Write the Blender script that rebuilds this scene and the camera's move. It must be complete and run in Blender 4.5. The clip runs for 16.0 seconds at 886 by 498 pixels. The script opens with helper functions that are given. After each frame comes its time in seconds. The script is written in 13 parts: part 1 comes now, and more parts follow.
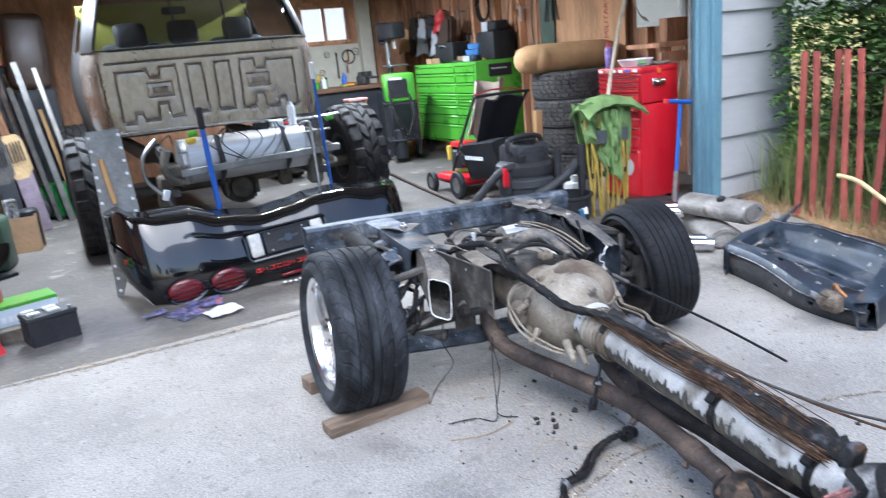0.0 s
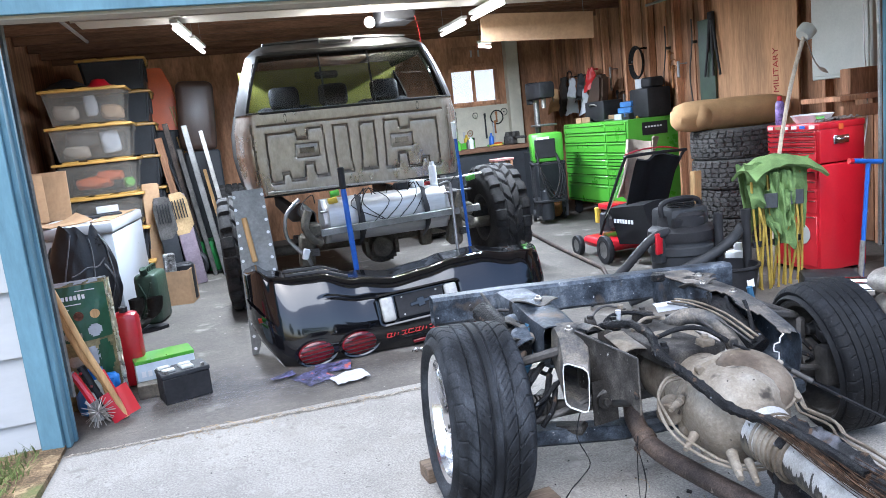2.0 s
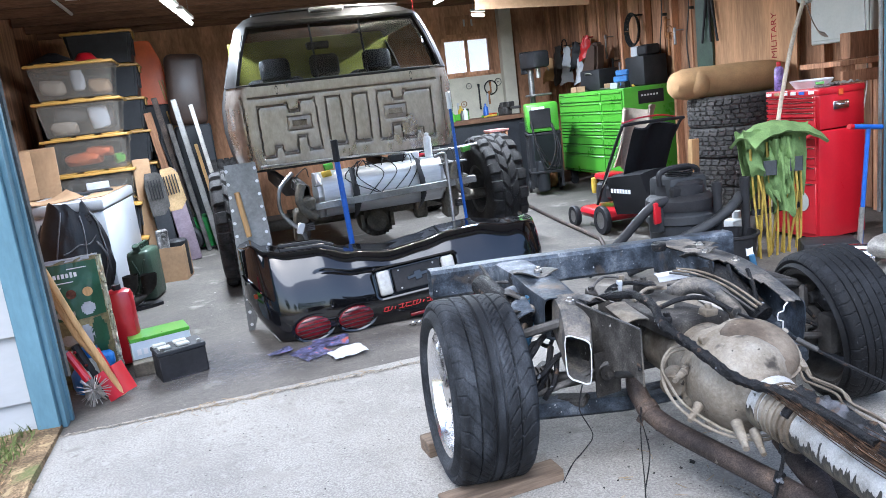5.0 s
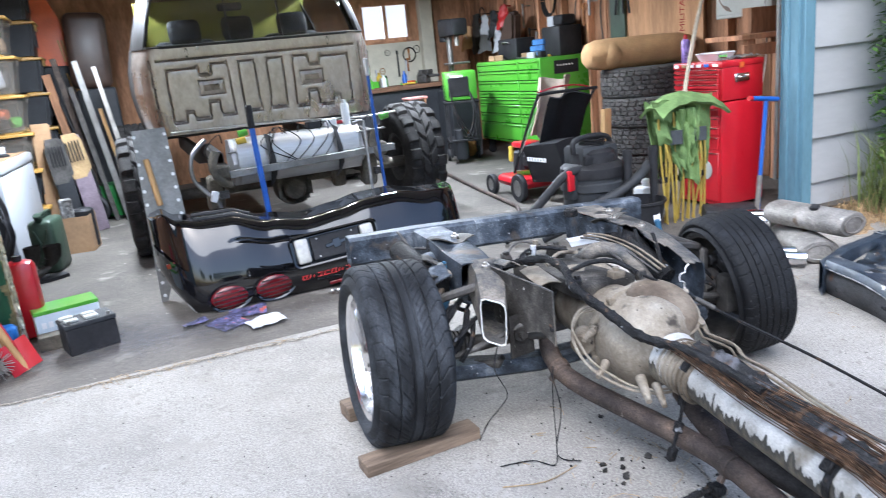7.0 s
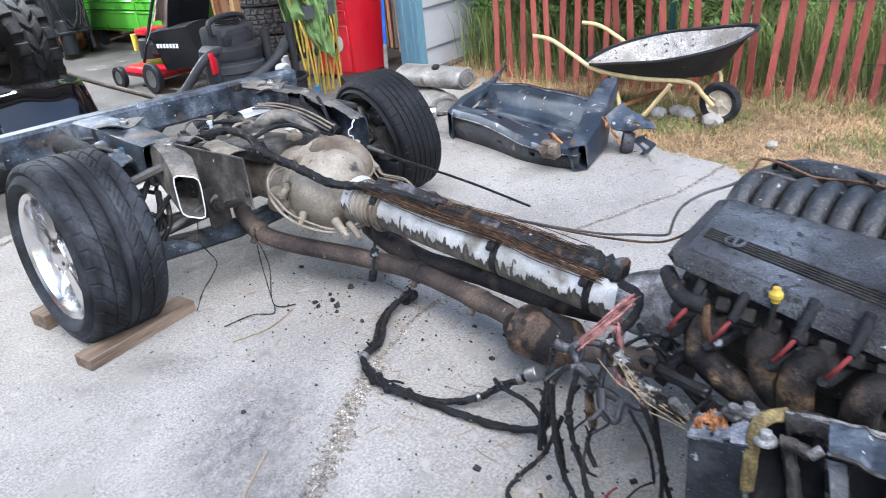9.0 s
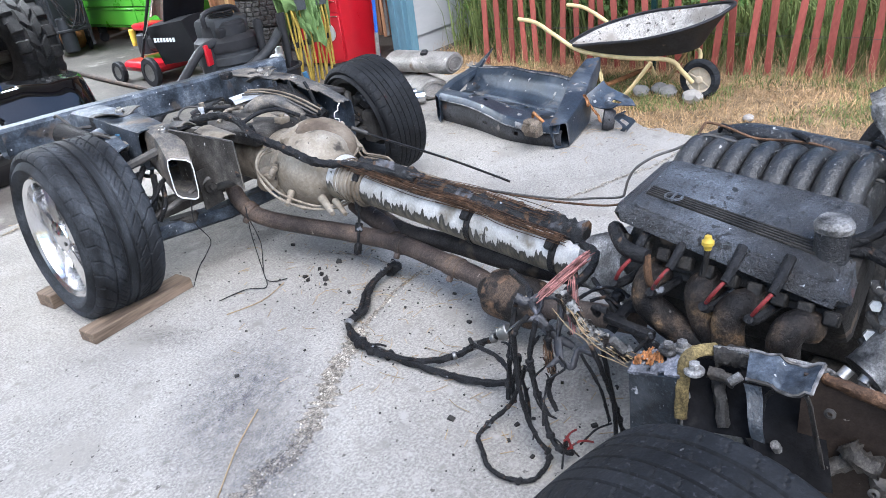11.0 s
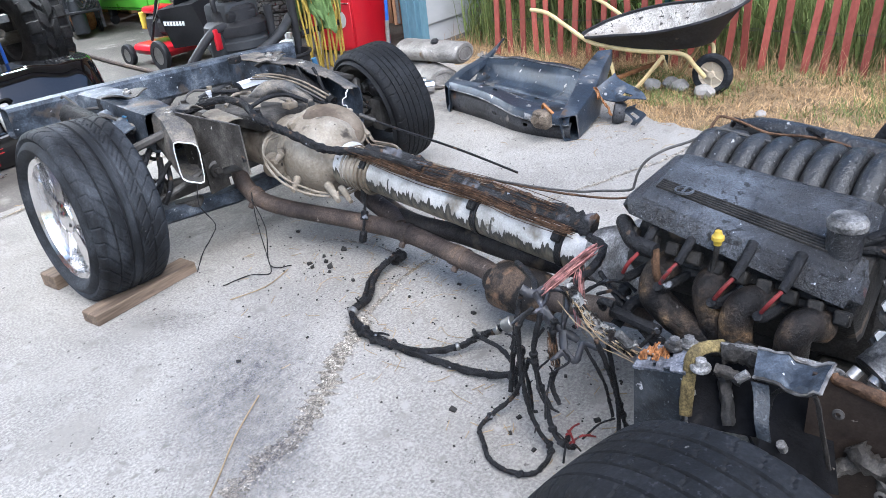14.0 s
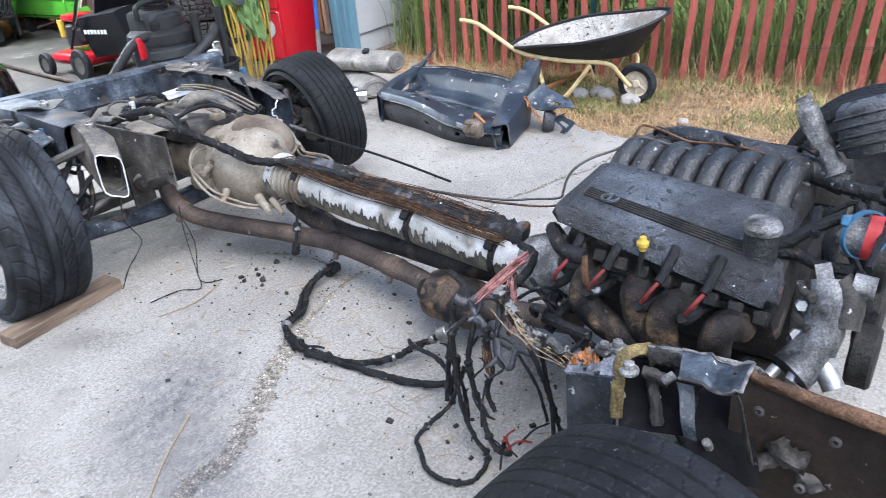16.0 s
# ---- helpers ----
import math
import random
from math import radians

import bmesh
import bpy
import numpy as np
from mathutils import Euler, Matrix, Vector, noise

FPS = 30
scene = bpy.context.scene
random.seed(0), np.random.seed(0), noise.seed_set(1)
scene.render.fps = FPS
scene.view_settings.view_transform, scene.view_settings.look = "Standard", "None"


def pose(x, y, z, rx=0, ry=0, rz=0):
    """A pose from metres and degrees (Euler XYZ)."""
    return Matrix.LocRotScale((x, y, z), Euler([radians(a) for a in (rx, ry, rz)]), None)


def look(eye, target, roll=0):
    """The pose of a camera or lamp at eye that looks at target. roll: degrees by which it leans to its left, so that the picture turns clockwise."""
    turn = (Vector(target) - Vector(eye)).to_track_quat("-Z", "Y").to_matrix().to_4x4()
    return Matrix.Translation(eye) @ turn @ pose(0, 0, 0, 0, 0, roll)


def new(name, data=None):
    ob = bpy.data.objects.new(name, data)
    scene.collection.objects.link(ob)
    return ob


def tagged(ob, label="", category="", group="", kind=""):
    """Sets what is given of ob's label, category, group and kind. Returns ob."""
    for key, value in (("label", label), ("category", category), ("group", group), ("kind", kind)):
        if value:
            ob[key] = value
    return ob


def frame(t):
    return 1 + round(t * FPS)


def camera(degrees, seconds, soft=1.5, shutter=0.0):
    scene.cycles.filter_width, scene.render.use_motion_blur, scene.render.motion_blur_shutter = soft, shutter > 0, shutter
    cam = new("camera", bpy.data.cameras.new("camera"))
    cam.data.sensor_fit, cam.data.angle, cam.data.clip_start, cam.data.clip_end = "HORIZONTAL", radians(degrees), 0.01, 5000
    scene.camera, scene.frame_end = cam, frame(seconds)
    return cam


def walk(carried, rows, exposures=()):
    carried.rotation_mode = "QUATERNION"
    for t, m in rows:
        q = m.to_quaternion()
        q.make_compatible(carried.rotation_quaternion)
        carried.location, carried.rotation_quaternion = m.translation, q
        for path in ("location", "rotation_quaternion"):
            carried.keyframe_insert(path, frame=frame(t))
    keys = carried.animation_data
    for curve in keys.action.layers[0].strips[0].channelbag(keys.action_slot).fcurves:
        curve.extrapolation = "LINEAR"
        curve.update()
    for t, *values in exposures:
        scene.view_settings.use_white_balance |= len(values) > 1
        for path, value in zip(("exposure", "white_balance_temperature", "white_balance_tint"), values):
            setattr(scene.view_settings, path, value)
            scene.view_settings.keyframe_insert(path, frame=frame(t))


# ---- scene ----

cam = camera(62.9, 16.0, soft=0.65, shutter=0.3)
PATH = [
    (0, (-1.847, -4.109, 1.385), (-0.957, -2.397, 0.86), -5.6),
    (0.5, (-1.85, -4.069, 1.388), (-1.166, -2.231, 0.996), -5.9),
    (1, (-1.782, -3.975, 1.384), (-1.202, -2.089, 1.058), -6.3),
    (1.5, (-1.702, -3.889, 1.372), (-1.152, -1.992, 1.057), -6.1),
    (2, (-1.663, -3.839, 1.362), (-1.115, -1.944, 1.034), -6.2),
    (2.5, (-1.657, -3.812, 1.364), (-1.106, -1.92, 1.02), -6.4),
    (3, (-1.665, -3.801, 1.359), (-1.109, -1.914, 1.0), -6.6),
    (3.5, (-1.669, -3.796, 1.357), (-1.117, -1.91, 0.984), -6.8),
    (4, (-1.66, -3.784, 1.354), (-1.114, -1.899, 0.966), -7.0),
    (6.5, (-1.664, -3.798, 1.349), (-1.047, -1.95, 0.896), -6.2),
    (7, (-1.661, -3.815, 1.345), (-0.923, -2.027, 0.836), -6.0),
    (7.5, (-1.689, -3.767, 1.337), (-0.703, -2.141, 0.715), -5.7),
    (8, (-1.827, -3.744, 1.348), (-0.585, -2.372, 0.59), -6.4),
    (8.5, (-1.941, -3.768, 1.334), (-0.576, -2.587, 0.474), -5.8),
    (9, (-1.977, -3.916, 1.334), (-0.579, -2.787, 0.455), -5.8),
    (9.2, (-1.983, -3.975, 1.331), (-0.588, -2.852, 0.44), -6.4),
    (11.3, (-2.047, -4.086, 1.325), (-0.677, -2.943, 0.422), -7.8),
    (11.5, (-2.043, -4.084, 1.321), (-0.677, -2.94, 0.413), -7.9),
    (12, (-2.038, -4.084, 1.315), (-0.674, -2.948, 0.395), -7.5),
    (12.5, (-2.032, -4.086, 1.315), (-0.669, -2.953, 0.386), -7.1),
    (13, (-2.028, -4.08, 1.312), (-0.669, -2.946, 0.38), -6.9),
    (13.5, (-2.033, -4.078, 1.314), (-0.677, -2.937, 0.387), -6.6),
    (14, (-2.032, -4.076, 1.313), (-0.677, -2.928, 0.393), -6.5),
    (14.5, (-2.036, -4.079, 1.315), (-0.677, -2.927, 0.406), -6.4),
    (15, (-2.037, -4.085, 1.318), (-0.663, -2.946, 0.417), -6.3),
    (15.5, (-2.035, -4.087, 1.321), (-0.636, -2.974, 0.426), -6.1),
    (16, (-2.024, -4.085, 1.317), (-0.562, -3.074, 0.402), -5.2),
]
EXPOSURES = [(0.0, 1.43, 5600, 9), (4.2, 1.43, 5600, 9), (9.2, 1.58, 5850, 9), (16.0, 1.58, 5850, 9)]
walk(cam, [(t, look(eye, target, roll)) for t, eye, target, roll in PATH], EXPOSURES)

# ---- world and sun ----
world = bpy.data.worlds.new("world")
scene.world = world
world.use_nodes = True
wn = world.node_tree.nodes
sky = wn.new("ShaderNodeTexSky")
sky.sky_type, sky.sun_disc = "NISHITA", False
sky.sun_elevation, sky.sun_rotation = radians(58), radians(211)
sky.air_density, sky.dust_density = 1.0, 2.5
world.node_tree.links.new(sky.outputs[0], wn["Background"].inputs[0])
wn["Background"].inputs[1].default_value = 0.145
sun_data = bpy.data.lights.new("sun", "SUN")
sun_data.energy, sun_data.angle, sun_data.color = 1.35, radians(60), (1.0, 0.97, 0.93)
sun = new("sun", sun_data)
sun.matrix_basis = look((-3.7, -6.3, 11.4), (0, 0, 0))

# ---- mesh helpers ----
def M():
    return bmesh.new()


def frame_of(d, up=(0, 0, 1)):
    """Rotation whose z runs along d."""
    d = Vector(d).normalized()
    u = Vector(up)
    if abs(d.dot(u)) > 0.98:
        u = Vector((1, 0, 0))
    x = u.cross(d).normalized()
    y = d.cross(x)
    return Matrix((x, y, d)).transposed().to_4x4()


def box(bm, c, s, rot=(0, 0, 0), bev=0.0, seg=1, m=None):
    mat4 = m if m is not None else pose(*c, *rot)
    r = bmesh.ops.create_cube(bm, size=1.0, matrix=mat4 @ Matrix.Diagonal((*s, 1)))
    if bev:
        es = list({e for v in r["verts"] for e in v.link_edges})
        bmesh.ops.bevel(bm, geom=es, offset=bev, segments=seg, affect="EDGES", profile=0.5)


def beam(bm, p0, p1, w, h, bev=0.0, up=(0, 0, 1)):
    """A bar from p0 to p1, w across and h along up."""
    p0, p1 = Vector(p0), Vector(p1)
    d = p1 - p0
    f = frame_of(d, up)
    box(bm, None, (w, h, d.length), bev=bev, m=Matrix.Translation((p0 + p1) / 2) @ f)


def cyl(bm, p0, p1, r, r2=None, seg=16, bev=0.0):
    p0, p1 = Vector(p0), Vector(p1)
    d = p1 - p0
    r2 = r if r2 is None else r2
    f = Matrix.Translation(p0) @ frame_of(d)
    L = d.length
    if bev:
        lathe(bm, [(0, 0), (r - bev, 0), (r, bev), (r2, L - bev), (r2 - bev, L), (0, L)], f, seg)
    else:
        lathe(bm, [(0, 0), (r, 0), (r2, L), (0, L)], f, seg)


def lathe(bm, prof, m, seg=24, close=False):
    """Turns a profile of (radius, height) about the z of m."""
    rings = []
    for r, h in prof:
        if r < 1e-5:
            rings.append([bm.verts.new(m @ Vector((0, 0, h)))])
        else:
            rings.append([bm.verts.new(m @ Vector((r * math.cos(2 * math.pi * i / seg), r * math.sin(2 * math.pi * i / seg), h))) for i in range(seg)])
    pairs = list(zip(rings, rings[1:])) + ([(rings[-1], rings[0])] if close else [])
    for a, b in pairs:
        for i in range(seg):
            j = (i + 1) % seg
            q = [a[i % len(a)], a[j % len(a)], b[j % len(b)], b[i % len(b)]]
            q = [v for k, v in enumerate(q) if v not in q[:k]]
            if len(q) > 2:
                try:
                    bm.faces.new(q)
                except ValueError:
                    pass


def smooth_path(pts, n=5):
    pts = [Vector(p) for p in pts]
    if len(pts) < 3:
        return pts
    out = []
    for i in range(len(pts) - 1):
        p0, p1, p2, p3 = pts[max(i - 1, 0)], pts[i], pts[i + 1], pts[min(i + 2, len(pts) - 1)]
        for k in range(n):
            t = k / n
            out.append(0.5 * ((2 * p1) + (p2 - p0) * t + (2 * p0 - 5 * p1 + 4 * p2 - p3) * t * t + (3 * p1 - p0 - 3 * p2 + p3) * t ** 3))
    out.append(pts[-1])
    return out


def tube(bm, pts, r, seg=8, n=5, rough=0.0, flat=1.0, rnd=None):
    """A round bar swept along points; r is a number or one for each end; rough jitters the radius."""
    path = smooth_path(pts, n) if n > 1 else [Vector(p) for p in pts]
    rnd = rnd or random.Random(len(path) * 7 + int(abs(path[0].x) * 1000))
    r0, r1 = r if isinstance(r, (tuple, list)) else (r, r)
    x = None
    rings = []
    for i, p in enumerate(path):
        d = (path[min(i + 1, len(path) - 1)] - path[max(i - 1, 0)]).normalized()
        if x is None:
            x = d.orthogonal().normalized()
        x = (x - d * x.dot(d))
        x = x.normalized() if x.length > 1e-6 else d.orthogonal().normalized()
        y = d.cross(x)
        rr = (r0 + (r1 - r0) * i / max(len(path) - 1, 1))
        rings.append([bm.verts.new(p + (x * math.cos(2 * math.pi * k / seg) + y * math.sin(2 * math.pi * k / seg) * flat) * rr * (1 + rough * (rnd.random() - 0.5)))
                      for k in range(seg)])
    for a, b in zip(rings, rings[1:]):
        for k in range(seg):
            bm.faces.new((a[k], a[(k + 1) % seg], b[(k + 1) % seg], b[k]))
    bm.faces.new(rings[0][::-1])
    bm.faces.new(rings[-1])


def prism(bm, poly, depth, m):
    """A flat polygon (x, y of m) pulled out along m's z."""
    a = [bm.verts.new(m @ Vector((x, y, 0))) for x, y in poly]
    b = [bm.verts.new(m @ Vector((x, y, depth))) for x, y in poly]
    bm.faces.new(a[::-1])
    bm.faces.new(b)
    for i in range(len(a)):
        j = (i + 1) % len(a)
        bm.faces.new((a[i], a[j], b[j], b[i]))


def sheet(bm, fn, nu, nv, thick, skip=None):
    """A surface fn(u, v) with thickness, u and v from 0 to 1."""
    P = [[Vector(fn(i / nu, j / nv)) for j in range(nv + 1)] for i in range(nu + 1)]
    top, low = [], []
    for i in range(nu + 1):
        a, b = [], []
        for j in range(nv + 1):
            du = P[min(i + 1, nu)][j] - P[max(i - 1, 0)][j]
            dv = P[i][min(j + 1, nv)] - P[i][max(j - 1, 0)]
            nrm = du.cross(dv)
            nrm = nrm.normalized() if nrm.length > 1e-9 else Vector((0, 0, 1))
            a.append(bm.verts.new(P[i][j]))
            b.append(bm.verts.new(P[i][j] - nrm * thick))
        top.append(a)
        low.append(b)
    ok = [[not (skip and skip((i + 0.5) / nu, (j + 0.5) / nv)) for j in range(nv)] for i in range(nu)]
    for i in range(nu):
        for j in range(nv):
            if not ok[i][j]:
                continue
            bm.faces.new((top[i][j], top[i + 1][j], top[i + 1][j + 1], top[i][j + 1]))
            bm.faces.new((low[i][j], low[i][j + 1], low[i + 1][j + 1], low[i + 1][j]))
            for di, dj, (a, b) in ((-1, 0, ((i, j), (i, j + 1))), (1, 0, ((i + 1, j + 1), (i + 1, j))), (0, -1, ((i + 1, j), (i, j))), (0, 1, ((i, j + 1), (i + 1, j + 1)))):
                ii, jj = i + di, j + dj
                if not (0 <= ii < nu and 0 <= jj < nv) or not ok[ii][jj]:
                    bm.faces.new((top[a[0]][a[1]], top[b[0]][b[1]], low[b[0]][b[1]], low[a[0]][a[1]]))
    for v in [v for v in bm.verts if not v.link_faces]:
        bm.verts.remove(v)


def part(name, bm, material, parent=None, label="", m=None, sharp=38, fix=True):
    """Links a bmesh as one mesh object under a thing or a part."""
    if fix:
        bmesh.ops.recalc_face_normals(bm, faces=bm.faces)
    me = bpy.data.meshes.new(name)
    bm.to_mesh(me)
    bm.free()
    me.materials.append(material)
    me.shade_smooth()
    me.set_sharp_from_angle(angle=radians(sharp))
    ob = new(name, me)
    if m is not None:
        ob.matrix_basis = m
    if parent:
        ob.parent = parent
    if label:
        ob["label"] = label
    return ob


def shared(name, ob, parent, m=None):
    """Another piece on the mesh of ob."""
    o = new(name, ob.data)
    o.parent = parent
    if m is not None:
        o.matrix_basis = m
    return o


def thing(name, label, category, m=None, group="", kind=""):
    ob = new(name)
    ob.empty_display_size = 0.05
    if m is not None:
        ob.matrix_basis = m
    return tagged(ob, label, category, group, kind)


# ---- materials ----
def mat(name, col, rough=0.6, metal=0.0, var=0.25, scale=6.0, fine=60.0, bump=0.15, col2=None, ramp=None, stretch=(1, 1, 1), coat=0.0, rvar=0.1, spots=None, island=0.0, obj_var=0.0, detail=6.0, grit=0.0, gscale=220.0):
    """A surface with a broad and a fine noise. ramp: (position, colour) stops along the broad noise; spots: (colour, scale, threshold)."""
    m = bpy.data.materials.new(name)
    m.use_nodes = True
    nt = m.node_tree
    N, Lk = nt.nodes, nt.links.new
    b = N["Principled BSDF"]
    tc = N.new("ShaderNodeTexCoord")
    mp = N.new("ShaderNodeMapping")
    mp.inputs["Scale"].default_value = stretch
    Lk(tc.outputs["Object"], mp.inputs[0])
    n1, n2 = N.new("ShaderNodeTexNoise"), N.new("ShaderNodeTexNoise")
    for n, s in ((n1, scale), (n2, fine)):
        n.inputs["Scale"].default_value, n.inputs["Detail"].default_value = s, detail
        n.inputs["Roughness"].default_value = 0.62
        Lk(mp.outputs[0], n.inputs["Vector"])
    r = N.new("ShaderNodeValToRGB")
    if ramp:
        while len(r.color_ramp.elements) < len(ramp):
            r.color_ramp.elements.new(0.5)
        for e, (p, c) in zip(r.color_ramp.elements, ramp):
            e.position, e.color = p, (*c, 1)
    else:
        c2 = col2 or tuple(min(1, c * (1 + var)) for c in col)
        r.color_ramp.elements[0].position, r.color_ramp.elements[0].color = 0.36, (*[c * (1 - var) for c in col], 1)
        r.color_ramp.elements[1].position, r.color_ramp.elements[1].color = 0.66, (*c2, 1)
    Lk(n1.outputs["Fac"], r.inputs[0])
    out = r.outputs[0]
    fm = N.new("ShaderNodeMapRange")
    fm.inputs[1].default_value, fm.inputs[2].default_value = 0.3, 0.7
    fm.inputs[3].default_value, fm.inputs[4].default_value = 1 - var * 0.7, 1 + var * 0.5
    Lk(n2.outputs["Fac"], fm.inputs[0])
    val = fm.outputs[0]
    if island or obj_var:
        info = N.new("ShaderNodeNewGeometry") if island else N.new("ShaderNodeObjectInfo")
        im = N.new("ShaderNodeMapRange")
        k = island or obj_var
        im.inputs[3].default_value, im.inputs[4].default_value = 1 - k, 1 + k
        Lk(info.outputs["Random Per Island" if island else "Random"], im.inputs[0])
        mu = N.new("ShaderNodeMath")
        mu.operation = "MULTIPLY"
        Lk(val, mu.inputs[0])
        Lk(im.outputs[0], mu.inputs[1])
        val = mu.outputs[0]
    sc = N.new("ShaderNodeVectorMath")
    sc.operation = "SCALE"
    Lk(out, sc.inputs[0])
    Lk(val, sc.inputs["Scale"])
    out = sc.outputs[0]
    if grit:
        n4 = N.new("ShaderNodeTexNoise")
        n4.inputs["Scale"].default_value, n4.inputs["Detail"].default_value, n4.inputs["Roughness"].default_value = gscale, 4, 0.7
        Lk(tc.outputs["Object"], n4.inputs["Vector"])
        gm = N.new("ShaderNodeMapRange")
        gm.inputs[1].default_value, gm.inputs[2].default_value = 0.4, 0.62
        gm.inputs[3].default_value, gm.inputs[4].default_value = 1 - grit, 1 + grit
        Lk(n4.outputs["Fac"], gm.inputs[0])
        gs = N.new("ShaderNodeVectorMath")
        gs.operation = "SCALE"
        Lk(out, gs.inputs[0])
        Lk(gm.outputs[0], gs.inputs["Scale"])
        out = gs.outputs[0]
    for c, s, th, *wd in spots or ():
        n3 = N.new("ShaderNodeTexNoise")
        n3.inputs["Scale"].default_value, n3.inputs["Detail"].default_value = s, 5
        Lk(mp.outputs[0], n3.inputs["Vector"])
        mr = N.new("ShaderNodeMapRange")
        mr.inputs[1].default_value, mr.inputs[2].default_value = th, th + (wd[0] if wd else 0.07)
        Lk(n3.outputs["Fac"], mr.inputs[0])
        mx = N.new("ShaderNodeMix")
        mx.data_type = "RGBA"
        Lk(mr.outputs[0], mx.inputs["Factor"])
        Lk(out, mx.inputs["A"])
        mx.inputs["B"].default_value = (*c, 1)
        out = mx.outputs["Result"]
    Lk(out, b.inputs["Base Color"])
    rr = N.new("ShaderNodeMapRange")
    rr.inputs[1].default_value, rr.inputs[2].default_value = 0.3, 0.7
    rr.inputs[3].default_value, rr.inputs[4].default_value = max(0.02, rough - rvar), min(1, rough + rvar)
    Lk(n1.outputs["Fac"], rr.inputs[0])
    Lk(rr.outputs[0], b.inputs["Roughness"])
    b.inputs["Metallic"].default_value = metal
    if rough >= 0.5:
        b.inputs["Specular IOR Level"].default_value = 0.22
    if coat:
        b.inputs["Coat Weight"].default_value, b.inputs["Coat Roughness"].default_value = coat, 0.06
    if bump:
        bp = N.new("ShaderNodeBump")
        bp.inputs["Strength"].default_value, bp.inputs["Distance"].default_value = bump, 0.01
        Lk(n2.outputs["Fac"], bp.inputs["Height"])
        Lk(bp.outputs[0], b.inputs["Normal"])
    return m


def glow(name, col, strength):
    m = bpy.data.materials.new(name)
    m.use_nodes = True
    b = m.node_tree.nodes["Principled BSDF"]
    b.inputs["Base Color"].default_value = (*col, 1)
    b.inputs["Emission Color"].default_value = (*col, 1)
    b.inputs["Emission Strength"].default_value = strength
    return m


def glass(name, col, rough=0.02, trans=1.0, ior=1.45):
    m = bpy.data.materials.new(name)
    m.use_nodes = True
    b = m.node_tree.nodes["Principled BSDF"]
    b.inputs["Base Color"].default_value = (*col, 1)
    b.inputs["Roughness"].default_value = rough
    b.inputs["Transmission Weight"].default_value = trans
    b.inputs["IOR"].default_value = ior
    return m


CONCRETE = mat("driveway_concrete", (0.272, 0.257, 0.234), 0.9, var=0.18, scale=1.3, fine=60, bump=0.4, grit=0.22, gscale=120,
               spots=[((0.31, 0.293, 0.266), 0.9, 0.55, 0.2), ((0.225, 0.211, 0.189), 3.1, 0.58, 0.16), ((0.195, 0.182, 0.164), 11, 0.62, 0.1), ((0.3, 0.285, 0.26), 17, 0.6, 0.1), ((0.09, 0.083, 0.075), 42, 0.675, 0.03), ((0.13, 0.12, 0.105), 95, 0.67, 0.04), ((0.36, 0.34, 0.31), 70, 0.69, 0.05), ((0.185, 0.173, 0.155), 26, 0.61, 0.1)])
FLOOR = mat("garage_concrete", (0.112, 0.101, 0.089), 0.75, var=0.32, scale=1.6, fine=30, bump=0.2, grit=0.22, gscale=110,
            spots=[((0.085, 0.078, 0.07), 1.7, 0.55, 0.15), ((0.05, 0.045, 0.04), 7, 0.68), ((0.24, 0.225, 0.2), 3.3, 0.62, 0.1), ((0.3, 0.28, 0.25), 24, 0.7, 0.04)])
CRACK = mat("crack_fill", (0.27, 0.24, 0.2), 0.95, var=0.5, scale=40, fine=220, bump=0.9, grit=0.5, gscale=200)
GRAVEL = mat("gravel", (0.32, 0.295, 0.255), 0.95, var=0.4, scale=20, island=0.65)
DIRT = mat("dry_ground", (0.23, 0.16, 0.09), 0.95, var=0.45, scale=6, fine=70, bump=0.7, grit=0.4, gscale=90, spots=[((0.12, 0.14, 0.05), 2.2, 0.58), ((0.36, 0.27, 0.15), 14, 0.58, 0.08), ((0.1, 0.07, 0.04), 22, 0.62, 0.06)])
FIELD = mat("dry_field", (0.42, 0.36, 0.12), 0.95, var=0.3, scale=0.2, fine=3, bump=0.1)
SIDING = mat("white_siding_paint", (0.42, 0.425, 0.43), 0.55, var=0.06, scale=2, fine=25, bump=0.06, stretch=(0.3, 1, 1), spots=[((0.4, 0.36, 0.3), 9, 0.76)])
TRIM = mat("blue_trim_paint", (0.13, 0.24, 0.3), 0.6, var=0.15, scale=4, fine=40, stretch=(1, 1, 0.3), spots=[((0.55, 0.53, 0.5), 11, 0.7)])
HEADER = mat("header_paint", (0.45, 0.42, 0.36), 0.6, var=0.12, scale=3, fine=30)
STUD = mat("stud_wood", (0.42, 0.22, 0.125), 0.8, var=0.35, scale=5, fine=40, stretch=(3, 3, 0.25), bump=0.2, obj_var=0.25)
SHEATH = mat("board_sheathing", (0.33, 0.175, 0.1), 0.85, var=0.4, scale=4, fine=30, stretch=(1, 3, 0.3), bump=0.2, obj_var=0.3)
PLY = mat("plywood", (0.44, 0.25, 0.135), 0.75, var=0.28, scale=2.2, fine=22, stretch=(1, 3, 0.35), bump=0.1, spots=[((0.1, 0.06, 0.035), 6, 0.72)])
RAFTER = mat("rafter_wood", (0.14, 0.075, 0.045), 0.85, var=0.35, scale=5, fine=40, stretch=(0.3, 3, 3))
PEG = mat("pegboard", (0.5, 0.47, 0.38), 0.8, var=0.1, scale=5)
WINGLOW = glow("daylight_pane", (0.85, 0.92, 1.0), 0.85)
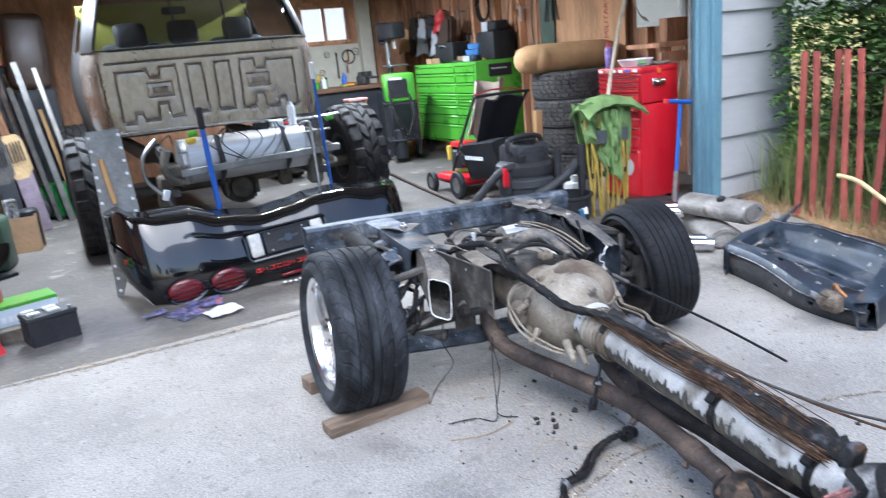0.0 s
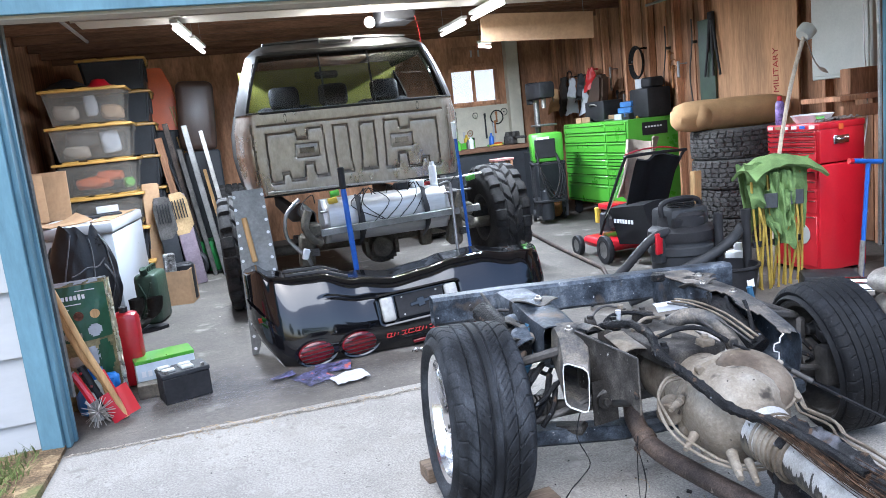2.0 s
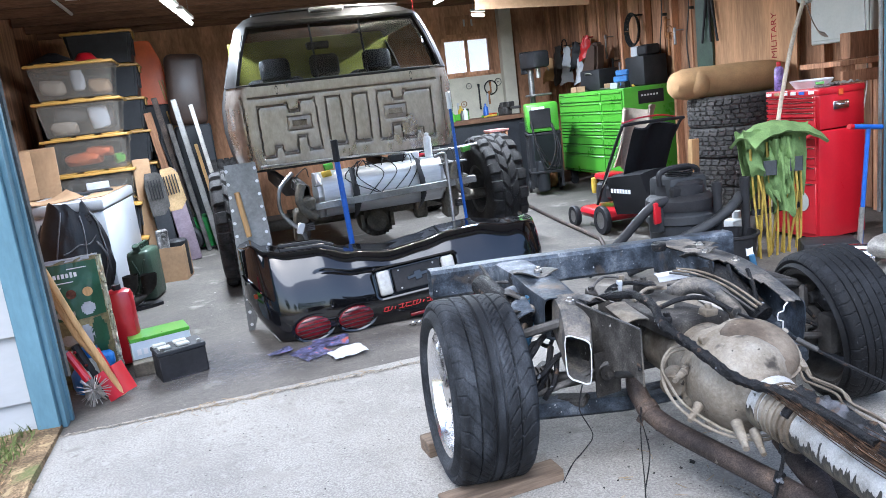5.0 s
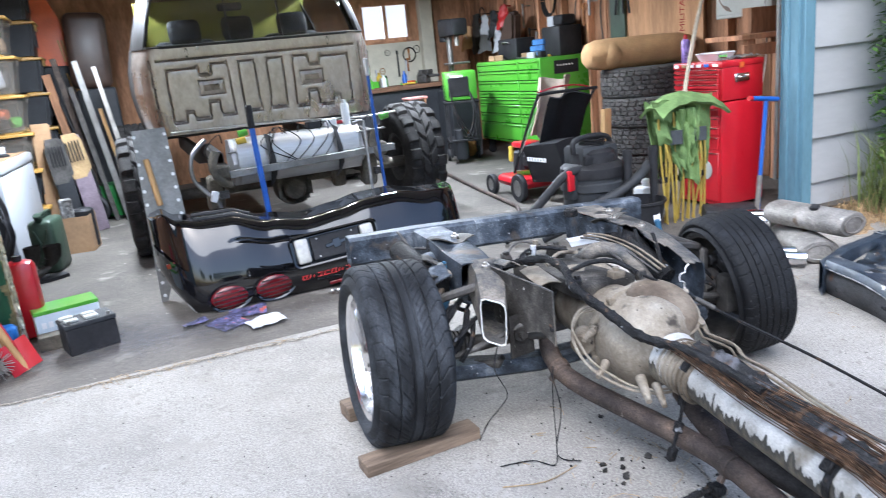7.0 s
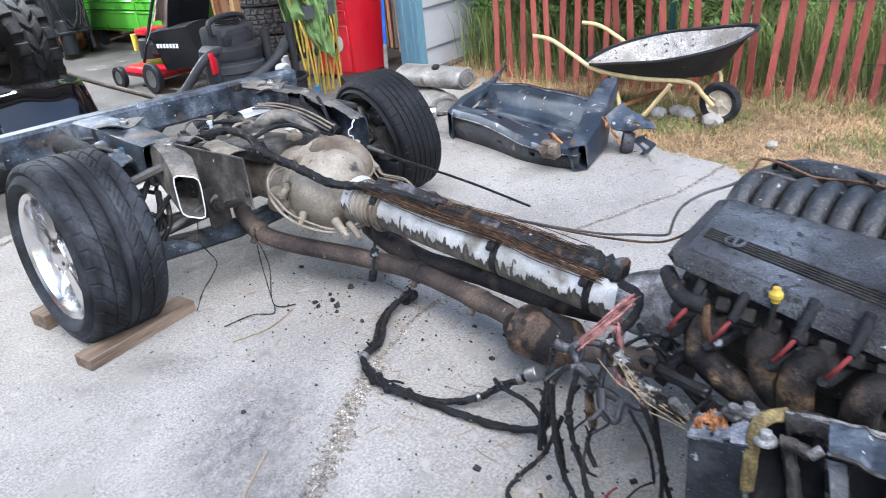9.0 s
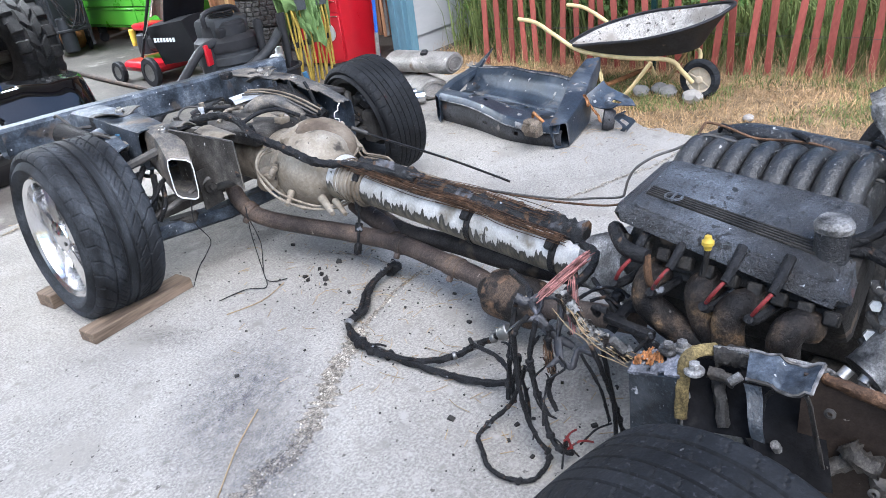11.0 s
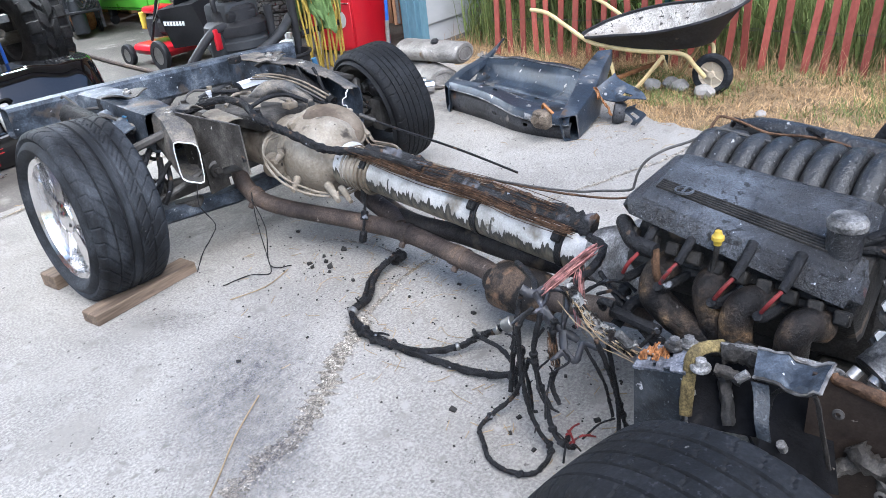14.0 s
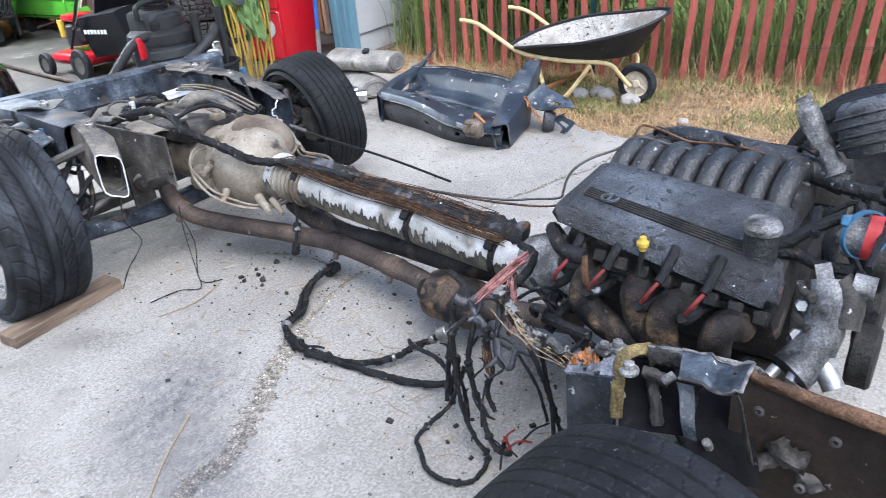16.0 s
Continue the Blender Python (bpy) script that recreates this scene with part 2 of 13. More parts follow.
RIMLIP = mat("scuffed_dark_rim_lip", (0.07, 0.068, 0.066), 0.5, 0.4, var=0.6, scale=14, bump=0.3, spots=[((0.3, 0.29, 0.28), 26, 0.64, 0.05)])
BLOCK_GREY = mat("sooty_brake_parts", (0.02, 0.02, 0.021), 0.6, 0.2, var=0.6, scale=14, bump=0.4)
# slight blue in the ramp stands for sky reflected on the rubber
TYRE = mat("tyre_rubber", (0.035, 0.035, 0.037), 0.7, var=0.4, scale=7, fine=80, bump=0.25, grit=0.25, gscale=160, ramp=[(0.3, (0.003, 0.003, 0.0035)), (0.5, (0.007, 0.0075, 0.0085)), (0.64, (0.014, 0.015, 0.0175)), (0.78, (0.032, 0.034, 0.038))], spots=[((0.025, 0.026, 0.03), 130, 0.63, 0.05), ((0.07, 0.07, 0.07), 60, 0.71, 0.03)])
TYREGREY = mat("dusty_grey_tyre", (0.06, 0.062, 0.067), 0.75, var=0.35, scale=6, fine=80, bump=0.25, grit=0.2, gscale=160, ramp=[(0.3, (0.004, 0.004, 0.005)), (0.44, (0.012, 0.013, 0.015)), (0.58, (0.032, 0.035, 0.04)), (0.74, (0.075, 0.08, 0.09))], stretch=(2.5, 0.8, 0.8))
MUDTYRE = mat("mud_tyre_rubber", (0.03, 0.028, 0.027), 0.85, var=0.5, scale=9, fine=70, bump=0.3)
ALLOY = mat("polished_alloy", (0.75, 0.75, 0.76), 0.18, 1.0, var=0.1, scale=6, fine=60, bump=0.02)
ALLOY_DARK = mat("sooty_alloy", (0.06, 0.055, 0.05), 0.6, 0.4, var=0.4, scale=9)
# scorched steel; the blue in its ramp is sky reflection put into the colour
FRAME = mat("scorched_sky_tinted_steel", (0.1, 0.11, 0.12), 0.55, 0.25, var=0.35, scale=9, fine=70, bump=0.3, grit=0.25,
            ramp=[(0.3, (0.012, 0.014, 0.017)), (0.45, (0.038, 0.046, 0.058)), (0.57, (0.085, 0.1, 0.122)), (0.68, (0.2, 0.22, 0.245)), (0.82, (0.4, 0.41, 0.42))],
            spots=[((0.14, 0.105, 0.075), 6, 0.6, 0.12), ((0.012, 0.012, 0.013), 5, 0.63, 0.05), ((0.5, 0.5, 0.5), 60, 0.69, 0.03)])
ASHFRAME = mat("ash_tanned_rail_steel", (0.25, 0.22, 0.18), 0.6, 0.25, var=0.3, scale=8, fine=70, bump=0.3, grit=0.25,
               ramp=[(0.3, (0.03, 0.03, 0.031)), (0.45, (0.09, 0.088, 0.085)), (0.58, (0.2, 0.175, 0.145)), (0.74, (0.42, 0.4, 0.37))], spots=[((0.018, 0.018, 0.018), 7, 0.58, 0.06)])
BARE = mat("cut_bare_steel", (0.75, 0.74, 0.72), 0.4, 0.3, var=0.2, scale=12, spots=[((0.25, 0.2, 0.15), 40, 0.66)])
SCORCH = mat("scorched_plate", (0.14, 0.13, 0.12), 0.6, 0.3, var=0.35, scale=9, fine=60, bump=0.3, grit=0.3, ramp=[(0.3, (0.014, 0.013, 0.012)), (0.48, (0.045, 0.041, 0.037)), (0.62, (0.1, 0.092, 0.082)), (0.78, (0.24, 0.225, 0.2))], stretch=(1, 1, 0.5), spots=[((0.4, 0.38, 0.35), 70, 0.69, 0.03)])
CASTING = mat("dusty_cast_aluminium", (0.42, 0.37, 0.3), 0.65, 0.2, var=0.25, scale=7, fine=90, bump=0.25, grit=0.08, gscale=120, ramp=[(0.3, (0.09, 0.07, 0.05)), (0.46, (0.2, 0.168, 0.128)), (0.58, (0.265, 0.232, 0.185)), (0.75, (0.37, 0.34, 0.29))],
              spots=[((0.06, 0.045, 0.032), 4.6, 0.55, 0.13), ((0.05, 0.042, 0.034), 13, 0.6, 0.1), ((0.04, 0.034, 0.028), 40, 0.68, 0.04), ((0.45, 0.42, 0.37), 34, 0.72, 0.05)])
TUBEMAT = mat("peeling_burnt_tube", (0.55, 0.55, 0.55), 0.4, 0.15, var=0.15, scale=9, fine=80, bump=0.2, grit=0.12, ramp=[(0.3, (0.24, 0.23, 0.205)), (0.5, (0.42, 0.41, 0.39)), (0.8, (0.6, 0.59, 0.57))], spots=[((0.09, 0.08, 0.06), 26, 0.66, 0.03), ((0.16, 0.14, 0.11), 7, 0.6, 0.1)])


def peel(m):
    """A dark coating left on the lower side of the tube, its edge torn into streaks."""
    nt = m.node_tree
    N, Lk = nt.nodes, nt.links.new
    b = N["Principled BSDF"]
    old = b.inputs["Base Color"].links[0].from_socket
    tc, sep = N.new("ShaderNodeTexCoord"), N.new("ShaderNodeSeparateXYZ")
    Lk(tc.outputs["Object"], sep.inputs[0])
    h = N.new("ShaderNodeMath")
    h.operation = "MULTIPLY_ADD"
    Lk(sep.outputs["Y"], h.inputs[0])
    h.inputs[1].default_value = -0.0636
    Lk(sep.outputs["Z"], h.inputs[2])
    last = h.outputs[0]
    for sc, amp in (((12, 52, 12), 0.13), ((6, 14, 6), 0.08)):
        mp, n = N.new("ShaderNodeMapping"), N.new("ShaderNodeTexNoise")
        mp.inputs["Scale"].default_value = sc
        mp.inputs["Rotation"].default_value = (0.35, 0, 0)
        n.inputs["Scale"].default_value, n.inputs["Detail"].default_value = 1.0, 3
        Lk(tc.outputs["Object"], mp.inputs[0])
        Lk(mp.outputs[0], n.inputs["Vector"])
        a = N.new("ShaderNodeMath")
        a.operation = "MULTIPLY_ADD"
        Lk(n.outputs["Fac"], a.inputs[0])
        a.inputs[1].default_value = amp
        Lk(last, a.inputs[2])
        last = a.outputs[0]
    mr = N.new("ShaderNodeMapRange")
    mr.inputs[1].default_value, mr.inputs[2].default_value, mr.inputs[3].default_value, mr.inputs[4].default_value = 0.506, 0.509, 1, 0
    Lk(last, mr.inputs[0])
    low = N.new("ShaderNodeMapRange")
    low.inputs[1].default_value, low.inputs[2].default_value = 0.46, 0.495
    Lk(last, low.inputs[0])
    tone = N.new("ShaderNodeMix")
    tone.data_type = "RGBA"
    tone.inputs["A"].default_value, tone.inputs["B"].default_value = (0.15, 0.13, 0.095, 1), (0.03, 0.028, 0.024, 1)
    Lk(low.outputs[0], tone.inputs["Factor"])
    mx = N.new("ShaderNodeMix")
    mx.data_type = "RGBA"
    Lk(mr.outputs[0], mx.inputs["Factor"])
    Lk(old, mx.inputs["A"])
    Lk(tone.outputs["Result"], mx.inputs["B"])
    Lk(mx.outputs["Result"], b.inputs["Base Color"])
    met = N.new("ShaderNodeMapRange")
    met.inputs[3].default_value, met.inputs[4].default_value = 0.15, 0.0
    Lk(mr.outputs[0], met.inputs[0])
    Lk(met.outputs[0], b.inputs["Metallic"])


peel(TUBEMAT)
RUSTPIPE = mat("rusty_exhaust", (0.12, 0.085, 0.065), 0.6, 0.3, var=0.35, scale=7, fine=80, bump=0.3, grit=0.3, ramp=[(0.3, (0.03, 0.026, 0.024)), (0.5, (0.075, 0.058, 0.05)), (0.64, (0.12, 0.09, 0.072)), (0.78, (0.24, 0.16, 0.1))], spots=[((0.3, 0.26, 0.22), 26, 0.69, 0.05)])
SOOTPIPE = mat("sooty_exhaust", (0.04, 0.034, 0.03), 0.65, 0.3, var=0.4, scale=7, fine=80, bump=0.3, grit=0.3, spots=[((0.12, 0.09, 0.065), 8, 0.6, 0.1)])
RUST = mat("rust", (0.3, 0.14, 0.06), 0.85, 0.1, var=0.45, scale=9)
BLACKWIRE = mat("burnt_loom", (0.011, 0.011, 0.012), 0.55, var=0.5, scale=25, fine=120, bump=0.7, grit=0.4, spots=[((0.2, 0.21, 0.23), 22, 0.68, 0.04), ((0.07, 0.045, 0.03), 30, 0.63, 0.06)])
COPPER = mat("bare_copper_strands", (0.085, 0.05, 0.03), 0.55, 0.2, var=0.6, scale=30, island=0.6)
CHAR = mat("charred_plastic", (0.03, 0.032, 0.036), 0.42, var=0.5, scale=4, fine=160, bump=0.8, grit=0.5, gscale=320, ramp=[(0.36, (0.01, 0.01, 0.011)), (0.48, (0.022, 0.023, 0.026)), (0.58, (0.05, 0.055, 0.064)), (0.72, (0.13, 0.145, 0.17))], spots=[((0.26, 0.29, 0.34), 5, 0.66, 0.12), ((0.004, 0.004, 0.004), 60, 0.58, 0.05), ((0.1, 0.1, 0.11), 190, 0.63, 0.05), ((0.4, 0.42, 0.45), 80, 0.71, 0.03), ((0.12, 0.05, 0.045), 9, 0.69, 0.04)])
INTAKE = mat("dusty_intake_plastic", (0.018, 0.018, 0.018), 0.38, var=0.4, scale=8, fine=80, bump=0.5, grit=0.4, spots=[((0.06, 0.058, 0.056), 7, 0.6, 0.1), ((0.08, 0.08, 0.08), 120, 0.6, 0.06), ((0.35, 0.34, 0.32), 60, 0.69, 0.04)])
BLOCK = mat("sooty_engine_block", (0.026, 0.024, 0.022), 0.65, 0.2, var=0.5, scale=10, fine=60, bump=0.5, grit=0.4, spots=[((0.13, 0.1, 0.075), 11, 0.64, 0.06), ((0.3, 0.27, 0.23), 50, 0.71, 0.03)])
MANIFOLD = mat("heat_tinted_manifold", (0.12, 0.085, 0.055), 0.55, 0.3, var=0.5, scale=11, fine=110, bump=0.6, grit=0.35, gscale=240, ramp=[(0.38, (0.01, 0.009, 0.009)), (0.5, (0.028, 0.023, 0.02)), (0.6, (0.075, 0.054, 0.038)), (0.72, (0.3, 0.19, 0.1))], spots=[((0.008, 0.007, 0.007), 8, 0.56, 0.08), ((0.2, 0.19, 0.18), 16, 0.66, 0.08)])
REDWIRE = mat("red_wire", (0.15, 0.02, 0.02), 0.6, var=0.4, scale=20, spots=[((0.05, 0.04, 0.04), 40, 0.6, 0.05)])
YELLOW = mat("yellow_plastic", (0.5, 0.35, 0.05), 0.5, var=0.2)
ASHMETAL = mat("ash_covered_metal", (0.4, 0.39, 0.37), 0.6, 0.3, var=0.35, scale=16, fine=90, bump=0.6, grit=0.35, ramp=[(0.34, (0.03, 0.029, 0.028)), (0.47, (0.14, 0.135, 0.13)), (0.6, (0.27, 0.265, 0.26)), (0.76, (0.5, 0.49, 0.47))])
BLUEBOX = mat("flaking_blue_black_paint", (0.014, 0.019, 0.025), 0.42, 0.15, var=0.5, scale=7, fine=50, bump=0.4, grit=0.3, spots=[((0.045, 0.052, 0.06), 5, 0.6, 0.08), ((0.42, 0.42, 0.44), 24, 0.66, 0.03), ((0.05, 0.055, 0.062), 120, 0.6, 0.06), ((0.45, 0.45, 0.45), 70, 0.72, 0.03), ((0.2, 0.12, 0.04), 6, 0.68, 0.05)])
# near-black with hardly any reflection: shade of the hollows put into the colour
CAVITY = mat("cavity_shade_black", (0.008, 0.008, 0.009), 0.7, var=0.5, scale=9, bump=0.4, spots=[((0.03, 0.028, 0.027), 12, 0.62, 0.08)])
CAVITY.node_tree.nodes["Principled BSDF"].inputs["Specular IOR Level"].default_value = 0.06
ORANGEASH = mat("melted_ash_residue", (0.14, 0.145, 0.165), 0.7, var=0.5, scale=18, bump=0.6, grit=0.3, spots=[((0.025, 0.03, 0.036), 16, 0.5, 0.06), ((0.42, 0.42, 0.44), 50, 0.66, 0.04)])
MELT = mat("orange_melted_lump", (0.3, 0.13, 0.05), 0.7, var=0.5, scale=30, bump=0.6, grit=0.3, spots=[((0.5, 0.45, 0.4), 40, 0.62, 0.05), ((0.08, 0.04, 0.02), 30, 0.64, 0.05)])
STRAP = mat("olive_rust_strap", (0.14, 0.108, 0.048), 0.75, 0.1, var=0.45, scale=20, bump=0.5, grit=0.4, spots=[((0.05, 0.035, 0.02), 30, 0.6, 0.06)])
INNERPLATE = mat("scorched_brown_plate", (0.035, 0.026, 0.021), 0.5, 0.2, var=0.4, scale=5, fine=50, bump=0.15, grit=0.15, spots=[((0.09, 0.065, 0.05), 4, 0.6, 0.12), ((0.012, 0.01, 0.009), 7, 0.6, 0.08), ((0.2, 0.18, 0.16), 40, 0.7, 0.03)])
BROWNLIP = mat("brown_rusted_lip", (0.11, 0.062, 0.036), 0.7, 0.2, var=0.5, scale=12, bump=0.4, grit=0.3)
FOIL = mat("crinkled_foil_wrap", (0.3, 0.29, 0.27), 0.3, 0.8, var=0.6, scale=40, fine=110, bump=1.0, spots=[((0.02, 0.016, 0.014), 26, 0.46, 0.06), ((0.16, 0.09, 0.05), 18, 0.64, 0.06)])
SHOCK = mat("blue_shock_body", (0.05, 0.13, 0.22), 0.5, 0.2, var=0.3)
PINE = mat("weathered_pine", (0.17, 0.125, 0.09), 0.8, var=0.4, scale=6, fine=50, stretch=(0.25, 3, 3))
GLOSSBLACK = mat("gloss_black_paint", (0.004, 0.004, 0.005), 0.06, var=0.2, scale=3, bump=0.0, rvar=0.04)
MATTBLACK = mat("matt_black_plastic", (0.022, 0.022, 0.024), 0.55, var=0.25, scale=8)
LENSRED = mat("red_lamp_lens", (0.11, 0.006, 0.01), 0.12, var=0.3, scale=10, bump=0.0)
LENSWHITE = mat("clear_lamp_lens", (0.42, 0.41, 0.38), 0.2, var=0.15, scale=20, bump=0.05, coat=0.5)
REDTRIM = mat("red_lettering", (0.45, 0.02, 0.02), 0.4, var=0.1)
CABMETAL = mat("bare_worn_cab_metal", (0.36, 0.32, 0.28), 0.32, 0.75, var=0.25, scale=3, fine=40, stretch=(1, 1, 0.5), bump=0.03, coat=0.3)
CABPAINT = mat("dark_cab_paint", (0.018, 0.017, 0.016), 0.5, 0.0, var=0.3, scale=3, bump=0.03)
TINT = glass("tinted_glass", (0.3, 0.32, 0.32), 0.02)
CLEAR = mat("clear_plastic", (0.13, 0.118, 0.1), 0.25, var=0.1, bump=0.02, coat=0.3)
CLEAR.node_tree.nodes["Principled BSDF"].inputs["Alpha"].default_value = 0.38
TANK = mat("brushed_tank_aluminium", (0.56, 0.56, 0.56), 0.42, 0.55, var=0.12, scale=5, fine=50, stretch=(0.3, 1, 3))
STEEL = mat("grey_steel", (0.25, 0.245, 0.235), 0.42, 0.8, var=0.25, scale=6)
DARKSTEEL = mat("dirty_dark_steel", (0.09, 0.085, 0.08), 0.65, 0.4, var=0.4, scale=8)
OILY = mat("oily_axle", (0.14, 0.125, 0.1), 0.65, 0.3, var=0.4, scale=7)
BLUE = mat("blue_enamel", (0.02, 0.1, 0.42), 0.4, var=0.2, scale=8)
GREENPAINT = mat("green_enamel", (0.085, 0.34, 0.03), 0.32, var=0.1, scale=3, bump=0.02, coat=0.5)
GREENDARK = mat("green_shadow_gap", (0.02, 0.07, 0.01), 0.6)
REDPAINT = mat("red_enamel", (0.45, 0.008, 0.018), 0.35, var=0.08, scale=3, bump=0.02, coat=0.4)
CHROME = mat("chrome", (0.72, 0.72, 0.73), 0.16, 1.0, var=0.08, scale=8, bump=0.0)
DULLCHROME = mat("dull_stainless", (0.42, 0.4, 0.37), 0.42, 0.75, var=0.25, scale=6, bump=0.1, grit=0.1, spots=[((0.2, 0.15, 0.1), 9, 0.66, 0.08)])
WHITEPLASTIC = mat("white_plastic", (0.7, 0.71, 0.72), 0.4, var=0.08, scale=4)
MUFFLER = mat("weathered_muffler_steel", (0.27, 0.255, 0.235), 0.6, 0.45, var=0.35, scale=7, fine=80, bump=0.2, grit=0.25, spots=[((0.14, 0.1, 0.07), 8, 0.62, 0.08), ((0.4, 0.39, 0.37), 30, 0.68, 0.05)])
FRIDGE = mat("white_freezer_enamel", (0.43, 0.45, 0.48), 0.35, var=0.06, scale=2, bump=0.02)
LIDYELLOW = mat("amber_lid_plastic", (0.4, 0.23, 0.05), 0.45, var=0.15, scale=5)
BINBLACK = mat("black_tote_plastic", (0.03, 0.032, 0.036), 0.5, var=0.2)
ORANGE = mat("orange_plastic", (0.6, 0.11, 0.025), 0.45, var=0.12, scale=4)
CARD = mat("cardboard", (0.33, 0.21, 0.12), 0.85, var=0.15, scale=4, fine=30)
SACK = mat("tan_canvas", (0.52, 0.32, 0.16), 0.85, var=0.15, scale=5, fine=120, bump=0.2)
CLOTH = mat("faded_green_canvas", (0.14, 0.22, 0.08), 0.9, var=0.3, scale=7, fine=140, bump=0.25)
GREYCLOTH = mat("grey_beige_cloth", (0.36, 0.3, 0.24), 0.9, var=0.2, scale=6, fine=120, bump=0.25)
BAGBLACK = mat("black_bag_plastic", (0.012, 0.012, 0.014), 0.35, var=0.3, scale=10)
GOLDROD = mat("olive_gold_rods", (0.38, 0.27, 0.05), 0.45, 0.2, var=0.25, scale=10)
JERRY = mat("olive_can_paint", (0.035, 0.06, 0.04), 0.45, 0.1, var=0.3, scale=6)
BOOT = mat("worn_boot_leather", (0.03, 0.026, 0.022), 0.6, var=0.35, scale=10)
ASHWOOD = mat("ash_handle", (0.5, 0.31, 0.14), 0.6, var=0.2, scale=8, fine=50, stretch=(3, 3, 0.3))
SIGNGREEN = mat("seed_bag_green", (0.015, 0.07, 0.03), 0.4, var=0.2, scale=4)
SIGNBROWN = mat("seed_bag_brown", (0.2, 0.16, 0.07), 0.45, var=0.5, scale=9)
FOILEDGE = mat("crinkled_foil_edge", (0.6, 0.58, 0.45), 0.3, 0.6, var=0.3, scale=20)
PAPER = mat("paper", (0.42, 0.43, 0.45), 0.8, var=0.1)
PRINT = mat("printed_paper", (0.08, 0.08, 0.16), 0.6, var=0.8, scale=14, spots=[((0.4, 0.1, 0.08), 16, 0.62)])
FENCERED = mat("faded_red_fence_paint", (0.32, 0.085, 0.065), 0.7, var=0.3, scale=5, fine=50, stretch=(1, 1, 0.4), obj_var=0.3)
POSTGREEN = mat("dark_green_post", (0.015, 0.05, 0.045), 0.5, var=0.2)
BARROW = mat("scuffed_black_tray", (0.03, 0.03, 0.032), 0.6, 0.2, var=0.35, scale=8, spots=[((0.2, 0.15, 0.11), 9, 0.68)])
BARROWIN = mat("cement_crusted_tray", (0.38, 0.36, 0.33), 0.85, var=0.35, scale=9, fine=80, bump=0.5, grit=0.35, gscale=120, spots=[((0.22, 0.2, 0.175), 5, 0.5, 0.12), ((0.06, 0.055, 0.05), 38, 0.62, 0.04), ((0.15, 0.12, 0.1), 9, 0.63), ((0.2, 0.12, 0.07), 22, 0.68, 0.04)])
CREAM = mat("chipped_cream_paint", (0.6, 0.47, 0.24), 0.5, var=0.2, scale=9, spots=[((0.25, 0.13, 0.06), 14, 0.68)])
STONE = mat("pale_stone", (0.33, 0.31, 0.285), 0.9, var=0.2, scale=9)
DRYGRASS = mat("dry_grass", (0.46, 0.31, 0.165), 0.9, var=0.4, scale=1.6, island=0.5)
WEED = mat("green_weeds", (0.16, 0.2, 0.065), 0.75, var=0.35, scale=1.5, island=0.35)
LEAF = mat("vine_leaf", (0.1, 0.2, 0.04), 0.6, var=0.3, scale=1.5, island=0.4)
LEAFDARK = mat("bush_leaf", (0.1, 0.17, 0.05), 0.65, var=0.35, scale=1.2, island=0.45)
STEM = mat("stem", (0.2, 0.2, 0.07), 0.8, var=0.3)
BARK = mat("bark", (0.12, 0.08, 0.05), 0.9, var=0.3, stretch=(3, 3, 0.5))
SOOT = mat("soot_crumbs", (0.03, 0.028, 0.026), 0.9, var=0.4, island=0.4)
TWIG = mat("dry_twig", (0.3, 0.22, 0.13), 0.9, var=0.3)
PANELGREY = mat("grey_enamel_panel", (0.42, 0.43, 0.4), 0.5, 0.1, var=0.08, scale=3)
LAMPGLOW = glow("lit_lamp", (1.0, 0.95, 0.85), 9.0)
LABELWHITE = mat("white_label", (0.72, 0.72, 0.72), 0.6, var=0.05)
LABELRED = mat("red_stencil", (0.28, 0.035, 0.03), 0.8, var=0.3)
PLATESTEEL = mat("dark_drilled_steel", (0.24, 0.235, 0.225), 0.42, 0.6, var=0.3, scale=4, fine=50, bump=0.08, spots=[((0.2, 0.19, 0.18), 6, 0.62, 0.1)])
GLOSSBLACK.node_tree.nodes["Principled BSDF"].inputs["Specular IOR Level"].default_value = 0.75
ASHLOOM = mat("ashy_flat_loom", (0.014, 0.014, 0.015), 0.6, var=0.5, scale=25, fine=120, bump=0.7, grit=0.3, spots=[((0.1, 0.1, 0.11), 11, 0.58, 0.09), ((0.34, 0.37, 0.42), 20, 0.69, 0.05), ((0.07, 0.04, 0.022), 26, 0.56, 0.06)])
DOME = mat("brown_sooted_dome", (0.15, 0.118, 0.085), 0.6, 0.15, var=0.3, scale=6, fine=60, bump=0.15, grit=0.06, ramp=[(0.32, (0.06, 0.045, 0.033)), (0.5, (0.13, 0.1, 0.072)), (0.7, (0.24, 0.2, 0.155))])

# ---- ground ----
def structure(name, bm, material, label, category):
    return tagged(part(name, bm, material), label, category, kind="structure")


bm = M()
bmesh.ops.create_grid(bm, x_segments=2, y_segments=2, size=600)
for v in bm.verts:
    v.co.z = -0.05
structure("ground", bm, FIELD, "dry yellow field reaching to the horizon", "ground")

bm = M()
EDGE = [(2.95, -0.12), (2.72, -0.9), (2.3, -1.55), (1.95, -2.1), (1.66, -2.55), (1.5, -2.95), (1.3, -3.2), (1.22, -3.9), (1.3, -6), (1.4, -14)]
rnd = random.Random(3)
right = []
for a, b in zip(EDGE, EDGE[1:]):
    for k in range(6):
        t = k / 6
        right.append((a[0] + (b[0] - a[0]) * t + rnd.uniform(-0.03, 0.03), a[1] + (b[1] - a[1]) * t))
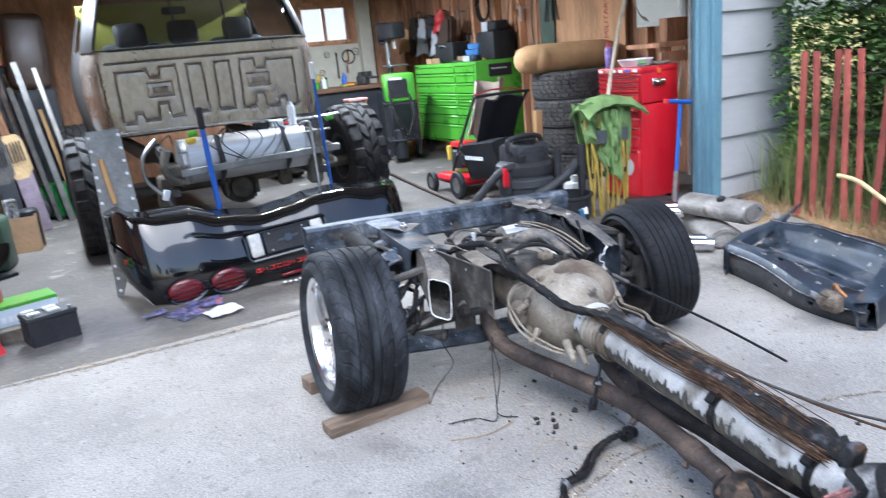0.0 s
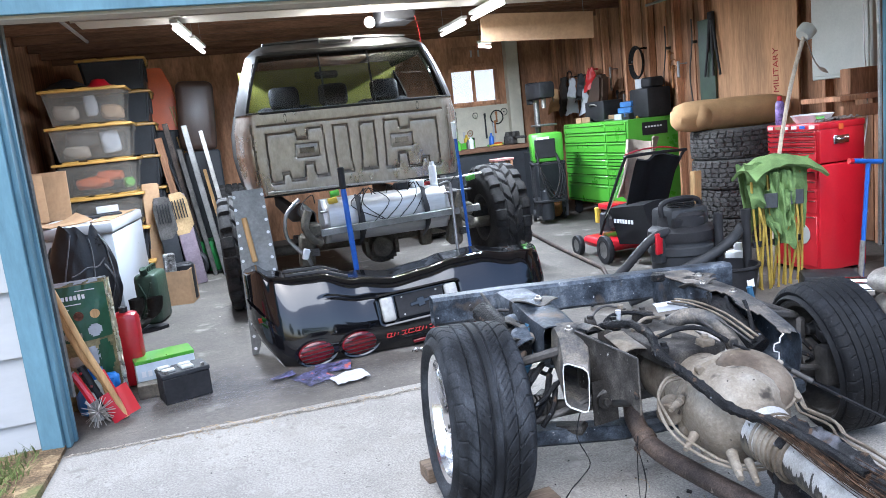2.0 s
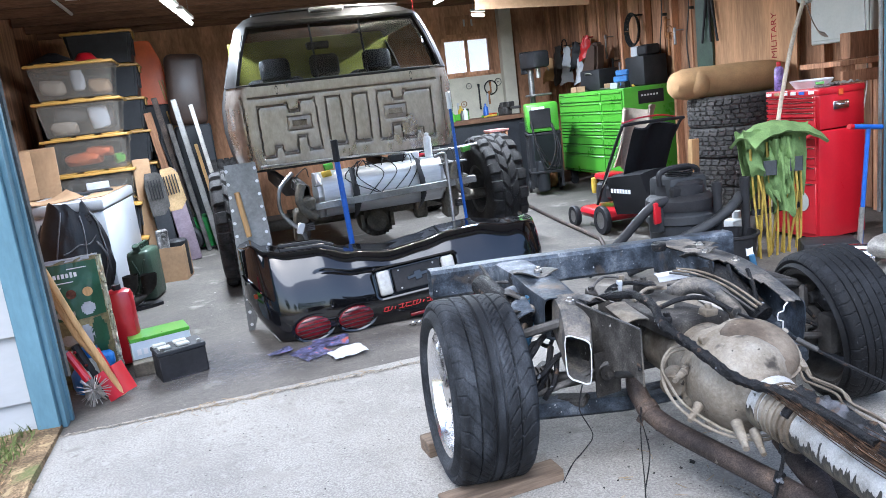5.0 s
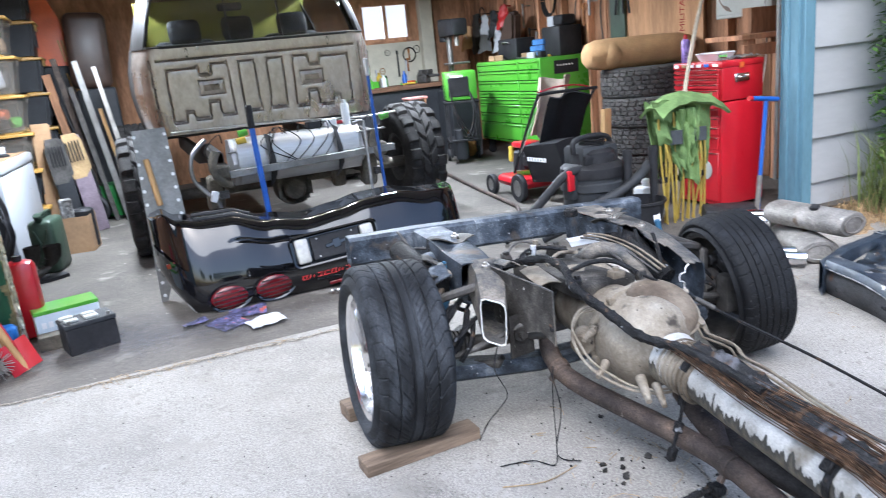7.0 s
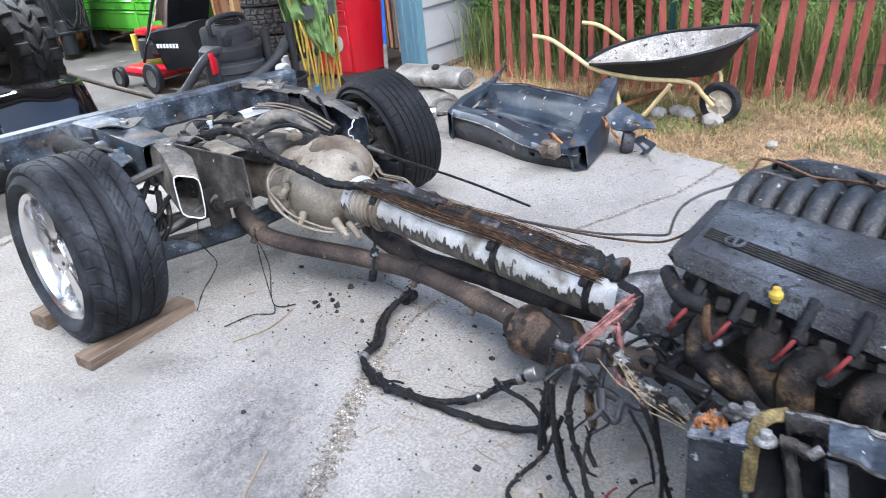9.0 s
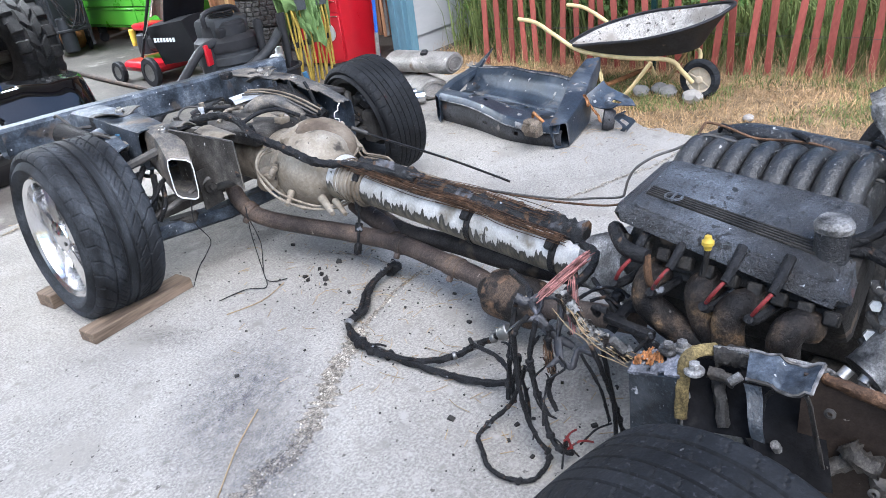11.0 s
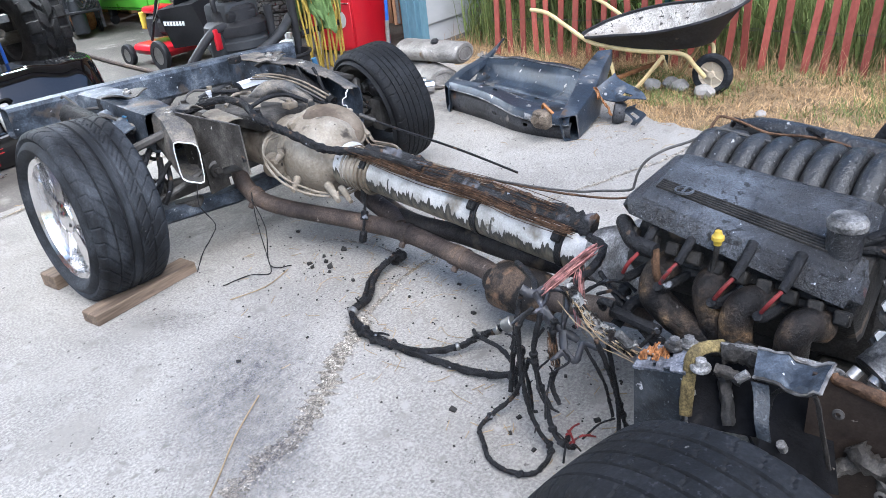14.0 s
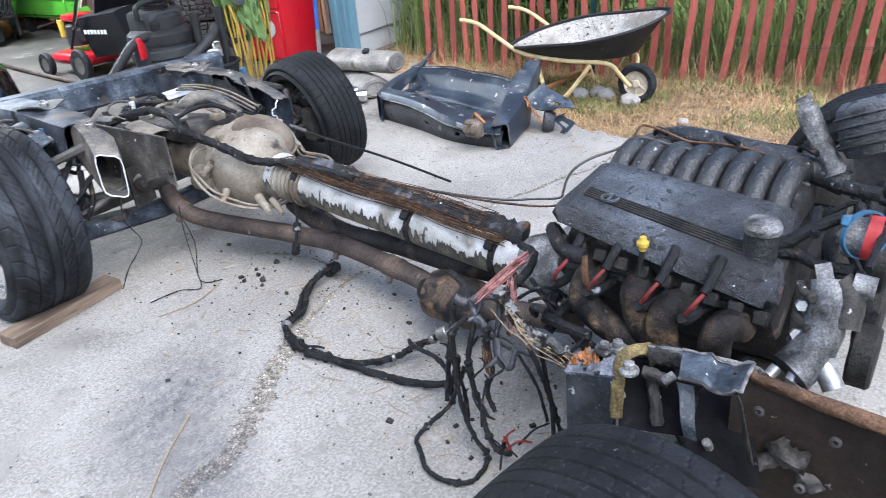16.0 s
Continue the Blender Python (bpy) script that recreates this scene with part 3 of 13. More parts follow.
left = [(-2.62, -0.12), (-2.75, -0.55), (-2.95, -1.2), (-3.1, -3), (-3.1, -14)]
poly = right + left[::-1]
prism(bm, poly, 0.08, pose(0, 0, -0.08))
driveway = structure("driveway", bm, CONCRETE, "weathered pale concrete driveway with cracks and stains", "driveway")

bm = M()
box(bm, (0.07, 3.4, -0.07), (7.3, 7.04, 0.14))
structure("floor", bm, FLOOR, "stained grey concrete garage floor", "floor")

# yard on both sides, uneven
def yard(name, x0, x1, y0, y1, nx, ny, label):
    bm = M()
    sheet(bm, lambda u, v: (x0 + (x1 - x0) * u, y0 + (y1 - y0) * v,
                            -0.028 + 0.05 * noise.noise((u * 9, v * 14, 3.3)) * min(1, u * 5) + 0.02 * noise.noise((u * 40, v * 60, 1))), nx, ny, 0.05)
    return structure(name, bm, DIRT, label, "yard")


yard("ground_yard_right", 1.15, 9.0, -12.0, -0.02, 70, 90, "dry dusty yard with straw and weeds")
yard("ground_yard_left", -2.6, -7.0, -10.0, -0.02, 30, 50, "weedy dirt strip beside the driveway")


def ribbon(bm, pts, w, z=0.003, seed=1, n=8):
    rnd = random.Random(seed)
    path = smooth_path([Vector((x, y, z)) for x, y in pts], n)
    prev = None
    for i, p in enumerate(path):
        d = (path[min(i + 1, len(path) - 1)] - path[max(i - 1, 0)]).normalized()
        nrm = Vector((-d.y, d.x, 0))
        jog = rnd.uniform(-0.4, 0.4) * w
        a = bm.verts.new(p + nrm * (w * rnd.uniform(0.25, 0.75) + jog))
        b = bm.verts.new(p - nrm * (w * rnd.uniform(0.25, 0.75) - jog))
        if prev:
            bm.faces.new((prev[0], a, b, prev[1]))
        prev = (a, b)


CRACK_A = [(-2.2, -3.3), (-1.75, -2.98), (-1.39, -2.76), (-1.1, -2.72), (-0.82, -2.58), (-0.62, -2.5)]
CRACK_B = [(-0.62, -2.5), (-0.3, -2.44), (0.1, -2.5), (0.52, -2.6), (0.72, -2.69), (0.92, -2.765), (1.1, -2.85), (1.3, -2.89), (1.53, -2.93)]
bm = M()
ribbon(bm, CRACK_A, 0.055, seed=2, n=26)
tagged(part("crack_wide", bm, CRACK), "wide crumbling joint across the driveway", "crack", kind="structure")
bm = M()
ribbon(bm, CRACK_B, 0.014, seed=3, n=14)
ribbon(bm, [(-0.3, -2.44), (-0.2, -2.2), (-0.25, -1.95)], 0.01, seed=5)
tagged(part("crack_fine", bm, CRACK), "fine winding crack in the concrete", "crack", kind="structure")
bm = M()
ribbon(bm, [(-2.62, -0.13), (-1.8, -0.17), (-0.84, -0.21), (0.5, -0.22), (2.8, -0.16)], 0.028, seed=4, n=40)
tagged(part("slab_joint", bm, CRACK), "debris-filled joint between driveway and garage slab", "joint", kind="structure")


def pebbles(bm, where, n, size, seed, z=0.0):
    """Small broken lumps, six-cornered, each turned and squeezed its own way."""
    rnd = random.Random(seed)
    for _ in range(n):
        x, y = where(rnd)
        s = size * rnd.uniform(0.4, 1.3)
        turn = Euler((rnd.random() * 6, rnd.random() * 6, 0)).to_matrix()
        vs = [bm.verts.new(Vector((x, y, z + s * 0.3)) + turn @ (Vector(d) * s * rnd.uniform(0.65, 1.25))) for d in ((1, 0, 0), (0, 1, 0), (-1, 0, 0), (0, -1, 0), (0, 0, 1), (0, 0, -1))]
        for a, b in ((0, 1), (1, 2), (2, 3), (3, 0)):
            bm.faces.new((vs[a], vs[b], vs[4]))
            bm.faces.new((vs[b], vs[a], vs[5]))


def along(pts, spread):
    def f(rnd):
        i = rnd.randrange(len(pts) - 1)
        t = rnd.random()
        a, b = pts[i], pts[i + 1]
        return a[0] + (b[0] - a[0]) * t + rnd.gauss(0, spread), a[1] + (b[1] - a[1]) * t + rnd.gauss(0, spread)
    return f


bm = M()
pebbles(bm, along(CRACK_A, 0.017), 1500, 0.0042, 11)
pebbles(bm, along(CRACK_A, 0.06), 260, 0.0028, 17)
pebbles(bm, along(CRACK_B, 0.01), 300, 0.004, 12)
tagged(part("gravel_in_crack", bm, GRAVEL), "loose gravel crumbs in the cracked concrete joint", "gravel", kind="stuff")

bm = M()
pebbles(bm, lambda r: (r.gauss(-0.35, 0.35), r.gauss(-2.2, 0.45)), 130, 0.004, 13)
pebbles(bm, lambda r: (r.gauss(-0.75, 0.3), r.gauss(-3.0, 0.35)), 90, 0.004, 14)
pebbles(bm, lambda r: (r.uniform(-2.4, 1.4), r.uniform(-3.8, -0.3)), 150, 0.003, 15)
pebbles(bm, lambda r: (r.gauss(-0.42, 0.05), r.gauss(-2.12, 0.06)), 6, 0.017, 16)
tagged(part("soot_crumbs", bm, SOOT), "black soot crumbs scattered on the concrete", "debris", kind="stuff")

bm = M()
rnd = random.Random(21)
for cx, cy, k, sp in ((-0.35, -2.35, 26, 0.14), (-0.55, -2.75, 26, 0.2), (-0.05, -1.9, 14, 0.3), (1.2, -1.1, 30, 0.35), (1.5, -2.5, 40, 0.25), (-1.8, -0.18, 46, 0.3), (-0.6, -0.2, 20, 0.3)):
    for _ in range(k):
        x, y, a, ln = cx + rnd.gauss(0, sp), cy + rnd.gauss(0, sp if cy < -0.3 else 0.02), rnd.random() * 6.28, rnd.uniform(0.02, 0.1)
        m1 = (x + math.cos(a) * ln / 2 + rnd.uniform(-.01, .01), y + math.sin(a) * ln / 2, 0.008)
        tube(bm, [(x, y, 0.003), m1, (x + math.cos(a + .3) * ln, y + math.sin(a + .3) * ln, 0.004)], 0.0012, 3, 2)
tube(bm, [(-1.66, -2.72, 0.004), (-1.5, -2.76, 0.006), (-1.25, -2.6, 0.01), (-1.1, -2.52, 0.012)], 0.0022, 4, 4)
tube(bm, [(-0.78, -1.97, 0.004), (-0.65, -2.02, 0.006), (-0.52, -2.0, 0.01)], 0.002, 4, 4)
tagged(part("straw_bits", bm, TWIG), "dry twigs and straw strewn on the concrete", "debris", kind="stuff")

# dark stains lying on the slab
bm = M()
rnd = random.Random(31)


def blot(bm, cx, cy, rx, ry, ang, z, n=40, seed=0):
    vs = []
    for i in range(n):
        a = 2 * math.pi * i / n
        k = 1 + 0.35 * noise.noise((math.cos(a) * 1.7 + seed, math.sin(a) * 1.7, seed * 3.1)) + 0.15 * noise.noise((math.cos(a) * 6, math.sin(a) * 6, seed))
        x, y = rx * k * math.cos(a), ry * k * math.sin(a)
        vs.append(bm.verts.new((cx + x * math.cos(ang) - y * math.sin(ang), cy + x * math.sin(ang) + y * math.cos(ang), z)))
    bm.faces.new(vs)


def stain_material(name, col, amount, scale):
    """A see-through smudge that thins out by its own patchy noise."""
    m = bpy.data.materials.new(name)
    m.use_nodes = True
    N, Lk = m.node_tree.nodes, m.node_tree.links.new
    b = N["Principled BSDF"]
    b.inputs["Base Color"].default_value, b.inputs["Roughness"].default_value = (*col, 1), 0.9
    tc, g, n = N.new("ShaderNodeTexCoord"), N.new("ShaderNodeTexGradient"), N.new("ShaderNodeTexNoise")
    g.gradient_type = "SPHERICAL"
    n.inputs["Scale"].default_value, n.inputs["Detail"].default_value, n.inputs["Roughness"].default_value = scale, 10, 0.72
    Lk(tc.outputs["Object"], g.inputs[0])
    Lk(tc.outputs["Object"], n.inputs["Vector"])
    mr, mu = N.new("ShaderNodeMapRange"), N.new("ShaderNodeMath")
    mr.inputs[1].default_value, mr.inputs[2].default_value, mr.inputs[3].default_value, mr.inputs[4].default_value = 0.38, 0.66, 0.0, amount
    mu.operation = "MULTIPLY"
    Lk(n.outputs["Fac"], mr.inputs[0])
    Lk(mr.outputs[0], mu.inputs[0])
    Lk(g.outputs[0], mu.inputs[1])
    Lk(mu.outputs[0], b.inputs["Alpha"])
    return m


OILSMUDGE = stain_material("oil_smudge", (0.1, 0.1, 0.115), 0.75, 7)
SOOTSMUDGE = stain_material("soot_smudge", (0.09, 0.08, 0.07), 0.5, 7)
for i, (x, y, rx, ry, a, mt) in enumerate(((-1.08, -2.42, 0.42, 0.26, 0.5, OILSMUDGE), (-1.25, -2.75, 0.26, 0.16, 0.4, OILSMUDGE), (-0.98, -1.88, 0.1, 0.2, 0.35, SOOTSMUDGE),
                                           (-0.5, -3.3, 0.22, 0.16, 0.0, SOOTSMUDGE),
                                           (-0.1, -1.2, 0.8, 0.5, 0.0, SOOTSMUDGE), (1.35, -1.2, 0.45, 0.5, 0.0, SOOTSMUDGE), (-2.0, 0.55, 0.5, 0.4, 0, OILSMUDGE), (-1.5, 0.25, 0.9, 0.3, 0, OILSMUDGE))):
    bm = M()
    blot(bm, 0, 0, 1, 1, 0, 0, seed=i)
    o = part("stain", bm, mt)
    o.matrix_basis = pose(x, y, 0.0045 + 0.0012 * i, 0, 0, math.degrees(a)) @ Matrix.Diagonal((rx, ry, 1, 1))
    tagged(o, "dark oily soot stain soaked into the concrete", "stain", kind="structure")

# ---- garage shell ----
XL, XR, OL, OR, HT = -3.55, 3.62, -2.6, 2.77, 2.05
bm = M()
box(bm, ((XL - 0.12 + OL) / 2, 0.075, 1.4), (OL - XL + 0.12, 0.13, 2.8))
structure("wall_front_left", bm, STUD, "stud wall beside the garage opening", "wall")
bm = M()
box(bm, ((XR + 0.12 + OR) / 2, 0.075, 1.4), (XR + 0.12 - OR, 0.13, 2.8))
structure("wall_front_right", bm, STUD, "stud wall beside the garage opening", "wall")
bm = M()
box(bm, ((OL + OR) / 2, 0.075, (HT + 0.09 + 2.8) / 2), (OR - OL, 0.13, 2.8 - HT - 0.09))
structure("wall_front_head", bm, SIDING, "wall above the garage opening", "wall")


def lap_boards(wall_name, x0, x1, tops):
    holder = bpy.data.objects[wall_name]
    for z0, z1 in zip(tops, tops[1:]):
        bm = M()
        prism(bm, [(z0, 0.0), (z0, -0.034), (z0 + 0.006, -0.034), (z1 + 0.02, -0.008), (z1 + 0.02, 0.0)], x1 - x0, Matrix(((0, 0, 1, x0), (0, 1, 0, 0.008), (1, 0, 0, 0), (0, 0, 0, 1))))
        part("siding_board", bm, SIDING, holder)


LAPS = [0.0, 0.17, 0.5, 0.82, 1.145, 1.475, 1.8, 2.13, 2.46, 2.78]
lap_boards("wall_front_right", OR + 0.1, XR + 0.12, LAPS)
lap_boards("wall_front_left", XL - 0.12, OL - 0.1, LAPS)
lap_boards("wall_front_head", OL - 0.0, OR + 0.0, [2.24, 2.5, 2.78])

bm = M()
box(bm, (OR + 0.05, -0.024, 1.06), (0.1, 0.045, 2.12), bev=0.003)
structure("trim_right", bm, TRIM, "chipped blue painted door trim", "trim")
bm = M()
box(bm, (OR - 0.012, 0.065, 1.025), (0.024, 0.15, 2.05), bev=0.002)
box(bm, (OR - 0.03, 0.08, 1.025), (0.016, 0.035, 2.05), bev=0.002)
structure("trim_jamb_right", bm, TRIM, "chipped blue painted door jamb", "trim")
bm = M()
box(bm, (OL - 0.05, -0.024, 1.06), (0.1, 0.045, 2.12), bev=0.003)
structure("trim_left", bm, TRIM, "chipped blue painted door trim", "trim")
bm = M()
box(bm, (OL + 0.012, 0.065, 1.025), (0.024, 0.15, 2.05), bev=0.002)
box(bm, (OL + 0.03, 0.08, 1.025), (0.016, 0.035, 2.05), bev=0.002)
structure("trim_jamb_left", bm, TRIM, "chipped blue painted door jamb", "trim")
bm = M()
box(bm, ((OL + OR) / 2, -0.022, HT + 0.095), (OR - OL + 0.2, 0.03, 0.15), bev=0.003)
structure("trim_head", bm, TRIM, "blue painted header trim above the opening", "trim")
bm = M()
box(bm, ((OL + OR) / 2, 0.062, HT + 0.04), (OR - OL, 0.13, 0.07), bev=0.003)
structure("trim_head_jamb", bm, HEADER, "cream painted head jamb", "trim")

# side and back walls: sheathing boards with studs in front
def wall_box(name, x0, x1, y0, y1, z0, z1, material, label):
    bm = M()
    box(bm, ((x0 + x1) / 2, (y0 + y1) / 2, (z0 + z1) / 2), (x1 - x0, y1 - y0, z1 - z0))
    return structure(name, bm, material, label, "wall")


east = wall_box("wall_east", XR, XR + 0.12, 0.14, 6.9, 0, 2.8, SHEATH, "unfinished board wall with bare studs")
for k in range(26):
    bm = M()
    y = 0.35 + k * 0.26
    box(bm, (XR - 0.008, y, 1.4), (0.016, 0.235, 2.78), bev=0.002)
    part("sheathing_board", bm, SHEATH, east)
for k in range(12):
    bm = M()
    y = 0.9 + k * 0.54
    box(bm, (XR - 0.06, y, 1.4), (0.09, 0.042, 2.78), bev=0.002)
    part("stud", bm, STUD, east)
west = wall_box("wall_west_south", XL - 0.12, XL, 0.14, 2.6, 0, 2.8, SHEATH, "unfinished board wall with bare studs")
wall_box("wall_west_north", XL - 0.12, XL, 3.5, 6.9, 0, 2.8, SHEATH, "unfinished board wall")
wall_box("wall_west_low", XL - 0.12, XL, 2.6, 3.5, 0, 1.25, SHEATH, "unfinished board wall under the window")
wall_box("wall_west_high", XL - 0.12, XL, 2.6, 3.5, 2.0, 2.8, SHEATH, "unfinished board wall over the window")
# back wall with one window
WX0, WX1, WZ0, WZ1 = 1.83, 2.62, 1.66, 2.22
wall_box("wall_back_left", XL - 0.12, WX0, 6.9, 7.02, 0, 2.8, SHEATH, "dark unfinished back wall of the garage")
wall_box("wall_back_right", WX1, XR + 0.12, 6.9, 7.02, 0, 2.8, SHEATH, "dark unfinished back wall of the garage")
wall_box("wall_back_low", WX0, WX1, 6.9, 7.02, 0, WZ0, SHEATH, "dark back wall under the window")
wall_box("wall_back_high", WX0, WX1, 6.9, 7.02, WZ1, 2.8, SHEATH, "dark back wall over the window")
bm = M()
box(bm, (2.25, 6.885, 1.3), (1.35, 0.012, 0.66))
structure("trim_pegboard", bm, PEG, "pale pegboard on the back wall below the window", "pegboard")
bm = M()
box(bm, (2.83, 6.83, 1.4), (0.2, 0.13, 2.78), bev=0.004)
structure("trim_corner_post", bm, PEG, "pale painted post at the back corner", "post")


def window(name, m, w, h, label, material_frame, panes=2):
    win = thing(name, label, "window", m, kind="structure")
    t = 0.045
    for nm, c, s in (("frame_bottom", (0, 0, t / 2), (w, 0.06, t)), ("frame_top", (0, 0, h - t / 2), (w, 0.06, t)),
                     ("frame_side", (-w / 2 + t / 2, 0, h / 2), (t, 0.06, h - 2 * t)), ("frame_side", (w / 2 - t / 2, 0, h / 2), (t, 0.06, h - 2 * t)),
                     ("mullion", (0, 0, h / 2), (t, 0.05, h - 2 * t))):
        bm = M()
        box(bm, c, s, bev=0.003)
        part(nm, bm, material_frame, win)
    for sx in (-1, 1):
        bm = M()
        box(bm, (sx * w / 4, 0.012, h / 2), (w / 2 - t * 1.6, 0.005, h - 2 * t - 0.002))
        o = part("pane", bm, CLEAR, win)
        o.visible_shadow = False
    return win


window("window_1", pose((WX0 + WX1) / 2, 6.94, WZ0), WX1 - WX0, WZ1 - WZ0, "wood-framed sliding window with bright panes", STUD)
window("window_2", pose(XL - 0.05, 3.05, 1.25, 0, 0, 90), 0.9, 0.75, "wood-framed side window behind the totes", STUD)
bm = M()
box(bm, (2.2, 7.25, 1.9), (1.6, 0.02, 1.4))
structure("backdrop", bm, WINGLOW, "bright daylight outside the window", "backdrop")
bm = M()
box(bm, (XL - 0.4, 3.05, 1.6), (0.02, 1.6, 1.4))
structure("backdrop_side", bm, WINGLOW, "bright daylight outside the side window", "backdrop")

# ceiling: deck and joists
bm = M()
box(bm, (0.03, 3.45, 2.86), (7.5, 7.3, 0.06))
for k in range(11):
    box(bm, (0.03, 0.6 + k * 0.61, 2.74), (7.1, 0.04, 0.15))
structure("ceiling", bm, RAFTER, "dark wooden joists and deck", "ceiling")
bm = M()
for sx in (-1, 1):
    prism(bm, [(-4.2, 2.7), (0.03, 4.0), (0.03, 4.1), (-4.2, 2.8)] if sx < 0 else [(4.26, 2.7), (0.03, 4.0), (0.03, 4.1), (4.26, 2.8)], 7.8, Matrix(((1, 0, 0, 0), (0, 0, 1, -0.35), (0, 1, 0, 0), (0, 0, 0, 1))))
structure("roof", bm, RAFTER, "gabled garage roof", "roof")
bm = M()
prism(bm, [(-3.6, 2.8), (3.7, 2.8), (0.03, 3.98)], 0.1, Matrix(((1, 0, 0, 0), (0, 0, 1, 0.02), (0, 1, 0, 0), (0, 0, 0, 1))))
structure("wall_gable", bm, SIDING, "white gable end above the opening", "wall")

# open sectional door lying under the joists
door = thing("overhead_door", "raised pale sectional garage door with steel tracks", "garage door", pose(0.08, 0.3, 2.27))
for k in range(4):
    bm = M()
    box(bm, (0, 0.26 + k * 0.53, 0.1 + 0.012 * k), (5.2, 0.515, 0.035), bev=0.006)
    box(bm, (0, 0.05 + k * 0.53, 0.07 + 0.012 * k), (5.2, 0.03, 0.03))
    part("panel", bm, HEADER, door)
for sx in (-1, 1):
    bm = M()
    tube(bm, [(sx * 2.64, -0.15, -2.06), (sx * 2.64, -0.15, -0.4), (sx * 2.64, 0.0, 0.02), (sx * 2.64, 0.4, 0.07), (sx * 2.64, 2.6, 0.1)], 0.014, 6, 5)
    part("track", bm, STEEL, door)
for sx in (-1, 1):
    for k in range(3):
        bm = M()
        beam(bm, (sx * 2.3, 0.5 + k * 0.7, 0.13), (sx * 2.3, 0.5 + k * 0.7, 0.4), 0.03, 0.004)
        part("hanger", bm, STEEL, door)

# lamps under the joists
def tube_light(p0, p1, label):
    p0, p1 = Vector(p0), Vector(p1)
    fx = thing("tube_light", label, "light", Matrix.Translation(p0))
    d = p1 - p0
    bm = M()
    beam(bm, (0, 0, 0.05), d + Vector((0, 0, 0.05)), 0.06, 0.03, 0.004)
    part("housing", bm, PANELGREY, fx)
    bm = M()
    cyl(bm, d * 0.02, d * 0.98, 0.017, seg=10)
    part("tube", bm, LAMPGLOW, fx, "lit white tube")
    for k in (0.1, 0.9):
        bm = M()
        tube(bm, [d * k + Vector((0, 0, 0.06)), d * k + Vector((0, 0, 2.8 - p0.z))], 0.002, 4, 1)
        part("chain", bm, STEEL, fx)
    ld = bpy.data.lights.new("tube_lamp", "AREA")
    ld.shape, ld.size, ld.size_y, ld.energy, ld.color = "RECTANGLE", 0.05, d.length, 42, (0.93, 0.96, 1.0)
    lo = new("tube_lamp", ld)
    lo.matrix_basis = look(p0 + d * 0.5 - Vector((0, 0, 0.03)), p0 + d * 0.5 + Vector((0, 0, -1)), math.degrees(math.atan2(d.y, d.x)) - 90)
    return fx


tube_light((-1.84, 2.05, 2.3), (-1.76, 2.7, 2.3), "lit fluorescent tube on a ceiling fixture")
tube_light((-1.74, 2.85, 2.3), (-1.66, 3.5, 2.3), "lit fluorescent tube on a ceiling fixture")
tube_light((0.69, 1.78, 2.3), (0.69, 2.55, 2.3), "lit fluorescent tube on a ceiling fixture")
tube_light((0.69, 2.75, 2.3), (0.69, 3.5, 2.3), "lit fluorescent tube on a ceiling fixture")
tube_light((1.5, 4.6, 2.28), (1.7, 4.75, 2.28), "small lit lamp over the workbench")
op = thing("door_opener", "dark ceiling door opener with a lit bulb and pull cord", "door opener", pose(-0.15, 2.45, 2.28))
bm = M()
box(bm, (0.12, 0.1, 0.1), (0.3, 0.35, 0.16), bev=0.02)
part("body", bm, MATTBLACK, op)
bm = M()
bmesh.ops.create_uvsphere(bm, u_segments=16, v_segments=10, radius=0.045, matrix=Matrix.Translation((-0.13, -0.02, 0.03)))
part("bulb", bm, LAMPGLOW, op, "lit round bulb")
bm = M()
tube(bm, [(0.25, -0.1, 0.05), (0.27, -0.12, -0.1), (0.27, -0.12, -0.2)], 0.002, 4, 2)
part("pull_cord", bm, REDTRIM, op)
bm = M()
cyl(bm, (0.27, -0.12, -0.235), (0.27, -0.12, -0.2), 0.016, 0.008, 8)
part("handle", bm, REDTRIM, op, "red pull handle")
bm = M()
box(bm, (0.12, -0.9, 0.14), (0.05, 1.8, 0.03))
part("rail", bm, STEEL, op)
bm = M()
beam(bm, (0.12, 0.1, 0.17), (0.12, 0.1, 0.5), 0.04, 0.004)
part("hanger", bm, STEEL, op)
ld = bpy.data.lights.new("bulb_lamp", "POINT")
ld.energy, ld.shadow_soft_size, ld.color = 36, 0.06, (1.0, 0.93, 0.82)
new("bulb_lamp", ld).matrix_basis = pose(-0.28, 2.3, 2.22)

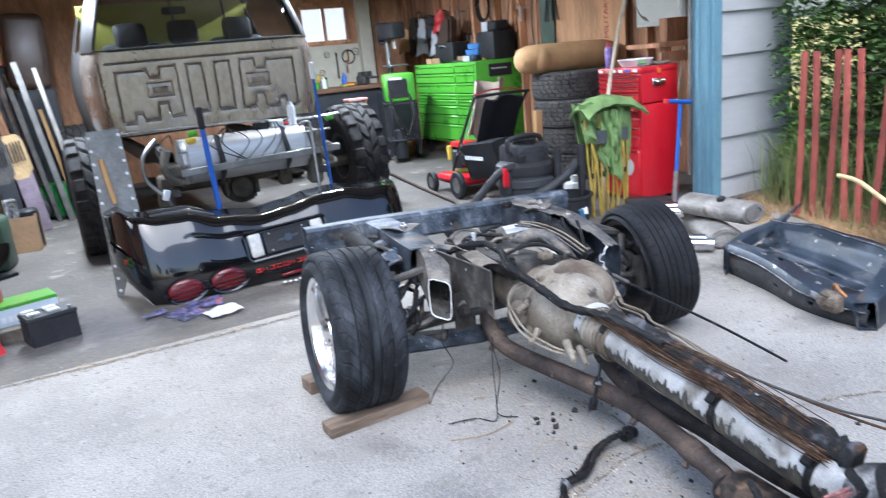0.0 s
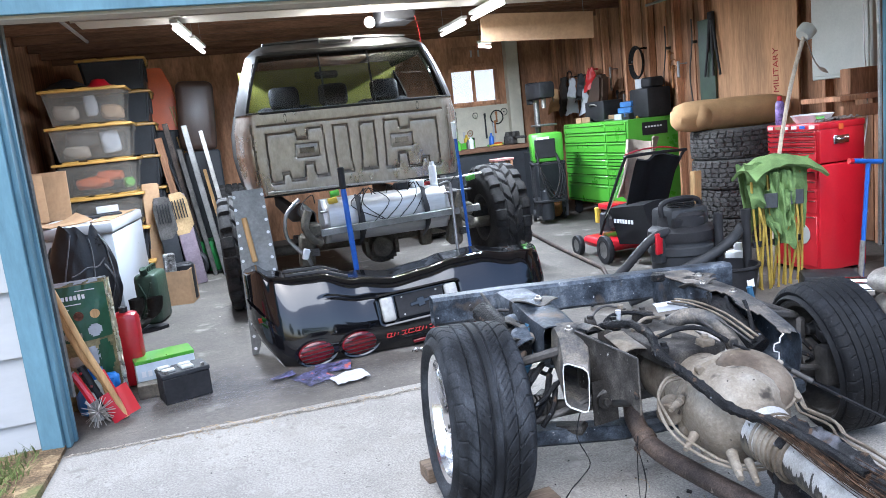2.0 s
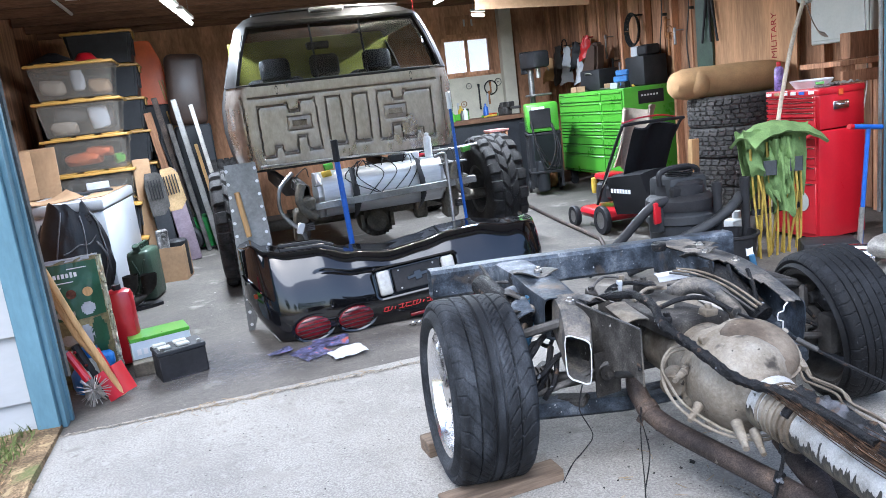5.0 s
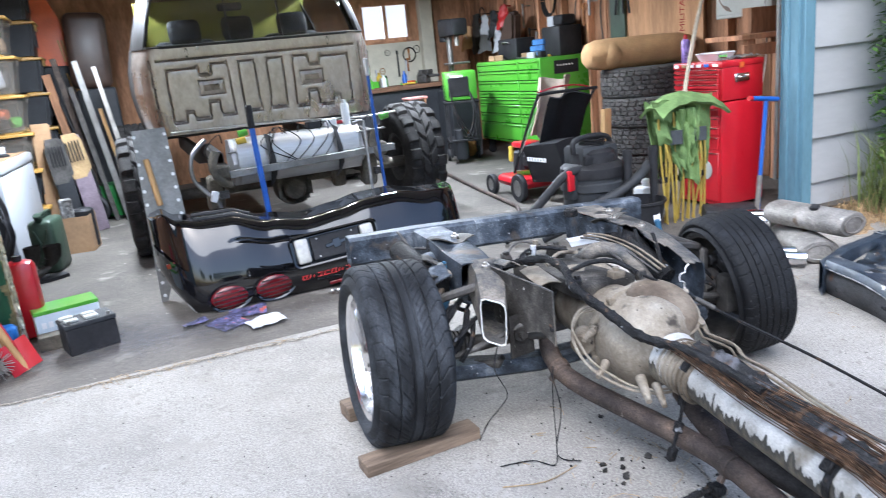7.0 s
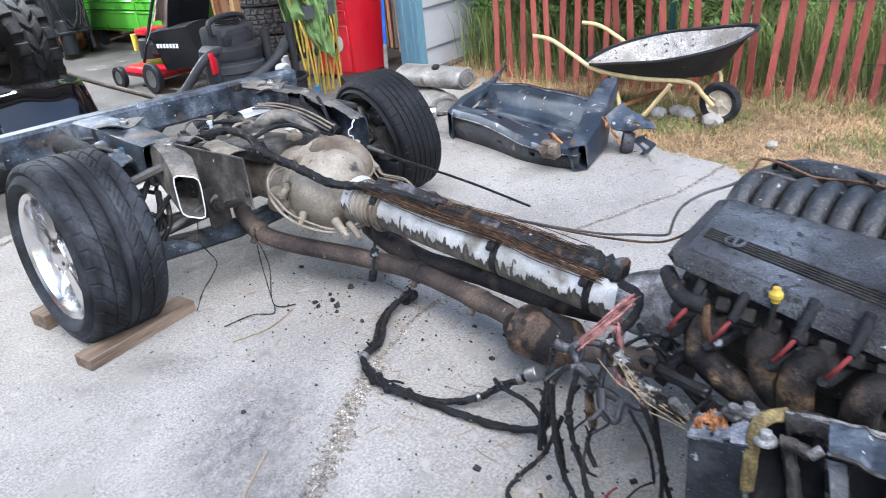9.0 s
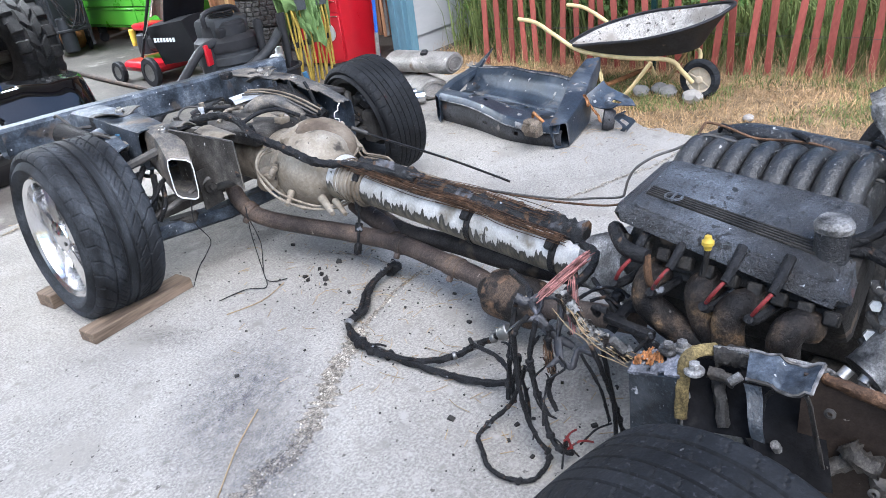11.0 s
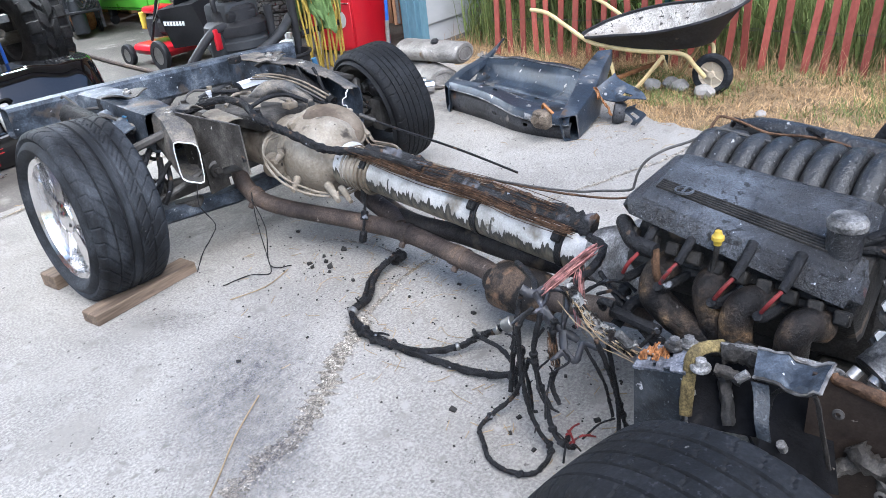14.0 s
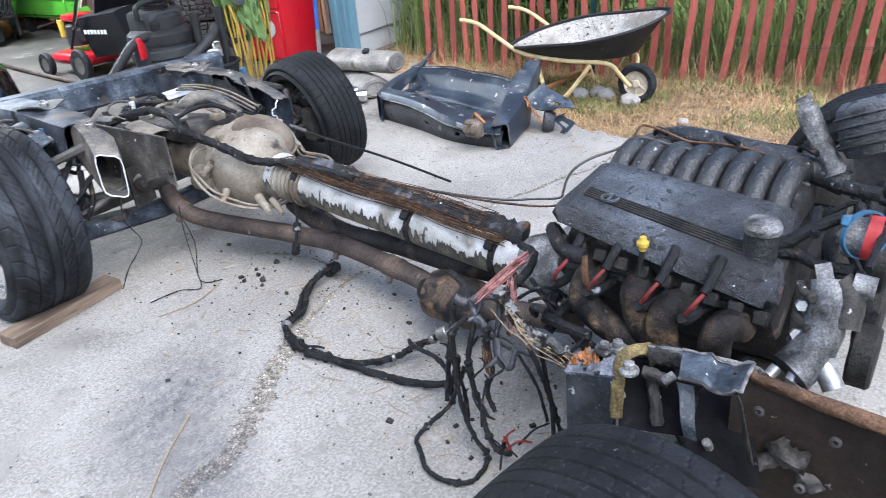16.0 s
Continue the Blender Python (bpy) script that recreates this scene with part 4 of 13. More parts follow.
# ---- wheels ----
def tread_grid(bm, R, W, bead, groove, nt=168, nw=40, bulge=0.012, edge=0.035):
    """A tyre about the x axis: sidewalls, rounded shoulders and a tread whose depth is groove(angle, w), w from -1 to 1."""
    prof = []
    hw = W / 2
    for k in range(6):
        t = k / 5
        prof.append((-hw * (0.86 + 0.14 * math.sin(t * math.pi * 0.8)) - bulge * math.sin(t * math.pi), bead + (R - edge - bead) * t, None))
    for k in range(1, 4):
        a = k / 4 * math.pi / 2
        prof.append((-hw + (1 - math.cos(a)) * edge * 0.8, R - edge + math.sin(a) * edge, -1.0))
    for k in range(nw + 1):
        w = -1 + 2 * k / nw
        prof.append((w * (hw - edge * 0.75), R + 0.004 * (1 - w * w), w))
    full = prof[:9] + prof[9:] + [(-x, r, (None if w is None else 1.0)) for x, r, w in prof[8::-1]]
    rings = []
    for i in range(nt):
        a = 2 * math.pi * i / nt
        ring = []
        for x, r, w in full:
            rr = r - (groove(a, w) if w is not None else 0)
            ring.append(bm.verts.new((x, rr * math.cos(a), rr * math.sin(a))))
        rings.append(ring)
    for i in range(nt):
        a, b = rings[i], rings[(i + 1) % nt]
        for k in range(len(full) - 1):
            bm.faces.new((a[k], a[k + 1], b[k + 1], b[k]))
        bm.faces.new((a[-1], a[0], b[0], b[-1]))


def road_groove(a, w):
    if w is None:
        return 0
    g = 0.0
    for c, hw in ((-0.16, 0.026), (0.16, 0.026), (-0.6, 0.02), (0.6, 0.02)):
        if abs(w - c) < hw:
            g = 0.007
    u = (a * 36 / (2 * math.pi) + 2.8 * abs(w) ** 0.75) % 1.0
    if u < 0.085 and 0.2 < abs(w) <= 1.0:
        g = 0.0045
    if 0.5 < u < 0.56 and 0.3 < abs(w) < 0.56:
        g = 0.005
    return g


def rib_groove(a, w):
    if w is None:
        return 0
    if min(abs(w - c) for c in (-0.72, -0.4, -0.06, 0.28, 0.62)) < 0.024:
        return 0.0045
    u = (a * 44 / (2 * math.pi) + 0.8 * w) % 1.0
    return 0.003 if u < 0.09 and (abs(w) > 0.72 or -0.36 < w < -0.1 or 0.32 < w < 0.5) else 0.0


def terrain_groove(a, w):
    if w is None:
        return 0
    u = a * 36 / (2 * math.pi)
    row = int((w + 1) * 2.6)
    off = (0.0, 0.45, 0.2, 0.7, 0.35, 0.1)[row % 6]
    zig = 0.05 * math.sin(u * 6.28 + row)
    if ((w + 1) * 2.6 + zig) % 1 < 0.16 and abs(w) < 0.97:
        return 0.012
    return 0.012 if (u + off + 0.4 * (w + 1) * (1 if row % 2 else -1)) % 1 < 0.2 else 0.0


def mud_groove(a, w):
    if w is None:
        return 0
    n = 18
    u = a * n / (2 * math.pi)
    if abs(w) > 0.55:
        return 0.03 if (u + (0.5 if w > 0 else 0)) % 1 < 0.36 else 0.0
    v = (u + 0.9 * abs(w) + (0.5 if w > 0 else 0)) % 1
    if abs(w) < 0.04 or abs(abs(w) - 0.53) < 0.045:
        return 0.02
    return 0.024 if v < 0.24 else 0.0


def road_wheel(parent, m, R, W, rim, groove, outer=-1, face=True, alloy=None, nt=400, rubber=None):
    """outer: which way along x the face looks."""
    wh = new("wheel")
    wh.parent, wh.matrix_basis = parent, m
    bm = M()
    tread_grid(bm, R, W, rim, groove, nt, 56)
    part("tyre", bm, rubber or TYRE, wh, sharp=30)
    ax = Matrix.Rotation(radians(90), 4, "Y")
    mt = alloy or ALLOY
    bm = M()
    h = W / 2
    lathe(bm, [(rim + 0.008, -h * 0.9), (rim - 0.012, -h * 0.84), (rim - 0.03, -h * 0.4), (rim - 0.035, h * 0.4), (rim - 0.012, h * 0.84), (rim + 0.008, h * 0.9), (rim - 0.002, h * 0.92),
               (rim - 0.02, h * 0.86), (rim - 0.042, h * 0.4), (rim - 0.04, -h * 0.4), (rim - 0.02, -h * 0.86), (rim - 0.002, -h * 0.92)], ax, 48, close=True)
    part("rim", bm, mt if face else ALLOY_DARK, wh)
    if face:
        for k in range(5):
            bm = M()
            a = 2 * math.pi * k / 5 + 0.35
            pts = [(0.045, 0.034), (0.1, 0.026), (rim * 0.7, 0.033), (rim - 0.02, 0.055)]
            poly = pts + [(x, -y) for x, y in pts[::-1]]
            mm = Matrix.Rotation(a, 4, "X") @ Matrix(((0, 0, outer, outer * (h * 0.52)), (1, 0, 0, 0), (0, 1, 0, 0), (0, 0, 0, 1)))
            prism(bm, poly, 0.028, mm)
            bmesh.ops.bevel(bm, geom=bm.edges[:], offset=0.006, segments=2, affect="EDGES")
            part("spoke", bm, mt, wh)
        bm = M()
        lathe(bm, [(0, 0.035), (0.03, 0.033), (0.062, 0.022), (0.07, 0.0), (0.07, -0.04), (0, -0.04)], Matrix.Translation((outer * h * 0.6, 0, 0)) @ Matrix.Rotation(radians(90 * outer), 4, "Y"), 24)
        part("hub_cap", bm, mt, wh)
        for k in range(5):
            a = 2 * math.pi * k / 5 + 0.35 + math.pi / 5
            bm = M()
            c = Vector((outer * (h * 0.6 + 0.012), 0.048 * math.cos(a), 0.048 * math.sin(a)))
            cyl(bm, c, c + Vector((outer * 0.016, 0, 0)), 0.009, seg=6)
            part("lug_nut", bm, DARKSTEEL, wh)
    else:
        for k in range(5):
            bm = M()
            a = 2 * math.pi * k / 5 + 0.6
            pts = [(0.045, 0.04), (0.1, 0.032), (rim * 0.7, 0.04), (rim - 0.02, 0.062)]
            prism(bm, pts + [(x, -y) for x, y in pts[::-1]], 0.028, Matrix.Rotation(a, 4, "X") @ Matrix(((0, 0, outer, outer * (h * 0.4)), (1, 0, 0, 0), (0, 1, 0, 0), (0, 0, 0, 1))))
            part("spoke", bm, ALLOY_DARK, wh)
        bm = M()
        lathe(bm, [(rim - 0.006, h * 0.84), (rim + 0.006, h * 0.85), (rim + 0.009, h * 0.93), (rim + 0.003, h * 0.96), (rim - 0.006, h * 0.93)], Matrix.Rotation(radians(-90 * outer), 4, "Y"), 64, close=True)
        part("rim_lip", bm, RIMLIP, wh, "scuffed dark rim lip")
        bm = M()
        lathe(bm, [(0, 0.1), (0.03, 0.1), (0.036, 0.06), (0.062, 0.05), (0.066, 0.0), (0.07, -0.03), (0, -0.03)], Matrix.Rotation(radians(-90 * outer), 4, "Y"), 20)
        part("hub_carrier", bm, BLOCK_GREY, wh)
        bm = M()
        box(bm, (-outer * 0.03, -0.05, 0.115), (0.09, 0.12, 0.055), (25, 0, 0), 0.014, 2)
        cyl(bm, (-outer * 0.03, -0.02, 0.13), (-outer * 0.1, -0.02, 0.13), 0.024, seg=14, bev=0.004)
        part("brake_caliper", bm, RIMLIP, wh)
    bm = M()
    cyl(bm, (-0.012, 0, 0), (0.012, 0, 0), rim * (0.72 if face else 0.6), seg=32)
    part("brake_disc", bm, DARKSTEEL if face else BLOCK_GREY, wh)
    return wh


# ---- stripped car chassis ----
CH = pose(-0.1, -1.5, 0, 0, 0, -4.5)
car = thing("car_chassis", "burnt stripped car chassis with engine, torque tube and wheels on concrete", "car chassis", CH)
road_wheel(car, pose(-0.82, 0.0, 0.325, 0, 3, 0), 0.328, 0.27, 0.232, road_groove, -1, rubber=TYREGREY)
road_wheel(car, pose(0.674, -0.026, 0.302, 0, -6.9, -9.7), 0.3, 0.226, 0.24, rib_groove, 1, face=False)
road_wheel(car, pose(-1.035, -2.475, 0.285, 0, 0, -10), 0.30, 0.24, 0.205, rib_groove, -1)
road_wheel(car, pose(0.86, -2.5, 0.30, 0, 0, 0), 0.315, 0.25, 0.215, rib_groove, 1)


def quad_tube(bm, pts, sizes, wall=0.006, up=(0, 0, 1)):
    """An open rectangular tube along points, w and h given at each."""
    rings = []
    for i, p in enumerate(pts):
        p = Vector(p)
        d = (Vector(pts[min(i + 1, len(pts) - 1)]) - Vector(pts[max(i - 1, 0)])).normalized()
        x = d.cross(Vector(up)).normalized()
        y = x.cross(d)
        w, h = sizes[i]
        c = 0.014
        loop = []
        for (a, b) in ((-w / 2 + c, -h / 2), (w / 2 - c, -h / 2), (w / 2, -h / 2 + c), (w / 2, h / 2 - c), (w / 2 - c, h / 2), (-w / 2 + c, h / 2), (-w / 2, h / 2 - c), (-w / 2, -h / 2 + c)):
            loop.append((p + x * a + y * b, p + x * (a * (1 - 2 * wall / w)) + y * (b * (1 - 2 * wall / h))))
        rings.append(([bm.verts.new(o) for o, _ in loop], [bm.verts.new(q) for _, q in loop]))
    for (o0, i0), (o1, i1) in zip(rings, rings[1:]):
        for k in range(8):
            j = (k + 1) % 8
            bm.faces.new((o0[k], o0[j], o1[j], o1[k]))
            bm.faces.new((i0[k], i1[k], i1[j], i0[j]))
    for o, q in (rings[0], rings[-1]):
        for k in range(8):
            j = (k + 1) % 8
            bm.faces.new((o[k], q[k], q[j], o[j]))


bm = M()
quad_tube(bm, [(-0.83, 0.575, 0.582), (-0.5, 0.575, 0.575), (0.15, 0.575, 0.548), (0.61, 0.575, 0.53)], [(0.09, 0.125)] * 4)
part("rear_beam", bm, FRAME, car, "scorched steel cross beam tinted blue for sky reflection")
bm = M()
for x in (-0.665, -0.625):
    cyl(bm, (x, 0.527, 0.575), (x, 0.532, 0.575), 0.008, seg=10)
ob = part("bolt_holes", bm, SOOT, car)
ob["kind"] = "stuff"


def loft(bm, rings, wall=0.006, c=0.16):
    """An open tube through four-cornered rings, corners rounded by the share c."""
    loops = []
    for R4 in rings:
        R4 = [Vector(p) for p in R4]
        mid = sum(R4, Vector()) / 4
        o = []
        for k in range(4):
            a, b, d = R4[k - 1], R4[k], R4[(k + 1) % 4]
            for t in (0.0, 0.5, 1.0):
                p0, p1 = b.lerp(a, c), b.lerp(d, c)
                o.append((1 - t) ** 2 * p0 + 2 * t * (1 - t) * b + t * t * p1)
        loops.append(([bm.verts.new(p) for p in o], [bm.verts.new(p + (mid - p).normalized() * wall) for p in o]))
    n = 12
    for (o0, i0), (o1, i1) in zip(loops, loops[1:]):
        for k in range(n):
            j = (k + 1) % n
            bm.faces.new((o0[k], o0[j], o1[j], o1[k]))
            bm.faces.new((i0[k], i1[k], i1[j], i0[j]))
    for o, q in (loops[0], loops[-1]):
        for k in range(n):
            j = (k + 1) % n
            bm.faces.new((o[k], q[k], q[j], o[j]))


MOUTH = [(-0.540, -0.2, 0.535), (-0.458, -0.24, 0.504), (-0.467, -0.235, 0.34), (-0.545, -0.205, 0.376)]
bm = M()
loft(bm, [[(-0.55, 0.53, 0.635), (-0.4, 0.53, 0.632), (-0.4, 0.53, 0.52), (-0.55, 0.53, 0.52)],
          [(-0.545, 0.3, 0.636), (-0.395, 0.3, 0.632), (-0.395, 0.3, 0.51), (-0.545, 0.3, 0.51)],
          [(-0.55, 0.1, 0.625), (-0.4, 0.08, 0.622), (-0.4, 0.08, 0.47), (-0.55, 0.1, 0.48)],
          [(-0.535, -0.02, 0.612), (-0.405, -0.05, 0.604), (-0.41, -0.03, 0.43), (-0.54, 0.0, 0.45)]], 0.005)
part("rail_left", bm, FRAME, car, "soot-black frame rail with brackets")
bm = M()
loft(bm, [[(-0.500, -0.01, 0.618), (-0.380, -0.04, 0.61), (-0.385, -0.02, 0.43), (-0.505, 0.01, 0.45)],
          [(-0.510, -0.09, 0.598), (-0.400, -0.12, 0.584), (-0.410, -0.1, 0.39), (-0.520, -0.08, 0.41)],
          [(-0.527, -0.155, 0.565), (-0.430, -0.19, 0.54), (-0.440, -0.18, 0.355), (-0.535, -0.155, 0.385)], MOUTH], 0.005, 0.22)
part("rail_horn", bm, ASHFRAME, car, "ash-tanned rail end cut open")
bm = M()
loft(bm, [[Vector(p) + Vector((0.002, 0.004, 0)) for p in MOUTH], [Vector(p) + Vector((-0.001, -0.003, 0)) for p in MOUTH]], 0.0052, 0.22)
part("cut_edge", bm, BARE, car, "bright cut edge of the rail")
# right rail: a channel open towards the tunnel, torn at its front
def railx(v, u):
    y = 0.53 - 0.81 * v
    dip = max(0.0, v - 0.5) ** 1.6
    return y, 0.2 + 0.03 * v + (0.17 - 0.075 * v) * u, 0.606 - 0.26 * dip - 0.012 * u


def torn(u, v):
    y, x, z = railx(v, u)
    return (x, y + (0.012 * math.sin(u * 17) + 0.02 * u if v > 0.97 else 0), z + 0.004 * noise.noise((u * 6, v * 14, 2)))


bm = M()
sheet(bm, torn, 10, 24, 0.004, skip=lambda u, v: v > 0.55 and u < 0.14 + 0.12 * math.sin(v * 23) + (v - 0.55) * 0.5)
part("rail_top", bm, ASHFRAME, car, "dusty torn top plate of the rail")
bm = M()
sheet(bm, lambda u, v: (railx(v, 1)[1] + 0.006 * math.sin(u * 5) + 0.003, railx(v, 1)[0], railx(v, 1)[2] - (0.11 + 0.05 * v) * u), 6, 18, 0.004)
part("rail_web", bm, FRAME, car)
bm = M()
sheet(bm, lambda u, v: (railx(v * 0.55, 0)[1] - 0.002, railx(v * 0.55, 0)[0], railx(v * 0.55, 0)[2] - 0.004 - 0.13 * u), 5, 10, 0.004)
part("rail_web", bm, FRAME, car)
bm = M()
sheet(bm, lambda u, v: (railx(v, u)[1], railx(v, u)[0], railx(v, 1)[2] - (0.11 + 0.05 * v)), 5, 12, 0.004)
part("rail_floor", bm, FRAME, car)
bm = M()
tube(bm, [(0.262, -0.283, 0.52), (0.245, -0.285, 0.508), (0.243, -0.285, 0.492), (0.222, -0.285, 0.488), (0.22, -0.285, 0.462), (0.24, -0.285, 0.455), (0.236, -0.285, 0.41)], 0.0026, 6, 2)
part("cut_edge", bm, BARE, car, "bright torn edge of the rail")
bm = M()
tube(bm, [(0.25, 0.18, 0.53), (0.235, 0.05, 0.535), (0.23, -0.06, 0.5), (0.25, -0.17, 0.44)], (0.05, 0.04), 14, 5, rough=0.12)
part("arm_bush", bm, BLACKWIRE, car)
for k in range(3):
    bm = M()
    tube(bm, [(0.21 + 0.02 * k, 0.1 - 0.09 * k, 0.6), (0.2 + 0.02 * k, 0.05 - 0.09 * k, 0.54), (0.22, -0.02 - 0.08 * k, 0.47)], 0.008, 6, 4, rough=0.3)
    part("hose", bm, BLACKWIRE, car)
# brackets, bolts and cushion mounts on the rails
for x, y, z in ((-0.442, 0.28, 0.64), (-0.46, -0.08, 0.604), (0.27, 0.22, 0.606), (0.29, 0.05, 0.602), (0.33, 0.36, 0.605)):
    bm = M()
    cyl(bm, (x, y, z - 0.01), (x, y, z + 0.004), 0.016, seg=16, bev=0.002)
    cyl(bm, (x, y, z + 0.004), (x, y, z + 0.013), 0.009, seg=6)
    part("bolt", bm, DULLCHROME, car)
rnd = random.Random(5)
for x, y, z, sx, sy, rz in ((-0.46, 0.26, 0.643, 0.13, 0.13, 12), (-0.56, 0.16, 0.6, 0.12, 0.12, -20), (-0.6, 0.12, 0.55, 0.14, 0.12, 30), (0.25, 0.24, 0.612, 0.12, 0.1, 8), (0.33, 0.36, 0.606, 0.12, 0.1, 25)):
    bm = M()
    sheet(bm, lambda u, v: ((u - .5) * sx, (v - .5) * sy, 0.012 * math.sin(u * 6 + x * 9) - 0.02 * v * v), 6, 6, 0.005, skip=lambda u, v: (u - .5) ** 2 + (v - .5) ** 2 < 0.02)
    part("bracket", bm, SCORCH, car, m=pose(x, y, z, rnd.uniform(-6, 6), rnd.uniform(-6, 6), rz))
bm = M()
tube(bm, [(-0.66, 0.36, 0.60), (-0.63, 0.2, 0.56), (-0.6, 0.05, 0.5)], 0.045, 12, 4)
part("cushion", bm, BLACKWIRE, car)
# clutter of brackets, stubs and hoses between the rail and the wheel
for k, (pts, r, mt) in enumerate((
        ([(-0.555, 0.2, 0.56), (-0.6, 0.06, 0.5), (-0.68, 0.02, 0.42)], 0.02, FRAME), ([(-0.55, 0.1, 0.5), (-0.62, 0.1, 0.44), (-0.67, 0.06, 0.36)], 0.016, BLACKWIRE),
        ([(-0.55, -0.02, 0.47), (-0.6, -0.08, 0.46), (-0.65, -0.1, 0.4), (-0.63, -0.12, 0.33)], 0.011, BLACKWIRE), ([(-0.54, -0.06, 0.44), (-0.58, -0.13, 0.4), (-0.62, -0.14, 0.34), (-0.66, -0.12, 0.3)], 0.012, BLACKWIRE),
        ([(-0.535, -0.1, 0.42), (-0.57, -0.16, 0.36), (-0.62, -0.17, 0.3)], 0.01, BLACKWIRE), ([(-0.56, 0.32, 0.6), (-0.62, 0.3, 0.61), (-0.66, 0.24, 0.58), (-0.64, 0.15, 0.55)], 0.007, DARKSTEEL),
        ([(-0.62, 0.5, 0.64), (-0.64, 0.4, 0.66), (-0.62, 0.3, 0.6)], 0.006, DARKSTEEL))):
    bm = M()
    tube(bm, pts, r, 10, 5, rough=0.15)
    part("hose" if mt is BLACKWIRE else "stub", bm, mt, car)
bm = M()
lathe(bm, [(0.006, 0), (0.02, 0), (0.022, 0.006), (0.02, 0.012), (0.006, 0.012)], Matrix.Translation((-0.552, 0.07, 0.55)) @ frame_of((-1, -0.3, 0)), 20, close=True)
part("eyelet", bm, ASHFRAME, car)
bm = M()
sheet(bm, lambda u, v: (-0.56 - 0.1 * u, 0.26 - 0.24 * v, 0.6 - 0.05 * u * u - 0.03 * v + 0.01 * math.sin(v * 12)), 8, 10, 0.006, skip=lambda u, v: (u - .6) ** 2 + (v - .4) ** 2 < 0.015)
part("spring_perch", bm, FRAME, car)
bm = M()
sheet(bm, lambda u, v: (-0.44 + 0.1 * u, -0.2 + 0.02 * u, 0.44 - 0.16 * v), 4, 5, 0.006)
cyl(bm, (-0.4, -0.21, 0.37), (-0.4, -0.22, 0.37), 0.026, seg=16)
cyl(bm, (-0.4, -0.22, 0.37), (-0.4, -0.235, 0.37), 0.013, seg=6)
part("pivot_bracket", bm, SCORCH, car)
bm = M()
cyl(bm, (0.12, 0.33, 0.62), (0.12, 0.33, 0.65), 0.03, seg=14, bev=0.004)
part("rubber_bush", bm, BLACKWIRE, car)

# rear suspension
for s, wx, z in ((-1, -0.82, 0.325), (1, 0.674, 0.302)):
    bm = M()
    tube(bm, [(wx - s * 0.14, 0.0, 0.32), (s * 0.2 - 0.07, -0.22, 0.35)], 0.02, 10, 1)
    for k in range(7):
        t = 0.1 + k * 0.035
        p = Vector((wx - s * 0.14, 0, 0.32)).lerp(Vector((s * 0.2 - 0.07, -0.22, 0.35)), t)
        cyl(bm, p, p + Vector((-s * 0.008, 0, 0)), 0.052 - k * 0.003, seg=14)
    part("half_shaft", bm, DARKSTEEL, car)
    bm = M()
    beam(bm, (wx - s * 0.13, 0.1, 0.2), (s * 0.36 - 0.08, -0.12, 0.24), 0.07, 0.035, 0.01)
    beam(bm, (wx - s * 0.13, 0.1, 0.2), (s * 0.36 - 0.08, 0.28, 0.24), 0.05, 0.035, 0.01)
    part("lower_control_arm", bm, SCORCH, car)
    bm = M()
    beam(bm, (wx - s * 0.13, 0.02, 0.47), (s * 0.42 - 0.08, 0.12, 0.56), 0.04, 0.03, 0.008)
    beam(bm, (wx - s * 0.13, 0.02, 0.47), (s * 0.42 - 0.08, -0.1, 0.54), 0.035, 0.03, 0.008)
    part("upper_control_arm", bm, DARKSTEEL, car)
    bm = M()
    lathe(bm, [(0, 0), (0.026, 0), (0.026, 0.2), (0.03, 0.2), (0.03, 0.27), (0.012, 0.275), (0.012, 0.36), (0, 0.36)], Matrix.Translation((wx - s * 0.2, 0.1, 0.24)) @ frame_of((-s * 0.2, 0.02, 1)), 16)
    part("shock_absorber", bm, SHOCK, car, "blue-grey shock absorber")
    bm = M()
    tube(bm, [(wx - s * 0.15, -0.12, 0.3), (wx - s * 0.25, -0.16, 0.33), (s * 0.3 - 0.08, -0.2, 0.4)], 0.012, 8, 4)
    part("toe_link", bm, DARKSTEEL, car)
    bm = M()
    lathe(bm, [(0, -0.05), (0.075, -0.05), (0.085, -0.01), (0.085, 0.03), (0.055, 0.06), (0, 0.06)], Matrix.Translation((wx - s * 0.12, 0, z)) @ Matrix.Rotation(radians(90), 4, "Y"), 20)
    box(bm, (wx - s * 0.13, 0.02, z + 0.02), (0.04, 0.09, 0.3), bev=0.012)
    part("knuckle", bm, DARKSTEEL, car)
    bm = M()
    box(bm, (wx - s * 0.1, -0.12, z), (0.07, 0.08, 0.16), (0, 0, 0), 0.02, 2)
    part("brake_caliper", bm, DARKSTEEL, car)
    bm = M()
    tube(bm, [(wx - s * 0.15, -0.1, z + 0.06), (wx - s * 0.22, -0.05, z + 0.14), (wx - s * 0.3, 0.0, z + 0.1), (s * 0.4 - 0.08, 0.02, z + 0.2)], 0.008, 6, 5)
    tube(bm, [(wx - s * 0.15, -0.06, z + 0.0), (wx - s * 0.2, -0.16, z + 0.06), (wx - s * 0.28, -0.12, z + 0.1), (s * 0.42 - 0.08, -0.1, z + 0.1)], 0.009, 6, 5)
    part("brake_hose", bm, BLACKWIRE, car)
bm = M()
beam(bm, (-0.62, 0.22, 0.17), (0.6, 0.22, 0.19), 0.05, 0.02, 0.006, up=(0, 1, 0))
part("leaf_spring", bm, DARKSTEEL, car)
bm = M()
quad_tube(bm, [(-0.62, -0.06, 0.22), (-0.3, -0.1, 0.2), (0.2, -0.1, 0.2), (0.48, -0.06, 0.22)], [(0.09, 0.06)] * 4, 0.004)
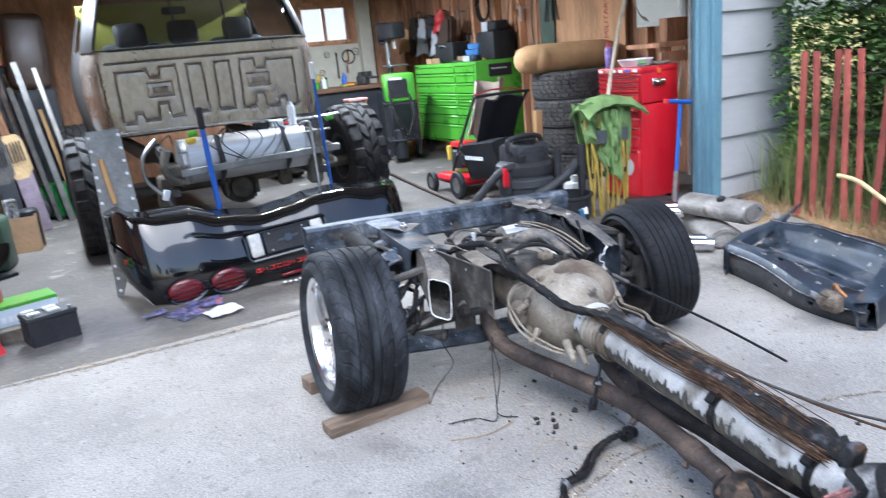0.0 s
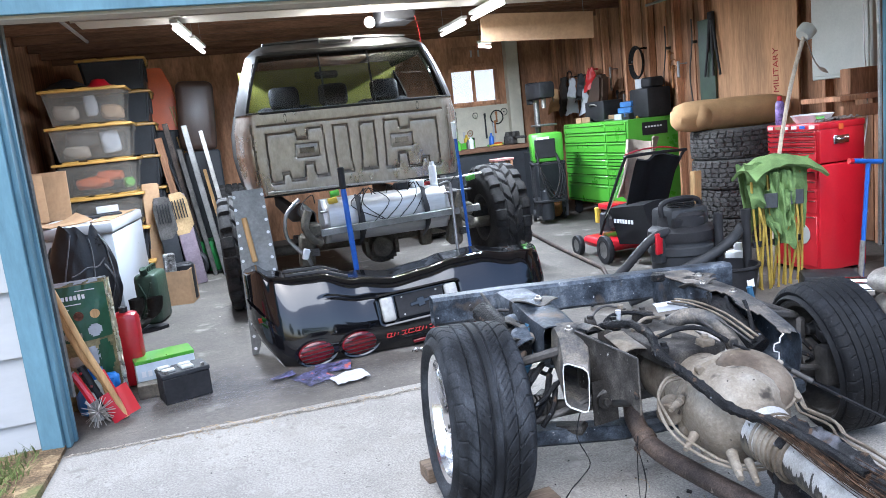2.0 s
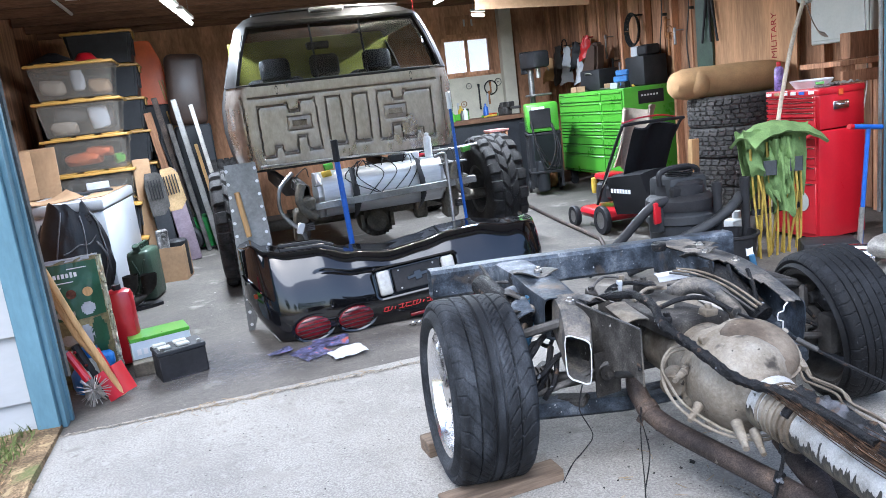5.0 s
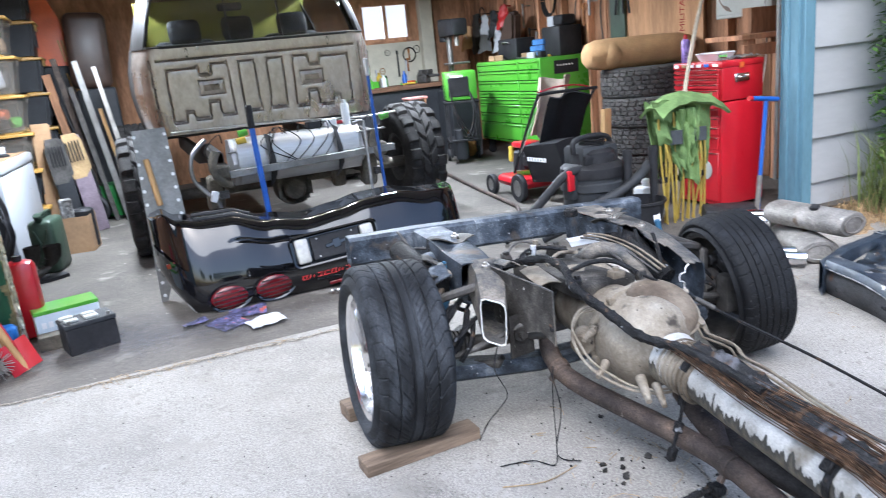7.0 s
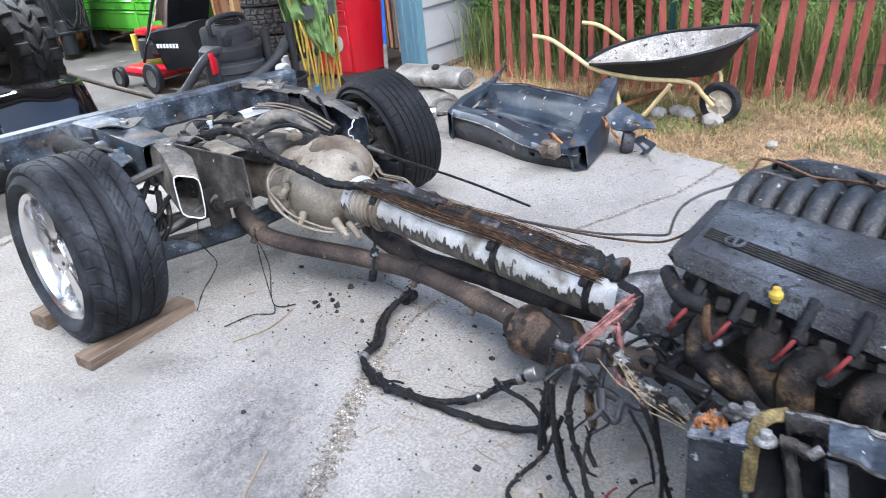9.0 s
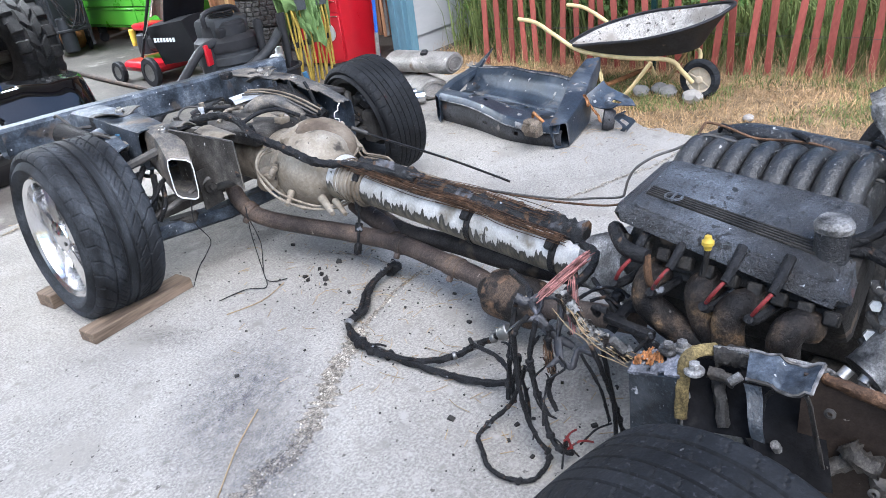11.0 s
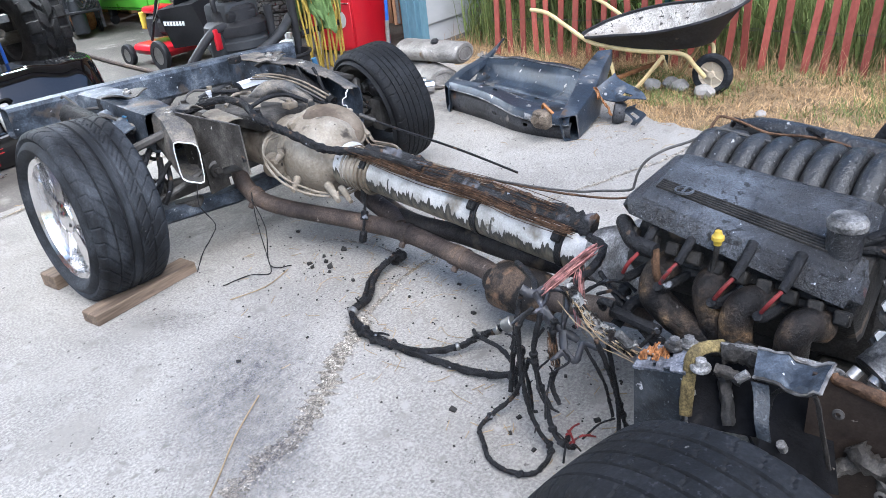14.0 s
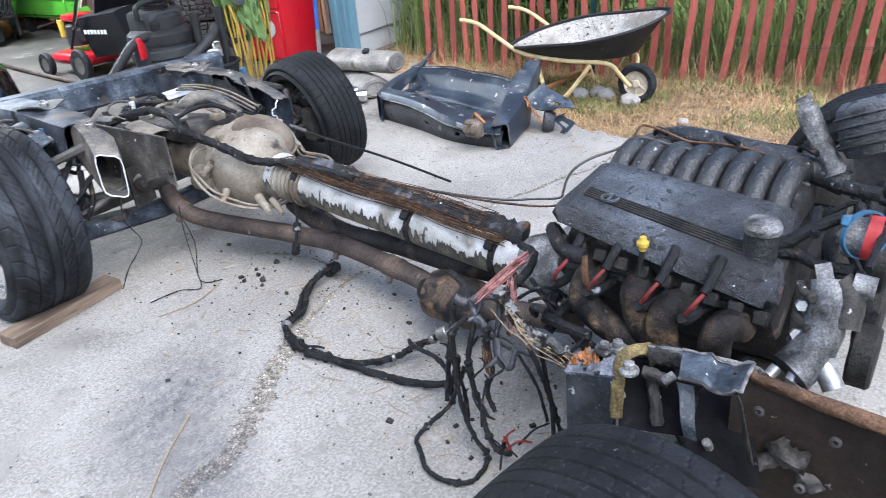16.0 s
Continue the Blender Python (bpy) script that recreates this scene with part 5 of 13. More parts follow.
part("suspension_cradle", bm, FRAME, car)

# transaxle, bell housing and torque tube
AX = Matrix.Translation((-0.062, 0.02, 0.383)) @ frame_of((0.02, 1, 0.03))
bm = M()
lathe(bm, [(0, -0.69), (0.07, -0.69), (0.076, -0.66), (0.08, -0.64), (0.1, -0.62), (0.128, -0.6), (0.146, -0.57), (0.154, -0.52), (0.156, -0.44), (0.166, -0.435), (0.166, -0.415), (0.15, -0.41), (0.13, -0.34), (0.12, -0.2), (0.12, 0.0), (0.1, 0.05), (0.0, 0.06)], AX, 48)
part("bell_housing", bm, CASTING, car, "dusty cast aluminium bell housing")
DM = Matrix.Translation((-0.012, -0.49, 0.468)) @ frame_of((0.02, -0.5, 0.86))
bm = M()
lathe(bm, [(0, 0.046), (0.06, 0.044), (0.096, 0.036), (0.118, 0.02), (0.126, 0.004), (0.129, -0.008), (0.129, -0.07), (0, -0.09)], DM, 40)
part("inspection_dome", bm, DOME, car, "sooty brown round dome on the housing")
bm = M()
lathe(bm, [(0.127, 0.0), (0.135, 0.0), (0.135, -0.012), (0.127, -0.012)], DM, 40, close=True)
part("dome_flange", bm, CASTING, car)
for a in (2.2, 3.3, 4.4, 5.5, 0.3):
    bm = M()
    c = DM @ Vector((0.138 * math.cos(a), 0.138 * math.sin(a), -0.014))
    cyl(bm, c, c + DM.to_3x3() @ Vector((0, 0, 0.02)), 0.012, seg=10, bev=0.002)
    part("dome_bolt", bm, CASTING, car)
for a, w in ((2.3, 0.05), (2.75, 0.04), (3.2, 0.055), (3.7, 0.045), (4.3, 0.06), (5.4, 0.05)):
    bm = M()
    c = AX @ Vector((0.152 * math.cos(a), 0.152 * math.sin(a), -0.5))
    box(bm, None, (w, 0.03, 0.05), bev=0.01, m=Matrix.Translation(c) @ AX.to_3x3().to_4x4() @ Matrix.Rotation(a, 4, "Z"))
    cyl(bm, c, c + Vector((0, -0.05, 0)), 0.011, seg=8)
    part("lug", bm, CASTING, car)
for p, q, r in (((-0.17, -0.6, 0.3), (-0.2, -0.68, 0.275), 0.018), ((-0.14, -0.64, 0.285), (-0.165, -0.71, 0.262), 0.015), ((-0.24, -0.44, 0.42), (-0.285, -0.47, 0.415), 0.014), ((-0.23, -0.5, 0.33), (-0.275, -0.53, 0.31), 0.016)):
    bm = M()
    cyl(bm, p, q, r, r * 0.7, 12, 0.003)
    cyl(bm, q, Vector(q) + (Vector(q) - Vector(p)) * 0.25, r * 0.6, seg=6)
    part("drain_boss", bm, CASTING, car)
bm = M()
cyl(bm, (-0.22, -0.36, 0.37), (-0.27, -0.41, 0.365), 0.045, 0.04, 20, 0.006)
part("side_cover", bm, CASTING, car)
for k in range(9):
    a = k * 2 * math.pi / 9 + 0.3
    bm = M()
    c = AX @ Vector((0.16 * math.cos(a), 0.16 * math.sin(a), -0.43))
    cyl(bm, c, c + Vector((0, -0.025, 0)), 0.014, seg=10)
    part("housing_bolt", bm, CASTING, car)
bm = M()
box(bm, (-0.07, 0.12, 0.4), (0.26, 0.36, 0.2), bev=0.03, seg=2)
box(bm, (-0.09, -0.12, 0.50), (0.26, 0.3, 0.06), (4, 3, 8), 0.015, 2)
part("gearbox_case", bm, SCORCH, car)
bm = M()
sheet(bm, lambda u, v: (-0.15 + 0.16 * u, -0.08 - 0.17 * v, 0.532 - 0.03 * v + 0.006 * math.sin(u * 7)), 6, 6, 0.004)
part("heat_shield", bm, CASTING, car, "pale metal heat shield")
bm = M()
sheet(bm, lambda u, v: (-0.3 + 0.14 * u, -0.02 - 0.16 * v, 0.535 - 0.02 * v + 0.01 * math.sin(u * 5)), 6, 6, 0.004)
part("heat_shield", bm, CASTING, car, "pale metal heat shield")
bm = M()
tube(bm, [(-0.02, 0.06, 0.49), (0.0, 0.0, 0.538), (0.04, -0.03, 0.562), (0.095, -0.07, 0.55), (0.135, -0.11, 0.507), (0.165, -0.17, 0.428)], 0.031, 16, 6)
part("tailpipe_bend", bm, ASHFRAME, car, "tan scorched pipe bend over the gearbox")
# small lines, hoses and plugs over the gearbox
for k, (pts, r, mt) in enumerate((
        ([(0.03, 0.07, 0.6), (0.08, 0.0, 0.595), (0.14, -0.1, 0.56), (0.2, -0.2, 0.49)], 0.0045, CASTING), ([(0.05, 0.075, 0.604), (0.1, 0.0, 0.6), (0.16, -0.1, 0.566), (0.22, -0.2, 0.495)], 0.0045, CASTING),
        ([(0.01, 0.06, 0.596), (0.06, -0.01, 0.59), (0.12, -0.11, 0.553), (0.18, -0.21, 0.484)], 0.004, DARKSTEEL),
        ([(-0.3, 0.0, 0.56), (-0.24, 0.05, 0.585), (-0.15, 0.08, 0.58), (-0.06, 0.04, 0.56)], 0.008, BLACKWIRE), ([(-0.16, -0.16, 0.545), (-0.08, -0.17, 0.565), (0.0, -0.2, 0.56), (0.05, -0.27, 0.525)], 0.009, BLACKWIRE),
        ([(-0.36, -0.02, 0.54), (-0.33, -0.14, 0.53), (-0.32, -0.26, 0.48), (-0.33, -0.32, 0.4)], 0.008, BLACKWIRE), ([(-0.1, 0.2, 0.56), (-0.18, 0.22, 0.58), (-0.26, 0.16, 0.57), (-0.3, 0.08, 0.54)], 0.005, DARKSTEEL),
        ([(0.0, 0.06, 0.55), (0.05, -0.06, 0.56), (0.06, -0.16, 0.54)], 0.006, DARKSTEEL), ([(-0.2, -0.05, 0.55), (-0.12, 0.0, 0.57), (-0.05, -0.02, 0.565)], 0.007, CASTING))):
    bm = M()
    tube(bm, pts, r, 8, 5, rough=0.2)
    part("hose" if mt is BLACKWIRE else "line", bm, mt, car)
for p, sz, rz, mt in (((-0.24, 0.02, 0.56), (0.04, 0.05, 0.04), 20, BLACKWIRE), ((-0.3, 0.1, 0.555), (0.04, 0.07, 0.04), -15, SCORCH), ((-0.02, -0.24, 0.525), (0.06, 0.04, 0.03), 12, CASTING), ((-0.08, 0.1, 0.55), (0.05, 0.07, 0.05), 30, SCORCH), ((-0.19, -0.26, 0.53), (0.03, 0.04, 0.035), -30, BLACKWIRE), ((-0.2, 0.06, 0.575), (0.018, 0.018, 0.03), 5, PAPER), ((-0.17, 0.1, 0.58), (0.015, 0.015, 0.035), 5, CASTING)):
    bm = M()
    box(bm, p, sz, (5, 8, rz), 0.008, 2)
    cyl(bm, (p[0], p[1], p[2] + sz[2] * 0.4), (p[0], p[1], p[2] + sz[2] * 0.5 + 0.012), 0.012, seg=8)
    part("fitting", bm, mt, car)
bm = M()
sheet(bm, lambda u, v: (-0.03 + 0.1 * u + 0.01 * v, 0.112 - 0.055 * u - 0.03 * v + 0.004 * math.sin(v * 9), 0.588 + 0.016 * u - 0.03 * v * v), 6, 5, 0.003)
part("loose_tag", bm, PAPER, car, "pale scrap of sheet on the gearbox")
bm = M()
sheet(bm, lambda u, v: (-0.445 + 0.125 * u + 0.0012 * math.sin(u * 25), -0.1 - 0.22 * u, 0.60 - 0.06 * u - (0.2 + 0.03 * math.sin(u * 6)) * v + 0.006 * noise.noise((u * 7, v * 4, 3))), 24, 10, 0.005)
part("shield_plate", bm, SCORCH, car, "scorched grey steel shield plate")
SHE = [Vector((-0.445 + 0.125 * u, -0.1 - 0.22 * u, 0.602 - 0.06 * u)) for u in (0.0, 0.5, 1.0)]
for pts in (SHE, [SHE[2], SHE[2] + Vector((0, 0, -0.2))], [SHE[0], SHE[0] + Vector((0, 0, -0.2))]):
    bm = M()
    tube(bm, pts, 0.0035, 6, 3, rough=0.6)
    part("plate_rim", bm, ASHFRAME, car)
bm = M()
sheet(bm, lambda u, v: (-0.43 + 0.06 * u + 0.02 * v, -0.08 - 0.06 * v, 0.605 + 0.012 * math.sin(u * 4)), 5, 4, 0.004)
part("shield_flange", bm, ASHFRAME, car)
bm = M()
T0, T1 = Vector((-0.075, -0.64, 0.358)), Vector((-0.115, -1.74, 0.288))
cyl(bm, T0, T0.lerp(T1, 0.06), 0.088, 0.074, 28)
cyl(bm, T0.lerp(T1, 0.06), T1, 0.067, 0.067, 28)
part("torque_tube", bm, TUBEMAT, car, "silver torque tube with burnt peeling coating")
bm = M()
cyl(bm, T0.lerp(T1, 0.02), T0.lerp(T1, 0.15), 0.079, 0.075, 28)
part("tube_collar", bm, CASTING, car)
for k in range(6):
    bm = M()
    cyl(bm, T0.lerp(T1, 0.03 + 0.02 * k), T0.lerp(T1, 0.038 + 0.02 * k), 0.083, seg=28)
    part("collar_ring", bm, CASTING, car)
for t in (0.13, 0.61, 0.91):
    bm = M()
    d = (T1 - T0).normalized()
    p = T0.lerp(T1, t)
    lathe(bm, [(0.0675, 0), (0.0715, 0), (0.0715, 0.022), (0.0675, 0.022)], Matrix.Translation(p) @ frame_of(d), 28, close=True)
    box(bm, p + Vector((-0.055, 0, 0.05)), (0.02, 0.03, 0.03), (0, 45, 0), 0.004)
    part("band", bm, BLACKWIRE, car)
bm = M()
beam(bm, (0.005, -0.886, 0.25), (-0.115, -1.659, 0.222), 0.018, 0.014, 0.004)
part("tunnel_strip", bm, CASTING, car, "pale metal strip under the tube")
bm = M()
lathe(bm, [(0, 0), (0.075, 0), (0.085, 0.03), (0.1, 0.1), (0.135, 0.17), (0.14, 0.2), (0, 0.2)], Matrix.Translation(T1) @ frame_of((0.12, -1, 0.12)), 28)
part("front_bell", bm, ASHMETAL, car, "ash-grey front bell housing")

# exhaust
bm = M()
tube(bm, [(-0.26, 0.02, 0.45), (-0.252, -0.06, 0.39), (-0.255, -0.12, 0.32), (-0.27, -0.165, 0.26), (-0.264, -0.24, 0.205), (-0.239, -0.34, 0.18), (-0.192, -0.495, 0.165), (-0.153, -0.654, 0.16), (-0.128, -0.786, 0.157), (-0.113, -0.892, 0.155), (-0.112, -1.006, 0.15), (-0.13, -1.157, 0.148), (-0.16, -1.35, 0.147), (-0.19, -1.42, 0.147)], 0.034, 16, 6)
part("exhaust_pipe", bm, RUSTPIPE, car, "brown rusty exhaust pipe")
bm = M()
tube(bm, [(0.3, 0.15, 0.3), (0.2, -0.3, 0.18), (0.02, -0.7, 0.165), (-0.052, -0.929, 0.17), (-0.04, -1.14, 0.17), (-0.049, -1.324, 0.17), (-0.055, -1.512, 0.175), (-0.03, -1.75, 0.19), (0.05, -1.95, 0.2)], 0.034, 16, 6)
part("exhaust_pipe", bm, SOOTPIPE, car, "soot-black exhaust pipe")
bm = M()
tube(bm, [(-0.01, -0.6, 0.21), (-0.04, -0.709, 0.195), (-0.06, -0.82, 0.175), (-0.1, -0.9, 0.16)], 0.036, 14, 4)
part("crossover", bm, RUSTPIPE, car)
for p, q in (((-0.268, -0.215, 0.222), (-0.262, -0.245, 0.202)), ((-0.112, -0.93, 0.154), (-0.112, -0.96, 0.153)), ((-0.135, -1.19, 0.148), (-0.145, -1.26, 0.148))):
    bm = M()
    cyl(bm, p, q, 0.038, seg=18, bev=0.003)
    box(bm, (Vector(p) + Vector(q)) / 2 + Vector((-0.03, 0, -0.03)), (0.02, 0.02, 0.03), (0, 40, 0), 0.004)
    part("pipe_clamp", bm, RUSTPIPE, car)
bm = M()
lathe(bm, [(0, 0), (0.035, 0), (0.05, 0.03), (0.075, 0.045), (0.078, 0.06), (0.078, 0.2), (0.075, 0.215), (0.045, 0.25), (0, 0.25)], Matrix.Translation((-0.2, -1.4, 0.145)) @ frame_of((-0.02, -1, 0.0)), 24)
part("catalytic_converter", bm, mat("peeling_copper_brown_can", (0.1, 0.07, 0.05), 0.55, 0.3, var=0.5, scale=9, fine=80, bump=0.6, grit=0.35, spots=[((0.018, 0.016, 0.015), 9, 0.5, 0.06), ((0.19, 0.115, 0.07), 13, 0.62, 0.08), ((0.4, 0.36, 0.3), 45, 0.69, 0.03)]), car, "rust-brown catalytic converter")
bm = M()
tube(bm, [(-0.21, -1.62, 0.15), (-0.24, -1.8, 0.2), (-0.32, -2.0, 0.28)], 0.034, 14, 5)
part("down_pipe", bm, RUSTPIPE, car)

# burnt looms along the tube
def strands(bm, pts, n, r, spread, seed, seg=4, k=5):
    rnd = random.Random(seed)
    for _ in range(n):
        o = Vector((rnd.gauss(0, spread), rnd.gauss(0, spread * 0.3), rnd.gauss(0, spread * 0.5)))
        tube(bm, [Vector(p) + o + Vector((rnd.gauss(0, spread * .5), rnd.gauss(0, spread * .4), abs(rnd.gauss(0, spread * .3)))) for p in pts], r, seg, k)


bm = M()
tube(bm, [(-0.4, 0.02, 0.55), (-0.33, -0.044, 0.578), (-0.301, -0.089, 0.597), (-0.246, -0.147, 0.604), (-0.235, -0.255, 0.59), (-0.255, -0.35, 0.555), (-0.24, -0.425, 0.528), (-0.22, -0.51, 0.503), (-0.205, -0.59, 0.474), (-0.172, -0.66, 0.45), (-0.125, -0.735, 0.442), (-0.11, -0.86, 0.436), (-0.095, -1.05, 0.42)], 0.0155, 10, 7, rough=0.45)
part("wiring_loom", bm, BLACKWIRE, car, "thick charred wiring loom")
bm = M()
tube(bm, [(-0.085, -0.75, 0.43), (-0.08, -1.0, 0.418), (-0.095, -1.3, 0.39), (-0.1, -1.6, 0.375), (-0.12, -1.74, 0.38)], 0.034, 12, 9, rough=0.75, flat=0.42)
part("flat_loom", bm, ASHLOOM, car, "flattened charred loom on the tube")
bm = M()
strands(bm, [(-0.12, -0.72, 0.44), (-0.135, -0.95, 0.42), (-0.14, -1.1, 0.405), (-0.13, -1.3, 0.395)], 46, 0.0011, 0.011, 8)
strands(bm, [(-0.14, -1.2, 0.40), (-0.13, -1.35, 0.385), (-0.145, -1.5, 0.375), (-0.15, -1.68, 0.36)], 40, 0.0011, 0.012, 9)
strands(bm, [(-0.09, -1.0, 0.425), (-0.07, -1.3, 0.41), (-0.09, -1.6, 0.39)], 14, 0.0012, 0.012, 10)
ob = part("copper_hair", bm, COPPER, car, "bare burnt copper strands")
ob["kind"] = "stuff"
for pts, mt_ in (([(-0.055, -0.85, 0.425), (-0.05, -1.1, 0.412), (-0.045, -1.42, 0.42), (-0.06, -1.63, 0.445), (-0.09, -1.745, 0.482), (-0.113, -1.843, 0.513), (-0.112, -1.857, 0.536), (-0.111, -1.865, 0.566), (-0.096, -1.881, 0.598), (-0.069, -1.918, 0.625), (-0.032, -1.961, 0.64), (0.0, -2.003, 0.66), (0.01, -2.024, 0.671), (0.005, -2.076, 0.667), (0.005, -2.146, 0.659), (-0.001, -2.228, 0.652), (0.0, -2.291, 0.65), (-0.004, -2.354, 0.633), (-0.006, -2.435, 0.617)], DARKSTEEL),
                 ([(-0.025, -0.85, 0.42), (-0.02, -1.1, 0.4), (-0.015, -1.42, 0.4), (-0.03, -1.63, 0.42), (-0.06, -1.8, 0.46), (-0.09, -1.9, 0.53), (-0.082, -1.953, 0.594), (-0.047, -1.977, 0.621), (-0.004, -1.993, 0.653), (0.031, -2.002, 0.684), (0.049, -2.009, 0.69), (0.053, -2.055, 0.682), (0.055, -2.127, 0.661), (0.063, -2.206, 0.662), (0.069, -2.269, 0.658), (0.07, -2.345, 0.642), (0.07, -2.413, 0.637)], BROWNLIP)):
    bm = M()
    tube(bm, pts, 0.0036, 6, 6, rough=0.15)
    part("fuel_line", bm, mt_, car, "thin scorched fuel line")
for dx, dz in ((0, 0), (0.016, 0.01), (0.03, -0.004)):
    bm = M()
    tube(bm, [(0.065 + dx, -0.5, 0.46 + dz), (0.081 + dx, -0.545, 0.424 + dz), (0.077 + dx, -0.588, 0.382 + dz), (0.085 + dx, -0.61, 0.376 + dz), (0.104 + dx, -0.688, 0.367 + dz), (0.1 + dx, -0.73, 0.345 + dz), (0.112 + dx, -0.828, 0.333 + dz), (0.092 + dx, -0.994, 0.328), (0.06 + dx, -1.24, 0.32)], 0.0042, 6, 4)
    part("brake_line", bm, CASTING, car)
for dz, r in ((0, 0.0052), (0.013, 0.0046)):
    bm = M()
    tube(bm, [(-0.21, -0.4, 0.478 + dz), (-0.262, -0.394, 0.47 + dz), (-0.308, -0.424, 0.432 + dz), (-0.32 + dz, -0.465, 0.388 + dz), (-0.3 + dz, -0.505, 0.335 + dz), (-0.25 + dz, -0.555, 0.288 + dz), (-0.19, -0.61, 0.262 + dz), (-0.11, -0.66, 0.258 + dz), (-0.04, -0.68, 0.29 + dz)], r, 8, 5)
    part("cooler_line", bm, CASTING, car)
bm = M()
tube(bm, [(-0.03, -0.42, 0.57), (0.09, -0.45, 0.5), (0.2, -0.55, 0.42), (0.42, -0.75, 0.27), (0.6, -0.92, 0.13)], 0.0055, 6, 4)
part("stiff_cable", bm, BLACKWIRE, car)
bm = M()
cyl(bm, (0.13, -0.49, 0.472), (0.175, -0.53, 0.44), 0.009, seg=10)
part("cable_ferrule", bm, DARKSTEEL, car)
bm = M()
tube(bm, [(-0.117, -0.724, 0.45), (-0.127, -0.747, 0.361), (-0.146, -0.777, 0.272), (-0.17, -0.79, 0.215), (-0.204, -0.805, 0.152)], 0.006, 6, 5, rough=0.5)
box(bm, (-0.206, -0.806, 0.145), (0.026, 0.022, 0.045), (10, 10, 0), 0.004)
box(bm, (-0.17, -0.79, 0.215), (0.024, 0.024, 0.035), (0, 20, 0), 0.004)
box(bm, (-0.14, -0.77, 0.29), (0.02, 0.02, 0.04), (10, 0, 20), 0.004)
part("hanging_connector", bm, BLACKWIRE, car)
rnd = random.Random(77)
for pts in ([(-0.5, -0.22, 0.35), (-0.53, -0.27, 0.28), (-0.51, -0.3, 0.2), (-0.54, -0.31, 0.16), (-0.58, -0.28, 0.1), (-0.6, -0.26, 0.03)], [(-0.36, -0.34, 0.28), (-0.37, -0.37, 0.16), (-0.38, -0.42, 0.04), (-0.44, -0.5, 0.01), (-0.5, -0.44, 0.008), (-0.6, -0.42, 0.012)],
            [(-0.36, -0.35, 0.26), (-0.355, -0.4, 0.14), (-0.4, -0.46, 0.02), (-0.36, -0.52, 0.008)]):
    bm = M()
    tube(bm, [Vector(p) + Vector((rnd.gauss(0, .006), rnd.gauss(0, .006), 0)) for p in pts], 0.0022, 5, 6, rough=0.8)
    part("trailing_wire", bm, BLACKWIRE, car)

# ---- engine ----
engine = new("engine")
engine.parent = car
engine["label"] = "fire-damaged V8 engine covered in ash"
CX = 0.05
bm = M()
box(bm, (CX, -2.22, 0.33), (0.34, 0.52, 0.3), bev=0.02)
box(bm, (CX, -2.22, 0.16), (0.28, 0.46, 0.12), bev=0.03)
part("block", bm, BLOCK, engine)
for s in (-1, 1):
    bm = M()
    box(bm, (CX + s * 0.3, -2.22, 0.47), (0.2, 0.5, 0.16), (0, s * 40, 0), 0.02, 2)
    box(bm, (CX + s * 0.36, -2.22, 0.505), (0.12, 0.47, 0.05), (0, s * 40, 0), 0.015, 2)
    part("cylinder_head", bm, BLOCK, engine)


def cover(bm, a, b, c, d, thick=0.022):
    """Panel through four corners a b c d with a lip and raised ribs."""
    a, b, c, d = (Vector(p) for p in (a, b, c, d))

    def f(u, v):
        p = a.lerp(b, u).lerp(d.lerp(c, u), v)
        z = 0.0
        if 0.06 < u < 0.94 and 0.05 < v < 0.95:
            z += 0.008
        e = min(u, 1 - u, v * 1.5, (1 - v) * 1.5)
        z -= 0.022 * max(0, 1 - e / 0.03) ** 2
        return p + Vector((0, 0, z))
    sheet(bm, f, 72, 60, thick)


RN, RF, FF, FN = (-0.37, -1.985, 0.612), (-0.1, -1.975, 0.618), (-0.11, -2.425, 0.585), (-0.365, -2.455, 0.512)
bm = M()
cover(bm, RN, RF, FF, FN)
part("coil_cover", bm, CHAR, engine, "charred black coil cover dusted with white ash")
for k in range(5):
    uu = 0.2 + 0.032 * k
    q = [Vector(RN).lerp(Vector(RF), uu).lerp(Vector(FN).lerp(Vector(FF), uu), vv) + Vector((0, 0, 0.031)) for vv in (0.08, 0.9)]
    bm = M()
    beam(bm, q[0], q[1], 0.005, 0.009, 0.001)
    part("cover_rib", bm, BLOCK, engine)
for k in range(8):
    vv = 0.12 + 0.1 * k
    q = [Vector(RN).lerp(Vector(RF), 0.9).lerp(Vector(FN).lerp(Vector(FF), 0.9), vv + dv) + Vector((0, 0, 0.028)) for dv in (0.0, 0.065)]
    bm = M()
    beam(bm, q[0], q[1], 0.012, 0.004, 0.001)
    part("lettering_bar", bm, CHAR, engine)
bm = M()
cover(bm, (0.42, -1.985, 0.57), (0.12, -1.975, 0.635), (0.12, -2.425, 0.615), (0.42, -2.455, 0.53))
part("coil_cover", bm, CHAR, engine, "charred black coil cover dusted with white ash")
bm = M()
lathe(bm, [(0.017, 0), (0.021, 0.0), (0.021, 0.005), (0.017, 0.005)], Matrix.Translation((-0.325, -2.09, 0.643)), 20, close=True)
tube(bm, [(-0.34, -2.09, 0.645), (-0.31, -2.09, 0.647)], 0.003, 5, 1)
part("emblem", bm, CHAR, engine)
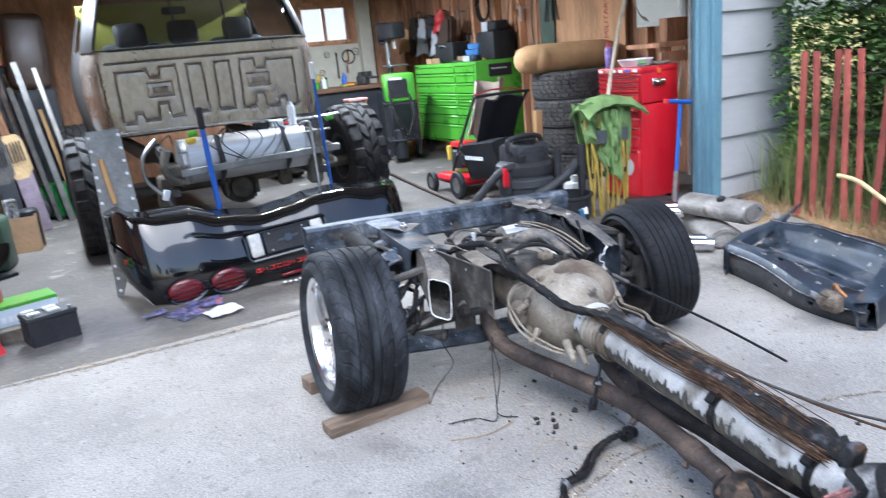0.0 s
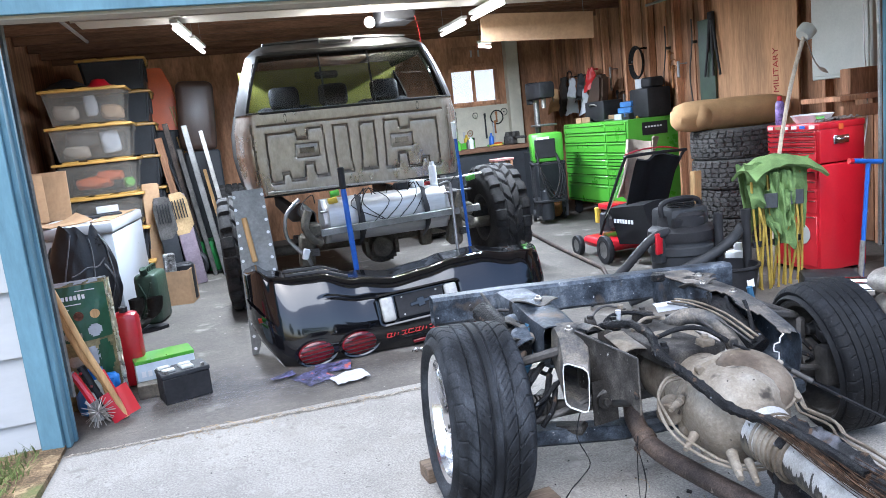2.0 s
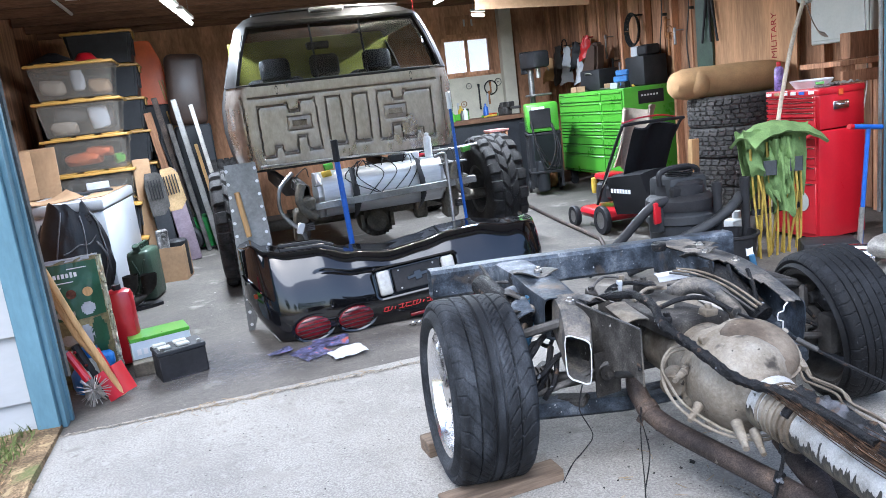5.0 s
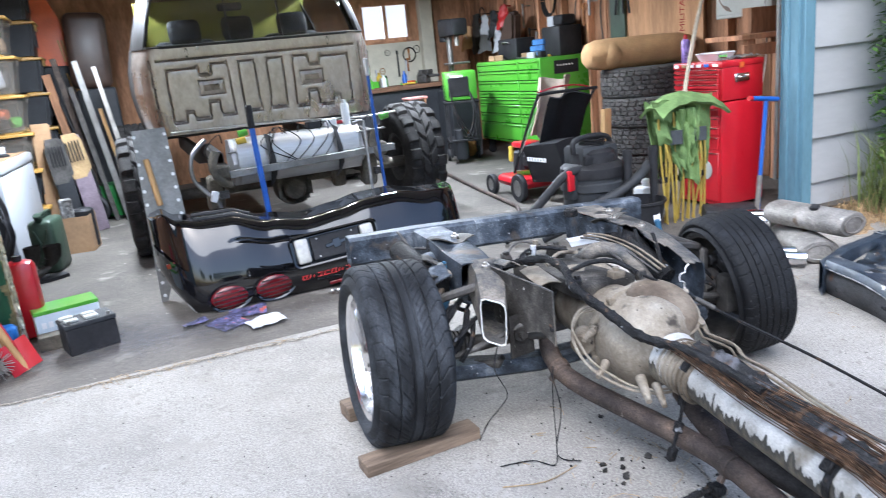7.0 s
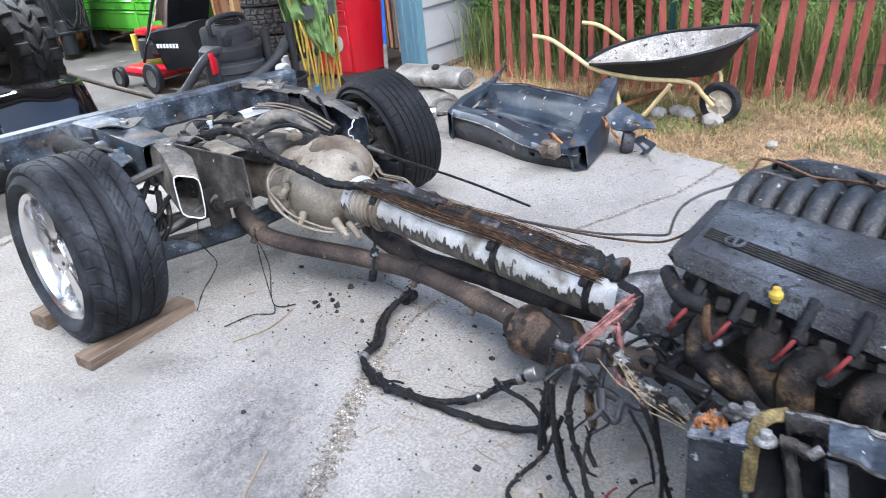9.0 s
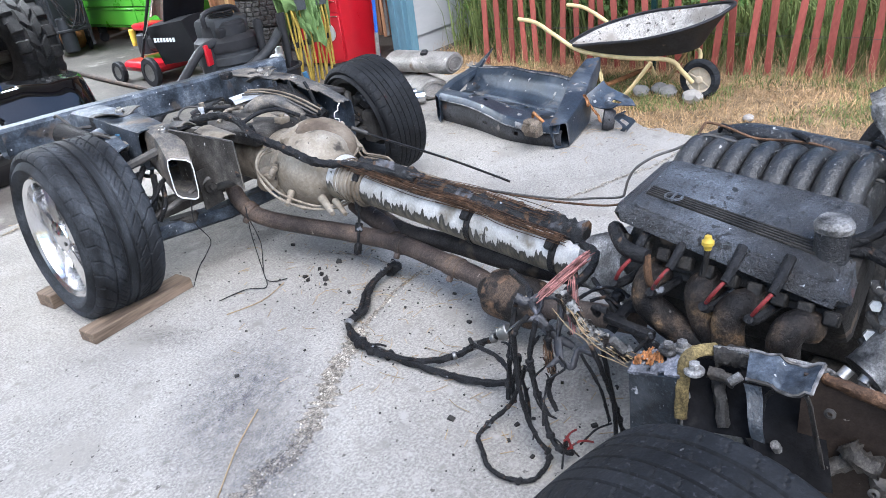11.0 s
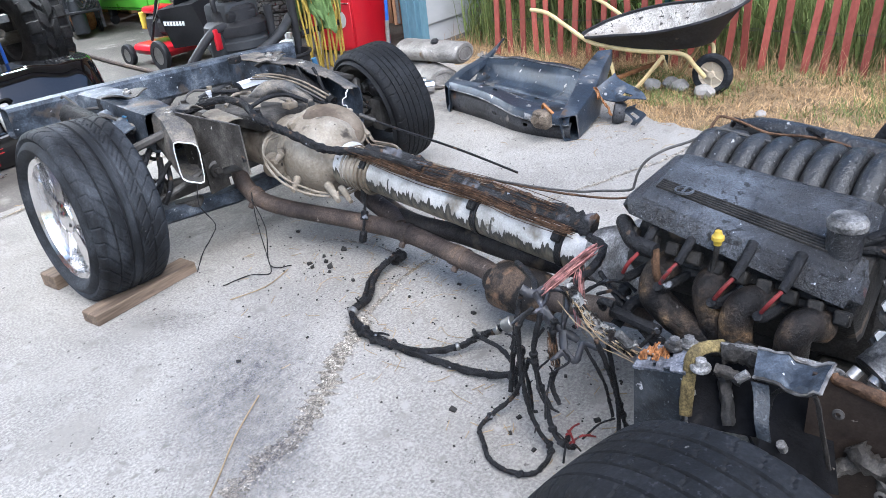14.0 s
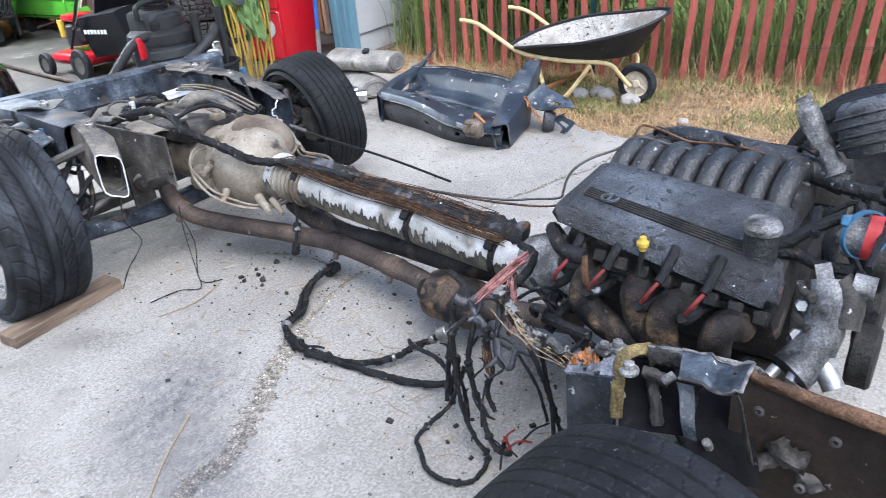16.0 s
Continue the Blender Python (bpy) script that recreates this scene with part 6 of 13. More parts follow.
for k in range(8):
    bm = M()
    y = -2.0 - k * 0.056
    tube(bm, [(CX - 0.17, y, 0.565), (CX - 0.125, y, 0.615), (CX - 0.06, y - 0.004, 0.642), (CX + 0.0, y - 0.008, 0.63), (CX + 0.05, y - 0.01, 0.58), (CX + 0.06, y - 0.01, 0.53)], (0.028, 0.029), 14, 5, rough=0.03)
    part("intake_runner", bm, INTAKE, engine, "dusty black intake runner")
bm = M()
box(bm, (CX, -2.2, 0.55), (0.2, 0.46, 0.12), bev=0.03, seg=2)
part("intake_plenum", bm, INTAKE, engine)
bm = M()
tube(bm, [(-0.049, -2.176, 0.580), (-0.035, -2.186, 0.603), (-0.016, -2.212, 0.627), (0.001, -2.249, 0.641), (0.011, -2.282, 0.648)], 0.0095, 10, 5, rough=0.2)
part("vent_hose", bm, CHAR, engine)
bm = M()
tube(bm, [(0.12, -1.98, 0.6), (0.115, -2.08, 0.645), (0.1, -2.25, 0.64), (0.085, -2.42, 0.62), (0.08, -2.5, 0.6)], 0.032, 14, 5, rough=0.12)
part("intake_rail", bm, INTAKE, engine, "black intake rail along the far side")
for y in (-2.02, -2.2, -2.38):
    bm = M()
    tube(bm, [(0.1, y, 0.65), (0.09, y - 0.01, 0.672), (0.06, y - 0.05, 0.67)], 0.007, 8, 3, rough=0.3)
    part("rail_nipple", bm, BLACKWIRE, engine)
# exhaust manifold: four bent runners into a falling log
for pts, r in (([(-0.357, -2.082, 0.475), (-0.393, -2.070, 0.460), (-0.413, -2.074, 0.419), (-0.415, -2.118, 0.382), (-0.419, -2.181, 0.356), (-0.419, -2.236, 0.332)], (0.034, 0.036)),
               ([(-0.360, -2.201, 0.474), (-0.402, -2.192, 0.472), (-0.412, -2.202, 0.423), (-0.417, -2.233, 0.357)], (0.036, 0.03)),
               ([(-0.370, -2.306, 0.456), (-0.413, -2.283, 0.469), (-0.434, -2.268, 0.443), (-0.430, -2.269, 0.377), (-0.434, -2.279, 0.310)], (0.034, 0.034)),
               ([(-0.379, -2.416, 0.440), (-0.416, -2.396, 0.457), (-0.438, -2.382, 0.438), (-0.432, -2.381, 0.380), (-0.429, -2.392, 0.325)], (0.034, 0.033))):
    bm = M()
    tube(bm, pts, r, 18, 6, rough=0.05)
    part("manifold_runner", bm, MANIFOLD, engine, "heat-tinted brown exhaust manifold runner")
bm = M()
tube(bm, [(-0.417, -2.174, 0.349), (-0.417, -2.245, 0.331), (-0.416, -2.331, 0.320), (-0.413, -2.421, 0.313)], (0.04, 0.044), 16, 5, rough=0.04)
part("manifold_log", bm, MANIFOLD, engine, "heat-tinted brown exhaust manifold log")
for k, y in enumerate((-2.04, -2.13, -2.25, -2.345)):
    bm = M()
    tube(bm, [(-0.36, y - 0.01, 0.575), (-0.41, y - 0.01, 0.55), (-0.44, y - 0.005, 0.53)], (0.012, 0.009), 10, 4, rough=0.1)
    part("plug_boot", bm, BLACKWIRE, engine)
    bm = M()
    tube(bm, [(-0.44, y - 0.005, 0.53), (-0.46, y + 0.008, 0.51), (-0.452, y + 0.025, 0.478)], 0.0045, 8, 4)
    part("plug_wire", bm, REDWIRE, engine, "red plug wire")
    bm = M()
    tube(bm, [(-0.455, y + 0.03, 0.47), (-0.43, y + 0.025, 0.455), (-0.36, y - 0.0, 0.465)], 0.011, 8, 3)
    part("plug_boot", bm, BLACKWIRE, engine)
bm = M()
tube(bm, [(-0.41, -2.19, 0.40), (-0.4, -2.195, 0.5), (-0.395, -2.2, 0.575)], 0.006, 6, 3)
part("dipstick_tube", bm, BLOCK, engine)
bm = M()
lathe(bm, [(0, 0), (0.008, 0), (0.009, 0.008), (0.013, 0.012), (0.013, 0.02), (0.009, 0.024), (0.007, 0.032), (0, 0.033)], Matrix.Translation((-0.395, -2.2, 0.572)), 14)
part("dipstick_handle", bm, YELLOW, engine, "yellow dipstick handle")
bm = M()
lathe(bm, [(0, 0), (0.034, 0), (0.034, 0.07), (0.03, 0.075), (0, 0.075)], Matrix.Translation((-0.29, -2.41, 0.545)), 20)
part("oil_filler", bm, CHAR, engine)
bm = M()
lathe(bm, [(0, 0), (0.037, 0), (0.038, 0.012), (0.03, 0.024), (0, 0.03)], Matrix.Translation((-0.29, -2.41, 0.62)), 22)
part("oil_cap", bm, ASHMETAL, engine, "ash-white oil cap")
bm = M()
tube(bm, [(-0.3, -1.95, 0.5), (-0.37, -1.97, 0.56), (-0.42, -2.02, 0.545), (-0.43, -2.08, 0.54)], 0.018, 10, 5)
part("vapour_hose", bm, BLACKWIRE, engine)
bm = M()
tube(bm, [(-0.43, -2.08, 0.545), (-0.435, -2.085, 0.5), (-0.43, -2.09, 0.47)], 0.009, 8, 3)
part("metal_pipe", bm, BROWNLIP, engine)
for k in range(10):
    bm = M()
    y = -2.0 - k * 0.05
    box(bm, (-0.385, y, 0.545 - 0.008 * k), (0.03, 0.03, 0.03), (0, 30, 0), 0.004)
    part("head_bolt", bm, BLOCK, engine)

# front drive: pulleys, pump and alternator
for c, r, w in (((0.05, -2.58, 0.3), 0.1, 0.05), ((-0.05, -2.58, 0.48), 0.06, 0.05), ((0.16, -2.58, 0.47), 0.07, 0.05), ((-0.2, -2.6, 0.33), 0.07, 0.05)):
    bm = M()
    cyl(bm, c, (c[0], c[1] - w, c[2]), r, seg=24, bev=0.006)
    part("pulley", bm, BLOCK, engine)
PUMPCAST = mat("sooty_cast_alloy", (0.16, 0.16, 0.16), 0.55, 0.4, var=0.5, scale=14, fine=90, bump=0.5, grit=0.3, ramp=[(0.34, (0.02, 0.02, 0.02)), (0.48, (0.09, 0.09, 0.09)), (0.62, (0.2, 0.2, 0.2)), (0.78, (0.42, 0.41, 0.4))])
pump = new("water_pump")
pump.parent = car
pump["label"] = "ash-white cast pump with cut hose stubs"
for nm, pts, r, mt in (("pump_body", [(-0.380, -2.560, 0.592), (-0.392, -2.565, 0.570), (-0.412, -2.568, 0.532), (-0.435, -2.566, 0.495), (-0.452, -2.556, 0.47), (-0.470, -2.545, 0.448), (-0.484, -2.535, 0.436)], (0.034, 0.042), PUMPCAST), ("pump_cap", [(-0.386, -2.537, 0.593), (-0.378, -2.563, 0.601)], 0.025, ASHMETAL),
                       ("hose_stub", [(-0.459, -2.582, 0.457), (-0.470, -2.597, 0.441), (-0.481, -2.611, 0.425)], 0.02, DULLCHROME), ("hose_stub", [(-0.484, -2.511, 0.440), (-0.499, -2.502, 0.426)], 0.011, DULLCHROME), ("hose_stub", [(-0.478, -2.545, 0.439), (-0.492, -2.538, 0.424)], 0.012, DULLCHROME), ("hose_stub", [(-0.379, -2.597, 0.590), (-0.378, -2.634, 0.588)], 0.024, ASHMETAL), ("pump_neck", [(-0.382, -2.570, 0.590), (-0.391, -2.594, 0.566), (-0.417, -2.597, 0.519)], 0.03, SCORCH)):
    bm = M()
    tube(bm, pts, r, 20, 5, rough=0.05)
    part(nm, bm, mt, pump)
for k, p in enumerate([(-0.401, -2.531, 0.564), (-0.410, -2.544, 0.542), (-0.428, -2.538, 0.513), (-0.439, -2.554, 0.492), (-0.456, -2.537, 0.471)]):
    bm = M()
    q = Vector(p)
    tube(bm, [q + Vector((0.012, 0.02, 0.012)), q + Vector((-0.012, 0.0, 0.004)), q + Vector((-0.01, -0.03, -0.008))], 0.009, 10, 4, rough=0.3)
    cyl(bm, q, q + Vector((-0.03, -0.012, 0.008)), 0.009, seg=10, bev=0.002)
    part("pump_rib", bm, SCORCH, pump)
for p in [(-0.413, -2.523, 0.544), (-0.441, -2.526, 0.497), (-0.453, -2.594, 0.464), (-0.400, -2.589, 0.550)]:
    bm = M()
    cyl(bm, p, Vector(p) + Vector((-0.014, -0.004, 0.006)), 0.011, seg=6)
    part("pump_bolt", bm, DULLCHROME, pump)
alt = new("alternator")
alt.parent = car
alt["label"] = "burnt alternator and bracket crusted with ash"
AB = [(0.126, -2.495, 0.790), (0.099, -2.536, 0.691)]
ad = (Vector(AB[1]) - Vector(AB[0])).normalized()
bm = M()
lathe(bm, [(0, 0), (0.045, 0), (0.062, 0.015), (0.066, 0.04), (0.066, 0.1), (0.058, 0.125), (0.025, 0.132), (0, 0.132)], Matrix.Translation(AB[0]) @ frame_of(ad), 24)
part("alternator_body", bm, CHAR, alt)
for k in range(4):
    bm = M()
    lathe(bm, [(0.066, 0), (0.072, 0.004), (0.066, 0.008)], Matrix.Translation(Vector(AB[0]) + ad * (0.03 + 0.022 * k)) @ frame_of(ad), 24)
    part("cooling_fin", bm, CHAR, alt)
bm = M()
tube(bm, [(0.101, -2.383, 0.765), (0.091, -2.414, 0.711), (0.078, -2.452, 0.658), (0.066, -2.474, 0.623)], 0.024, 12, 5, rough=0.35)
part("bracket_arm", bm, ASHMETAL, alt)
bm = M()
tube(bm, [(0.097, -2.365, 0.765), (0.107, -2.395, 0.776)], 0.02, 10, 4, rough=0.5)
part("ash_lump", bm, ASHMETAL, alt)
RED = mat("faded_red_silicone", (0.3, 0.03, 0.03), 0.5, var=0.35, scale=14, spots=[((0.3, 0.28, 0.26), 24, 0.64, 0.06)])
bm = M()
tube(bm, [(-0.208, -2.543, 0.606), (-0.205, -2.573, 0.605), (-0.204, -2.593, 0.603)], 0.042, 16, 4, rough=0.08)
part("hose_end", bm, ASHMETAL, car, "ash-grey throttle body end")
bm = M()
tube(bm, [(-0.224, -2.586, 0.619), (-0.223, -2.610, 0.617)], 0.046, 18, 4, rough=0.04)
part("radiator_hose", bm, RED, car, "red silicone radiator hose")
for p in [(-0.223, -2.581, 0.622)]:
    bm = M()
    lathe(bm, [(0.046, 0), (0.05, 0), (0.05, 0.012), (0.046, 0.012)], Matrix.Translation(p) @ frame_of((-0.7, -0.7, 0.15)), 22, close=True)
    box(bm, Vector(p) + Vector((-0.03, 0.03, 0.035)), (0.016, 0.016, 0.022), (0, 30, 0), 0.003)
    part("hose_clip", bm, SHOCK, car)
for pts, r in (([(-0.269, -2.432, 0.582), (-0.256, -2.459, 0.595), (-0.234, -2.503, 0.628), (-0.221, -2.539, 0.649)], 0.013), ([(-0.271, -2.428, 0.568), (-0.260, -2.475, 0.568), (-0.261, -2.520, 0.554), (-0.255, -2.580, 0.554)], 0.013), ([(-0.083, -2.510, 0.658), (-0.081, -2.554, 0.652), (-0.080, -2.585, 0.651)], 0.016)):
    bm = M()
    tube(bm, pts, r, 10, 5, rough=0.2)
    part("coolant_hose", bm, BLACKWIRE, engine)
rnd = random.Random(90)
for k in range(14):
    bm = M()
    a = Vector((rnd.uniform(-0.3, 0.2), rnd.uniform(-2.6, -2.45), rnd.uniform(0.45, 0.62)))
    b = a + Vector((rnd.uniform(-.2, .2), rnd.uniform(-.12, .02), rnd.uniform(-.2, .05)))
    tube(bm, [a, (a + b) / 2 + Vector((rnd.uniform(-.05, .05), rnd.uniform(-.05, .05), rnd.uniform(0, .06))), b], rnd.uniform(0.006, 0.014), 6, 4, rough=0.3)
    part("engine_hose", bm, BLACKWIRE, engine)

# front frame, tower and brackets beside the wheel
TOWER = [(-0.640, -2.144, 0.385), (-0.576, -2.137, 0.394), (-0.565, -2.226, 0.425), (-0.635, -2.252, 0.411)]
bm = M()
loft(bm, [TOWER, [(-0.63, -2.144, 0.12), (-0.566, -2.137, 0.12), (-0.555, -2.226, 0.12), (-0.625, -2.252, 0.12)]], 0.006, 0.1)
bm.faces.new([bm.verts.new(Vector(p) + Vector((0, 0, -0.001))) for p in TOWER])
part("shock_tower", bm, BLUEBOX, car, "flaking blue-black steel tower")
bm = M()
ta, tb, td, te = (Vector(p) for p in TOWER)
sheet(bm, lambda u, v: ta.lerp(te, u).lerp(tb.lerp(td, u), v) + Vector((0, 0, 0.006 + 0.008 * noise.noise((u * 5, v * 6, 1)))), 14, 10, 0.006, skip=lambda u, v: noise.noise((u * 4, v * 4, 7)) > 0.22)
part("melted_cap", bm, ORANGEASH, car, "orange and white melted residue")
bm = M()
tube(bm, [(-0.534, -2.285, 0.434), (-0.577, -2.265, 0.447), (-0.612, -2.256, 0.444), (-0.626, -2.256, 0.402), (-0.637, -2.259, 0.318)], 0.013, 10, 5, flat=0.5, rough=0.15)
part("rusty_strap", bm, STRAP, car, "olive-brown rusty strap")
for k in range(4):
    bm = M()
    f = (0.05 + 0.14 * k, 0.25 + 0.2 * (k % 2))
    sheet(bm, lambda u, v: ta.lerp(te, f[0] + 0.14 * u).lerp(tb.lerp(td, f[0] + 0.14 * u), f[1] + 0.35 * v + 0.2 * u * v) + Vector((0, 0, 0.014 + 0.016 * noise.noise((u * 3 + k, v * 3, 4)))), 8, 8, 0.004)
    part("melted_flake", bm, MELT, car, "orange melted plastic flake")
bm = M()
tube(bm, [(-0.546, -2.283, 0.441), (-0.535, -2.352, 0.448), (-0.516, -2.473, 0.445), (-0.527, -2.496, 0.444)], 0.0065, 8, 4, rough=0.15)
part("bracket_bar", bm, ASHMETAL, car, "pale thin flange edge")
# backing plate coloured as the deep shade behind the tower
bm = M()
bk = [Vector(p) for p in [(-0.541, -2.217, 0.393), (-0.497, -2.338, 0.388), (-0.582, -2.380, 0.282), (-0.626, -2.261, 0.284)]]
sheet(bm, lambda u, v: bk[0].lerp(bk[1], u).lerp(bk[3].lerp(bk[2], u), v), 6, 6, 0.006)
part("tower_back", bm, CAVITY, car, "near-black plate standing for shade behind the tower")
WRAP = [Vector(p) for p in ((-0.5, -1.9, 0.425), (-0.527, -1.955, 0.405), (-0.533, -1.986, 0.379), (-0.535, -2.024, 0.362), (-0.54, -2.06, 0.36), (-0.56, -2.11, 0.365))]
wrap_path = smooth_path(WRAP, 6)
bm = M()
nw = len(wrap_path) - 1


def wrap_pt(u, v):
    """Crumpled foil folded over the harness; u along it, v round it."""
    p = wrap_path[min(nw, int(round(u * nw)))]
    w = 0.017 * (1 + 0.45 * noise.noise((u * 9, v * 3, 2)))
    a = v * 4.4 - 0.7
    return p + Vector((-math.sin(a) * w * 0.9, math.sin(a) * w * 0.5, math.cos(a) * w * 0.8)) + Vector((0.006 * noise.noise((u * 30, v * 9, 1)), 0.006 * noise.noise((u * 30, v * 9, 4)), 0.008 * noise.noise((u * 26, v * 8, 9))))


sheet(bm, wrap_pt, nw, 16, 0.0015, skip=lambda u, v: noise.noise((u * 9, v * 5, 6)) > 0.3)
part("foil_sleeve", bm, FOIL, car, "crinkled burnt foil sleeve on the harness")
bm = M()
strands(bm, [p + Vector((-0.008, 0, -0.004)) for p in WRAP[:]], 12, 0.001, 0.012, 47, 4, 4)
ob = part("torn_fibre_tuft", bm, TWIG, car, "torn yellowish fibres")
ob["kind"] = "stuff"
rnd = random.Random(301)
for k in range(9):
    p = Vector((rnd.uniform(-0.5, -0.36), rnd.uniform(-2.36, -1.95), rnd.uniform(0.3, 0.42)))
    q = p + Vector((rnd.uniform(-.1, .06), rnd.uniform(-.16, .16), rnd.uniform(-.08, .05)))
    bm = M()
    tube(bm, [p, (p + q) / 2 + Vector((rnd.gauss(0, .03), rnd.gauss(0, .03), rnd.uniform(0, .04))), q], rnd.uniform(0.006, 0.014), 8, 5, rough=0.3)
    part("hose", bm, BLACKWIRE, car)
for p in (TOWER[2], (-0.579, -2.203, 0.421), (-0.617, -2.274, 0.422)):
    bm = M()
    cyl(bm, p, (p[0], p[1], p[2] + 0.012), 0.02, seg=14, bev=0.003)
    cyl(bm, (p[0], p[1], p[2] + 0.012), (p[0], p[1], p[2] + 0.024), 0.011, seg=6)
    part("tower_bolt", bm, ASHMETAL, car)
RUBBED = mat("rubbed_steel_edge", (0.2, 0.19, 0.18), 0.45, 0.4, var=0.5, scale=24, spots=[((0.05, 0.045, 0.04), 16, 0.52, 0.08)])
BRACKET = [Vector(p) for p in [(-0.624, -2.374, 0.450), (-0.562, -2.357, 0.460), (-0.553, -2.485, 0.471), (-0.649, -2.491, 0.481)]]


def bracket_pt(u, v):
    """u along the wheel side, v from the outer edge inwards; a step runs across its middle."""
    p = BRACKET[0].lerp(BRACKET[3], u).lerp(BRACKET[1].lerp(BRACKET[2], u), v)
    step = 0.012 * max(0.0, min(1.0, (u - 0.42) * 9)) - 0.012 * max(0.0, min(1.0, (u - 0.8) * 9)) - 0.012
    return p + Vector((0, 0, -step + 0.02 * max(0, 0.12 - v) * -4 + 0.004 * noise.noise((u * 6, v * 6, 2))))


bm = M()
sheet(bm, bracket_pt, 24, 14, 0.006)
part("bracket_top", bm, FRAME, car, "bent grey steel bracket with flaked paint")
for v in (0.0, 1.0):
    bm = M()
    tube(bm, [bracket_pt(k / 12, v) + Vector((0, 0, 0.001)) for k in range(13)], 0.0035, 6, 1, rough=0.5)
    part("rubbed_edge", bm, RUBBED, car)
bm = M()
tube(bm, [bracket_pt(1.0, k / 8) for k in range(9)], 0.0035, 6, 1, rough=0.5)
part("rubbed_edge", bm, RUBBED, car)
bl = [Vector(p) for p in [(-0.628, -2.372, 0.446), (-0.621, -2.401, 0.445), (-0.680, -2.434, 0.370), (-0.682, -2.411, 0.373)]]
bm = M()
sheet(bm, lambda u, v: bl[0].lerp(bl[1], u).lerp(bl[3].lerp(bl[2], u), v) + Vector((0.004 * math.sin(v * 7), 0, 0)), 6, 12, 0.006)
part("bracket_leg", bm, BLUEBOX, car)
bm = M()
tube(bm, [(-0.644, -2.480, 0.475), (-0.637, -2.487, 0.454), (-0.634, -2.501, 0.396), (-0.628, -2.519, 0.320)], 0.008, 8, 5, flat=0.5, rough=0.3)
part("bracket_lip", bm, SCORCH, car)
# backing plate coloured as the deep shade under the bracket
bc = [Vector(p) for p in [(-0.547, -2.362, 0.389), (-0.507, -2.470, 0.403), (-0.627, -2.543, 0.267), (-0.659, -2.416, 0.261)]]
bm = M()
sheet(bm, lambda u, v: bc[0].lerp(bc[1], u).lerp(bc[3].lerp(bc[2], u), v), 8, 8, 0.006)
part("bracket_back", bm, CAVITY, car, "near-black plate standing for cavity shade under the bracket")
bm = M()
sheet(bm, lambda u, v: (-0.585 + 0.02 * v + 0.02 * math.sin(u * 4), -2.46 - 0.42 * u, 0.478 - 0.05 * u - 0.34 * v), 14, 12, 0.006)
part("inner_plate", bm, INNERPLATE, car, "brown scorched inner fender plate")
for y, z in ((-2.512, 0.412), (-2.64, 0.4), (-2.6, 0.27)):
    bm = M()
    lathe(bm, [(0.005, 0), (0.0095, 0), (0.0105, 0.004), (0.005, 0.006)], Matrix.Translation((-0.59, y, z)) @ frame_of((-1, 0, 0.1)), 16, close=True)
    part("grommet", bm, DARKSTEEL, car)
bm = M()
quad_tube(bm, [(-0.4, -2.16, 0.22), (-0.42, -2.4, 0.22), (-0.44, -2.9, 0.24)], [(0.1, 0.13)] * 3)
part("front_rail", bm, SCORCH, car)
bm = M()
quad_tube(bm, [(0.48, -1.9, 0.22), (0.52, -2.3, 0.22), (0.54, -2.9, 0.24)], [(0.1, 0.13)] * 3)
part("front_rail", bm, SCORCH, car)
bm = M()
quad_tube(bm, [(-0.72, -2.4, 0.2), (-0.3, -2.42, 0.14), (0.4, -2.42, 0.14), (0.75, -2.4, 0.2)], [(0.14, 0.07)] * 4)
part("front_crossmember", bm, SCORCH, car)
bm = M()
tube(bm, [(-0.575, -2.49, 0.476), (-0.58, -2.499, 0.472), (-0.578, -2.524, 0.469), (-0.576, -2.56, 0.463), (-0.574, -2.6, 0.457), (-0.57, -2.72, 0.445), (-0.568, -2.86, 0.432)], (0.009, 0.016), 10, 5, rough=0.15)
part("rusty_lip", bm, BROWNLIP, car, "rust-brown lip of the fender plate")
for pts, r, mt in (([(-0.561, -2.300, 0.379), (-0.580, -2.315, 0.349), (-0.610, -2.335, 0.309)], 0.012, SCORCH), ([(-0.580, -2.286, 0.406), (-0.574, -2.312, 0.402), (-0.571, -2.339, 0.395)], 0.012, SCORCH), ([(-0.551, -2.286, 0.426), (-0.535, -2.321, 0.430), (-0.531, -2.353, 0.423)], 0.02, BLOCK), ([(-0.573, -2.544, 0.346), (-0.583, -2.568, 0.327), (-0.583, -2.604, 0.321)], 0.02, SCORCH), ([(-0.595, -2.521, 0.290), (-0.579, -2.543, 0.303), (-0.562, -2.563, 0.321)], 0.016, SCORCH), ([(-0.537, -2.570, 0.292), (-0.550, -2.605, 0.267), (-0.563, -2.624, 0.248)], 0.022, DARKSTEEL)):
    bm = M()
    tube(bm, pts, r, 12, 5, rough=0.45)
    part("ball_joint", bm, mt, car)
bm = M()
tube(bm, [(-0.85, -2.42, 0.28), (-0.6, -2.4, 0.22), (-0.45, -2.35, 0.2)], 0.03, 10, 4)
part("lower_arm", bm, DARKSTEEL, car)
bm = M()
tube(bm, [(0.85, -2.42, 0.28), (0.6, -2.4, 0.22), (0.5, -2.35, 0.2)], 0.03, 10, 4)
part("lower_arm", bm, DARKSTEEL, car)

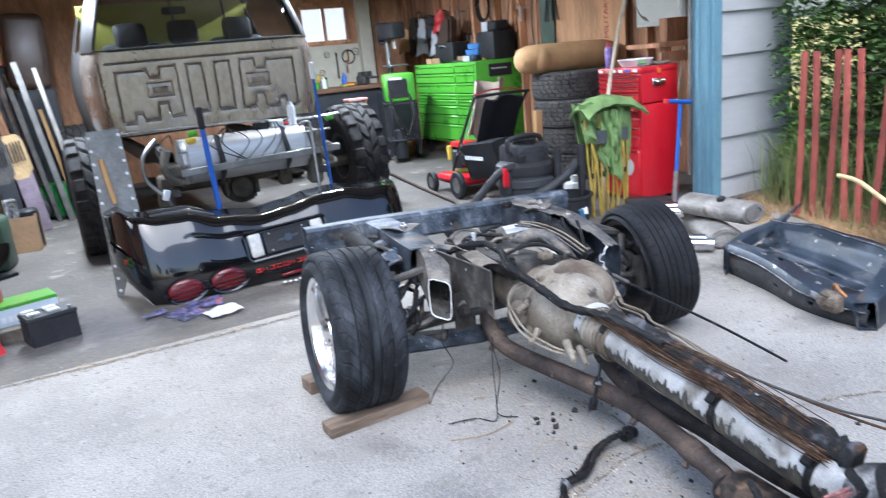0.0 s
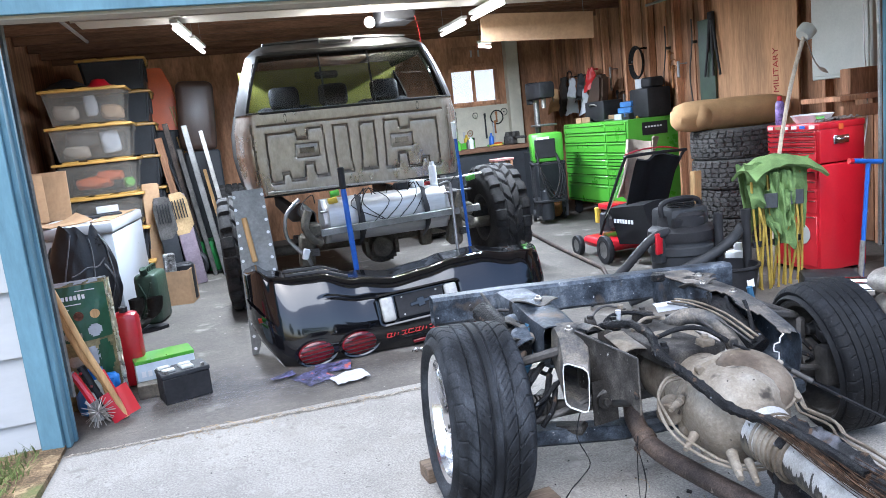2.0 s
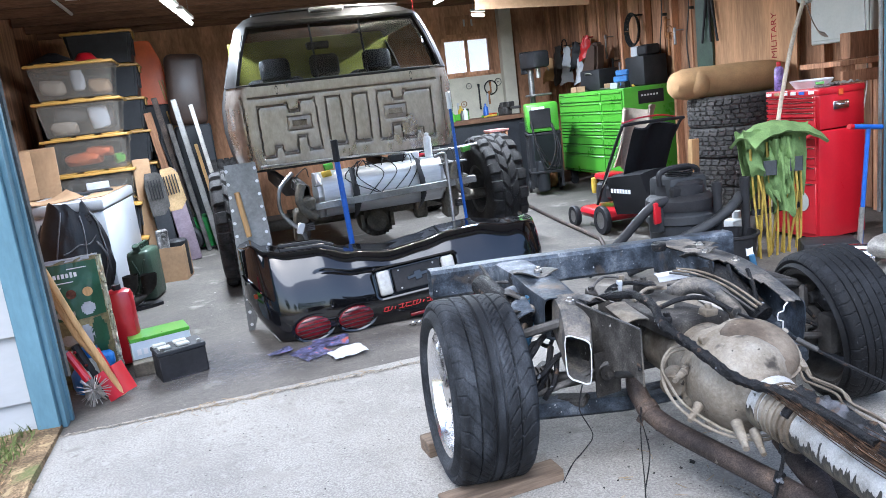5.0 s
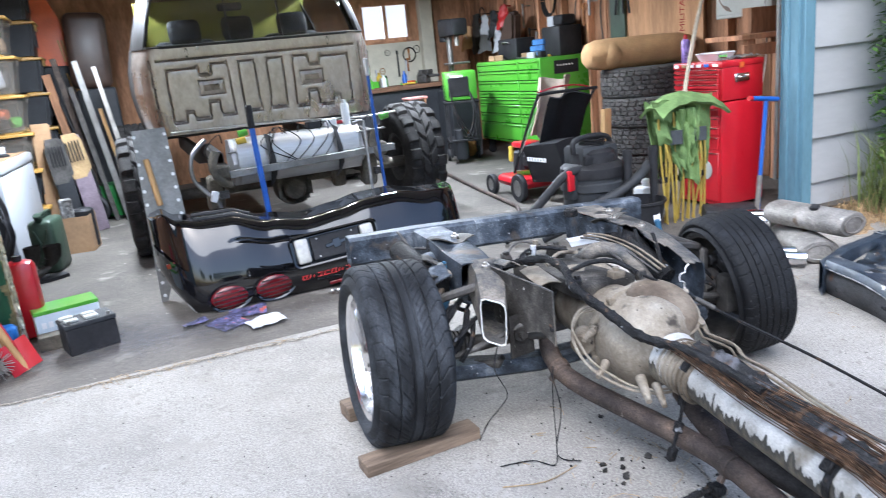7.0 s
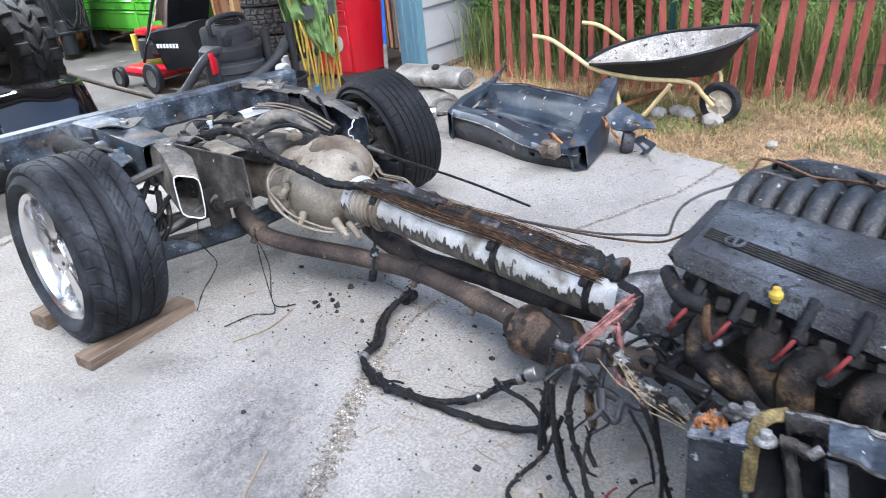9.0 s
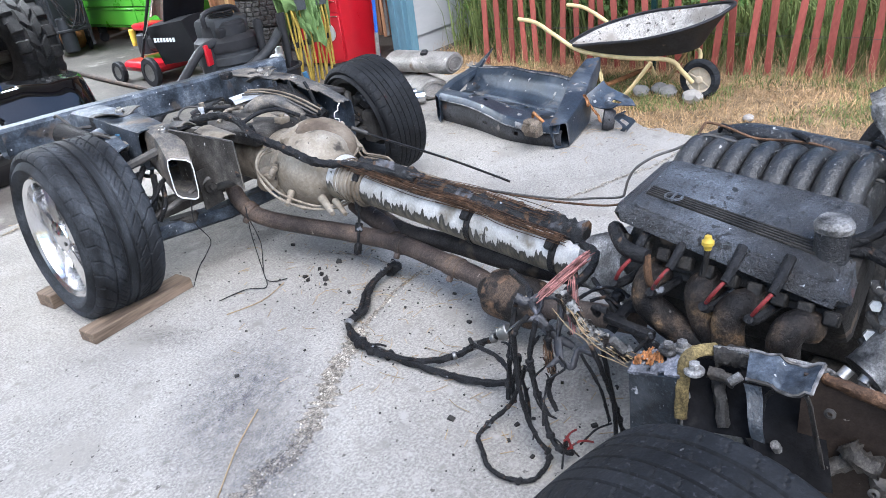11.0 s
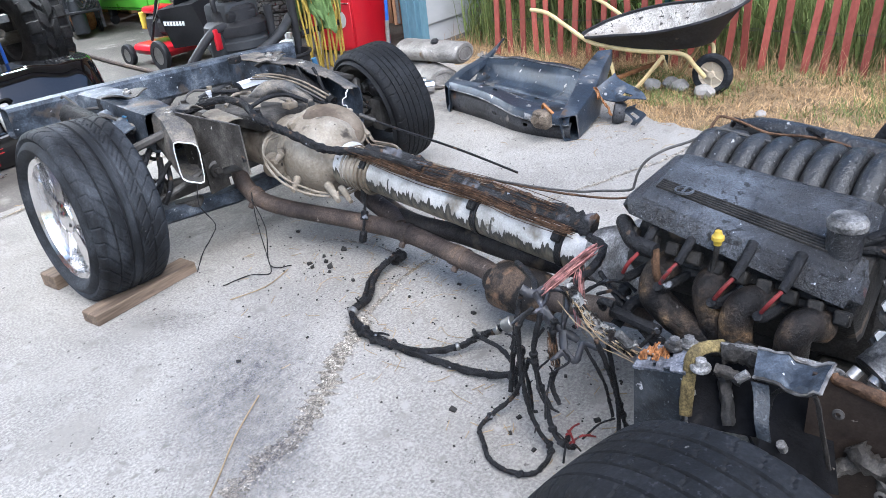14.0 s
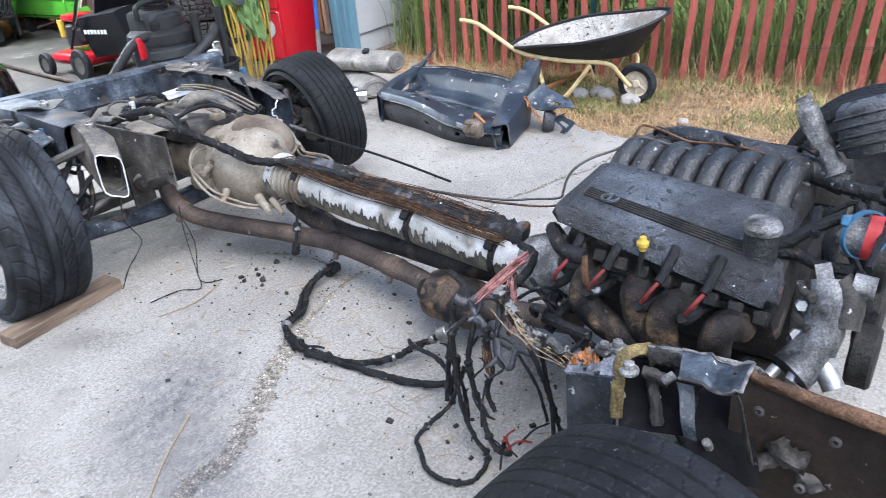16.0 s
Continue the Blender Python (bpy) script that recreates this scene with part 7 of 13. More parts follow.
# burnt harness hanging beside the engine and trailing on the ground
for pts, r in (([(-0.33, -1.62, 0.33), (-0.42, -1.74, 0.36), (-0.49, -1.8, 0.37)], 0.0085), ([(-0.18, -1.76, 0.38), (-0.26, -1.85, 0.41), (-0.36, -1.89, 0.42), (-0.45, -1.88, 0.4), (-0.5, -1.91, 0.42)], 0.011),
               ([(-0.455, -1.884, 0.363), (-0.421, -1.911, 0.387), (-0.394, -1.942, 0.403), (-0.377, -1.979, 0.402), (-0.375, -2.008, 0.386)], 0.0045), ([(-0.421, -1.927, 0.375), (-0.398, -1.96, 0.383), (-0.395, -1.997, 0.364), (-0.383, -2.042, 0.357)], 0.0045),
               ([(-0.5, -1.91, 0.42), (-0.527, -1.96, 0.395), (-0.532, -2.02, 0.352), (-0.55, -2.08, 0.35)], 0.009), ([(-0.53, -2.02, 0.35), (-0.54, -2.04, 0.28), (-0.53, -2.05, 0.18), (-0.52, -2.05, 0.06)], 0.0055),
               ([(-0.36, -1.9, 0.4), (-0.4, -1.98, 0.36), (-0.41, -2.05, 0.3), (-0.4, -2.1, 0.24)], 0.006)):
    bm = M()
    tube(bm, pts, r, 9, 7, rough=0.5)
    part("harness_trunk", bm, BLACKWIRE, car, "melted wiring harness")
LOOMCLIP = mat("melted_grey_plastic", (0.022, 0.022, 0.026), 0.4, var=0.4, scale=14, fine=90, bump=0.4, spots=[((0.1, 0.1, 0.115), 20, 0.64, 0.06)])
for pts, r in (([(-0.446, -1.895, 0.37), (-0.456, -1.861, 0.383), (-0.476, -1.825, 0.389), (-0.502, -1.801, 0.377), (-0.514, -1.772, 0.39)], (0.006, 0.013)), ([(-0.498, -1.801, 0.38), (-0.506, -1.827, 0.347), (-0.537, -1.798, 0.337), (-0.569, -1.78, 0.318)], (0.015, 0.008)),
               ([(-0.476, -1.825, 0.387), (-0.49, -1.83, 0.37), (-0.51, -1.83, 0.352)], (0.009, 0.012)),
               ([(-0.516, -1.834, 0.354), (-0.517, -1.867, 0.325), (-0.515, -1.89, 0.308), (-0.537, -1.91, 0.271), (-0.535, -1.941, 0.254), (-0.504, -1.942, 0.285), (-0.493, -1.978, 0.276), (-0.468, -2.024, 0.28)], (0.014, 0.005)), ([(-0.515, -1.89, 0.308), (-0.508, -1.905, 0.3), (-0.5, -1.925, 0.285)], (0.012, 0.009)), ([(-0.537, -1.91, 0.271), (-0.555, -1.9, 0.262), (-0.568, -1.89, 0.254)], (0.01, 0.003)), ([(-0.468, -1.875, 0.385), (-0.49, -1.885, 0.35), (-0.512, -1.888, 0.312)], (0.017, 0.012))):
    bm = M()
    tube(bm, pts, r, 10, 5, rough=0.35, flat=0.55)
    part("loom_bracket", bm, LOOMCLIP, car, "melted plastic loom bracket")
bm = M()
strands(bm, [(-0.53, -1.87, 0.3), (-0.545, -1.885, 0.27), (-0.55, -1.89, 0.235)], 16, 0.0012, 0.008, 49, 4, 4)
ob = part("frayed_copper", bm, COPPER, car, "frayed copper wire ends")
ob["kind"] = "stuff"
bm = M()
strands(bm, [(-0.34, -1.87, 0.44), (-0.41, -1.86, 0.43), (-0.48, -1.83, 0.39)], 34, 0.0016, 0.012, 41, 5, 4)
strands(bm, [(-0.42, -1.88, 0.42), (-0.46, -1.9, 0.38), (-0.5, -1.93, 0.33)], 16, 0.0014, 0.01, 42, 5, 4)
ob = part("pink_wire_tuft", bm, mat("pink_grey_wires", (0.26, 0.12, 0.11), 0.6, var=0.6, scale=40, island=0.6), car, "bundle of pink and grey wires")
ob["kind"] = "stuff"
rnd = random.Random(44)


def frayed(pts, r, name, label="", mtl=None, nubs=0):
    """A burnt cable with lumps of melted tape and torn side ends."""
    path = smooth_path(pts, 8)
    bm = M()
    tube(bm, path, r, 8, 1, rough=0.55)
    ob = part(name, bm, mtl or BLACKWIRE, car, label)
    for _ in range(nubs):
        p = path[rnd.randrange(2, len(path) - 2)]
        bm = M()
        q = p + Vector((rnd.gauss(0, 0.02), rnd.gauss(0, 0.02), rnd.gauss(0, 0.015)))
        q.z = max(q.z, 0.006)
        if rnd.random() < 0.5:
            tube(bm, [p, (p + q) / 2 + Vector((0, 0, 0.006)), q], (r * 0.6, r * 0.25), 6, 3, rough=0.6)
        else:
            box(bm, p, (r * 2.4, r * 2.4, r * 3.2), (rnd.uniform(0, 90), rnd.uniform(0, 90), rnd.uniform(0, 90)), r * 0.5)
        part("torn_end", bm, mtl or BLACKWIRE, ob)


frayed([(-0.545, -1.83, 0.37), (-0.576, -1.807, 0.33), (-0.57, -1.8, 0.25), (-0.576, -1.807, 0.17), (-0.589, -1.833, 0.1), (-0.605, -1.876, 0.05), (-0.613, -1.914, 0.02), (-0.669, -1.926, 0.012), (-0.708, -1.912, 0.012), (-0.73, -1.861, 0.012), (-0.721, -1.801, 0.012), (-0.682, -1.752, 0.014), (-0.655, -1.718, 0.018), (-0.605, -1.721, 0.03), (-0.539, -1.739, 0.05), (-0.532, -1.77, 0.12), (-0.535, -1.8, 0.2)], 0.0062, "looped_wire", "looped burnt cable lying on the concrete", nubs=9)
frayed([(-0.545, -1.85, 0.36), (-0.562, -1.837, 0.26), (-0.565, -1.847, 0.18), (-0.566, -1.87, 0.12), (-0.599, -1.908, 0.08), (-0.607, -1.945, 0.05), (-0.585, -1.965, 0.03)], 0.0065, "dangling_wire", "burnt dangling wire", nubs=7)
frayed([(-0.53, -1.88, 0.35), (-0.541, -1.88, 0.3), (-0.527, -1.883, 0.22), (-0.534, -1.868, 0.15), (-0.55, -1.9, 0.11)], 0.006, "dangling_wire", "burnt dangling wire", nubs=6)
frayed([(-0.576, -2.02, 0.37), (-0.555, -2.04, 0.28), (-0.515, -2.04, 0.18), (-0.48, -2.04, 0.08), (-0.46, -2.05, 0.01)], 0.006, "dangling_wire", "burnt dangling wire", nubs=3)
frayed([(-0.59, -2.0, 0.35), (-0.56, -2.03, 0.25), (-0.53, -2.03, 0.16), (-0.5, -2.02, 0.1)], 0.004, "dangling_wire", "burnt dangling wire", nubs=2)
frayed([(-0.36, -1.46, 0.06), (-0.41, -1.52, 0.09), (-0.439, -1.618, 0.11), (-0.46, -1.682, 0.09), (-0.522, -1.744, 0.05)], 0.007, "dangling_wire", "burnt dangling wire", nubs=4)
frayed([(-0.5, -1.76, 0.37), (-0.51, -1.745, 0.26), (-0.5, -1.72, 0.15), (-0.53, -1.73, 0.06)], 0.007, "dangling_wire", "burnt dangling wire", nubs=5)
frayed([(-0.52, -1.77, 0.36), (-0.545, -1.77, 0.24), (-0.53, -1.79, 0.12), (-0.56, -1.82, 0.03)], 0.0055, "dangling_wire", "burnt dangling wire", nubs=5)
for k in range(3):
    a = Vector((rnd.uniform(-0.57, -0.51), rnd.uniform(-1.93, -1.8), rnd.uniform(0.26, 0.34)))
    pts = [a]
    for j in range(5):
        a = a + Vector((rnd.gauss(-0.006, 0.016), rnd.gauss(0.0, 0.018), -rnd.uniform(0.02, 0.05)))
        pts.append(Vector((a.x, a.y, max(a.z, 0.012))))
    frayed(pts, rnd.uniform(0.0022, 0.004), "dangling_wire", "burnt dangling wire")
for k in range(10):
    a = Vector((-0.585, -1.95, 0.035)) + Vector((rnd.gauss(0, 0.012), rnd.gauss(0, 0.012), 0))
    b = a + Vector((rnd.gauss(0, 0.03), rnd.gauss(-0.01, 0.03), rnd.uniform(0.0, 0.035)))
    frayed([a, (a + b) / 2 + Vector((0, 0, 0.015)), b], 0.0026, "wire_end", "", REDWIRE if k % 3 == 0 else None)
frayed([(-0.12, -0.895, 0.05), (-0.16, -0.89, 0.055), (-0.206, -0.891, 0.045), (-0.28, -0.918, 0.03), (-0.378, -0.993, 0.026), (-0.465, -1.008, 0.026), (-0.516, -1.087, 0.022), (-0.531, -1.183, 0.022), (-0.515, -1.293, 0.022), (-0.482, -1.383, 0.024), (-0.425, -1.45, 0.035), (-0.369, -1.483, 0.05), (-0.338, -1.538, 0.08), (-0.331, -1.566, 0.1)], 0.0105, "ground_harness", "taped black harness lying on the concrete", nubs=5)
frayed([(-0.12, -0.88, 0.045), (-0.21, -0.872, 0.03), (-0.29, -0.9, 0.022), (-0.385, -0.975, 0.02), (-0.455, -1.0, 0.035)], 0.009, "ground_hose", nubs=3)
frayed([(-0.5, -1.06, 0.035), (-0.514, -1.136, 0.02), (-0.512, -1.289, 0.016), (-0.494, -1.461, 0.016), (-0.475, -1.576, 0.02), (-0.448, -1.67, 0.04), (-0.449, -1.699, 0.08), (-0.46, -1.72, 0.16)], 0.0105, "ground_hose", nubs=3)
for p, q, r in (((-0.375, -1.478, 0.05), (-0.362, -1.49, 0.055), 0.015), ((-0.342, -1.53, 0.075), (-0.336, -1.543, 0.084), 0.016), ((-0.333, -1.56, 0.096), (-0.325, -1.59, 0.12), 0.022), ((-0.43, -1.443, 0.033), (-0.42, -1.452, 0.036), 0.0145), ((-0.472, -1.01, 0.026), (-0.455, -1.005, 0.028), 0.018)):
    bm = M()
    cyl(bm, p, q, r, seg=14, bev=0.003)
    part("hose_clamp", bm, STEEL, car)
bm = M()
box(bm, (-0.115, -0.89, 0.045), (0.045, 0.045, 0.035), (0, 10, 20), 0.008)
box(bm, (-0.12, -0.87, 0.03), (0.03, 0.03, 0.05), (10, 30, 40), 0.006)
part("harness_plug", bm, BLACKWIRE, car)

# chock under the rear wheel
blk = thing("wood_block", "weathered pine board chocking the rear tyre", "wood block", pose(-0.92, -1.62, 0, 0, 0, 1))
bm = M()
box(bm, (0, 0, 0.022), (0.44, 0.09, 0.044), (0, 0, 2), 0.003)
part("board", bm, PINE, blk)
chock = thing("wood_block", "weathered wood offcut behind the rear tyre", "wood block", pose(-0.98, -1.2, 0, 0, 0, 4))
bm = M()
box(bm, (0, 0, 0.03), (0.2, 0.1, 0.06), (0, 0, 0), 0.004)
part("board", bm, PINE, chock)

# crumbs and straw fallen below the chassis
rnd = random.Random(515)
for nm, n, mt, lb in (("crumb_litter", 170, SOOT, "black burnt crumbs scattered below the chassis"), ("straw_litter", 160, TWIG, "dry straw bits blown below the chassis")):
    lt = thing(nm, lb, "litter", CH, kind="stuff")
    bm = M()
    for _ in range(n):
        c = rnd.choice(((-0.3, -0.5, 0.3), (-0.45, -1.75, 0.16), (-0.2, -0.75, 0.16), (-0.5, -1.9, 0.14), (-0.15, -1.2, 0.25), (0.3, -1.0, 0.4)))
        x, y = rnd.gauss(c[0], c[2]), rnd.gauss(c[1], c[2] * 1.2)
        if mt is SOOT:
            r = rnd.choice((0.002, 0.003, 0.003, 0.004, 0.008)) * rnd.uniform(0.6, 1.2)
            box(bm, (x, y, r * 0.4), (r * 2, r * 1.4, r), (rnd.uniform(-20, 20), rnd.uniform(-20, 20), rnd.uniform(0, 180)))
        else:
            a, l = rnd.uniform(0, 6.28), rnd.uniform(0.015, 0.05)
            beam(bm, (x, y, 0.003), (x + l * math.cos(a), y + l * math.sin(a), 0.005), 0.0016, 0.0016)
    part("litter", bm, mt, lt)

# bolts, stubs and melted bits round the front tower
rnd = random.Random(733)
for k in range(12):
    p = Vector((rnd.uniform(-0.64, -0.5), rnd.uniform(-2.5, -2.12), rnd.uniform(0.3, 0.46)))
    bm = M()
    if k % 3 == 0:
        cyl(bm, p, p + Vector((rnd.uniform(-.03, .01), rnd.uniform(-.02, .02), rnd.uniform(0.01, 0.03))), rnd.uniform(0.007, 0.014), seg=8)
        part("stud", bm, ASHMETAL, car)
    else:
        q = p + Vector((rnd.uniform(-.05, .05), rnd.uniform(-.08, .08), rnd.uniform(-.1, -.02)))
        tube(bm, [p, (p + q) / 2 + Vector((rnd.gauss(0, .02), rnd.gauss(0, .02), 0.01)), q], rnd.uniform(0.003, 0.006), 7, 5, rough=0.6)
        part("melted_hose", bm, BLACKWIRE, car)

# ---- pickup truck without its bed ----
truck = thing("pickup_truck", "grey-brown pickup truck with its bed removed, parked in the garage", "truck", pose(-0.6, 2.05, 0))
HW = [(0.98, 0.87), (1.1, 0.9), (1.3, 0.925), (1.5, 0.915), (1.62, 0.885), (1.9, 0.8), (2.06, 0.74), (2.14, 0.66), (2.19, 0.55)]


def half_width(z):
    for (z0, w0), (z1, w1) in zip(HW, HW[1:]):
        if z <= z1:
            return w0 + (w1 - w0) * (z - z0) / (z1 - z0)
    return HW[-1][1]


def seg_dist(px, pz, a, b):
    ax, az, bx, bz = *a, *b
    dx, dz = bx - ax, bz - az
    t = max(0, min(1, ((px - ax) * dx + (pz - az) * dz) / (dx * dx + dz * dz)))
    return math.hypot(px - ax - t * dx, pz - az - t * dz)


def poly_segs(pts):
    return list(zip(pts, pts[1:] + pts[:1]))


GROOVES = []
H1 = [(0.70, 1.07), (0.70, 1.45), (0.47, 1.46), (0.46, 1.40), (0.38, 1.40), (0.37, 1.47), (0.25, 1.48), (0.24, 1.09), (0.34, 1.09), (0.35, 1.2), (0.42, 1.2), (0.43, 1.08), (0.54, 1.08), (0.55, 1.14), (0.6, 1.14), (0.61, 1.07)]
SL = [(0.04, 1.1), (0.05, 1.47), (0.17, 1.475), (0.165, 1.1)]
for s in (-1, 1):
    GROOVES += poly_segs([(s * x, z) for x, z in H1]) + poly_segs([(s * x, z) for x, z in SL])
    GROOVES += poly_segs([(s * 0.39 + a * 0.09, 1.305 + b * 0.045) for a, b in ((-1, -1), (1, -1), (1, 1), (-1, 1))])
    GROOVES += [((s * 0.79, 1.03), (s * 0.80, 1.53))]
GROOVES += [((-0.75, 1.525), (0.75, 1.525))]


def back_y(x, z):
    e = abs(x) / half_width(z)
    y = 0.16 * max(0, (e - 0.8) / 0.2) ** 3
    if z > 1.58:
        y += 0.55 * (z - 1.58) ** 2
    if z > 2.08:
        y += (z - 2.08) * 2.2
    return y


def back_pt(u, v):
    z = 0.98 + 1.2 * v
    x = (u * 2 - 1) * half_width(z)
    g = 0.0
    if z < 1.56:
        d = min(seg_dist(x, z, a, b) for a, b in GROOVES)
        if d < 0.011:
            g = 0.014
        elif abs(abs(x) - 0.39) < 0.09 and abs(z - 1.305) < 0.045:
            g = 0.01
    return (x, back_y(x, z) + g, z)


def win_hole(u, v):
    z = 0.98 + 1.2 * v
    x = (u * 2 - 1) * half_width(z)
    return 1.625 < z < 2.06 and abs(x) < half_width(z) - 0.07


bm = M()
sheet(bm, back_pt, 240, 120, -0.01, skip=win_hole)
cab = part("cab_back", bm, CABMETAL, truck, "bare pressed-steel cab back with worn paint", sharp=25)
bm = M()
sheet(bm, lambda u, v: Vector(back_pt(u, 0.53 + 0.47 * v)), 120, 60, -0.019, skip=lambda u, v: win_hole(u, 0.53 + 0.47 * v))
part("window_surround", bm, CABPAINT, truck, "dark painted roof edge and pillars", sharp=25)
bm = M()
sheet(bm, lambda u, v: ((u * 2 - 1) * (half_width(1.6 + 0.49 * v) - 0.05), back_y((u * 2 - 1) * (half_width(1.6 + .49 * v) - 0.05), 1.6 + 0.49 * v) + 0.014, 1.6 + 0.49 * v), 24, 8, 0.005)
rw = part("rear_window", bm, TINT, truck, "dark tinted sliding rear window")
rw.visible_shadow = False
for x in (-0.19, 0.21):
    bm = M()
    beam(bm, (x, 0.02, 1.62), (x, 0.142, 2.06), 0.028, 0.012, 0.003, up=(1, 0, 0))
    part("window_bar", bm, MATTBLACK, truck)
bm = M()
pts = []
for u in np.linspace(-1, 1, 15):
    pts.append((u * (half_width(1.62) - 0.065), back_y(u * (half_width(1.62) - 0.065), 1.62) - 0.006, 1.62))
for z in (1.75, 1.9, 2.03):
    pts.append((half_width(z) - 0.068, back_y(half_width(z) - 0.068, z) - 0.006, z))
for u in np.linspace(1, -1, 15):
    pts.append((u * (half_width(2.065) - 0.07), back_y(u * (half_width(2.065) - 0.07), 2.065) - 0.006, 2.065))
for z in (2.03, 1.9, 1.75, 1.63):
    pts.append((-half_width(z) + 0.068, back_y(half_width(z) - 0.068, z) - 0.006, z))
tube(bm, pts, 0.013, 6, 1)
part("window_seal", bm, MATTBLACK, truck)
# cab sides, roof and nose
for s in (-1, 1):
    bm = M()
    sheet(bm, lambda u, v: (s * half_width(0.98 + 1.2 * v) * 0.998, 0.15 + back_y(0, 0.98 + 1.2 * v) + 1.7 * u, 0.98 + 1.2 * v), 8, 16, 0.01,
          skip=lambda u, v: 0.55 < v < 0.86 and 0.15 < u < 0.8)
    part("cab_side", bm, CABPAINT, truck)
bm = M()
sheet(bm, lambda u, v: ((u * 2 - 1) * 0.6, 0.33 + 1.2 * v, 2.185 + 0.02 * math.cos((u * 2 - 1) * 1.5)), 12, 6, 0.015)
part("roof", bm, CABPAINT, truck)
bm = M()
box(bm, (0, 2.55, 1.08), (1.7, 1.3, 0.5), bev=0.08, seg=2)
part("hood", bm, CABPAINT, truck)
bm = M()
box(bm, (0, 0.98, 1.0), (1.7, 1.7, 0.08))
part("cab_floor", bm, MATTBLACK, truck)
bm = M()
box(bm, (0, 1.95, 1.3), (1.66, 0.1, 0.62))
part("dashboard", bm, MATTBLACK, truck)
# added card, stands in for an unknown yellow brightness beyond the windscreen
bm = M()
sheet(bm, lambda u, v: ((u * 2 - 1) * 0.78, 1.9 - 0.45 * v, 1.6 + 0.48 * v), 8, 4, 0.006)
part("sun_shade", bm, mat("pale_yellow_card", (0.7, 0.68, 0.16), 0.7, var=0.2, scale=2), truck, "added yellow card standing in for yellow brightness beyond the windscreen")
for x in (-0.45, 0.45):
    bm = M()
    box(bm, (x, 0.75, 1.35), (0.5, 0.16, 0.7), (-8, 0, 0), 0.06, 2)
    part("seat_back", bm, MATTBLACK, truck)
for x in (-0.45, -0.02, 0.45):
    bm = M()
    box(bm, (x, 0.7, 1.76), (0.26 if x else 0.2, 0.1, 0.2), (-8, 0, 0), 0.05, 3)
    part("headrest", bm, MATTBLACK, truck)
bm = M()
box(bm, (0.02, 1.2, 1.98), (0.22, 0.03, 0.07), bev=0.015)
part("mirror", bm, MATTBLACK, truck)
bm = M()
box(bm, (-0.02, 0.22, 2.165), (0.28, 0.06, 0.03), (-20, 0, 0), 0.008)
part("brake_lamp", bm, LENSWHITE, truck, "high cream brake lamp")
for x in (-0.53, 0.55):
    bm = M()
    lathe(bm, [(0.012, 0), (0.018, 0), (0.018, 0.006), (0.012, 0.006)], Matrix.Translation((x, -0.004, 1.57)) @ Matrix.Diagonal((0.7, 1, 2, 1)) @ frame_of((0, -1, 0)), 14, close=True)
    part("tie_slot", bm, DARKSTEEL, truck)
for s in (-1, 1):
    bm = M()
    box(bm, (s * 0.39, 0.004, 1.305), (0.12, 0.012, 0.05), bev=0.004)
    part("vent", bm, CASTING, truck, "tan plastic cab vent")
# frame rails and what hangs on them
for x in (-0.48, 0.72):
    bm = M()
    quad_tube(bm, [(x, -0.45, 0.78), (x, 0.2, 0.8), (x, 1.0, 0.72), (x, 3.0, 0.72)], [(0.07, 0.15)] * 4)
    part("frame_rail", bm, DARKSTEEL, truck)
    bm = M()
    tube(bm, [(x - 0.02, -0.48, 0.86), (x - 0.06, -0.5, 0.76), (x - 0.02, -0.5, 0.66), (x + 0.05, -0.48, 0.62)], 0.03, 10, 5, rough=0.3)
    box(bm, (x, -0.46, 0.72), (0.11, 0.1, 0.1), (10, 0, 10), 0.015)
    part("spring_shackle", bm, OILY, truck)
    bm = M()
    for k in range(4):
        beam(bm, (x, -0.42, 0.56 - k * 0.014), (x, 1.1, 0.5 - k * 0.014), 0.065, 0.011)
    part("leaf_spring", bm, DARKSTEEL, truck)
    bm = M()
    box(bm, (x - 0.05, -0.3, 0.55), (0.12, 0.12, 0.25), (8, 5, 0), 0.02)
    part("hanger", bm, OILY, truck)
bm = M()
beam(bm, (-0.43, -0.5, 0.69), (0.83, -0.5, 0.72), 0.055, 0.05, 0.002)
part("cross_bar", bm, STEEL, truck, "grey steel crossmember")
bm = M()
beam(bm, (-0.4, -0.36, 0.83), (0.82, -0.36, 0.86), 0.05, 0.012, 0.002)
part("cross_angle", bm, STEEL, truck)
bm = M()
ns = 28
prof = [(math.copysign(abs(math.cos(a)) ** 0.6, math.cos(a)) * 0.2, math.copysign(abs(math.sin(a)) ** 0.6, math.sin(a)) * 0.17) for a in np.linspace(0, 2 * math.pi, ns, endpoint=False)]
prism(bm, prof, 1.0, Matrix(((0, 0, 1, -0.38), (1, 0, 0, -0.22), (0, 1, 0, 0.745), (0, 0, 0, 1))))
bmesh.ops.bevel(bm, geom=[e for e in bm.edges if len(e.link_faces) == 2 and any(len(f.verts) > 8 for f in e.link_faces)], offset=0.04, segments=3, affect="EDGES")
part("fuel_tank", bm, TANK, truck, "silver aluminium fuel tank")
for x in (-0.1, 0.42):
    bm = M()
    tube(bm, [(x, -0.37, 0.92), (x, -0.44, 0.78), (x, -0.43, 0.64), (x, -0.32, 0.56)], 0.05, 8, 4, flat=0.16)
    part("tank_strap", bm, MATTBLACK, truck)
bm = M()
lathe(bm, [(0, -0.02), (0.08, -0.015), (0.13, 0.03), (0.15, 0.09), (0.15, 0.2), (0.1, 0.28), (0, 0.3)], Matrix.Translation((0.17, 0.25, 0.4)) @ frame_of((0, 1, 0)), 28)
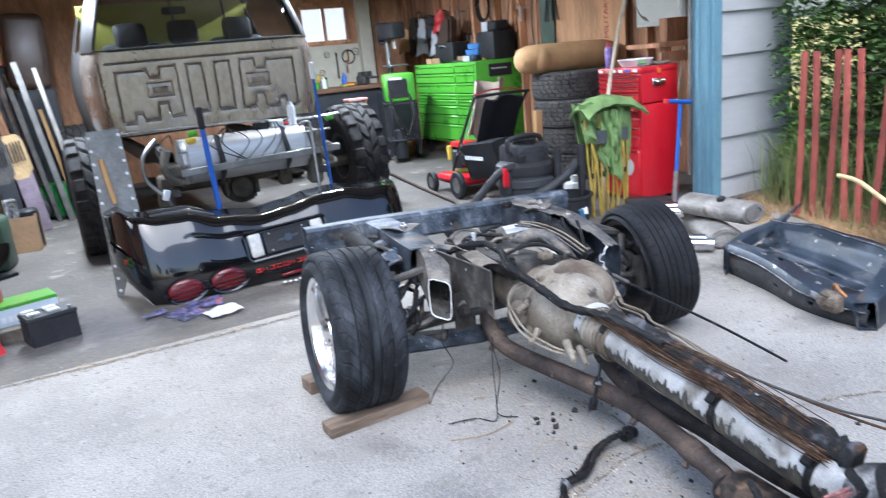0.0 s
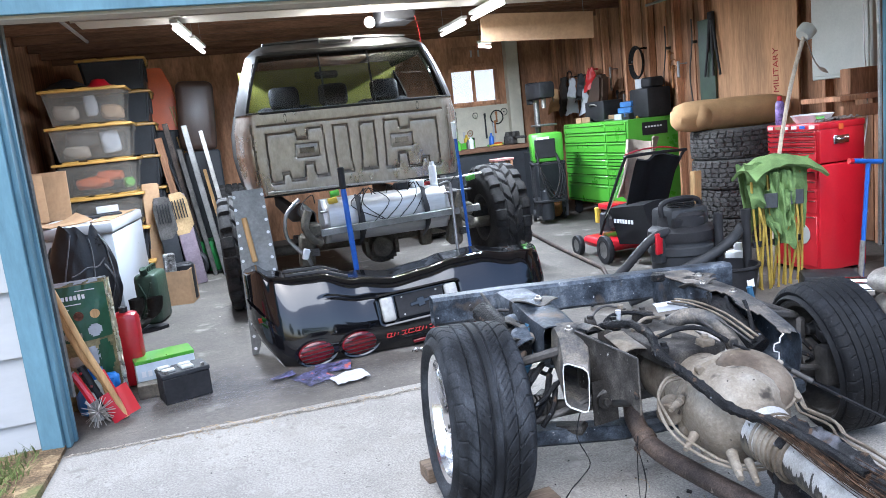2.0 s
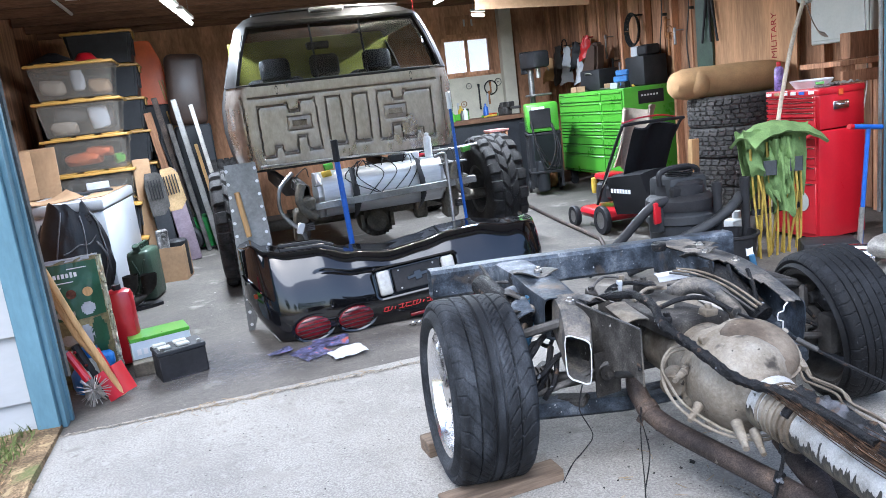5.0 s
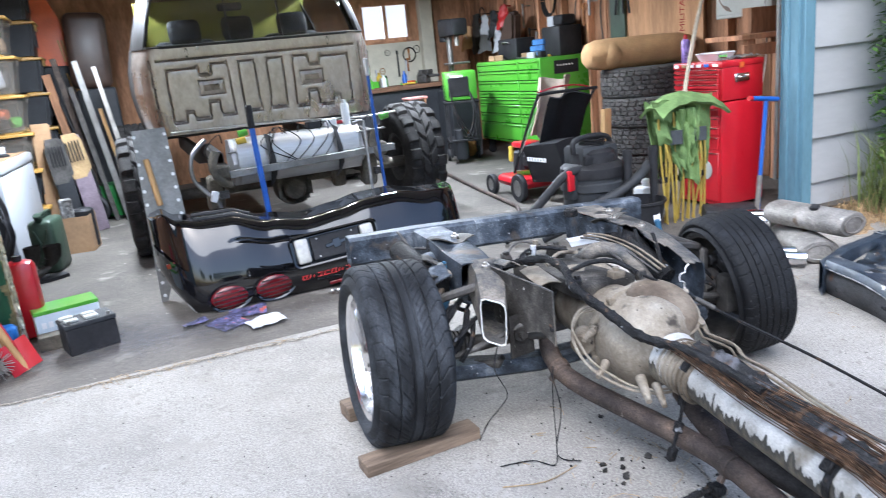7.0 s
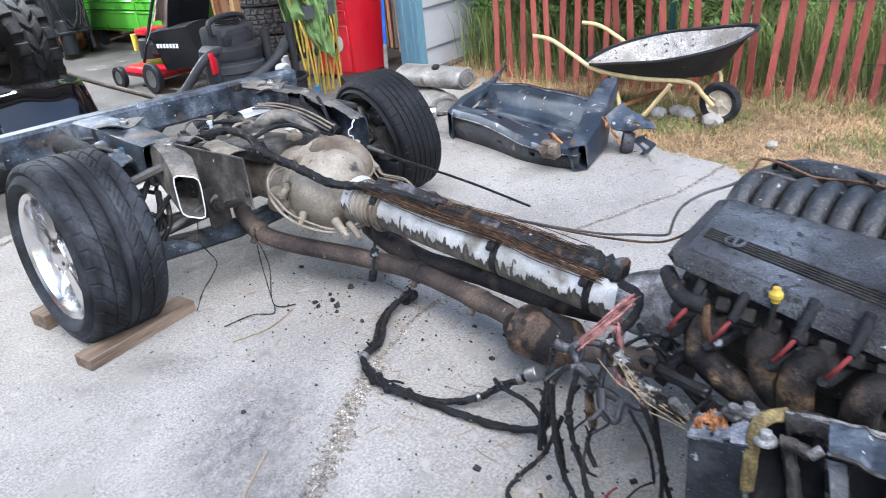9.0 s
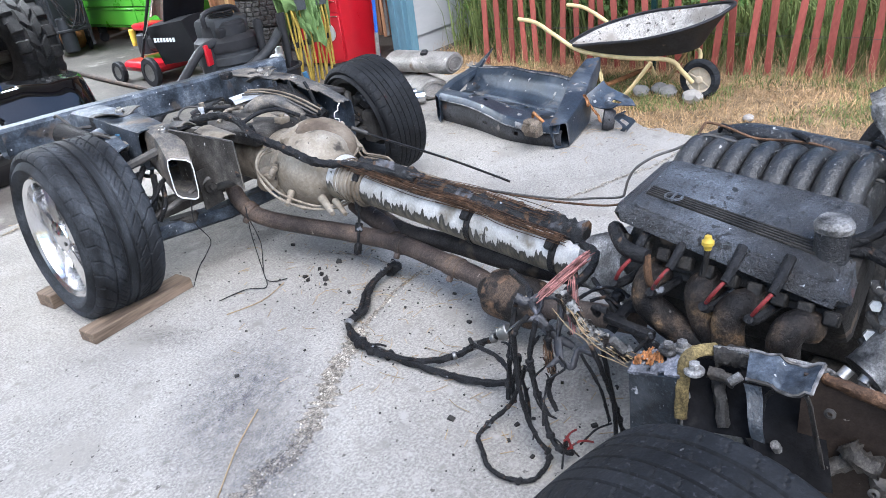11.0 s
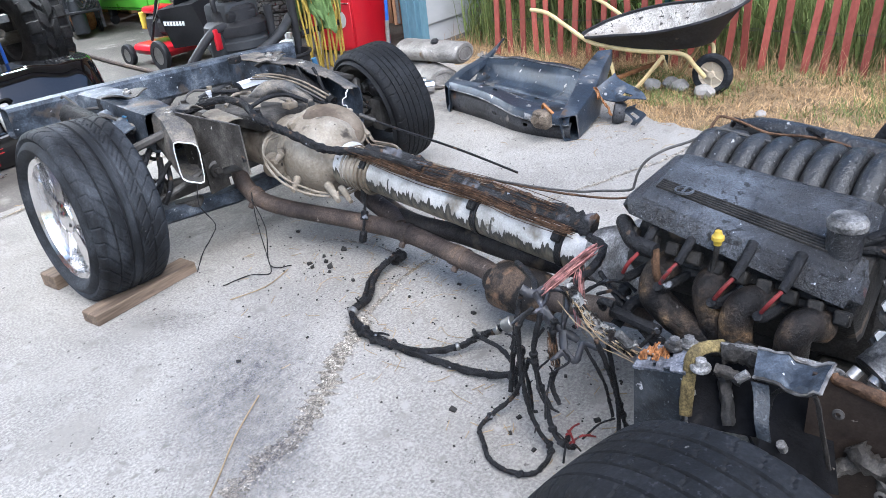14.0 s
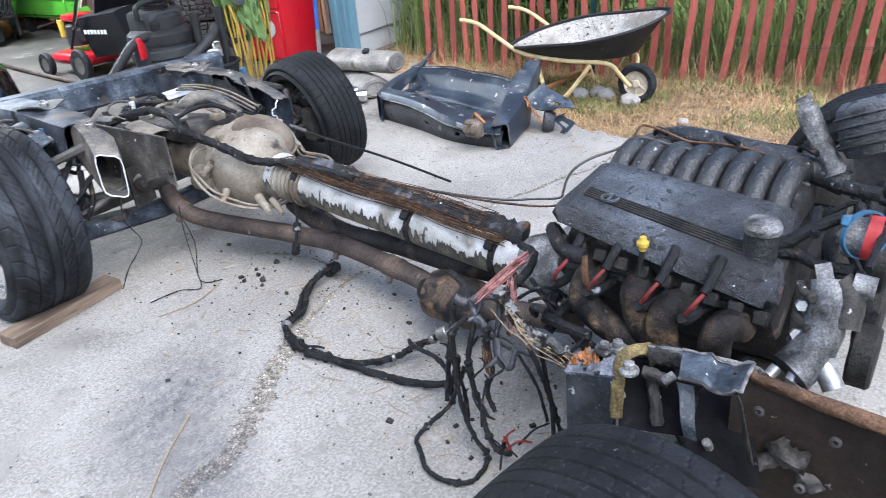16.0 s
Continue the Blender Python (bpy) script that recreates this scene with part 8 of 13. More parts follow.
diff = part("differential", bm, OILY, truck, "oily ribbed differential")
for k in range(9):
    bm = M()
    h = 0.13 * math.sqrt(max(0.1, 1 - ((k - 4) / 4.6) ** 2))
    beam(bm, (0.05 + k * 0.03, 0.25, 0.4 - h), (0.05 + k * 0.03, 0.25, 0.4 + h), 0.008, 0.05)
    part("rib", bm, OILY, diff)
bm = M()
cyl(bm, (-1.05, 0.57, 0.45), (1.35, 0.57, 0.45), 0.05, seg=16)
box(bm, (0.6, 0.4, 0.42), (0.12, 0.08, 0.16), bev=0.02)
part("axle", bm, OILY, truck)
for x in (-0.98, 1.37):
    for yy, nm in ((0.57, 0), (3.0, 1)):
        wh = new("wheel")
        wh.parent, wh.matrix_basis = truck, pose(x, yy, 0.49, 8 if x < 0 else 0, 0, 0)
        bm = M()
        tread_grid(bm, 0.49, 0.34, 0.22, mud_groove, 216, 30, edge=0.045)
        part("tyre", bm, MUDTYRE, wh, "knobbly mud tyre", sharp=28)
        bm = M()
        lathe(bm, [(0.225, -0.15), (0.2, -0.14), (0.19, 0.0), (0.2, 0.14), (0.225, 0.15), (0.21, 0.13), (0.18, 0.02), (0.05, 0.03), (0, 0.03), (0, -0.02), (0.17, -0.02)], Matrix.Rotation(radians(90), 4, "Y"), 32)
        part("rim", bm, DARKSTEEL, wh)
bm = M()
tube(bm, [(-0.55, -0.4, 0.95), (-0.66, -0.45, 0.85), (-0.68, -0.46, 0.7), (-0.62, -0.48, 0.6), (-0.55, -0.5, 0.52), (-0.52, -0.5, 0.42)], 0.016, 8, 5)
part("grey_conduit", bm, STEEL, truck)
bm = M()
box(bm, (-0.56, -0.5, 0.55), (0.05, 0.04, 0.08), (0, 20, 0), 0.008)
part("white_plug", bm, WHITEPLASTIC, truck)
rnd = random.Random(61)
for k in range(9):
    bm = M()
    x = rnd.uniform(-0.5, 0.8)
    tube(bm, [(x, -0.3, 0.9), (x + rnd.uniform(-.1, .1), -0.36, 0.97), (x + rnd.uniform(-.15, .15), -0.42, 0.86), (x + rnd.uniform(-.2, .2), -0.5, 0.72)], 0.004, 5, 5)
    part("loose_cable", bm, BLACKWIRE, truck)
for c, mtl, lbl in (((-0.33, -0.36, 0.9), YELLOW, "yellow taped fitting"), ((-0.3, -0.3, 0.95), GREENPAINT, "bright green tape"), ((0.77, -0.42, 0.95), GREENPAINT, "bright green tape roll")):
    bm = M()
    cyl(bm, c, (c[0] + 0.07, c[1], c[2] + 0.01), 0.026, seg=14, bev=0.004)
    part("fitting", bm, mtl, truck, lbl)
bm = M()
tube(bm, [(-0.75, -0.15, 1.01), (0.1, -0.15, 0.99), (0.65, -0.15, 0.95), (1.0, -0.15, 0.96)], 0.009, 8, 3)
part("long_rod", bm, DULLCHROME, truck)

# things leaning on and standing behind the truck
def rod_thing(name, label, cat, pts, r, mtl, seg=10, n=1):
    t = thing(name, label, cat, Matrix.Translation(pts[-1]))
    o = Vector(pts[-1])
    bm = M()
    tube(bm, [Vector(p) - o for p in pts], r, seg, n)
    part("shaft", bm, mtl, t)
    return t


jk = rod_thing("jack_handle", "blue steel jack handle leaning on the truck frame", "jack handle", [(-0.84, 1.45, 1.0), (-0.82, 1.43, 0.4), (-0.81, 1.42, 0.0)], 0.021, BLUE)
bm = M()
cyl(bm, (-0.03, 0.03, 1.0), (-0.03, 0.035, 1.16), 0.025, seg=12, bev=0.006)
part("grip", bm, MATTBLACK, jk)
jk2 = rod_thing("jack_handle", "blue steel pole standing beside the fuel tank", "pole", [(0.08, 1.52, 1.28), (0.11, 1.52, 0.45), (0.13, 1.5, 0.0)], 0.012, BLUE)
bm = M()
cyl(bm, (-0.052, 0.02, 1.27), (-0.056, 0.02, 1.4), 0.018, seg=12, bev=0.005)
part("grip", bm, WHITEPLASTIC, jk2)
rod_thing("pry_bar", "bent grey steel pry bar leaning on the crossmember", "pry bar", [(-0.12, 1.42, 0.94), (-0.04, 1.44, 0.95), (-0.03, 1.42, 0.86), (-0.06, 1.3, 0.3), (-0.07, 1.2, 0.0)], 0.013, STEEL, 8, 4)
cn = thing("spray_can", "white spray can standing on the fuel tank", "spray can", pose(-0.05, 1.8, 0.915))
bm = M()
lathe(bm, [(0, 0), (0.03, 0), (0.031, 0.01), (0.031, 0.15), (0.022, 0.165), (0, 0.165)], Matrix(), 18)
part("can", bm, WHITEPLASTIC, cn)
bm = M()
lathe(bm, [(0, 0.165), (0.018, 0.165), (0.018, 0.19), (0, 0.192)], Matrix(), 14)
part("cap", bm, WHITEPLASTIC, cn)
for x, y, mtl, lb, cat in ((-0.32, 1.82, MATTBLACK, "black battery pack on the fuel tank", "power tool"), (-0.18, 1.84, WHITEPLASTIC, "white fuse block on the fuel tank", "fuse block")):
    g = thing("small_device", lb, cat, pose(x, y, 0.914, 0, 0, 15))
    bm = M()
    box(bm, (0, 0, 0.03), (0.11, 0.06, 0.06), bev=0.008)
    part("body", bm, mtl, g)
    bm = M()
    tube(bm, [(0.05, 0, 0.03), (0.1, -0.02, 0.05), (0.14, -0.05, 0.02)], 0.005, 5, 4)
    part("lead", bm, BLACKWIRE, g)
sd = thing("screwdriver", "red-handled screwdriver lying on the tank", "screwdriver", pose(-0.14, 1.9, 0.92, 0, 0, 10))
bm = M()
cyl(bm, (0, 0, 0.012), (0.1, 0, 0.012), 0.014, seg=10, bev=0.004)
part("handle", bm, REDPAINT, sd)
bm = M()
cyl(bm, (0.1, 0, 0.012), (0.22, 0, 0.012), 0.004, seg=8)
part("blade", bm, CHROME, sd)

# perforated steel plate with a wooden handle
plate = thing("drilled_plate", "tall bare steel plate with drilled edges leaning behind the bumper", "steel plate", pose(-1.64, 1.06, 0, -4, 0, 2))
bm = M()
prism(bm, [(-0.01, 0.0), (0.03, 0.0), (0.24, 0.55), (0.22, 1.1), (0.02, 1.1)], 0.006, Matrix(((1, 0, 0, 0), (0, 0, 1, 0), (0, 1, 0, 0), (0, 0, 0, 1))))
part("sheet", bm, PLATESTEEL, plate)
for k in range(13):
    bm = M()
    z = 0.04 + k * 0.085
    x0 = 0.005 + 0.012 * k / 13
    cyl(bm, (x0 + 0.012, -0.001, z), (x0 + 0.012, -0.006, z), 0.011, seg=10)
    part("hole_rim", bm, LABELWHITE, plate)
    if 6 <= k:
        bm = M()
        cyl(bm, (0.222 - 0.001 * k, -0.001, z), (0.222 - 0.001 * k, -0.006, z), 0.011, seg=10)
        part("hole_rim", bm, LABELWHITE, plate)
bm = M()
cyl(bm, (0.07, -0.02, 0.92), (0.1, -0.03, 0.62), 0.018, seg=12, bev=0.005)
part("handle", bm, ASHWOOD, plate, "turned wooden handle")

# black rear bumper cover lying against the truck
bump = thing("bumper_cover", "glossy black car rear bumper cover standing on the garage floor", "bumper", pose(-0.6, 0.6, 0))
RIDGE = [(-1.03, 0.62), (-0.95, 0.655), (-0.88, 0.61), (-0.75, 0.585), (-0.58, 0.575), (-0.34, 0.5), (-0.09, 0.46), (0.12, 0.475), (0.3, 0.5), (0.5, 0.5), (0.77, 0.45), (1.03, 0.42)]
SECTION = [(0.0, 0.0), (-0.03, 0.012), (-0.05, 0.05), (-0.058, 0.11), (-0.056, 0.18), (-0.05, 0.235), (-0.036, 0.295), (-0.015, 0.36), (0.014, 0.425), (0.05, 0.487), (0.092, 0.54), (0.128, 0.561), (0.2, 0.567), (0.29, 0.572), (0.35, 0.575), (0.375, 0.56), (0.38, 0.53)]


def ridge_z(x):
    for (x0, z0), (x1, z1) in zip(RIDGE, RIDGE[1:]):
        if x <= x1:
            t = (x - x0) / (x1 - x0)
            return z0 + (z1 - z0) * t * t * (3 - 2 * t)
    return RIDGE[-1][1]


SMOOTHED = smooth_path([(0, y, z) for y, z in SECTION], 8)


def bump_pt(u, v):
    """u from the wheel-arch end to the other, v from the lower lip up to the rear ridge."""
    x = -1.03 + 2.06 * u
    f = v * (len(SMOOTHED) - 1)
    k = min(int(f), len(SMOOTHED) - 2)
    p = SMOOTHED[k].lerp(SMOOTHED[k + 1], f - k)
    up = ridge_z(x) / 0.575
    z = p.z * (1 + (up - 1) * min(1, p.z / 0.35))
    low = max(0.0, -x - 0.87) * 1.9
    z = max(z, low * 1.0) if z > 0.3 else low + z * (1 - low / 0.6)
    w = min(1, max(0, (abs(x) - 0.74) / 0.29))
    y = p.y * (1 - 0.35 * w) + 0.36 * (1 - math.sqrt(max(0, 1 - w * w))) + 0.04 * (x / 1.03) ** 2
    line = 0.445 * up + 0.03 * x
    if -0.62 < x < 0.02 and abs(z - line) < 0.014:
        y += 0.02 * (1 - abs(z - line) / 0.014) * min(1, (x + 0.62) / 0.1, (0.02 - x) / 0.2)
    return Vector((x, y, z + 0.045 * x * min(1, z / 0.2) * (abs(x) < 2)))


PLATE = pose(0.02, -0.045, 0.285, -15, -3.5, -1)


def plate_hole(u, v):
    p = PLATE.inverted() @ bump_pt(u, v)
    return abs(p.x) < 0.275 and abs(p.z) < 0.092 and v < 0.75 and max(abs(p.x) - 0.245, 0) ** 2 + max(abs(p.z) - 0.062, 0) ** 2 < 0.031 ** 2


bm = M()
sheet(bm, bump_pt, 180, 110, 0.005, skip=plate_hole)
part("shell", bm, GLOSSBLACK, bump, sharp=70)


def round_rect(w, h, r, y, n=6):
    return [Vector((sx * (w - r) + r * math.cos(a), y, sz * (h - r) + r * math.sin(a))) for sx, sz, a0 in ((1, 1, 0), (-1, 1, 90), (-1, -1, 180), (1, -1, 270)) for a in [radians(a0 + 90 * k / n) for k in range(n + 1)]]


bm = M()
rings = [[bm.verts.new(p) for p in round_rect(0.285, 0.102, 0.035, -0.012)], [bm.verts.new(p) for p in round_rect(0.274, 0.091, 0.03, -0.008)], [bm.verts.new(p) for p in round_rect(0.262, 0.082, 0.026, 0.05)]]
for a, b in zip(rings, rings[1:]):
    for k in range(len(a)):
        bm.faces.new((a[k], a[(k + 1) % len(a)], b[(k + 1) % len(b)], b[k]))
bm.faces.new(rings[-1])
part("plate_recess", bm, GLOSSBLACK, bump, m=PLATE)
bm = M()
box(bm, (0.005, 0.03, 0.002), (0.315, 0.016, 0.15), bev=0.005)
part("plate_panel", bm, MATTBLACK, bump, "matt black plate holder", m=PLATE)
for x, z in ((-0.11, 0.058), (0.12, 0.058), (-0.11, -0.055), (0.12, -0.055)):
    bm = M()
    cyl(bm, (x, 0.024, z), (x, 0.018, z), 0.006, seg=10)
    part("screw", bm, DULLCHROME, bump, m=PLATE)
bm = M()
for c, sz in (((0.01, 0.021, 0.004), (0.15, 0.008, 0.024)), ((0.01, 0.02, 0.004), (0.05, 0.008, 0.058))):
    box(bm, c, sz, (0, -6, 0), 0.003)
part("badge", bm, GLOSSBLACK, bump, m=PLATE)
for x in (-0.212, 0.218):
    bm = M()
    box(bm, (x, 0.024, 0.0), (0.084, 0.05, 0.158), (0, 0, 0), 0.016, 3)
    part("plate_lamp", bm, LENSWHITE, bump, "clear lamp beside the plate", m=PLATE)
for x, z in ((-0.67, 0.07), (-0.4, 0.085), (0.42, 0.12), (0.68, 0.13)):
    yy = -0.06 + 0.04 * (x / 1.03) ** 2
    bm = M()
    lathe(bm, [(0, 0.016), (0.06, 0.013), (0.09, 0.004), (0.098, -0.006), (0.1, -0.015), (0, -0.015)], pose(x, yy, z + 0.01, 0, -4, 0) @ Matrix.Diagonal((1.15, 1, 0.74, 1)) @ Matrix.Rotation(radians(90), 4, "X"), 32)
    lamp = part("tail_lamp", bm, LENSRED, bump, "oval red tail lamp")
    bm = M()
    lathe(bm, [(0.1, -0.008), (0.112, -0.002), (0.118, 0.0), (0.118, -0.012), (0.1, -0.016)], pose(x, yy, z + 0.01, 0, -4, 0) @ Matrix.Diagonal((1.15, 1, 0.74, 1)) @ Matrix.Rotation(radians(90), 4, "X"), 32, close=True)
    part("lamp_ring", bm, GLOSSBLACK, lamp)
    for k in range(5):
        bm = M()
        dz = (k - 2) * 0.025
        w = 0.21 * math.sqrt(max(0.05, 1 - (dz / 0.075) ** 2))
        box(bm, (x, yy - 0.016 + abs(k - 2) * 0.003, z + 0.01 + dz), (w, 0.006, 0.005), (0, -4, 0), 0.001)
        part("lens_rib", bm, MATTBLACK, lamp)
bm = M()
box(bm, (-0.96, 0.13, 0.3), (0.075, 0.012, 0.04), (0, -12, -48), 0.006)
part("side_marker", bm, LENSRED, bump, "red side marker")
bm = M()
box(bm, (0.02, -0.06, 0.045), (0.16, 0.014, 0.022), (0, -3, 0), 0.005)
part("low_reflector", bm, LENSRED, bump)
# raised red script drawn as slanted strokes
for k in range(8):
    bm = M()
    x, z = -0.205 + k * 0.047, 0.108 + 0.0022 * k
    for dx, dz, w, h, a in ((0, 0.0115, 0.038, 0.0045, 0), (0, -0.0115, 0.038, 0.0045, 0), (-0.017, 0, 0.0055, 0.025, 28), (0.006, 0, 0.0055, 0.018, 28)):
        if (k + int(dx * 1000)) % 4 != 1:
            box(bm, (x + dx, -0.063, z + dz), (w, 0.006, h), (0, a - 3, 0), 0.001)
    part("lettering_bar", bm, REDTRIM, bump)
for v, u0, u1 in ((0.815, 0.12, 0.29), (0.72, 0.12, 0.31)):
    bm = M()
    pts = [bump_pt(u0 + (u1 - u0) * k / 10, v) + Vector((0, -0.003, 0.004)) for k in range(11)]
    tube(bm, pts, 0.014, 10, 1, flat=0.5)
    part("vent_slot", bm, MATTBLACK, bump)
    bm = M()
    loop = [p + Vector((0, -0.013, -0.01)) for p in pts] + [p + Vector((0, 0.013, 0.012)) for p in pts[::-1]]
    tube(bm, loop + loop[:1], 0.004, 6, 1)
    part("vent_rim", bm, GLOSSBLACK, bump)
bm = M()
tube(bm, [bump_pt(0.004 + 0.083 * k / 8, 0.0) for k in range(9)], 0.006, 6, 1, rough=0.8)
part("chipped_edge", bm, ASHMETAL, bump, "pale chipped edge of the wheel arch")

# ---- garage: east side ----
tc_ = thing("green_tool_chest", "bright green rolling tool chest with many drawers", "tool chest", pose(2.9, 4.52, 0, 0, 0, -90))
# front faces -y of its own frame
bm = M()
box(bm, (0, 0.34, 0.71), (1.64, 0.68, 1.03), bev=0.012, seg=2)
part("cabinet", bm, GREENPAINT, tc_)
rows = [(1.15, 0.11), (1.03, 0.12), (0.905, 0.13), (0.8, 0.08), (0.72, 0.08), (0.62, 0.12), (0.5, 0.12), (0.33, 0.21)]
for z, h in rows:
    cols = ((-0.24, 1.1), (0.56, 0.46)) if z > 0.5 else ((-0.24, 1.1), (0.56, 0.46))
    for x, w in cols:
        bm = M()
        box(bm, (x, -0.006, z), (w, 0.018, h - 0.014), bev=0.004)
        d = part("drawer", bm, GREENPAINT, tc_)
        bm = M()
        box(bm, (x, -0.02, z + h / 2 - 0.02), (w * 0.94, 0.022, 0.014), bev=0.004)
        part("drawer_pull", bm, GREENPAINT, d)
        bm = M()
        box(bm, (x, 0.0, z - h / 2 + 0.002), (w * 0.99, 0.014, 0.008))
        part("gap", bm, GREENDARK, d)
bm = M()
box(bm, (0.823, 0.36, 1.1), (0.004, 0.34, 0.15))
part("power_strip", bm, MATTBLACK, tc_, "black power strip on the side")
for k in range(6):
    bm = M()
    box(bm, (0.8265, 0.24 + k * 0.04, 1.12), (0.003, 0.02, 0.02))
    part("outlet", bm, LABELWHITE, tc_)
bm = M()
box(bm, (-0.7, -0.016, 1.19), (0.12, 0.004, 0.02))
part("name_bar", bm, MATTBLACK, tc_)
for x in (-0.7, 0.7):
    for y in (0.08, 0.58):
        bm = M()
        cyl(bm, (x - 0.02, y, 0.06), (x + 0.02, y, 0.06), 0.06, seg=16, bev=0.008)
        box(bm, (x, y, 0.155), (0.07, 0.08, 0.09))
        part("caster", bm, MATTBLACK, tc_)
rnd = random.Random(71)
for k in range(16):
    lb = rnd.choice(("small steel tool lying on the green chest", "scrap box lying on the green chest", "tape roll lying on the green chest"))
    o = thing("bench_clutter", lb, "clutter", tc_.matrix_basis @ pose(rnd.uniform(-0.75, 0.75), rnd.uniform(0.05, 0.35), 1.226, 0, 0, rnd.uniform(0, 180)), "clutter on the green chest")
    bm = M()
    if "tool" in lb:
        cyl(bm, (-0.07, 0, 0.012), (0.07, 0, 0.012), 0.011, 0.007, 8)
        box(bm, (0.08, 0, 0.012), (0.04, 0.03, 0.02), bev=0.004)
        part("tool", bm, STEEL, o)
    elif "tape" in lb:
        lathe(bm, [(0.025, 0), (0.045, 0), (0.045, 0.03), (0.025, 0.03)], Matrix(), 20, close=True)
        part("roll", bm, rnd.choice((YELLOW, MATTBLACK, PAPER)), o)
    else:
        box(bm, (0, 0, 0.035), (0.1, 0.07, 0.07), bev=0.003)
        part("box", bm, rnd.choice((CARD, PAPER, MATTBLACK)), o)

wd = thing("green_welder", "green and black welding machine on a cart", "welder", pose(2.3, 4.65, 0, 0, 0, -20))
bm = M()
box(bm, (0, 0.15, 0.98), (0.4, 0.45, 0.36), bev=0.03, seg=2)
part("case", bm, GREENPAINT, wd)
bm = M()
box(bm, (-0.03, -0.08, 0.97), (0.26, 0.02, 0.24), bev=0.01)
part("panel", bm, MATTBLACK, wd)
bm = M()
box(bm, (-0.05, -0.092, 1.1), (0.16, 0.004, 0.03))
part("name_bar", bm, LABELWHITE, wd)
bm = M()
box(bm, (0, 0.15, 0.78), (0.42, 0.5, 0.03), bev=0.005)
box(bm, (0, 0.15, 0.3), (0.42, 0.5, 0.03), bev=0.005)
for x in (-0.19, 0.19):
    for y in (-0.07, 0.37):
        box(bm, (x, y, 0.45), (0.03, 0.03, 0.7))
part("cart", bm, MATTBLACK, wd)
for x in (-0.2, 0.2):
    bm = M()
    cyl(bm, (x - 0.02, 0.35, 0.08), (x + 0.02, 0.35, 0.08), 0.08, seg=18, bev=0.01)
    part("wheel", bm, MATTBLACK, wd)
bm = M()
cyl(bm, (-0.05, 0.0, 0.05), (-0.05, 0.0, 0.45), 0.085, seg=16, bev=0.02)
part("bottle", bm, BINBLACK, wd)
for k in range(3):
    bm = M()
    tube(bm, [(0.1, -0.1, 0.9), (0.12 + 0.03 * k, -0.2, 0.6), (0.05 * k, -0.22, 0.35), (-0.1, -0.18, 0.6 + 0.05 * k), (-0.15, -0.1, 0.95)], 0.011, 7, 6)
    part("lead", bm, BLACKWIRE, wd)
jar = thing("copper_jug", "brown round jug on the garage floor", "jug", pose(2.62, 5.3, 0))
bm = M()
lathe(bm, [(0, 0), (0.1, 0), (0.15, 0.08), (0.16, 0.16), (0.12, 0.26), (0.05, 0.3), (0.05, 0.34), (0, 0.34)], Matrix(), 20)
part("body", bm, RUST, jar)

# stack of truck tyres with a canvas roll on top
SPARETYRE = mat("dusty_spare_tyre", (0.075, 0.07, 0.066), 0.85, var=0.4, scale=9, fine=70, bump=0.3)
for k in range(4):
    st = thing("spare_tyre", "worn all-terrain truck tyre stacked flat", "tyre", pose(2.98 + 0.02 * (k % 2), 1.95 - 0.02 * (k % 3), 0.135 + k * 0.268, 0, 90, 30 * k), "stacked tyres")
    bm = M()
    tread_grid(bm, 0.42, 0.265, 0.22, terrain_groove, 300, 40, edge=0.03)
    part("tyre", bm, SPARETYRE, st)
rl = thing("canvas_roll", "tan canvas sleeping roll lying on the tyre stack", "roll", pose(2.93, 1.95, 1.215, 0, 0, -14))
bm = M()
lathe(bm, [(0, 0), (0.07, 0.01), (0.12, 0.05), (0.145, 0.14), (0.152, 0.3), (0.148, 0.45), (0.155, 0.6), (0.15, 0.8), (0.14, 0.98), (0.11, 1.08), (0.06, 1.12), (0, 1.125)], pose(-0.56, 0, 0, 0, 90, 0), 26)
for v in bm.verts:
    v.co += Vector((0, 1, 1)) * 0.014 * noise.noise(v.co * 7)
    v.co.z = max(v.co.z * 0.95, -0.142)
part("roll", bm, SACK, rl)
bm = M()
lathe(bm, [(0, 0.09), (0.05, 0.085), (0.1, 0.04), (0.12, 0)], pose(-0.3, -0.08, 0.0) @ Matrix.Rotation(radians(80), 4, "X"), 16)
part("knot", bm, SACK, rl)

